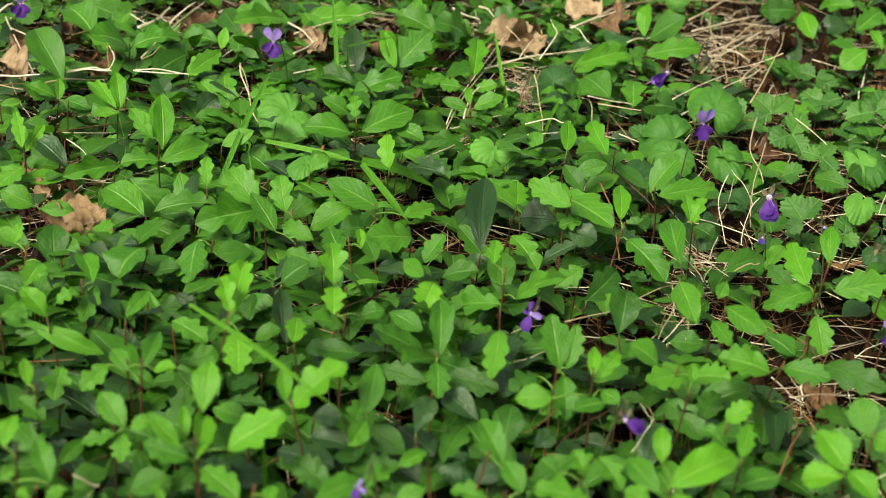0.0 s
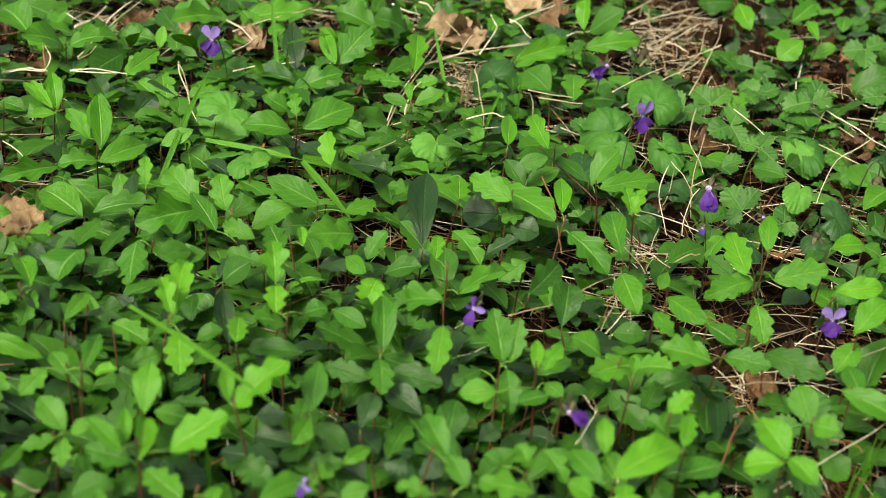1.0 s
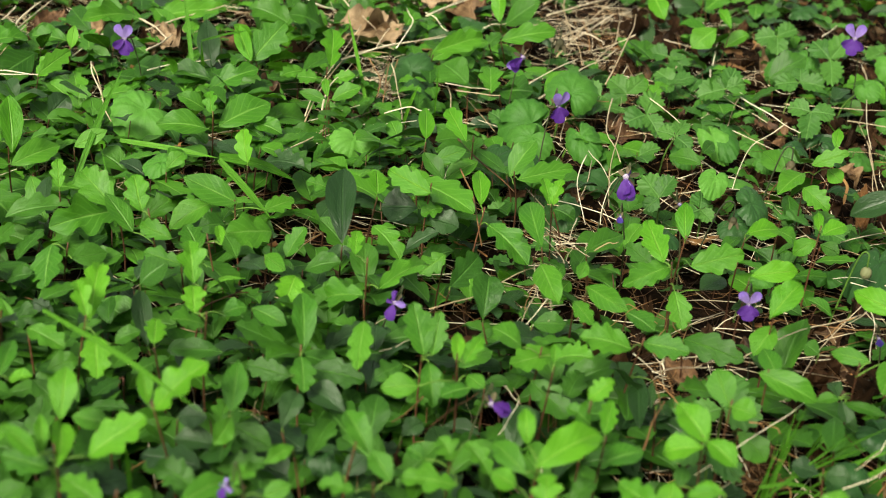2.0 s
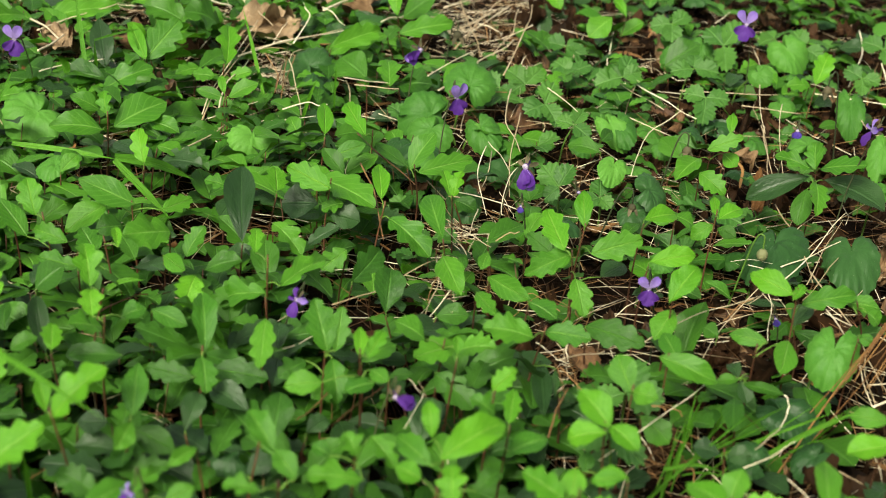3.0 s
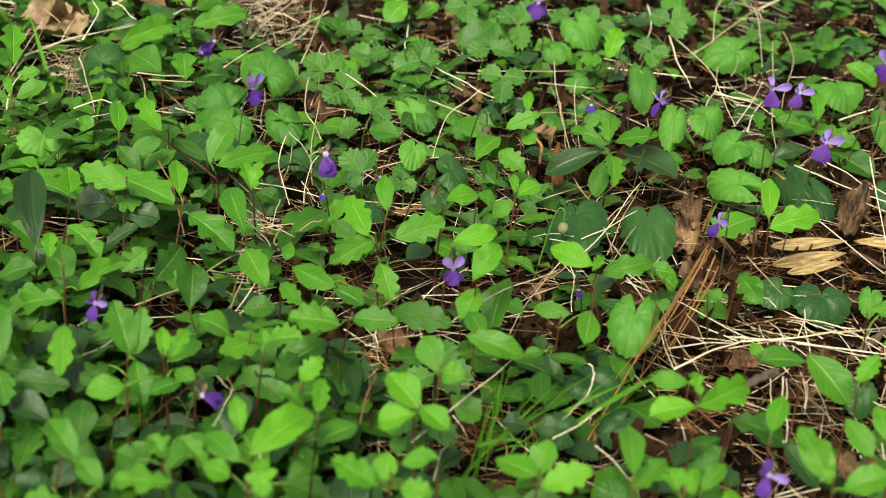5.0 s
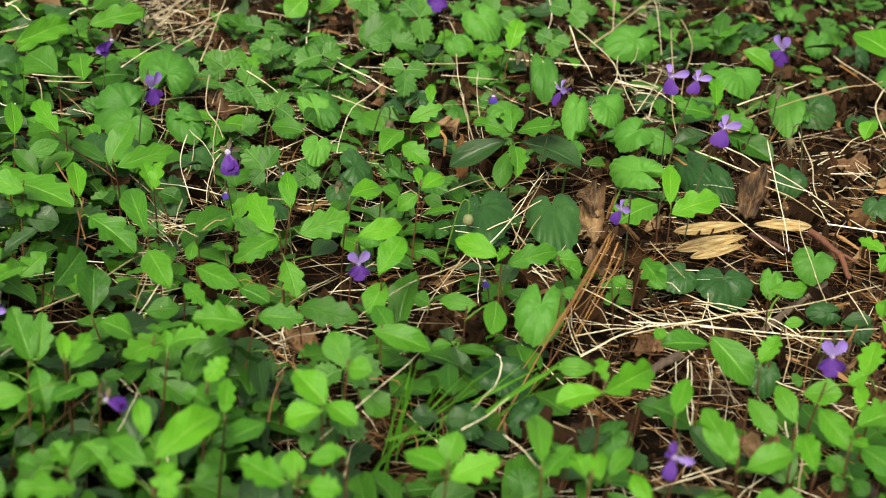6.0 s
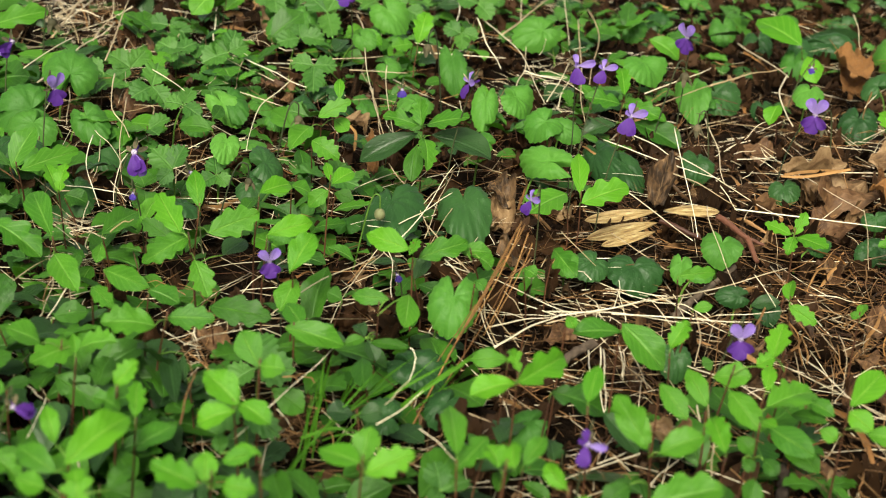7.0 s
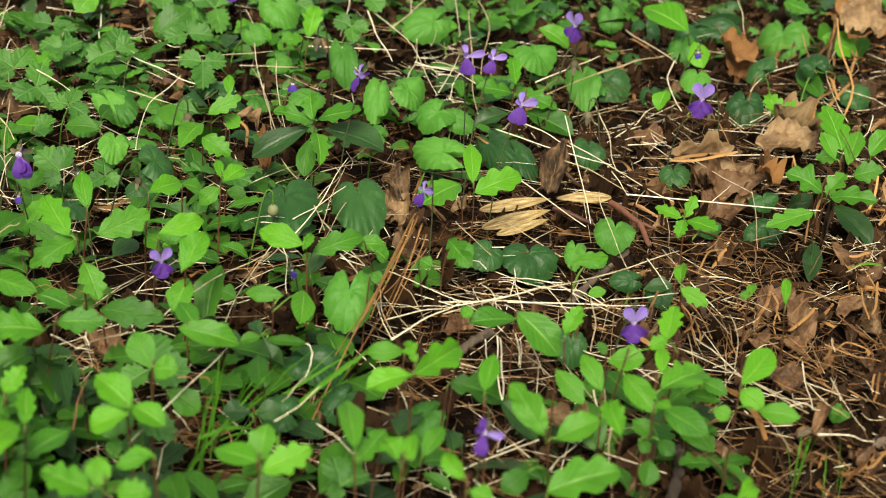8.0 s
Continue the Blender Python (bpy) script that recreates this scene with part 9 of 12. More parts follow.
straw(0.1293, 0.6597, 0.0467, -14.8, -40.9, -3.4, 0.96, -1.2, "tan", -1)
straw(0.1305, 0.6355, 0.0438, -24.1, -40.4, -2.7, 1.17, -0.9, "straw", 0.5)
straw(0.1318, 0.6622, 0.0422, -8.8, -67, 7.6, 0.95, -1.3, "straw", 1.9)
straw(0.1259, 0.6065, 0.0432, -15.5, -7.4, -1.1, 1.15, 0.8, "straw", -0.4)
straw(0.0652, 0.6185, 0.0426, 64.6, 53.7, 0.7, 1.21, -1.5, "straw", -1.4)
straw(0.0365, 0.5874, 0.0504, 16.5, 21, -5.2, 0.68, 0.3, "straw", 1.4)
straw(0.0373, 0.5580, 0.0515, 15.5, 17.4, -3, 0.86, -1, "straw", 0)
straw(0.0637, 0.5412, 0.0454, -22.5, -38.7, 2.6, 1.43, 2.7, "tan", 3.1)
straw(0.0819, 0.5285, 0.0482, -29.5, -30.6, -4.8, 1.01, 0.7, "tan", -0.8)
straw(0.0891, 0.5379, 0.0482, 6.9, -28, 7.6, 0.82, 1.6, "straw", 1.1)
straw(0.0993, 0.5232, 0.0471, -13.3, -35.6, 5, 1.00, 0.8, "straw", 0.7)
straw(0.0992, 0.5386, 0.0447, 1.5, -36.2, -4.6, 0.62, 0.2, "straw", 1.8)
straw(0.1613, 0.5697, 0.0468, 10.6, -3.8, -7.5, 0.90, 0.1, "straw", 0.5)
straw(0.1686, 0.5540, 0.0457, 30.9, 7.7, -0.7, 1.11, 1.6, "straw", -0.3)
straw(0.1661, 0.5494, 0.0470, -0.8, -33.1, -1.5, 0.85, 1.1, "tan", -0.3)
straw(0.1729, 0.5557, 0.0462, 5.9, -34.6, 3.3, 0.86, 0.1, "tan", 1.8)
straw(0.1671, 0.5424, 0.0484, 8.7, -16.9, -4.9, 0.86, 0.7, "tan", -0.1)
straw(0.1761, 0.5596, 0.0433, -3.5, -37.8, -0.6, 0.65, 1.9, "tan", 0)
straw(0.1477, 0.4811, 0.0501, 15.4, 31.1, 5.5, 1.41, 2.1, "tan", 0.8)
straw(0.2093, 1.2275, 0.0435, 72.1, 140.2, -5.8, 2.71, 2.1, "straw", -0.8)
straw(0.2065, 1.1881, 0.0439, 77, 83.1, -2.9, 2.58, -0.9, "straw", 2.3)
straw(0.2313, 1.2441, 0.0444, -18, -207, 1.5, 2.00, 1.7, "straw", -2.7)
straw(0.2269, 1.0511, 0.0424, 49.4, 140.5, 1.3, 1.58, 0.9, "straw", -5.9)
straw(0.2212, 0.9777, 0.0500, 60.4, 186.3, 5.2, 1.90, 2.4, "straw", -2.8)
straw(0.1071, 1.1722, 0.0453, 83.9, 145.6, -7.3, 2.58, 0.6, "straw", 8.3)
straw(0.0957, 1.1674, 0.0468, 14.3, -68.2, 3.9, 1.57, 2.2, "straw", 0.6)
straw(0.0314, 1.0307, 0.0493, 75, 52.2, 3.1, 1.83, -0, "straw", -0.7)
straw(0.1065, 0.9654, 0.0442, 29.9, -25.2, 5.9, 1.68, 0.6, "straw", -2)
straw(0.2186, 1.1706, 0.0473, -7.9, -88, -4.8, 1.58, 2.2, "tan", -5)
straw(0.1617, 0.9704, 0.0504, 49.3, 68.5, 0.3, 1.42, 1.1, "straw", 0.8)
straw(0.0589, 1.0199, 0.0466, -12.2, -109.7, -4.2, 1.69, 2.1, "tan", 0.9)
straw(0.0667, 1.0426, 0.0423, -15, -90.8, -0.5, 1.39, -1.1, "tan", -0.4)
straw(0.0400, 0.8774, 0.0464, 33.6, 19.8, -2.5, 1.25, -0.4, "straw", 0.3)
straw(-0.2540, 1.0453, 0.0512, 8, 81.9, -4.9, 1.92, 0.2, "straw", -3.8)
straw(-0.2327, 1.0361, 0.0482, 15, 94.5, 4.4, 2.29, 0.4, "straw", 1.3)
straw(-0.2802, 0.9355, 0.0477, 35.3, -10.8, 7.5, 1.69, 1.4, "straw", 1.2)
straw(-0.3135, 0.8905, 0.0504, 23.1, -20.4, 5.3, 1.30, 0.4, "straw", -2.1)
straw(-0.2344, 0.9460, 0.0492, 39.1, 6.6, -1.6, 1.36, -0.7, "straw", -0.1)
straw(-0.1618, 0.9777, 0.0493, 30.5, -111.3, -3.3, 1.31, -0.3, "straw", -0)
straw(-0.2690, 1.0069, 0.0485, 22.1, -82.2, 7, 1.74, 1.2, "straw", 4.6)
straw(-0.2368, 0.9809, 0.0468, 11, 22.2, 6.2, 1.42, -0.9, "straw", -2.2)
straw(0.1838, 0.8389, 0.0453, -17.1, -100.9, -5.6, 1.15, -1, "straw", -5.6)
straw(0.1884, 0.8555, 0.0423, 2, -67.9, 3.7, 0.90, 0.4, "straw", 1.9)
straw(0.2258, 0.9677, 0.0423, -17.1, -122.6, -3.1, 1.64, -0.3, "straw", -7.4)
straw(0.2211, 0.9078, 0.0446, -33.3, -135.4, -7.5, 1.23, -0.4, "straw", -2.9)
straw(0.2494, 0.9638, 0.0473, 6.6, -80.6, 7.8, 1.34, -1, "straw", 2.6)
straw(0.1988, 0.8063, 0.0433, -27.8, -89.2, 6.5, 1.12, -0.2, "straw", -2.7)
straw(0.1578, 0.7216, 0.0510, -13.3, -48.7, 6.9, 1.03, 1.1, "straw", -0.4)
straw(0.1796, 0.7663, 0.0429, 3.1, -27.9, -2.1, 0.84, 1.7, "straw", -0.7)
straw(0.0993, 0.8584, 0.0460, 30.3, -71.8, -7, 2.07, 0.3, "tan", -0.9)
straw(0.0952, 0.7941, 0.0502, 3, -109.5, -1.8, 1.88, 0.6, "tan", 3)
straw(-0.0499, 0.6058, 0.0462, 33.4, 24.6, -1.8, 1.39, 2, "tan", 2)
straw(0.3378, 1.0132, 0.0310, -25.9, -58.5, -6.8, 1.44, 1.4, "straw", -0.1)
straw(0.3400, 1.0160, 0.0315, 17.9, -95.7, 6.2, 1.43, 0.8, "straw", -1.1)
straw(0.3596, 0.9571, 0.0321, -74.2, -122.3, -5.9, 1.33, -0.2, "straw", -9.5)
straw(0.3687, 0.9949, 0.0346, 70.5, -28.8, 7.5, 1.46, 0.3, "straw", -3.1)
straw(0.4154, 0.9777, 0.0287, 46, -10.4, -2.5, 1.48, 0.1, "straw", 0.6)
straw(0.4690, 1.1004, 0.0371, -74.7, -224.7, 6.3, 1.49, -0.9, "straw", 1.2)
straw(0.4166, 0.9301, 0.0288, -42.5, -128.6, 7.7, 1.66, -0.7, "straw", -1.1)
straw(0.4133, 0.9293, 0.0301, -26.3, -89.7, -7.5, 1.36, 0.6, "straw", 2.2)
straw(0.6013, 1.1771, 0.0358, -73, -147.6, -6.9, 2.12, 0.7, "straw", 6.8)
straw(0.5760, 1.0636, 0.0370, -63.9, -235, 6, 1.50, 0.9, "straw", 11.1)
straw(0.5852, 1.0415, 0.0294, 140.1, 132.6, 3.5, 2.63, -1.2, "straw", 0.9)
straw(0.7135, 1.1561, 0.0369, 162.8, 163.2, -3.4, 2.98, 1.8, "straw", -6.7)
straw(0.6984, 1.2068, 0.0330, -98.6, -173.6, -4.2, 2.20, 0.7, "straw", -3.7)
straw(0.7137, 1.1722, 0.0335, -92.1, -186.9, 0.5, 1.73, 1.6, "straw", 1.8)
straw(0.5232, 0.8957, 0.0314, 61.9, 99.6, 1.8, 1.51, -0.6, "straw", -3)
straw(0.5263, 0.8514, 0.0359, 81, 105.5, -4.9, 1.47, -0.2, "straw", -0.5)
straw(0.5248, 0.9850, 0.0287, 67.5, 124.6, -3.2, 1.63, 0.9, "tan", 0.3)
straw(0.4784, 0.9858, 0.0369, 70.2, -21.8, -3, 1.52, -0.5, "straw", 1.3)
straw(0.2112, 0.5648, 0.0460, 77.9, 43.1, 5.5, 1.17, 1.9, "straw", 3.2)
straw(0.3126, 0.6590, 0.0313, -61.9, -82.3, 0, 1.00, -1.2, "straw", -2.6)
straw(0.3153, 0.6590, 0.0348, -29.3, -78.7, 5.4, 1.00, 2.6, "straw", 2.1)
straw(0.2990, 0.6349, 0.0360, -24.1, -19.5, -3.3, 1.01, 1, "tan", -1.4)
straw(0.3192, 0.6617, 0.0296, -27.5, -35.5, 7, 1.04, 0.8, "straw", 2)
straw(0.3078, 0.6448, 0.0342, -5, -33.6, -4.6, 0.76, 2.3, "straw", 3.1)
straw(0.1666, 0.4655, 0.0483, 65, 56.6, 2, 1.02, 2.4, "straw", -1)
straw(0.2678, 0.5156, 0.0477, 3.2, -2.4, -4.7, 1.09, 1.6, "straw", 0.2)
straw(0.2684, 0.5082, 0.0468, -9.6, -13.5, -4.8, 1.07, -0.9, "straw", 0.4)
straw(0.2525, 0.4816, 0.0511, -20.4, -21.9, 4.8, 1.01, 2.3, "straw", 1.2)
straw(0.2278, 0.4580, 0.0477, 27.1, 12.1, 4.8, 1.00, -0, "straw", -1.5)
straw(0.3507, 0.6795, 0.0306, -27.1, -149.5, 2, 1.52, 1.1, "straw", 8.5)
straw(0.3430, 0.6354, 0.0285, -19.3, -103.2, 1.1, 1.48, 2.1, "straw", 2.9)
straw(0.3172, 0.5205, 0.0370, 61.7, 35.5, -7.4, 1.66, 2.6, "straw", -1.7)
straw(0.3676, 0.5441, 0.0348, 51.9, -6.2, 5, 1.22, 0.5, "straw", -2.9)
straw(0.3297, 0.5514, 0.0302, 49, 8.9, -5.1, 1.22, 1.9, "straw", -1.7)
straw(0.4191, 0.6356, 0.0368, 1.2, -40.4, -4.4, 1.07, 1, "straw", -1.2)
straw(0.3334, 0.6160, 0.0364, 45.4, -71.3, -3.5, 0.99, 2, "straw", -0.1)
straw(0.3547, 0.5828, 0.0321, -2.3, -35, -5.7, 0.98, 2.8, "straw", 0.3)
straw(0.3427, 0.5787, 0.0283, -3.8, -45.2, -2.4, 1.21, -1.4, "straw", 0.6)
straw(0.3687, 0.5143, 0.0296, -18.9, -31.8, 7.1, 1.15, -0.4, "straw", -0.2)
straw(0.3780, 0.5175, 0.0281, -23.4, -44.7, -7.9, 1.39, -1, "straw", -1.2)
straw(0.3790, 0.5049, 0.0375, -15.2, -29.9, -0.7, 1.14, -0.4, "straw", 1.6)
straw(0.3874, 0.5035, 0.0312, -6.2, -26.6, -5.1, 1.16, 0.5, "straw", 0.4)
straw(0.2430, 0.4474, 0.0491, 6.9, -25.3, -2.5, 0.97, 1, "straw", 0.4)
straw(0.4000, 0.5710, 0.0284, -16.1, -42.6, 6.8, 0.99, 2.7, "straw", 1.9)
straw(0.4950, 0.6944, 0.0338, -0, -87.1, -0.4, 1.44, 0.3, "straw", -0)
straw(0.5286, 0.7699, 0.0351, 41.4, -83.9, -0.9, 1.27, 0.3, "straw", -4.3)
straw(0.5637, 0.7281, 0.0352, 14.1, -101.6, -5.1, 1.23, 0, "straw", 0.1)
straw(0.6258, 0.7856, 0.0366, -57.7, -108.2, -3, 1.63, 1.8, "straw", 2.9)
straw(0.5753, 0.6970, 0.0285, -28.5, -62.2, 6.8, 1.22, 0.6, "straw", -0)
straw(0.5489, 0.6401, 0.0340, 97, -75.4, 5, 1.48, -0.2, "straw", -2)
straw(0.6429, 0.6250, 0.0289, -57, -72.4, -1.9, 1.19, 2, "straw", 0.1)
straw(0.6366, 0.6795, 0.0312, -11.8, -74.3, 6.6, 1.25, -0.2, "straw", -1)
straw(0.7772, 0.8817, 0.0289, -89.7, -122.5, 5.9, 2.25, 2.2, "straw", -7.7)
straw(0.7766, 0.9538, 0.0355, -28.5, -109, 5.4, 2.00, -0.6, "straw", 2)
straw(0.6144, 0.8518, 0.0353, 79.4, 26.1, 6.8, 1.85, 2, "straw", -2.9)
straw(0.6717, 0.8485, 0.0378, 81.7, 7.9, 7.9, 1.89, 2.1, "straw", -0.4)
straw(0.6110, 0.8297, 0.0331, 117.1, 38.8, 6.3, 1.48, 2.4, "straw", -2.3)
straw(0.6710, 1.0561, 0.0341, -128.3, -237.5, -5.8, 1.91, 0, "straw", -0.1)
straw(0.6988, 1.0868, 0.0337, -114.1, -200.3, 0, 2.01, 1.4, "straw", 8.4)
straw(0.8757, 0.8350, 0.0311, -109.7, -63.3, 7.3, 1.56, -0, "straw", -9.8)
straw(0.9433, 0.8584, 0.0315, -146.1, -163.9, 4.1, 1.98, 2.9, "straw", -13.7)
straw(0.8221, 0.8279, 0.0363, -63.7, -66.9, -3, 1.53, 1.3, "rust", -0.3)
straw(0.6965, 0.7277, 0.0374, -40.7, -70.9, -7.7, 1.33, -0.9, "tan", 2.6)
straw(0.7286, 0.7268, 0.0322, 40.2, 12, 4.7, 1.43, 0.5, "straw", -1.4)
straw(0.3619, 0.5470, 0.0294, 71, 10.7, -2.4, 1.49, 1.9, "straw", -1.9)
straw(0.4296, 0.5552, 0.0281, 95.1, -1.2, 7.9, 1.57, -1.1, "straw", -3)
straw(0.3671, 0.5567, 0.0308, 71.4, -44.6, 4.6, 1.22, 2.7, "straw", -1.1)
straw(0.3949, 0.5362, 0.0355, 65, -35.3, 2.7, 1.22, 1.1, "straw", -2.4)
straw(0.4999, 0.5524, 0.0359, -14.1, -37.9, 0.8, 1.04, 0.9, "straw", -0.1)
straw(0.4479, 0.5335, 0.0291, -27.2, -40.6, -6.5, 1.47, 1.3, "straw", 3)
straw(0.5839, 0.5537, 0.0285, -46.3, -62.1, 6, 1.36, -0.6, "tan", -2.1)
straw(0.4525, 0.5218, 0.0328, 39.1, -10.5, 1.9, 1.01, -0.6, "straw", 0.2)
straw(0.3727, 0.5069, 0.0334, -37.1, -62.4, 7.6, 1.32, -0.8, "straw", 0.3)
straw(0.3869, 0.5097, 0.0291, -8.7, -15.8, -7.8, 0.93, 2.8, "straw", 0.4)
straw(0.3756, 0.4146, 0.0376, -28.4, -43.5, -7.4, 1.22, 2.2, "straw", -1.1)
straw(0.3902, 0.4396, 0.0368, -7.8, -12.8, -6.1, 1.09, 1.4, "straw", -0.2)
straw(0.5003, 0.5235, 0.0347, -17.6, -65.6, 3.2, 1.00, -0.4, "straw", 2)
straw(0.5067, 0.4850, 0.0309, -38.4, -49, 1.7, 0.97, 1.8, "straw", 2.5)
straw(0.4753, 0.4755, 0.0283, -8.6, -55.4, 3.6, 0.95, 2.9, "straw", -2.1)
straw(0.4571, 0.4635, 0.0313, 11.5, -76.4, 6.1, 0.92, -0.5, "straw", 2)
straw(0.4716, 0.4311, 0.0290, 7, -39.2, 0, 1.15, 0.5, "straw", -0.9)
straw(0.5050, 0.4184, 0.0373, -0.3, 26.8, 0.6, 0.96, 0.3, "tan", -0.3)
straw(0.4660, 0.3932, 0.0355, 21.4, -0, -7.4, 1.14, 2.6, "straw", 0.3)
straw(0.4649, 0.3720, 0.0325, 30.8, -7.1, -7.4, 1.34, 2.1, "straw", -0.8)
straw(0.5014, 0.4035, 0.0377, -21.8, -45.4, 1.5, 0.91, 2.9, "straw", -3.5)
straw(0.4474, 0.3944, 0.0364, -18.2, -41.3, 6.8, 0.86, 0.6, "straw", 0.6)
straw(0.3982, 0.3848, 0.0331, 12.1, -24.1, -7.4, 0.83, 2.8, "tan", 1.1)
straw(0.4103, 0.3962, 0.0340, 30, 8.9, -5.2, 0.87, 0.1, "rust", 0.8)
straw(0.5628, 0.4626, 0.0310, 12.2, -13.1, -7.9, 1.30, 0.3, "rust", -0.8)
straw(0.5306, 0.4646, 0.0350, 26.3, 6.3, 7.2, 1.28, 2.4, "tan", 1.1)
straw(0.5032, 0.4639, 0.0306, 34.5, 6, 1.8, 1.26, 1.6, "tan", 0.2)
straw(0.6088, 0.5013, 0.0313, 47.5, 14.5, 1.8, 1.14, -0.1, "straw", -0.9)
straw(0.5383, 0.5253, 0.0372, 40.8, 12, -1.4, 1.09, 1.7, "tan", 2.9)
straw(0.5184, 0.5316, 0.0377, -24.1, -44, 7.4, 1.02, 0, "tan", 1.6)
straw(0.4884, 0.5011, 0.0363, -26.2, -52.1, 7.7, 1.21, -1, "tan", 2.7)
straw(0.4851, 0.4267, 0.0379, 48.9, 13.3, -7.5, 0.97, 2.3, "tan", 1.2)
straw(0.5277, 0.4344, 0.0346, 15.8, -24.7, -0.4, 1.23, -0.9, "tan", -1.2)
straw(0.4550, 0.4238, 0.0300, -16.5, -42.4, 6.4, 0.89, 1.8, "tan", -0.1)
straw(0.4344, 0.3789, 0.0297, 12.6, -23.4, 1.9, 0.86, 1.2, "tan", 2.4)
straw(0.4469, 0.3568, 0.0369, 20.2, -16.7, -7.1, 1.07, 0.4, "tan", -1)
straw(0.5124, 0.4008, 0.0295, 0.5, -24.4, 4, 1.17, -1.1, "tan", 0.6)
straw(0.4582, 0.4441, 0.0344, 18.8, -8.7, 7.1, 0.93, 2.4, "tan", -0.9)
straw(0.4439, 0.4998, 0.0353, -45.7, -36.7, 2, 0.94, 1, "tan", -0.5)
straw(0.6082, 0.4901, 0.0300, -32.1, -38.2, 3, 1.61, 0.4, "rust", -0)
straw(0.4254, 0.3731, 0.0325, -10.3, -32.7, 5.5, 1.04, 0.2, "tan", -0.3)
grass_blade(0.4492, 0.3665, 0.0040, 8, 8.5, 31.5, 1.5, 3)
grass_blade(0.4594, 0.3738, 0.0040, 7.2, 3.3, 25.4, 1.2, 3)
grass_blade(0.4635, 0.3602, 0.0040, 2.8, 6.5, 23, 1, 3)
grass_blade(0.4703, 0.3572, 0.0040, 2.6, 3.1, 19.2, 1, 3)
grass_blade(0.1987, 0.4860, 0.0040, 22.5, 17.9, 50.4, 0.9, 3)
grass_blade(0.2053, 0.4897, 0.0040, 10, 14.7, 38.3, 0.9, 3)
grass_blade(0.1923, 0.4832, 0.0040, 15.3, 0.3, 19.1, 0.9, 3)
grass_blade(0.2240, 0.5264, 0.0040, 10.4, 6.2, 28.4, 0.8, 3)
grass_blade(0.2242, 0.5161, 0.0040, 24.4, 3.7, 33.1, 1, 3)
grass_blade(0.2336, 0.5061, 0.0040, 45.8, -0.3, 43.5, 1.1, 3)
grass_blade(0.2192, 0.5140, 0.0040, 24.1, -12.8, 7.9, 1.1, 3)
grass_blade(0.2639, 0.5159, 0.0040, 28.6, -6.7, 23.9, 1.4, 3)
grass_blade(0.2767, 0.5248, 0.0040, 29.3, -3.4, 31, 1, 3)
straw(-0.2578, 1.0611, 0.0474, 8.1, 78.8, -3.7, 2.34, 0, "straw", -5)
straw(-0.2328, 1.0306, 0.0516, 11.4, 77.3, 6.2, 3.02, -1, "straw", 4)
straw(-0.2812, 0.9419, 0.0464, 29.5, 5.7, 2.2, 2.05, 1.2, "straw", 1.4)
straw(-0.3220, 0.9162, 0.0480, 31.4, -9.9, 6.5, 2.01, -0.8, "straw", 0.6)
straw(-0.3203, 0.9097, 0.0428, 14.1, 18.4, -3.2, 1.70, 0.8, "tan", -0.5)
straw(-0.3712, 1.0670, 0.0500, 12.8, 25.3, 1.3, 2.75, 2.9, "straw", 0.4)
straw(-0.2342, 0.9521, 0.0477, 40.5, -5.3, 1.5, 1.70, 1.6, "straw", 1.3)
straw(-0.2376, 0.9843, 0.0471, 5.5, 117.8, -6.4, 1.85, 2, "straw", 0.4)
straw(-0.2668, 0.9988, 0.0501, 8.6, -29.7, -7.9, 2.48, 1.6, "tan", -0.4)
straw(-0.1630, 0.9851, 0.0482, 30.6, -113.9, -3.2, 1.65, -1.1, "straw", -0.3)
straw(-0.1431, 1.1064, 0.0473, 29.1, -67.1, 5, 2.61, -0.7, "straw", 3.6)
straw(-0.1269, 1.0192, 0.0482, 13.8, 53.1, -3.1, 2.55, -1.3, "straw", 0.4)
straw(0.0162, 1.2168, 0.0436, 17.1, -10.4, -7.4, 2.50, 2.9, "straw", 0.3)
straw(0.0349, 1.1841, 0.0456, 15.5, -87.4, 4.1, 1.97, 0.4, "straw", -2.4)
straw(0.0216, 1.0070, 0.0514, 90.3, 92.9, -4.6, 2.19, 2.8, "straw", -0.2)
straw(0.0424, 1.0203, 0.0498, 3.2, -109.5, 5.8, 1.69, -1.1, "tan", 5.6)
straw(0.0477, 0.9463, 0.0478, 13, 96.2, 1.1, 1.73, 0.5, "tan", -0.4)
straw(0.0502, 0.8881, 0.0515, 29.8, -10.2, 7.7, 1.56, 2.8, "straw", 0.9)
straw(0.0074, 0.8913, 0.0490, 22.3, 129.8, -5.1, 2.01, 2.5, "straw", 4.4)
straw(-0.0200, 0.8093, 0.0495, 31.9, 69.9, -6.1, 1.80, -0.2, "straw", -2.4)
straw(0.0648, 1.0411, 0.0520, 14.6, 132.4, -3.6, 1.91, 2.3, "straw", -8.7)
straw(0.0958, 1.1530, 0.0479, 61.1, 100.9, -2.2, 2.91, -0.4, "straw", 0.9)
straw(0.0993, 0.9757, 0.0463, 35.3, 6.4, -6.1, 1.38, -0.6, "straw", 0.2)
straw(1.0209, 0.9486, 0.0312, -91.1, -104.6, -5.8, 3.13, -0.6, "rust", -0.5)
straw(0.9828, 0.8960, 0.0322, -89.1, -102.2, 1.9, 2.56, 0.9, "rust", 12.9)
straw(0.7540, 0.6864, 0.0376, 106.4, 90, 5.2, 2.22, 2.7, "rust", 5.5)
straw(0.7935, 0.7148, 0.0368, 77, 55.1, -2.7, 2.28, 1.2, "rust", -3.9)
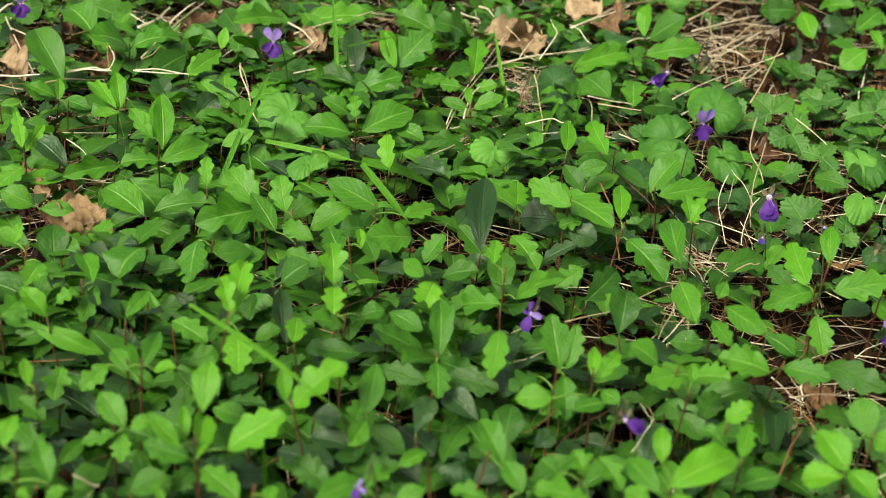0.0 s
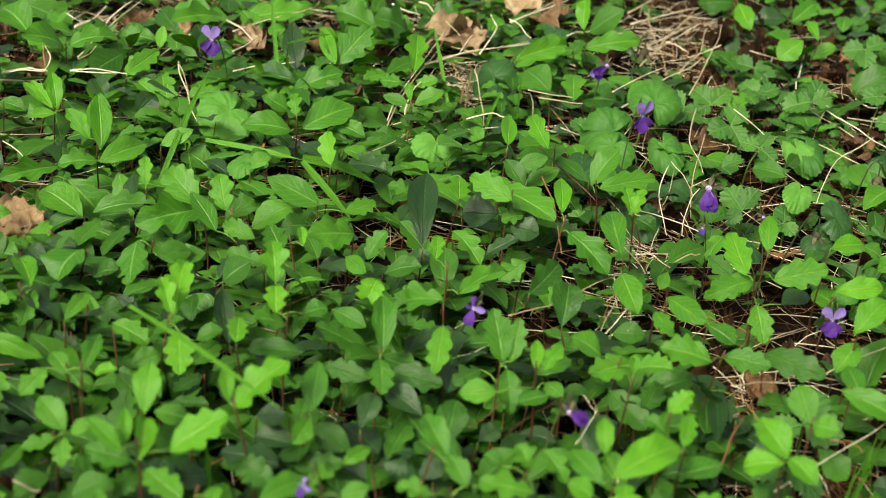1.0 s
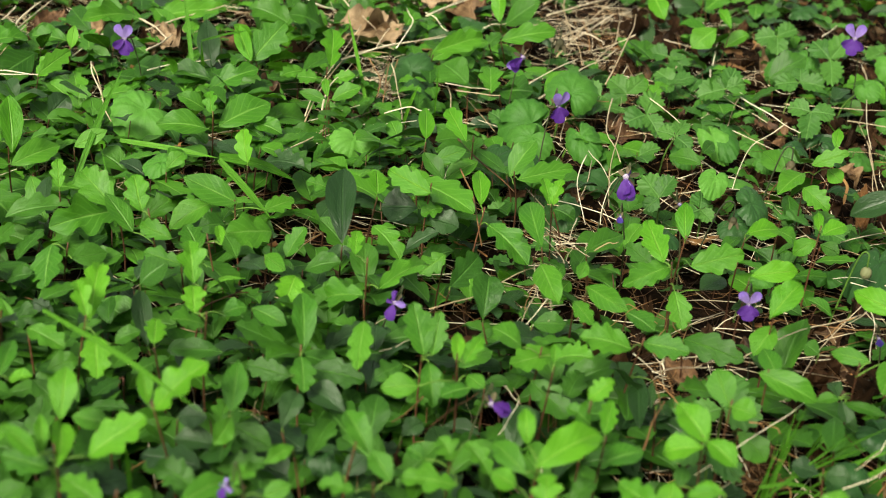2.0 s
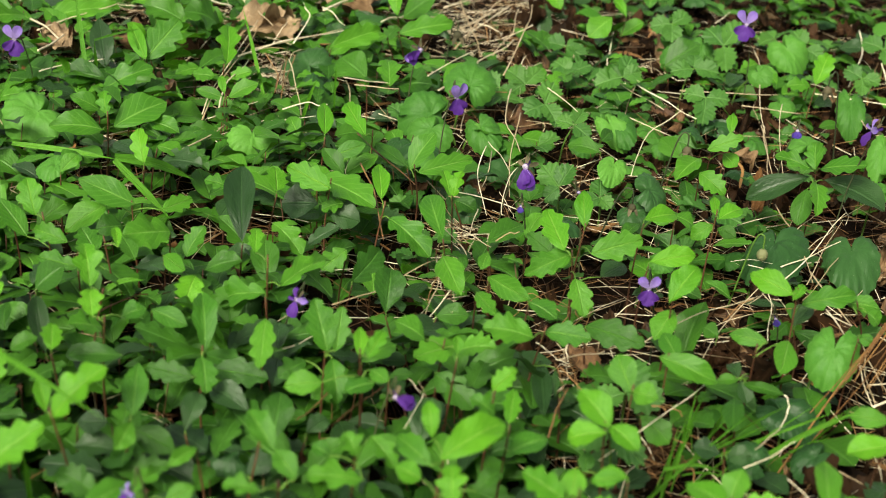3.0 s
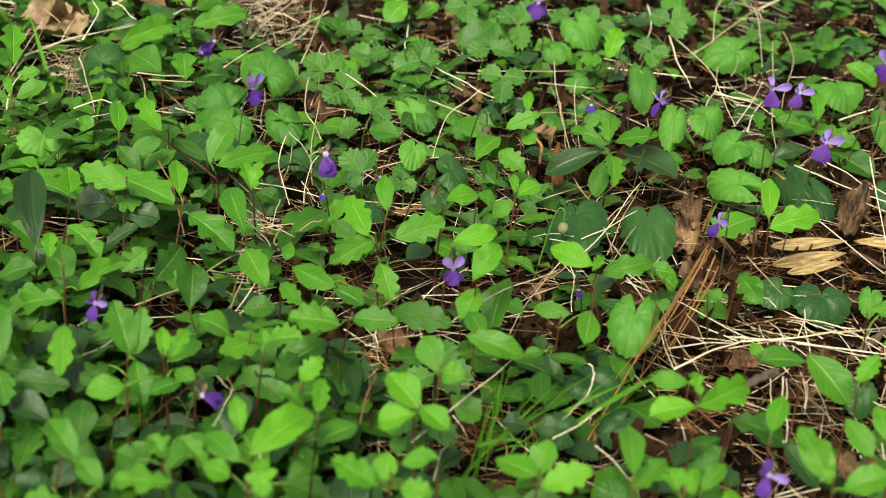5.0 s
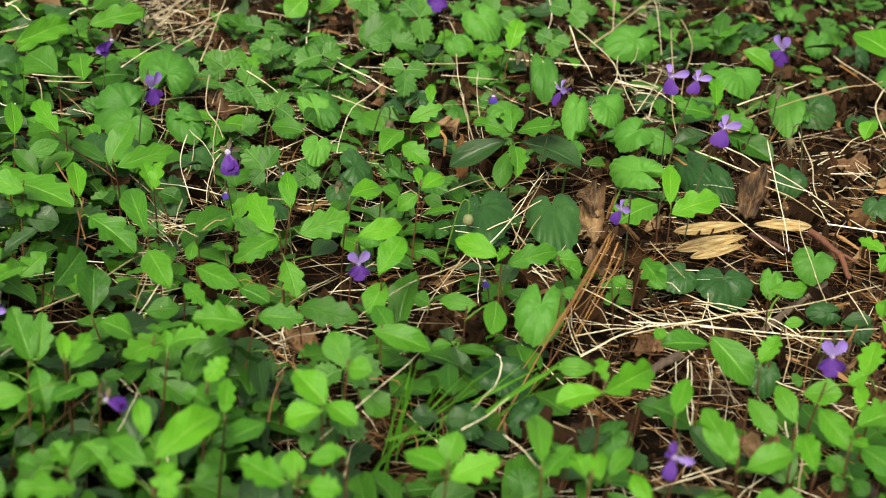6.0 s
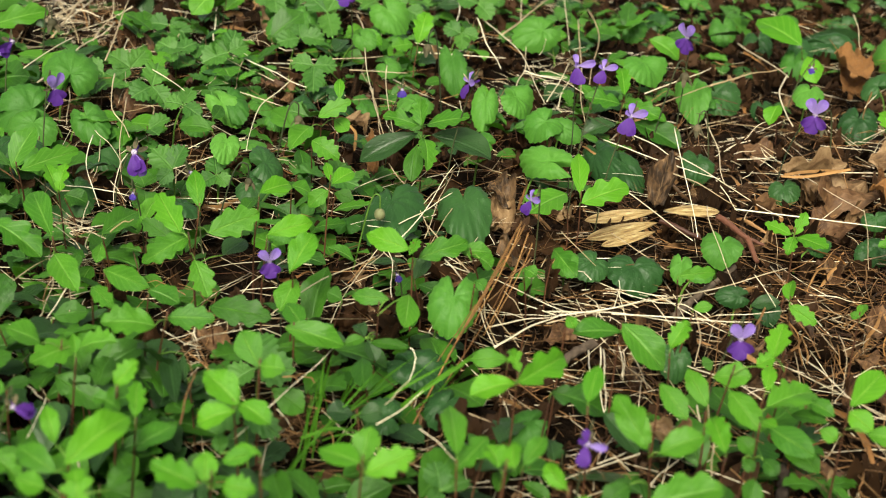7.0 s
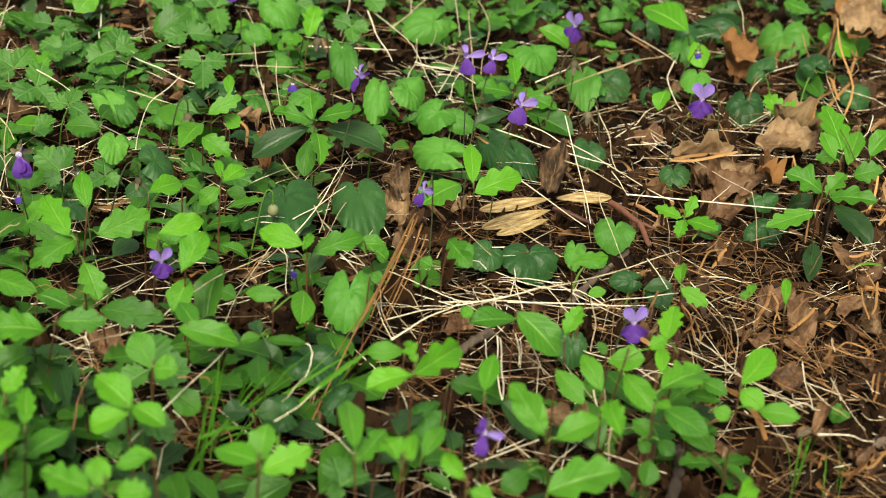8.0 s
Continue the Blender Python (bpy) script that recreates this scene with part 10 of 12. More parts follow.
straw(0.7395, 0.6964, 0.0313, -48.3, -71.7, 6.8, 1.67, -0.3, "rust", 2.2)
straw(0.6622, 0.5998, 0.0314, 32.4, 42.2, 3.9, 1.91, 1.1, "rust", -0)
straw(0.6278, 0.5491, 0.0301, 62.1, 58.5, -6, 2.75, 2.4, "rust", 0.9)
straw(0.6077, 0.5380, 0.0364, 39.5, 36, -0.2, 2.05, 0.6, "rust", 2.2)
straw(0.6859, 0.5610, 0.0296, 56.7, 49.6, 7, 2.55, 1.2, "rust", -1.3)
straw(0.6738, 0.5431, 0.0351, 71.9, 64.3, -1.9, 2.21, -0.7, "rust", -2.9)
straw(1.0047, 0.8922, 0.0316, -79.3, -80.5, 4.2, 2.61, 2.4, "rust", -5.8)
straw(0.6563, 0.6666, 0.0373, -43.6, 5.3, 2.4, 2.23, 2.9, "rust", -0.2)
straw(0.6665, 0.6802, 0.0305, 35.1, -30.3, 6, 1.65, 1.9, "straw", -2)
straw(0.7137, 0.6615, 0.0297, -24.4, -43, -7.7, 1.97, -1.4, "rust", -1)
straw(0.6153, 0.5085, 0.0369, 22.4, 3.5, -1.6, 1.70, 1.2, "rust", -1.5)
straw(0.6159, 0.4994, 0.0354, -13.3, -29.6, -2, 1.65, 1.4, "rust", 0.8)
straw(0.5838, 0.4546, 0.0301, 23.2, 20.6, 7.1, 1.60, -0.8, "rust", 1.2)
straw(0.5252, 0.4585, 0.0295, 22.6, 6.7, 7.7, 1.77, -0.6, "rust", -0.6)
straw(0.5145, 0.4205, 0.0348, 27.6, 21.7, -3.8, 1.72, -0.9, "rust", 0.7)
straw(0.5351, 0.4080, 0.0369, 6.6, 17.4, 2.8, 1.47, 1.4, "rust", -1.3)
straw(0.5165, 0.3874, 0.0296, 11.8, 10.1, 8, 1.66, -0, "rust", -0.1)
straw(0.4468, 0.3373, 0.0312, 28.3, 11.2, 0.4, 1.50, 0.6, "rust", -0.2)
straw(0.4650, 0.3421, 0.0321, 22.3, 8.2, -1.9, 1.53, -1.4, "rust", -0.5)
straw(0.4717, 0.4807, 0.0291, 22.6, 15.7, -2.1, 1.49, 1.5, "rust", -0.7)
straw(0.4641, 0.5019, 0.0354, 18.8, 16.9, -1.3, 1.50, -1, "rust", -0.8)
straw(0.4849, 0.4885, 0.0328, -27.1, -36.8, 7.5, 1.45, 0.1, "rust", -1.6)
straw(0.5228, 0.4657, 0.0332, 33.5, 38.2, -7.5, 1.82, -0.9, "rust", 0.4)
straw(0.5253, 0.5384, 0.0297, 43.3, 30.5, -6.3, 1.38, 2.6, "rust", 1.1)
dead_leaf(-0.1122, 1.0627, 0.0340, 12.1, -6, 20, 35.3, 26.5, "bleach", 1)
dead_leaf(0.0778, 1.1475, 0.0300, 13.5, -3.1, 80, 44.8, 33.6, "bleach", 1)
dead_leaf(0.1158, 1.2116, 0.0300, 24.5, -12.1, -60, 44.9, 33.7, "pale", 2)
dead_leaf(-0.3203, 1.0717, 0.0240, 16.9, 0.9, 10, 27, 20.2, "brown", 0)
dead_leaf(-0.3241, 0.9784, 0.0260, 19.6, 0, 60, 31.8, 23.9, "bleach", 3)
dead_leaf(-0.0222, 0.9696, 0.0300, 17.8, -2.5, 40, 21.4, 16.1, "brown", 2)
dead_leaf(-0.1927, 0.6830, 0.0340, 11.1, 3.8, 75, 36.1, 27.1, "pale", 0)
dead_leaf(-0.2411, 0.7566, 0.0340, 14.5, 6.1, 60, 25.2, 18.9, "brown", 1)
dead_leaf(-0.1532, 1.0032, 0.0240, 31.9, -9.2, 20, 17.9, 13.4, "brown", 1)
dead_leaf(0.6697, 0.6420, 0.0220, 18.2, -12.4, 60, 48.1, 36, "brown", 2)
dead_leaf(0.7545, 0.6842, 0.0300, 26.9, -4.6, 75, 47.5, 35.6, "pale", 0)
dead_leaf(0.5070, 0.5005, 0.0200, 18.4, 5.5, 40, 19.3, 14.5, "brown", 1)
dead_leaf(0.5460, 0.4737, 0.0220, 19.7, 3.7, -30, 23, 17.2, "brown", 3)
dead_leaf(1.0627, 0.8905, 0.0340, 11.7, 8.7, 50, 75.4, 56.6, "rust", 2)
dead_leaf(0.8046, 0.8191, 0.0400, 18.6, 4, -8, 44.5, 33.4, "rust", 1)
dead_leaf(0.6535, 0.6100, 0.0400, 14.6, 9.5, 5, 21.4, 16.1, "rust", 3)
dead_leaf(0.5926, 0.6478, 0.0180, 27.2, -14.5, 70, 26.8, 20.1, "brown", 0)
dead_leaf(0.3607, 0.9601, 0.0180, 20, -7, 70, 26.8, 20.1, "brown", 1)
dead_leaf(0.4256, 0.7093, 0.0220, 20.2, -7.3, 10, 26, 19.5, "pale", 3)
dead_leaf(0.3580, 0.7090, 0.0160, 11.6, -6.3, 30, 18, 13.5, "brown", 2)
violet_leaf(-0.0898, 0.9110, "vy", -11.5, -12, 50, -20.9, -29.8, 135.5, 37.7, 44.6)
violet_flower(-0.1255, 0.9875, -11.2, -12.6, 70, -12, -12, 21.8, "open")
violet_flower(-0.3525, 1.0382, 11.2, -11.7, 70, 18.4, -12, 20.9, "open")
violet_flower(-0.0141, 0.4144, -9.6, -6.5, 80, -46.7, 10, 8.5, "shut")
dead_leaf(-0.1944, 0.7299, 0.0140, 3.3, -18.8, 88.3, 38.8, 23.6, "pale", 1)
dead_leaf(-0.1391, 1.0791, 0.0290, 4.8, 14.2, -68.6, 43.1, 42.5, "bleach", 1)
dead_leaf(-0.3397, 1.1093, 0.0140, 15.8, 9.8, -16.5, 34.5, 35.8, "brown", 2)
dead_leaf(-0.0292, 0.9992, 0.0120, 15.2, -6.3, 32.5, 32.2, 18.8, "brown", 3)
dead_leaf(-0.3274, 0.9641, 0.0140, 17.2, -0.3, 31.3, 33.4, 22, "brown", 1)
dead_leaf(-0.1716, 0.7261, 0.0140, -11.1, -10.5, 153, 19.8, 24.8, "brown", 1)
dead_leaf(-0.2005, 0.7209, 0.0140, 3.9, -14.4, 76, 22, 19.1, "brown", 2)
tangle(-0.3521, 1.0565, 0.0275, 14, "straw")
tangle(-0.2603, 1.1634, 0.0349, 14, "straw")
tangle(-0.1233, 1.1475, 0.0247, 12, "straw")
straw(-0.2489, 0.8027, 0.0530, 41.9, 31.6, 0, 1.2, 0.6, "tan", -1.6)
straw(-0.2588, 0.8348, 0.0400, 35.3, 7.7, 0, 0.8, 0, "straw", -0.1)
straw(-0.2321, 0.8018, 0.0200, 22, 6.3, 0, 1, -0.2, "straw", -0.3)
straw(-0.1607, 0.5626, 0.0500, 4.4, 39.2, 0, 1.3, -0.4, "tan", 0.8)
straw(-0.0353, 0.9816, 0.0200, 18.9, 134.2, 0, 1.2, 0.5, "straw", 1.6)
straw(-0.0247, 0.9001, 0.0200, 24.5, 57.9, 0, 1.1, -0.4, "straw", -0.8)
straw(-0.0449, 0.5673, 0.0200, 10.4, 6.8, 0, 0.6, 1.5, "straw", -2.1)
straw(-0.0193, 0.5469, 0.0300, -4.8, 6.1, -20, 0.5, 1.2, "straw", -1.5)
straw(-0.0266, 0.5384, 0.0300, 14.9, 2.2, -10, 0.5, 0.2, "straw", 1.2)
straw(-0.0985, 0.5595, 0.0200, 3.6, 19.3, 0, 0.9, -0.8, "tan", 1.1)
straw(-0.1341, 0.4303, 0.0600, 11.3, -6, 0, 1.3, 1.7, "straw", -2.1)
straw(-0.1228, 0.4244, 0.0600, -7.2, 5.1, -10, 0.9, 1.6, "straw", -2.3)
straw(-0.1662, 0.6052, 0.0100, 6.3, 0.6, 20, 1, -0.7, "tan", 0.3)
straw(-0.0734, 0.8475, 0.0200, -17.6, -42.4, 0, 0.8, -0.6, "straw", -0.2)
grass_blade(-0.0877, 0.9892, 0.0200, -15.5, 74.4, 70, 3.4, 3.1)
grass_blade(-0.0820, 0.9972, 0.0200, 0.3, -19.4, 50, 2.7, 1)
grass_blade(-0.0816, 0.9777, 0.0700, 33.2, 32.7, 0, 1.8, 0.9)
grass_blade(-0.0403, 0.9935, 0.0200, -16.2, 8.6, 50, 1.8, 2.9)
grass_blade(-0.1436, 0.7712, 0.0300, 24, 78.5, 60, 3.5, 3.8)
grass_blade(-0.1194, 0.8224, 0.0500, 64.3, -24.6, 0, 3.5, 0.7)
grass_blade(-0.0536, 0.7755, 0.0600, 45.8, 14.9, -20, 5.9, 3.3)
grass_blade(-0.0515, 0.7458, 0.0700, 30.8, -12.9, -30, 4.2, 0.4)
grass_blade(-0.1034, 0.5000, 0.1000, 73.4, -92.3, 10, 2, 1.7)
grass_blade(-0.0806, 0.5823, 0.0500, 20, 16.9, 0, 2.3, 2.6)
grass_blade(-0.1973, 0.5492, 0.0600, 43.5, -21, 0, 3.2, 0.1)
grass_blade(-0.1923, 0.5945, 0.0600, 29.4, 14.4, -10, 1.8, 2.7)
grass_blade(-0.2170, 0.7229, 0.0300, 20.4, -29.4, 0, 1.4, 1.8)
grass_blade(-0.1964, 0.7620, 0.0400, -4.5, -38.3, 0, 3.3, 1.6)
grass_blade(-0.2015, 0.7236, 0.0400, 12.3, -28.8, -10, 2, 3.3)
grass_blade(-0.1070, 0.7248, 0.0200, -18.3, 61.7, 40, 1.9, 2.7)
grass_blade(-0.0866, 0.6232, 0.0500, -17.1, -50.2, 10, 2, 2.2)
grass_blade(-0.0657, 0.4666, 0.0300, 1.4, -18.5, 40, 1.9, 1.3)
grass_blade(-0.1530, 0.5776, 0.0300, 0.5, -3.8, 30, 1, 0.3)
grass_blade(-0.0526, 0.6357, 0.0400, 23.5, -2.8, 10, 2.5, 3.7)
violet_leaf(0.0872, 1.0317, "vd", -3.4, -3.2, 30, 35.5, -21.3, 28.5, 31.1, 41.1)
violet_leaf(0.0697, 1.0137, "vd", -0.2, -14.9, 30, -3.6, 43.5, -85.7, 23.7, 24.1)
violet_leaf(0.1810, 0.9557, "vm", 7, -9.2, 40, 40.8, 6, -15.9, 37.8, 37.8)
violet_leaf(0.1821, 0.9236, "vm", -11.4, -6.3, 40, -7, -47.6, 98.9, 37, 39.6)
violet_leaf(0.1588, 0.9193, "vm", 5.2, -13.6, 40, -34.8, -16.2, 128.4, 30.2, 34.7)
violet_leaf(0.1803, 0.9181, "vm", 8.8, -1.3, 40, -29, 23, -175.8, 37.1, 24.4)
violet_leaf(0.1642, 0.8150, "vd", -0.3, -0.6, 30, -30.4, 6.3, -179.6, 32, 22.2)
violet_leaf(0.4785, 0.8682, "vy", 2.7, -5.7, 50, -42.4, -6.6, 155.4, 39.5, 19.3)
violet_leaf(0.4904, 1.1093, "vy", 0.3, -5.9, 50, -38.8, 21.6, -171, 39.6, 33.1)
violet_leaf(0.5061, 0.9762, "vm", -9.7, -13, 50, -35.7, 7.7, 158.4, 46.3, 21.8)
violet_leaf(0.2656, 0.7537, "vy", 7, -8.4, 40, -13.3, 38.2, -124.5, 13.3, 13.5)
violet_leaf(0.2719, 0.7877, "vd", -4, -7.8, 30, -20.9, 14.3, -160.9, 20.2, 25.5)
violet_leaf(0.2513, 0.6921, "vy", -0.4, -14.5, 40, -12.1, 35.3, -127.6, 15.2, 11.8)
violet_leaf(0.0254, 0.5028, "vd", -7.3, -3.6, 40, -24.9, -21.6, 136.4, 19.3, 24.2)
violet_leaf(0.0872, 0.8791, "vd", 7.6, -0.3, 30, -28.2, 12.1, -167.3, 20.9, 19.8)
violet_leaf(0.2738, 0.9075, "vm", 2.4, -7.6, 30, -25.7, -32.6, 127.3, 21.2, 21.6)
violet_leaf(0.3259, 1.0164, "vm", -5.1, -7.8, 30, -37.2, -11.5, 158.2, 25.6, 18.1)
violet_leaf(0.2988, 0.9372, "vm", -3.5, -10.8, 40, -28.2, 23.1, 178.8, 35, 20.9)
violet_leaf(0.3307, 0.8955, "vm", -9.4, -3.1, 30, -40.2, 25.9, -170.9, 15.6, 16.9)
violet_leaf(0.4530, 1.0018, "vm", -4.9, -9.4, 30, -22.9, 26.7, -158.9, 19.5, 20.9)
violet_leaf(0.4229, 1.0248, "vm", 10.1, -12.4, 50, -28.3, 39.2, -174.2, 22.5, 18.4)
violet_leaf(0.1454, 0.8771, "vd", -0.4, -0.3, 30, -24, -9.3, 143.6, 30.1, 25.9)
violet_leaf(0.2417, 0.4875, "vd", 10, -2.5, 30, 1, -31.3, 54.4, 18.7, 20.1)
violet_flower(0.1499, 0.8269, 8.4, -5.6, 85, 20.1, -12, 19.5, "open")
violet_flower(0.1469, 0.9685, 7.6, -4.4, 72, 5, 10, 23, "bud", 62)
violet_flower(0.1790, 0.7673, 12.8, -11.2, 64, -28, 10, 25, "bud", -24)
violet_flower(0.1883, 0.7182, -9, -13.5, 60, -13.2, 20, 10.2, "wilt")
violet_flower(0.2219, 0.7129, -9.6, -10.3, 70, 14.3, 20, 12.2, "wilt")
violet_flower(0.2361, 0.6097, -10.6, -9.5, 60, -14.4, -12, 15.8, "open")
violet_flower(0.0344, 0.5956, 9.8, -14.1, 65, -42.9, 10, 15.5, "deep")
violet_flower(0.0722, 0.4981, 9.8, -7.1, 65, -5, 10, 15.5, "bud", -78)
violet_flower(0.4419, 1.0403, -13, -11.7, 80, -42, -12, 24.1, "open")
violet_flower(0.3798, 0.8153, 7.6, -6.2, 70, -24.8, 20, 15.9, "wilt")
violet_flower(0.3903, 0.7428, 8.6, -10.5, 100, -87.7, 10, 18.9, "shut")
violet_flower(0.3100, 0.6159, -10.7, -12.4, 40, -5.3, 20, 10.7, "wilt")
seed_pod(0.3078, 0.6906, 12.8, -8.8, 40, 7.4)
seed_pod(0.2987, 0.8246, 19.1, -2.9, 50, 9.2, True)
seed_pod(0.2391, 0.7578, 21.6, -8.1, 40, 7.8, True)
seed_pod(0.1842, 1.0499, 11.1, -5.2, 60, 11.7, True)
seed_pod(0.4634, 0.8976, -19.4, -3.9, 70, 10, True)
s = strawberry_leaf(0.2489, 0.9483, -1.8, -5.5, 40)
leaflet(s, -1.8, -5.5, 40, -21.3, -34.9, 122.8, 17.9, 17.9)
leaflet(s, -1.8, -5.5, 40, 28.9, 13.4, -21.5, 23, 18.7)
leaflet(s, -1.8, -5.5, 40, -34.2, 14.1, -161.5, 16.6, 16.6)
s = strawberry_leaf(0.3166, 1.0194, 8.3, -9.5, 40)
leaflet(s, 8.3, -9.5, 40, -18.5, -29, 101.2, 22.6, 21.5)
leaflet(s, 8.3, -9.5, 40, 35.1, 14, -24.2, 22, 17.3)
leaflet(s, 8.3, -9.5, 40, 21.1, 38.1, -74.6, 16, 16)
s = strawberry_leaf(0.2924, 1.0519, 0.9, -1.9, 30)
leaflet(s, 0.9, -1.9, 30, 19.6, -31.5, 29.7, 18.8, 17.8)
leaflet(s, 0.9, -1.9, 30, 22, 23.8, -71.6, 17.4, 17.4)
leaflet(s, 0.9, -1.9, 30, -38.7, 1.2, 169, 16.6, 15.9)
s = strawberry_leaf(0.2497, 0.8981, 9.2, -0, 40)
leaflet(s, 9.2, -0, 40, 8.3, -31.5, 62.2, 13.5, 13.5)
leaflet(s, 9.2, -0, 40, -23.9, 22.3, -150.8, 14.9, 14.9)
leaflet(s, 9.2, -0, 40, 27, 13.4, -31.7, 16.1, 12.6)
s = strawberry_leaf(0.3103, 1.1341, -4.4, -10.6, 30)
leaflet(s, -4.4, -10.6, 30, 5.4, -36.1, 57.7, 18.3, 18.3)
leaflet(s, -4.4, -10.6, 30, 12.8, 41.8, -79.5, 11.9, 11.9)
leaflet(s, -4.4, -10.6, 30, -26.7, 35.4, -136.2, 20.1, 19.3)
s = strawberry_leaf(0.2409, 1.0250, 7.5, -6.8, 30)
leaflet(s, 7.5, -6.8, 30, 22.8, -30, 26.6, 21.4, 17.8)
leaflet(s, 7.5, -6.8, 30, 28.3, 27, -38.1, 20.2, 16.8)
leaflet(s, 7.5, -6.8, 30, -30.8, -26.3, 119, 15.8, 15.8)
s = strawberry_leaf(0.3727, 0.9646, 7.1, -0.6, 40)
leaflet(s, 7.1, -0.6, 40, 0.6, -34.4, 63.1, 17.9, 17.9)
leaflet(s, 7.1, -0.6, 40, -2.1, 36.5, -104.9, 17.8, 17.8)
leaflet(s, 7.1, -0.6, 40, -43.2, -1.3, 160.3, 24.1, 17.5)
s = strawberry_leaf(0.3851, 1.0403, 8.3, -3.8, 40)
leaflet(s, 8.3, -3.8, 40, -9, -38.1, 99.4, 20, 17.3)
leaflet(s, 8.3, -3.8, 40, -1.5, 42.3, -115, 19.8, 17.3)
leaflet(s, 8.3, -3.8, 40, 41, -5.2, -17, 13.3, 13.1)
s = strawberry_leaf(0.4407, 1.1071, 1.5, -2, 40)
leaflet(s, 1.5, -2, 40, 25.1, -31.1, 10.8, 25.2, 21)
leaflet(s, 1.5, -2, 40, 36, 19.3, -38.2, 29.4, 20.5)
leaflet(s, 1.5, -2, 40, -32.4, 9.6, 166.1, 28.7, 19.7)
s = strawberry_leaf(0.5805, 1.0773, -5.3, -4.2, 50)
leaflet(s, -5.3, -4.2, 50, 9.3, -34.9, 47.7, 19.8, 19.8)
leaflet(s, -5.3, -4.2, 50, 24.6, 35.8, -70.6, 20.2, 19.8)
leaflet(s, -5.3, -4.2, 50, -33.1, 22, -177.8, 20.3, 18.7)
s = strawberry_leaf(0.5276, 1.0308, 6.2, -10.3, 40)
leaflet(s, 6.2, -10.3, 40, 18.9, -42, 32.4, 16.3, 16.3)
leaflet(s, 6.2, -10.3, 40, -10.1, 35.7, -132.7, 14.9, 14.9)
leaflet(s, 6.2, -10.3, 40, -39.1, 3.6, 160.3, 17, 14)
s = strawberry_leaf(0.4195, 1.1778, -4.4, -8.3, 40)
leaflet(s, -4.4, -8.3, 40, -16.7, -40.7, 90.4, 19.9, 19.9)
leaflet(s, -4.4, -8.3, 40, 19.5, 21.3, -67.8, 20, 20)
leaflet(s, -4.4, -8.3, 40, -37.9, -0.3, 167.7, 20.3, 18.8)
s = strawberry_leaf(0.1789, 0.4841, -7.1, -11.3, 60)
leaflet(s, -7.1, -11.3, 60, 28.9, -26.5, 21.9, 21, 10)
leaflet(s, -7.1, -11.3, 60, -26.5, 28.9, -159.3, 21.1, 11.7)
leaflet(s, -7.1, -11.3, 60, -19.9, -23.5, 105.8, 17.8, 16.4)
s = strawberry_leaf(0.5248, 1.1133, -8.6, -10.8, 40)
leaflet(s, -8.6, -10.8, 40, 32.5, -24.9, 1.4, 21.3, 17.7)
leaflet(s, -8.6, -10.8, 40, -22.1, 28.9, -150.8, 19, 19)
leaflet(s, -8.6, -10.8, 40, -43.2, -21.5, 127.1, 22.1, 18.3)
s = strawberry_leaf(0.2546, 0.7953, -2.9, -5, 30)
leaflet(s, -2.9, -5, 30, -24.6, -23.1, 110.1, 12.7, 12.7)
leaflet(s, -2.9, -5, 30, -29.1, 28.2, -158.3, 11, 11)
leaflet(s, -2.9, -5, 30, 31.2, -1.6, -12.7, 13.8, 13.3)
s = strawberry_leaf(0.2233, 1.0124, 2.9, -2.4, 30)
leaflet(s, 2.9, -2.4, 30, 26.5, -38.8, 31.4, 17, 16)
leaflet(s, 2.9, -2.4, 30, -22.1, 40.2, -137.4, 10.2, 10.2)
leaflet(s, 2.9, -2.4, 30, -37.2, -13.8, 162.7, 16.8, 15.1)
dead_leaf(0.0101, 1.1254, 0.0340, 1.7, 20.9, -79.7, 66, 45.3, "bleach", 1)
dead_leaf(0.1200, 1.2172, 0.0140, 18.4, 11.5, -44.1, 43.9, 47.4, "brown", 2)
dead_leaf(0.0442, 0.8081, 0.0190, -1.4, -23.1, 97.6, 48.9, 16.5, "brown", 0)
dead_leaf(0.2256, 0.9570, 0.0140, 5.3, 18.3, -73.9, 36.2, 44.6, "brown", 1)
dead_leaf(0.3740, 0.8090, 0.0170, -19.6, -5.7, 145.4, 35.2, 21.8, "brown", 2)
dead_leaf(0.2875, 1.0719, 0.0140, -7.2, 19.9, -128, 32.4, 31.5, "brown", 1)
dead_leaf(0.4323, 0.7312, 0.0207, -17, 0.2, 143.5, 41.1, 22.8, "pale", 2)
dead_leaf(0.1876, 0.6027, 0.0240, -5.7, 8.9, -159, 27.8, 20.1, "brown", 1)
dead_leaf(0.3267, 0.6916, 0.0140, -11.1, 9.7, -165, 17.6, 17.1, "brown", 3)
dead_leaf(0.3486, 0.9466, 0.0140, 20.8, 4.6, -32.2, 29.2, 18.3, "brown", 2)
dead_leaf(0.2497, 0.6182, 0.0120, 10, -9.4, 26.6, 22.9, 20.4, "brown", 1)
dead_leaf(0.4181, 1.1716, 0.0190, -16.7, -0.4, 149.1, 39.8, 22.1, "pale", 3)
dead_leaf(0.1882, 0.8269, 0.0120, 12.6, -9.5, 29.2, 30.1, 25.2, "brown", 2)
dead_leaf(0.0003, 1.0531, 0.0120, -8.8, 12.4, -121.6, 29.8, 33, "brown", 1)
straw(-0.0039, 0.8890, 0.0430, 42.6, 237.2, 0, 1.7, 1.7, "straw", 0.8)
straw(-0.0061, 0.8804, 0.0330, 63.3, 81.6, 0, 1.6, 0, "straw", 1.3)
straw(-0.0060, 0.8731, 0.0330, 74.3, 71.5, 0, 1.1, -0.4, "straw", 0.8)
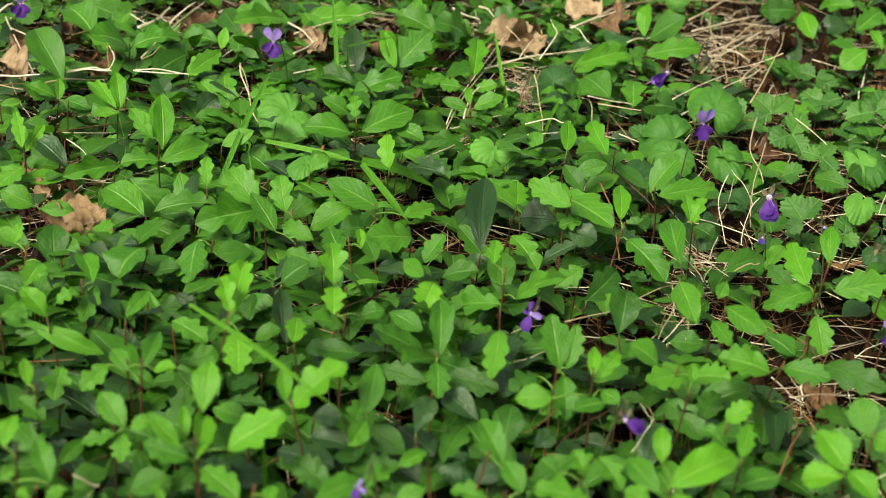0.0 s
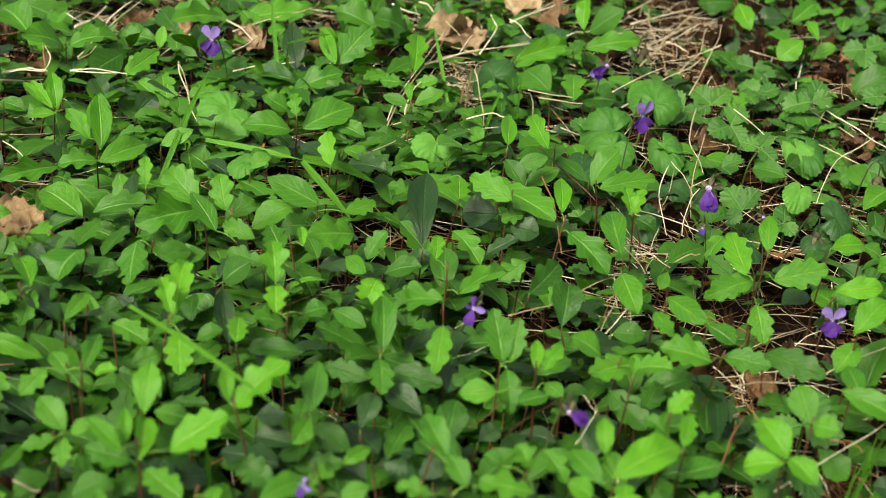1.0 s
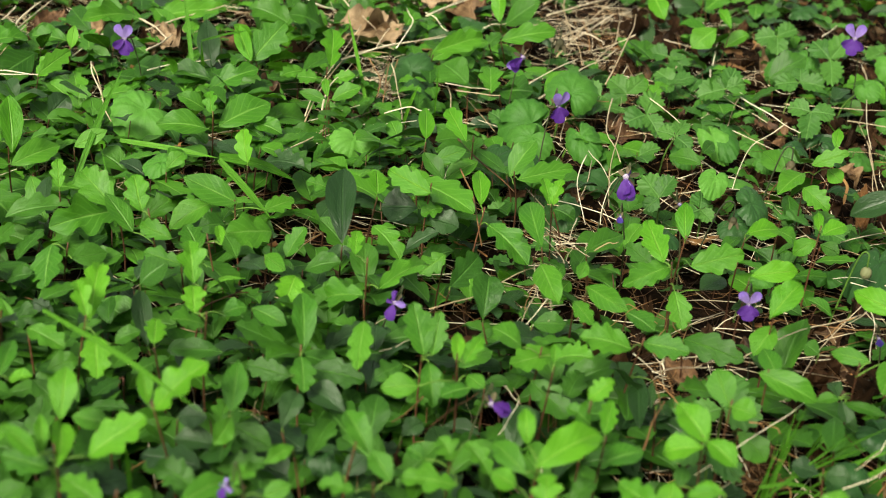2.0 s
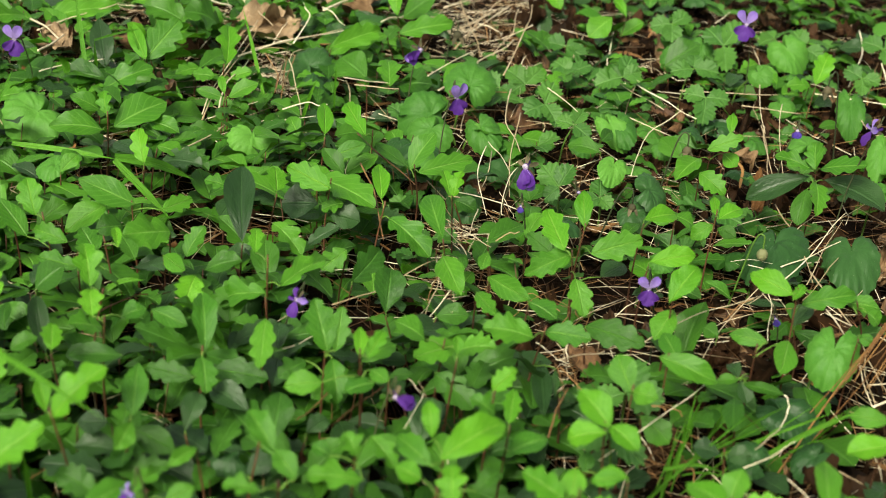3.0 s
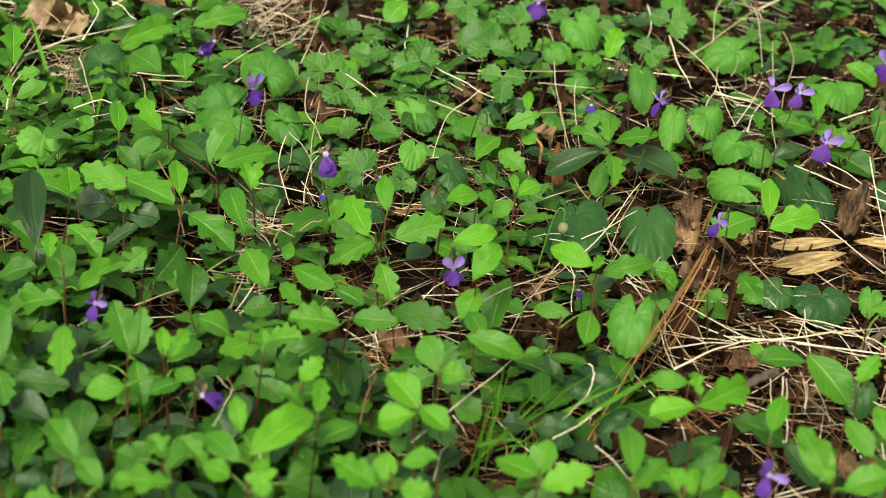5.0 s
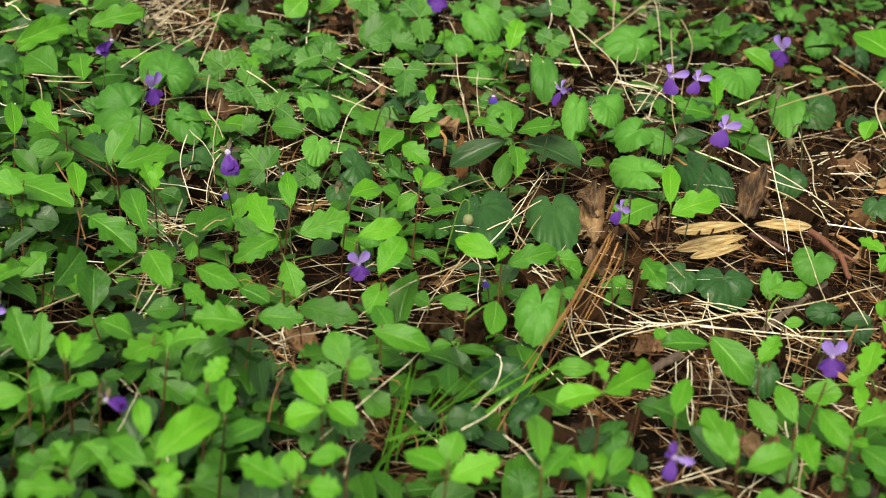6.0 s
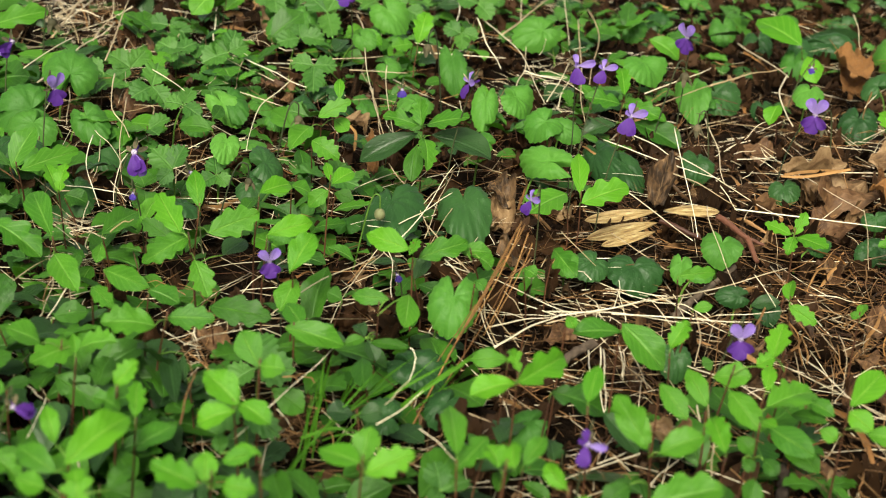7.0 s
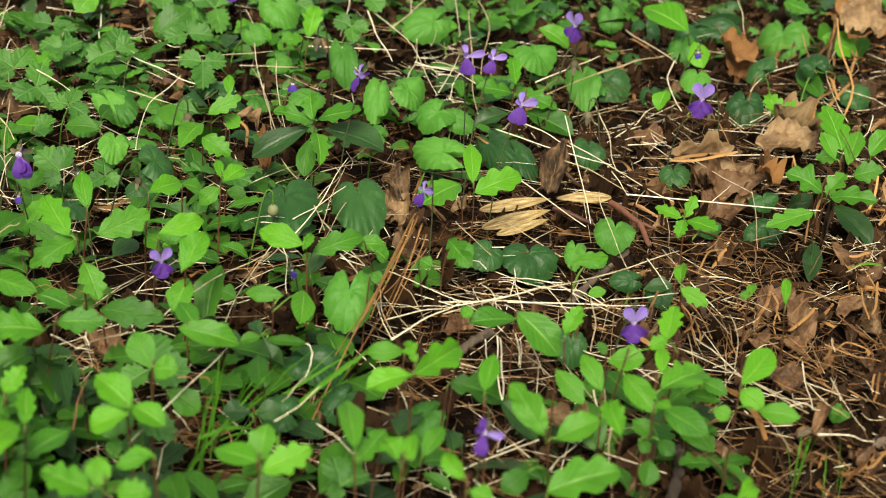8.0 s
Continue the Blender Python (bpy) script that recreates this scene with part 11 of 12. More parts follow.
straw(0.0333, 0.9530, 0.0200, 16.1, 103.5, 0, 1.2, 0.2, "tan", -0.5)
straw(0.0427, 0.9586, 0.0200, -7.1, 67.6, 10, 1.2, 1.5, "tan", 0.7)
straw(0.0608, 1.1312, 0.0300, -26.9, 50.1, -10, 1.6, -0.4, "straw", 2.1)
straw(0.1051, 1.0185, 0.0300, 0.5, -43.3, -10, 1.5, 1.1, "straw", 1.3)
straw(0.1733, 0.9882, 0.0330, 88.6, 143.6, 0, 2.2, 1.8, "straw", -0.7)
straw(0.2390, 1.1859, 0.0300, 15.7, -26.7, 0, 1.7, 1, "straw", 1.3)
tangle(0.1542, 0.7491, 0.0139, 26, "straw")
tangle(0.1317, 0.6827, 0.0129, 16, "straw")
tangle(0.2464, 1.1933, 0.0311, 22, "straw")
tangle(0.2433, 1.2683, 0.0272, 10, "straw")
tangle(0.0525, 1.0523, 0.0224, 34, "straw")
tangle(0.0498, 1.0954, 0.0232, 20, "straw")
tangle(0.0194, 1.1909, 0.0297, 24, "straw")
tangle(0.2294, 0.9319, 0.0168, 12, "straw")
tangle(0.3800, 1.0467, 0.0238, 10, "straw")
tangle(0.3807, 0.7408, 0.0220, 11, "tan")
tangle(0.3228, 0.6807, 0.0169, 9, "straw")
tangle(0.1939, 0.5993, 0.0119, 14, "tan")
straw(0.4968, 0.9691, 0.0400, -0.3, -45.6, -10, 1.5, 0, "straw", -0.8)
straw(0.3642, 0.7719, 0.0330, -20.3, -112.7, 0, 1.4, 1.2, "straw", 2.3)
straw(0.3242, 0.6593, 0.0330, 71.2, 77, 10, 1.4, -0.8, "straw", -0.8)
straw(0.3512, 0.7075, 0.0200, 54.3, 57.1, 0, 1.2, 1.3, "straw", 0.5)
straw(0.3306, 0.7622, 0.0200, 49.2, 24.9, 0, 1.3, 0.5, "straw", 0.6)
straw(0.3520, 0.7209, 0.0300, 37.5, 42.3, 0, 1, 0.9, "straw", 1.1)
straw(0.2678, 0.5056, 0.0100, 87.7, 66.3, 60, 1.5, 0.9, "blade", 2.3)
straw(0.2716, 0.5052, 0.0100, 84.4, 57.7, 60, 1.3, -0.5, "blade", -2.1)
straw(0.2703, 0.5181, 0.0100, 46, 25.3, 40, 1.1, 1.5, "blade", -0.3)
straw(0.2213, 0.5545, 0.0200, 16.3, 3.5, 10, 0.8, 0.9, "straw", 2.2)
straw(0.1632, 0.6784, 0.0200, 10.1, -11.5, 0, 0.9, 0, "straw", -2.4)
straw(0.0947, 0.5928, 0.0200, 13.4, 24.9, 0, 0.8, 1.1, "straw", -0.5)
straw(0.2053, 0.5251, 0.0200, 6.6, -5, -10, 1.3, 0, "straw", 1.2)
straw(0.1983, 0.5168, 0.0100, 2.1, -21.2, 0, 0.7, 1.7, "straw", 1.8)
tangle(0.2013, 0.5087, 0.0106, 20, "tan")
straw(0.0808, 0.5442, 0.0200, -4.2, -12.1, 20, 0.7, 0, "straw", 2)
straw(0.0782, 0.5445, 0.0200, 7.7, -1.9, 0, 0.7, 0.6, "straw", 0.7)
straw(0.0790, 0.5040, 0.0100, -14, 10.5, 0, 0.7, -0.8, "straw", 0.1)
straw(0.1050, 0.4828, 0.0400, 0.4, 3.6, -20, 1.2, 0.8, "straw", -0.3)
grass_blade(0.0428, 0.9623, 0.0200, -17.5, 75.3, 60, 2.8, 1.7)
grass_blade(0.0648, 0.9343, 0.0200, 11.5, -4.6, 40, 2.5, 3.9)
grass_blade(0.0924, 0.9731, 0.0200, 0.3, -5.8, 40, 1.5, 0.9)
grass_blade(0.2122, 0.4942, 0.0100, 8.2, 9, 50, 1.1, 3.3)
grass_blade(0.2023, 0.4842, 0.0100, 12.7, -0.1, 50, 1.2, 0.1)
grass_blade(0.2324, 0.5176, 0.0100, 3.9, -14.4, 40, 1.1, 2.3)
grass_blade(0.2240, 0.5137, 0.0100, 25.5, -26.7, 40, 1.1, 1.3)
grass_blade(0.2360, 0.5068, 0.0200, 42.6, -24.7, 40, 1.4, 0.2)
grass_blade(0.2506, 0.5003, 0.0200, 41, -17.1, 40, 2.4, 2)
grass_blade(0.2062, 0.4882, 0.0100, -1, -5.6, 40, 1.1, 2.1)
grass_blade(0.1933, 0.4810, 0.0100, 4.3, -17.9, 30, 1.3, 1.8)
grass_blade(0.2252, 0.5081, 0.0200, -7.3, -2.9, 30, 0.8, 2.6)
grass_blade(0.2025, 0.4835, 0.0300, 27.9, -4.2, 0, 1.6, 3.5)
grass_blade(0.0367, 0.8502, 0.0100, 0.4, 15.4, 30, 0.8, 1.3)
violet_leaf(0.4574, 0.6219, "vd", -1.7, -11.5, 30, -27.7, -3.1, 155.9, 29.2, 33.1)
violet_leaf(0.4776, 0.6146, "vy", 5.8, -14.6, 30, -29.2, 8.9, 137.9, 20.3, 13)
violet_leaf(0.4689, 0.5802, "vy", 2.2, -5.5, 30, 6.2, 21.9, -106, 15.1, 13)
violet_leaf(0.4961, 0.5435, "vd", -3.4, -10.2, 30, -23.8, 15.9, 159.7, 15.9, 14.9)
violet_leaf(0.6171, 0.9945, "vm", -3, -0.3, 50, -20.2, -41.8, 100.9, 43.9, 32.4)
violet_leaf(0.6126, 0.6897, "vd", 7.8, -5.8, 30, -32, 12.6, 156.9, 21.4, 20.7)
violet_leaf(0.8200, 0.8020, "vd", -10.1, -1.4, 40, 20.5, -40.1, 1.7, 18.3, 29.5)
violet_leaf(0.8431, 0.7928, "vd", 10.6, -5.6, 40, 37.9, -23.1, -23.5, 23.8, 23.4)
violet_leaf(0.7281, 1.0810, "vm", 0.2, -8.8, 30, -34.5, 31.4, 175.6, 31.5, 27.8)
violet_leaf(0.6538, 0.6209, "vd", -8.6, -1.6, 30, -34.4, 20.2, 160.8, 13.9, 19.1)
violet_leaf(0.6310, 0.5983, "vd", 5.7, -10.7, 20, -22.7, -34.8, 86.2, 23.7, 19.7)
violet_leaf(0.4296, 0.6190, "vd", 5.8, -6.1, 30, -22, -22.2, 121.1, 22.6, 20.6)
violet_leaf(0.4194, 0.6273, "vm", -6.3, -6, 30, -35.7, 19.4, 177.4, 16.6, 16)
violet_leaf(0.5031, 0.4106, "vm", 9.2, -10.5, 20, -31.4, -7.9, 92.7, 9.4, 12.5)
violet_flower(0.4772, 0.7261, -8.8, -7.3, 110, -11.3, 10, 20.3, "shut")
violet_flower(0.4705, 0.7147, 11.8, -5, 110, -52.4, 10, 17.3, "shut")
violet_flower(0.6300, 0.8265, -7.8, -8.2, 90, -70.8, -12, 22.2, "open")
violet_flower(0.4678, 0.6760, 8.6, -12.8, 95, -53.8, 10, 21, "shut")
violet_flower(0.6149, 0.6846, 12.7, -13.8, 80, -41.6, -12, 23.1, "open")
violet_flower(0.3911, 0.4443, 11.2, -4.8, 70, -30.1, -12, 17.2, "open")
violet_flower(0.2861, 0.3871, -6.7, -14.3, 80, -43.6, 10, 16.0, "deep")
violet_flower(0.3845, 0.6071, -12.3, -12.6, 80, -79.8, 10, 14.8, "shut")
violet_flower(0.7287, 0.8200, 13, -7.9, 60, -41.1, 20, 14.2, "wilt")
seed_pod(0.5988, 0.8146, 23.8, -0.2, 60, 11.2, True)
seed_pod(0.6031, 0.7376, -19.7, -0.4, 50, 9.6, True)
seed_pod(0.6982, 0.7202, -22.9, -5.6, 50, 8.2, True)
s = seed_head(0.5021, 0.6557, 0.0250)
husk(s, 8.2, 12.6, 0, -14.8, -32.4, 71.9, 47.4, 9.6)
husk(s, -2, -3.1, 0, -15.4, -29.1, 82.5, 46.7, 10.2)
husk(s, -11, -14.8, 0, -17.3, -30.2, 85, 35.5, 7.4)
husk(s, 12.9, 12.9, 0, 2.3, 33.2, -113.1, 36.4, 8.9)
dead_leaf(0.5092, 0.6712, 0.0240, 19.8, 0.3, -41.6, 52.6, 21.3, "pale", 1)
dead_leaf(0.4256, 0.7331, 0.0201, -15.3, 5.4, 159.2, 46.7, 22.2, "pale", 1)
dead_leaf(0.6884, 0.6753, 0.0190, -12.8, -14, 91.8, 51, 48, "pale", 1)
dead_leaf(0.6907, 0.6787, 0.0340, 10.3, 19.5, -111, 46.6, 35.7, "pale", 1)
dead_leaf(0.9821, 0.8386, 0.0540, 2.2, -21.4, 45.3, 45.1, 69.4, "pale", 1)
dead_leaf(0.8016, 0.8255, 0.0240, 20.7, -3.8, -39.2, 58.1, 28.5, "rust", 1)
dead_leaf(0.3507, 0.4328, 0.0340, -3.6, 10.5, -151.8, 26.5, 16.5, "pale", 0)
dead_leaf(0.6376, 0.6208, 0.0140, 6.4, -16.6, 29.3, 32.9, 40.8, "brown", 2)
dead_leaf(0.5448, 0.5023, 0.0140, 17, 11.2, -80, 28.1, 29.6, "brown", 1)
dead_leaf(0.5297, 0.4662, 0.0140, 17.5, 10.3, -74.9, 30.2, 23.4, "brown", 2)
dead_leaf(0.5724, 0.5712, 0.0140, 13.4, 8.3, -65.6, 21.5, 19.2, "pale", 3)
dead_leaf(0.3650, 0.5530, 0.0140, 8.1, 15.2, -88.5, 21.1, 19.9, "brown", 1)
dead_leaf(0.5635, 0.6481, 0.0140, -18.8, -0.2, 154.6, 27, 15.5, "brown", 2)
dead_leaf(0.5068, 0.4494, 0.0140, -6.6, 15.2, -158, 19.8, 28.7, "brown", 1)
dead_leaf(0.6550, 0.7728, 0.0140, -6.5, 12.8, -154.3, 24.4, 43.1, "brown", 1)
dead_leaf(0.6981, 0.6130, 0.0291, -16.3, -0.1, 127.5, 70.5, 8.9, "brown", 0)
dead_leaf(0.7696, 0.6662, 0.0340, -15.1, -0.1, 134.7, 57.6, 7.9, "pale", 0)
dead_leaf(0.6704, 0.6484, 0.0190, 18.6, 4.2, -54.2, 27.1, 20, "brown", 0)
dead_leaf(0.6297, 0.6998, 0.0240, 9.6, 15.7, -116.8, 48, 11.7, "pale", 0)
dead_leaf(0.4344, 0.3993, 0.0140, -15.2, 2.1, 161.9, 24.1, 8.9, "pale", 2)
dead_leaf(0.6287, 0.5160, 0.0140, 12.2, 9.9, -85.4, 28.8, 25.4, "brown", 2)
dead_leaf(0.4914, 0.3749, 0.0140, -7.4, 14.3, -168.6, 19.3, 21.1, "brown", 1)
twig(0.4545, 0.5607, 0.0120, 70.1, 39.4, 3, 5.4, "bark")
twig(0.3671, 0.5347, 0.0120, 24.5, 9.1, 3, 6.7, "bark")
twig(0.3907, 0.3823, 0.0100, 38.2, 38.9, 5, 6.9, "bark")
twig(0.4860, 0.4033, 0.0080, 37.2, -24.1, 0, 7.3, "bark")
twig(0.5433, 0.6480, 0.0260, 4.2, -27.4, -4, 5.5, "redwood")
twig(0.5484, 0.6231, 0.0220, -6.1, -21.7, -7, 4.7, "redwood")
twig(0.5466, 0.6219, 0.0220, 8.3, -8.6, -2, 3.2, "redwood")
twig(0.4990, 0.6496, 0.0280, 19.2, -19, -6, 5, "redwood")
straw(0.5390, 0.9133, 0.0400, 17.9, -28, 0, 1.5, -0.6, "straw", -1.5)
straw(0.5621, 0.7905, 0.0300, 7, -57.1, 0, 1.4, 1.3, "straw", -0)
straw(0.5297, 0.6842, 0.0430, 16.7, -49.3, -5, 1.3, 1.1, "straw", 2.1)
straw(0.7706, 0.6677, 0.0400, 20.8, 2.1, -10, 1.1, -0.6, "straw", -0.7)
straw(0.7942, 0.6694, 0.0500, -27.3, -18.7, -10, 1.1, -0.6, "straw", 1.1)
straw(0.7104, 0.6973, 0.0300, 52.2, 40.4, 0, 1.2, 0.9, "straw", 1.3)
straw(0.5101, 0.4311, 0.0300, -28.6, -38.3, 0, 1.2, 0.3, "straw", -0.7)
straw(0.4966, 0.4123, 0.0300, 9.8, -21.1, -10, 1, -0.2, "straw", -2.4)
straw(0.5379, 0.5465, 0.0200, 24.4, -17.5, 0, 1.1, 2, "straw", -1.4)
straw(0.5126, 0.4854, 0.0200, 25, 7.7, 0, 0.9, 1.5, "straw", -2.4)
straw(0.3918, 0.4500, 0.0300, -11.2, -21.9, -10, 1.5, 1.8, "straw", 0.5)
straw(0.2968, 0.4770, 0.0400, 7.1, -6, -20, 0.9, 1.4, "straw", 1.5)
straw(0.2834, 0.4786, 0.0300, 6.4, -10.6, 0, 1.1, -0.5, "straw", 0.7)
straw(0.4026, 0.6395, 0.0200, -69.1, -78.1, 20, 1.5, -0.1, "tan", 0.3)
tangle(0.5750, 0.5576, 0.0313, 12, "tan")
tangle(0.5225, 0.5152, 0.0259, 15, "tan")
tangle(0.5939, 0.5176, 0.0305, 12, "tan")
tangle(0.5446, 0.4505, 0.0338, 15, "tan")
tangle(0.5234, 0.4725, 0.0249, 12, "tan")
tangle(0.4747, 0.3960, 0.0332, 15, "tan")
tangle(0.4354, 0.3917, 0.0214, 9, "tan")
tangle(0.6570, 0.5346, 0.0214, 9, "straw")
tangle(0.5223, 0.3981, 0.0172, 9, "straw")
tangle(0.6490, 0.7429, 0.0253, 13, "straw")
tangle(0.7285, 0.7537, 0.0264, 4, "tan")
tangle(0.4345, 0.5956, 0.0267, 15, "straw")
tangle(0.3638, 0.5506, 0.0183, 10, "tan")
tangle(0.5963, 0.9709, 0.0243, 8, "straw")
tangle(0.8999, 0.8289, 0.0299, 6, "tan")
tangle(0.5412, 0.5542, 0.0204, 13, "tan")
tangle(0.7481, 0.6496, 0.0247, 4, "tan")
tangle(0.6054, 0.4823, 0.0165, 7, "tan")
tangle(0.4781, 0.3683, 0.0215, 7, "tan")
grass_blade(0.4499, 0.3661, 0.0100, -9.2, -9.6, 40, 2.9, 1.4)
grass_blade(0.4535, 0.3720, 0.0100, -13.4, -2.5, 30, 1.1, 1.5)
grass_blade(0.4671, 0.3562, 0.0100, -16, -8, 40, 1.2, 3.5)
grass_blade(0.4652, 0.3770, 0.0100, -9.8, -14, 30, 1.4, 3.7)
grass_blade(0.6388, 0.5023, 0.0300, -23.7, 4.2, 0, 1.4, 2.3)
straw(0.4196, 0.9125, 0.0530, -43.9, -120.8, -10, 1.1, 0.3, "straw", -1.6)
straw(0.3912, 0.7820, 0.0300, -30, -36.6, -10, 1, 2, "straw", -1.1)
straw(0.3328, 0.6803, 0.0330, 41, 13.6, 10, 1.2, -0.9, "straw", -0.5)
straw(0.3860, 0.7364, 0.0200, -3.9, -65.1, 0, 1.2, -0.7, "straw", -0.2)
straw(0.3396, 0.6572, 0.0330, 48.5, 67, 10, 0.9, 0.7, "straw", 1.7)
straw(0.3812, 0.7020, 0.0330, -52, -64, 0, 1.1, 2, "straw", 1.3)
straw(0.3971, 0.7183, 0.0300, -7.9, -56.6, -10, 1, 1, "straw", -2.3)
dead_leaf(0.4632, 0.4970, 0.0190, 11.9, -10.1, 8.5, 13.3, 9.7, "brown", 0)
dead_leaf(0.4609, 0.4959, 0.0390, -16.2, 1.2, 139.2, 15.4, 4.1, "pale", 0)
dead_leaf(0.4329, 0.4706, 0.0390, 14.4, 10.8, -75, 15.1, 5.3, "pale", 2)
dead_leaf(0.6847, 0.6056, 0.0340, -16.8, 1.5, 130.8, 72.8, 5.8, "brown", 0)
dead_leaf(0.6816, 0.5862, 0.0340, -15.2, 0.7, 129.2, 74.1, 4.9, "pale", 0)
dead_leaf(0.9439, 0.8659, 0.0440, -18.9, -0.6, 134, 71.5, 8.8, "pale", 0)
dead_leaf(0.6368, 0.5419, 0.0240, 1.7, 18.1, -144.3, 24.2, 21.4, "brown", 2)
dead_leaf(0.5764, 0.5872, 0.0140, -10.2, 9, 175.6, 25, 22.7, "brown", 0)
dead_leaf(0.5160, 0.4785, 0.0140, 10.8, 11.2, -84.2, 16.9, 17.1, "brown", 2)
dead_leaf(0.4901, 0.3971, 0.0140, 15.5, 3.3, -63.8, 27.7, 14, "brown", 3)
dead_leaf(0.5626, 0.4394, 0.0140, -11.1, 11.3, 166.7, 23.1, 17.7, "brown", 0)
dead_leaf(0.4324, 0.4054, 0.0140, 2.3, 18, -130.8, 18.7, 17.6, "brown", 2)
dead_leaf(0.5893, 0.4846, 0.0140, 16.4, 8.6, -84.6, 22.7, 19.3, "brown", 1)
dead_leaf(0.4779, 0.4427, 0.0140, 14.8, 3, -59.1, 24.1, 11.9, "brown", 0)
dead_leaf(0.0237, 1.1429, 0.0300, 7.3, 11.9, -69.4, 52.2, 46.2, "bleach", 3)
dead_leaf(0.0980, 1.2583, 0.0290, 9.5, 15.8, -58.9, 37.5, 42.3, "bleach", 1)
dead_leaf(0.1273, 1.2355, 0.0160, 14.9, 8.8, -39.9, 46.9, 35.6, "brown", 1)
dead_leaf(0.2263, 0.9686, 0.0140, 13.9, 12.3, -48, 28.2, 31.9, "brown", 1)
dead_leaf(0.2773, 1.0293, 0.0140, -5.8, 20.6, -115.2, 22.8, 34.4, "brown", 2)
straw(-0.0001, 0.9187, 0.0330, 43.6, 46.4, 0, 1.1, 0.6, "straw", -0.4)
straw(0.0611, 0.9946, 0.0300, 13, -1, 0, 1.5, 0.6, "straw", -1.9)
straw(-0.0044, 0.9272, 0.0330, 42.7, 171.5, 20, 1.5, 0.9, "straw", 1.8)
straw(-0.0084, 1.2191, 0.0400, 26.6, 3.5, -10, 2.1, -0.8, "straw", -2.4)
straw(0.1918, 1.1855, 0.0200, 45.2, 65.6, 0, 1.8, 1, "straw", 1.2)
straw(0.1378, 1.0625, 0.0200, 31.1, 52.1, 0, 1.6, 1.8, "straw", 1.2)
straw(0.1499, 1.1849, 0.0300, 22.2, 18.4, 0, 1.7, 1.5, "straw", 1.3)
straw(0.2031, 1.0981, 0.0330, 73.9, 159.8, 10, 2.4, 0.3, "straw", 0.5)
straw(0.2565, 1.2501, 0.0300, 48.4, 3.6, 0, 1.4, 1.3, "straw", -2.3)
straw(0.2183, 1.1681, 0.0300, 53.2, 76.6, 0, 2.8, 0.7, "straw", -1.2)
straw(0.2262, 1.1773, 0.0200, 58.3, 80.4, 10, 2.1, -0.3, "straw", 1.5)
straw(0.2981, 1.0785, 0.0200, 34, 85.1, 10, 1.6, -0.6, "straw", 1.1)
straw(0.3390, 1.1025, 0.0200, 22.3, 68.5, 10, 1.7, -0.8, "straw", 0.3)
straw(0.2482, 1.0449, 0.0300, 15.6, 47, 0, 1.6, -0.7, "straw", 1.3)
straw(0.2444, 1.1652, 0.0200, 5.1, 73.6, 10, 1.7, 0.2, "tan", -1)
tangle(0.0579, 1.0674, 0.0208, 36, "straw")
tangle(0.2408, 1.2331, 0.0315, 16, "straw")
tangle(0.2660, 1.1960, 0.0256, 20, "tan")
tangle(0.2365, 0.9759, 0.0172, 16, "tan")
tangle(0.1961, 0.6212, 0.0118, 40, "tan")
straw(0.1459, 0.5255, 0.0200, -0.5, 3.4, 10, 0.9, 0.7, "straw", -1.9)
grass_blade(0.2725, 1.1789, 0.0100, 21.1, -8.4, 20, 2.8, 0.3)
straw(0.5521, 1.0281, 0.0500, -30, -107.3, -10, 1.9, -0.9, "straw", -2.1)
straw(0.5506, 0.9350, 0.0300, 28.7, -20.5, 0, 1.5, -0.1, "straw", -0.7)
straw(0.6896, 1.1844, 0.0500, 3.4, -43.2, -10, 2.2, 1.3, "straw", 1.4)
straw(0.5503, 0.8741, 0.0200, 33.8, 40.2, 10, 1.5, 1.8, "straw", 2.2)
straw(0.4580, 1.1743, 0.0400, 28.1, 40.1, 0, 1.5, -0.8, "straw", -0.2)
straw(0.5099, 0.9122, 0.0200, -0.9, -36.2, 0, 1.5, 1, "straw", 0.9)
straw(0.4929, 0.8674, 0.0100, 13, 6.2, 20, 1.4, 2, "straw", 1.8)
straw(0.4862, 0.9434, 0.0300, 16.7, 1, -10, 1.5, 1.7, "straw", -0.4)
tangle(0.5214, 0.9081, 0.0132, 20, "straw")
tangle(0.5705, 0.9186, 0.0179, 24, "straw")
tangle(0.7232, 1.1982, 0.0226, 20, "straw")
tangle(0.5689, 1.0748, 0.0202, 12, "tan")
dead_leaf(0.3637, 0.3819, 0.0190, 12.2, 3.6, -50.4, 12.5, 5, "pale", 2)
violet_leaf(0.2888, 0.9338, "vy", -3.1, -10.5, 40, -35.9, 24.9, -165.6, 34, 20.3)
violet_leaf(0.4133, 1.1133, "vm", -2.1, -2.5, 40, -35.7, -18.9, 136.3, 34.1, 24)
violet_leaf(0.4255, 1.1436, "vm", 7.9, -12.2, 40, -43.6, -4.5, 156.7, 25.9, 19.6)
dead_leaf(0.6535, 0.6189, 0.0290, 17.1, -4.2, -36.7, 38.5, 12.9, "rust", 0)
dead_leaf(0.5491, 0.4786, 0.0160, 13.9, 14.4, -89.9, 27.2, 18.8, "pale", 3)
dead_leaf(0.4256, 0.3867, 0.0140, -14.2, 4.9, 162.8, 12.4, 6.9, "bleach", 2)
straw(0.9342, 0.8658, 0.0600, -80.7, -86.3, -20, 2.3, 0, "rust", -1.3)
straw(0.8824, 0.8047, 0.0730, -85.4, -106.7, -30, 1.8, 0.7, "rust", 2.3)
straw(0.8312, 0.7548, 0.0500, -10.9, -26.8, -10, 2.4, 1.2, "rust", -2.3)
straw(0.7753, 0.7125, 0.0500, -6.9, -8.3, -20, 2, 1.3, "rust", 1.5)
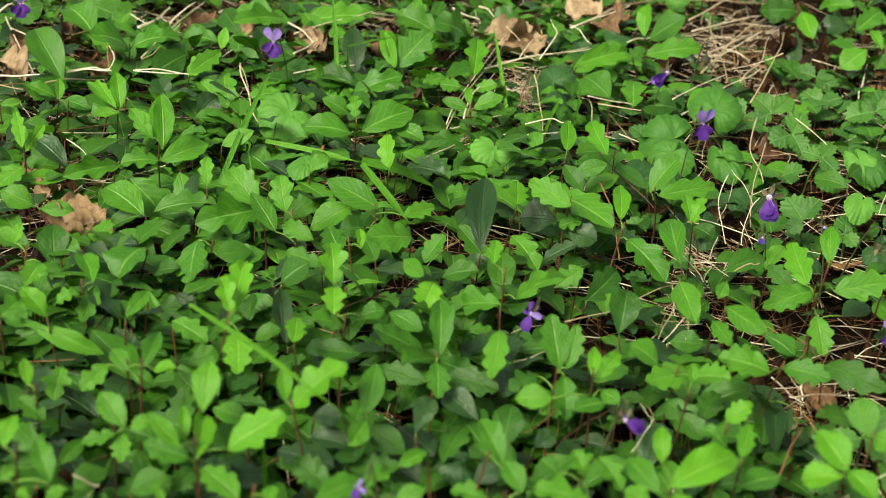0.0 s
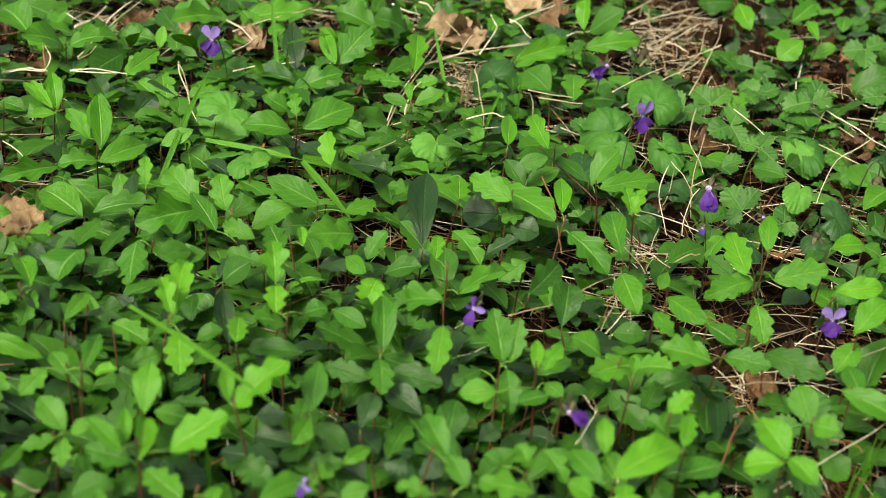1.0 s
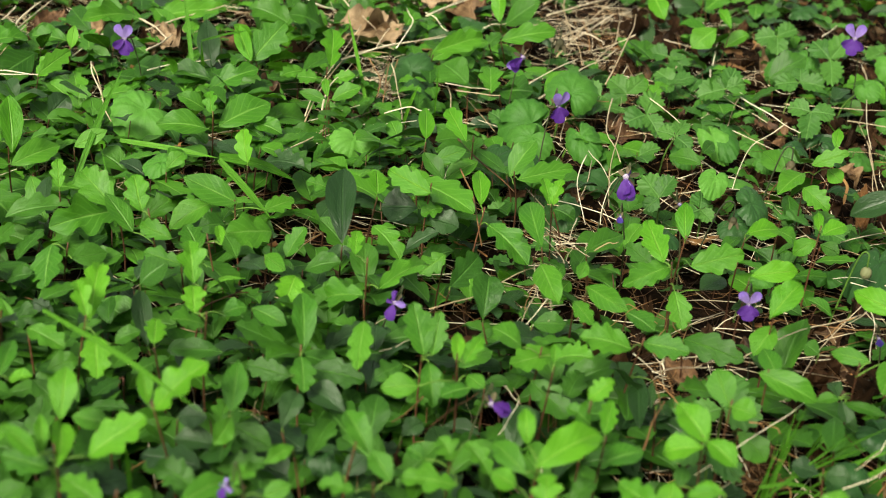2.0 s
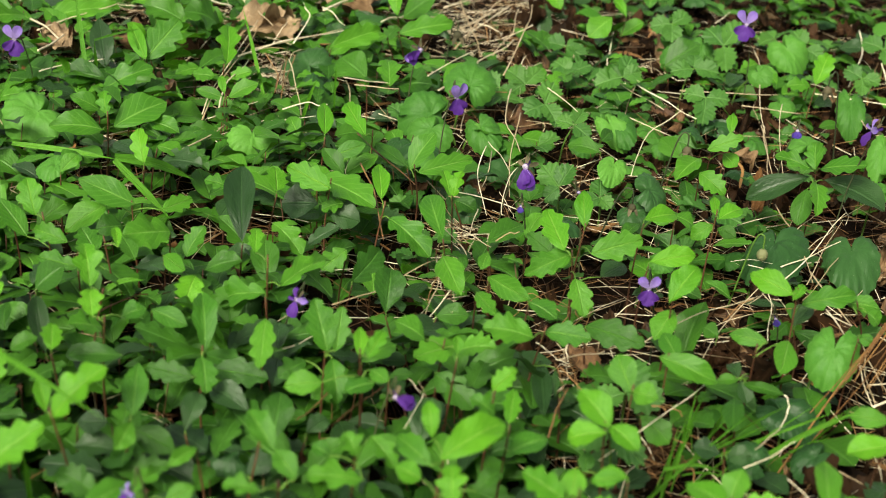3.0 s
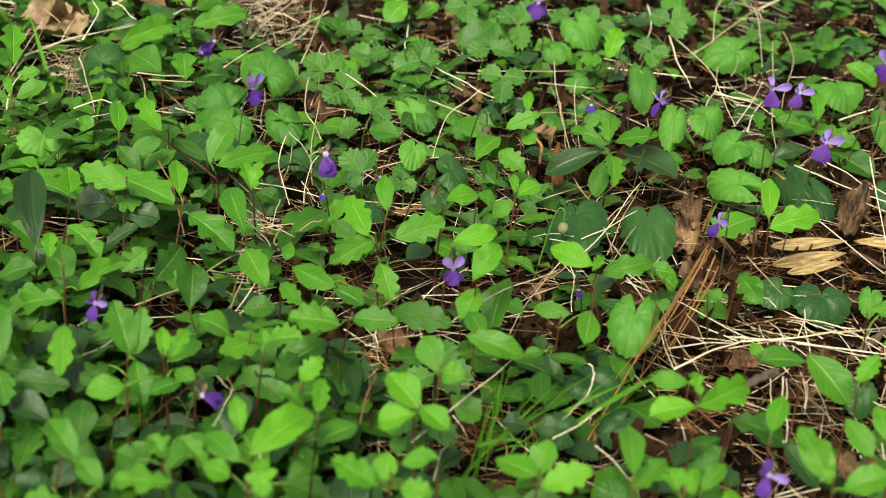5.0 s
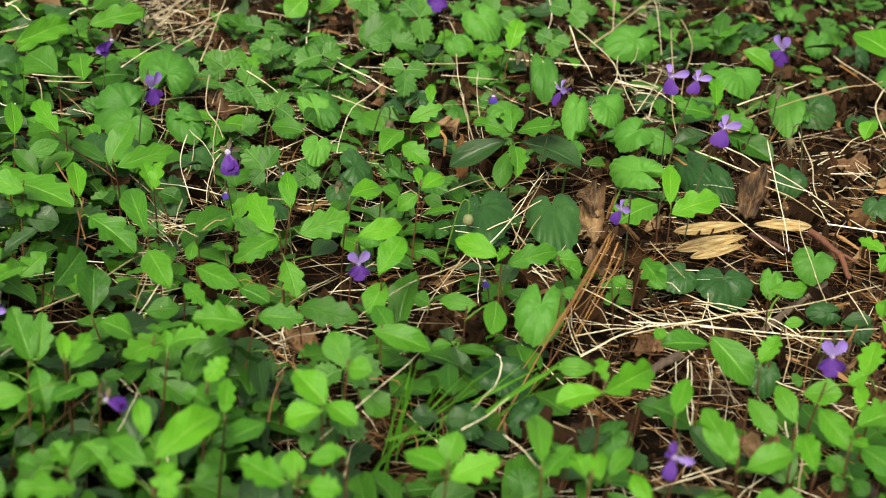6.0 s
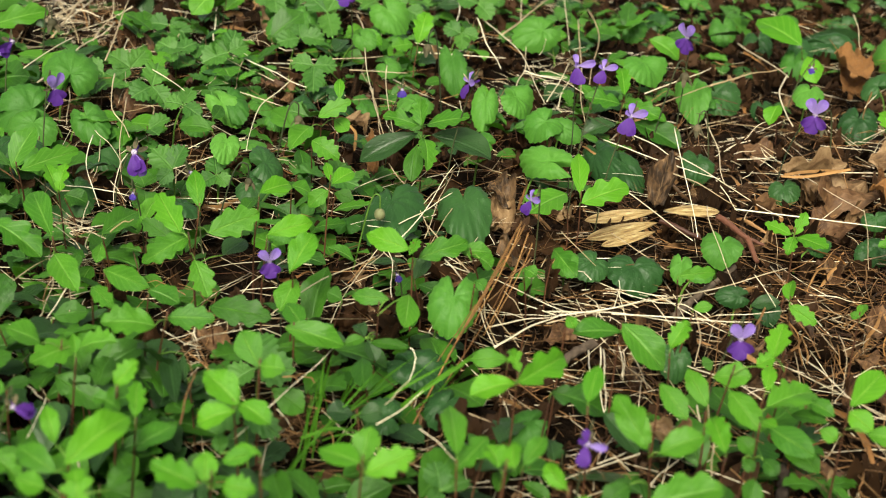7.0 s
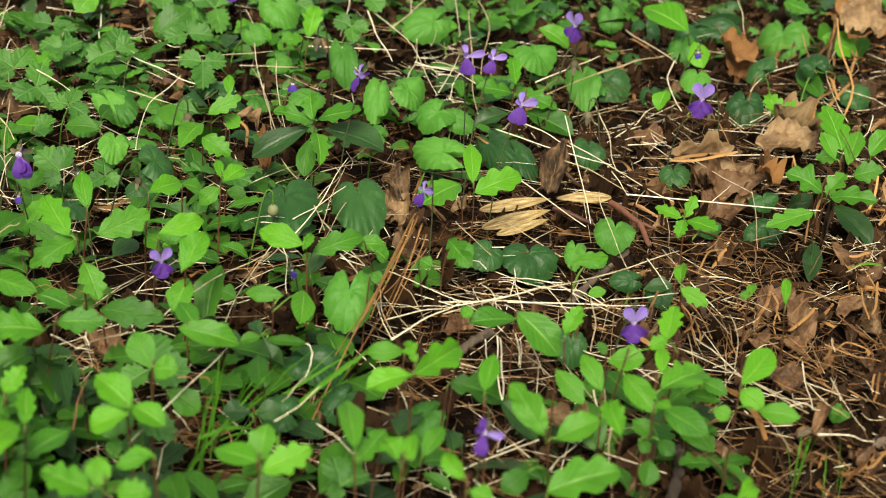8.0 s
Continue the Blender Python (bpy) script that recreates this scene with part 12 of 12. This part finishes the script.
straw(0.6004, 0.6597, 0.0430, 43.1, -11.8, 5, 2.1, -0.1, "rust", -1.2)
straw(0.6936, 0.6454, 0.0400, 2.6, -17.3, -20, 2.1, 1, "rust", 0.8)
straw(0.7170, 0.6271, 0.0630, 2.1, -34.5, -30, 1.3, -0.3, "tan", -0)
straw(0.7056, 0.5761, 0.0500, -13.8, -8.5, -20, 1.8, -0.2, "rust", 1.6)
straw(0.6565, 0.5766, 0.0400, 0.4, 3.5, -20, 2, 0.3, "rust", 0)
straw(0.6149, 0.5497, 0.0300, 4.8, 5.3, -20, 1.9, 0.2, "rust", -1.4)
straw(0.6102, 0.5347, 0.0400, 9.1, 7.1, -20, 1.9, -0.1, "rust", -1.3)
straw(0.6440, 0.5450, 0.0300, 0.3, 0.5, -20, 1.5, 0.1, "rust", -1.2)
straw(0.6278, 0.5232, 0.0300, 15.4, -13.4, -10, 1.4, 0.3, "rust", 1.7)
straw(0.6372, 0.5205, 0.0200, -4.7, -12.3, -10, 1.4, 1.6, "rust", -1.5)
straw(0.6157, 0.4831, 0.0300, 1.1, 0.1, -20, 2, 0.3, "rust", 1.7)
straw(0.5509, 0.5008, 0.0300, -9.1, -1, -20, 2.2, -0.5, "rust", 0.6)
straw(0.5511, 0.4936, 0.0200, -4.9, -5.7, -10, 1.7, -0, "rust", -2.1)
straw(0.4926, 0.5125, 0.0300, 3, -11.1, -10, 1.7, -0.3, "rust", 0.4)
straw(0.4913, 0.5057, 0.0300, 3.6, -11.1, -20, 1.9, 1.5, "rust", 0.4)
straw(0.5531, 0.4547, 0.0200, -6.6, -11.8, -10, 1.7, -0.1, "rust", -0.9)
straw(0.5519, 0.4192, 0.0200, -5.3, -8.9, -10, 1.6, 1.8, "rust", -1.8)
straw(0.4670, 0.3544, 0.0200, 46.6, 16.4, -10, 2.6, -0.1, "rust", -0.3)
straw(0.4879, 0.3729, 0.0200, 19.3, 1.7, -10, 1.7, 0.2, "rust", -0.9)
straw(0.5792, 0.5727, 0.0200, -11.5, -3.7, -10, 2.2, 0.6, "rust", -1)
straw(0.5522, 0.5173, 0.0200, -4.7, 7.1, -10, 1.8, 0.2, "rust", 2.4)
straw(0.5672, 0.4814, 0.0200, 16.5, -1.3, -10, 1.8, 1.3, "rust", 2.1)
dead_leaf(0.3574, 0.7812, 0.0190, 14.8, -2.6, -19.3, 47.8, 13, "rust", 1)
straw(0.3687, 0.8541, 0.0300, -6.5, -24, -10, 2.2, -0.7, "rust", 2.3)
straw(0.4236, 0.7335, 0.0300, 1.6, -13.2, -10, 1.7, 1.9, "rust", -1)
tangle(0.4041, 0.5769, 0.0193, 8, "straw")
tangle(0.4619, 0.6011, 0.0170, 7, "straw")
straw(0.3500, 0.5597, 0.0830, -51.7, -42.2, -30, 1.3, 1.2, "blade", 0.9)
straw(0.3458, 0.5568, 0.0830, -43.3, -39.7, -30, 1.1, -0.1, "blade", 0.9)
straw(0.3472, 0.5503, 0.0830, -36, -27.7, -40, 1.1, -0.6, "blade", 2)
straw(0.3498, 0.5630, 0.0830, -52.7, -38.9, -40, 1.3, 1.6, "blade", 1.8)
straw(0.3541, 0.5571, 0.0730, -37.1, -29.6, -30, 1, 0.6, "blade", 1.2)
straw(0.3398, 0.5509, 0.0830, -46.5, -25.7, -50, 1.1, 1.5, "blade", 1.6)
dead_leaf(-0.3500, 1.0247, 0.0290, 12.9, 16.4, -31.2, 28.3, 30.6, "pale", 1)
dead_leaf(-0.2913, 1.0055, 0.0290, 6.2, 20.3, -46.8, 33.7, 25.7, "pale", 2)
dead_leaf(-0.2332, 1.1291, 0.0240, 16.1, 16.8, -31.3, 34.2, 31.2, "brown", 1)
dead_leaf(-0.1900, 1.1321, 0.0240, 10.8, 12.3, -42.2, 30.5, 30.5, "pale", 3)
dead_leaf(-0.0428, 0.9622, 0.0240, 15.7, 12.1, -31.1, 31.7, 20.6, "pale", 0)
dead_leaf(-0.2278, 0.7023, 0.0240, 9.7, 11.6, -53.6, 30.7, 30.6, "pale", 1)
dead_leaf(-0.2134, 0.6964, 0.0190, -4.8, 16.2, -63.1, 25.9, 24.5, "pale", 3)
dead_leaf(-0.1138, 1.0629, 0.0240, 16.2, 6.9, -22.1, 37.5, 22.5, "brown", 0)
dead_leaf(-0.0813, 1.1121, 0.0260, 16, 12.5, -37.5, 34.4, 28.5, "pale", 2)
straw(-0.3560, 1.0462, 0.0430, 66.1, -59.3, 0, 1.8, 0.1, "straw", -0.7)
straw(-0.3076, 0.9449, 0.0330, 47.5, 24.9, 0, 1.7, 2, "straw", 1.8)
straw(-0.3700, 1.0757, 0.0430, 54.7, -105.7, -10, 1.8, 1.3, "straw", -1.4)
straw(-0.1923, 1.0391, 0.0300, 29.8, 70.6, 10, 1.9, -0.5, "straw", 2.1)
straw(-0.1361, 1.0895, 0.0430, 61, 50.9, 10, 1.9, 0.7, "straw", 0.8)
straw(-0.2143, 0.6711, 0.0430, 26.1, 31.8, 0, 1.1, 1, "straw", 0.3)
straw(-0.1226, 0.9863, 0.0430, 44.2, 32.5, 0, 1.5, 0.9, "straw", 0.9)
tangle(-0.3618, 1.1187, 0.0289, 16, "straw")
tangle(-0.2922, 1.0564, 0.0230, 14, "tan")
tangle(-0.1981, 1.1802, 0.0303, 16, "straw")
tangle(-0.0891, 1.2096, 0.0310, 14, "straw")
tangle(-0.2197, 0.7297, 0.0202, 14, "tan")
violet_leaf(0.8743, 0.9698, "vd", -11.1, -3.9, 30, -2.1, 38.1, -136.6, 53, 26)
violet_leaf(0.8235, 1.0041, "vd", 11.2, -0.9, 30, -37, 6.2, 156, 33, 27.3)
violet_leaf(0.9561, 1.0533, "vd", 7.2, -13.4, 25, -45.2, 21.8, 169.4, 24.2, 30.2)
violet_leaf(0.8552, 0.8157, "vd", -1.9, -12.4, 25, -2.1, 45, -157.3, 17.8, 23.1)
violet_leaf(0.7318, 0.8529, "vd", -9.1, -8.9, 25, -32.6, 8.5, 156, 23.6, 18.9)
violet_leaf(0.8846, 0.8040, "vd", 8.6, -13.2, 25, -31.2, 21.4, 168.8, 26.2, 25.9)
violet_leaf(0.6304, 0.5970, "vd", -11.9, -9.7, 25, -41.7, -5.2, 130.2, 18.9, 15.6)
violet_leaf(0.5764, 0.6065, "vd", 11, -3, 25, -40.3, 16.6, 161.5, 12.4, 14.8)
straw(0.8609, 0.9077, 0.0700, -42.2, -62, -10, 1.7, 1.1, "straw", 0.9)
straw(0.8704, 0.8310, 0.0600, -19.1, -43.1, -20, 1.6, 1.1, "tan", -1.9)
straw(0.5205, 0.6318, 0.0430, -43.8, -92.6, -5, 1.1, 1.4, "straw", -2.3)
straw(0.5632, 0.7363, 0.0530, -61.6, -124.5, -20, 1.3, 1.4, "straw", 0.5)
straw(0.8437, 0.9096, 0.0500, -30.5, -62.1, -10, 1.7, -0.1, "rust", -1.3)
grass_blade(0.2088, 0.4964, 0.0100, 11.2, -5.7, 60, 1.2, 1.3)
grass_blade(0.1944, 0.4848, 0.0100, 40.3, -15, 60, 1.2, 1)
grass_blade(0.2391, 0.5157, 0.0200, 20.4, -27.1, 40, 1.2, 1.3)
grass_blade(0.2776, 0.5006, 0.0300, 10.9, -15.2, 30, 1.2, 0.1)
grass_blade(0.2155, 0.5002, 0.0100, -4.1, -11.3, 50, 1.1, 1.5)
grass_blade(0.2280, 0.5128, 0.0100, 2.2, -19.2, 40, 1.1, 3.6)
grass_blade(0.2154, 0.4915, 0.0100, 12.9, -25.2, 40, 1.1, 1.9)
straw(0.0596, 1.0057, 0.0500, 6.3, -69.5, -20, 1.4, 1.3, "straw", 0.4)
tangle(0.2161, 0.5117, 0.0107, 16, "tan")
tangle(0.1822, 0.5888, 0.0117, 10, "straw")
dead_leaf(-0.2254, 0.6970, 0.0390, -0, 15.3, -66.3, 34.6, 30.3, "pale", 1)
dead_leaf(-0.2420, 0.7307, 0.0390, 8.1, 16.2, -40.8, 19, 23.2, "pale", 3)
dead_leaf(-0.1982, 0.6786, 0.0340, 5.3, 18.4, -48.9, 22.1, 21.4, "pale", 1)
tangle(-0.2375, 0.7684, 0.0211, 14, "straw")
tangle(0.0525, 1.0243, 0.0224, 20, "straw")
tangle(0.1430, 0.7161, 0.0133, 20, "straw")
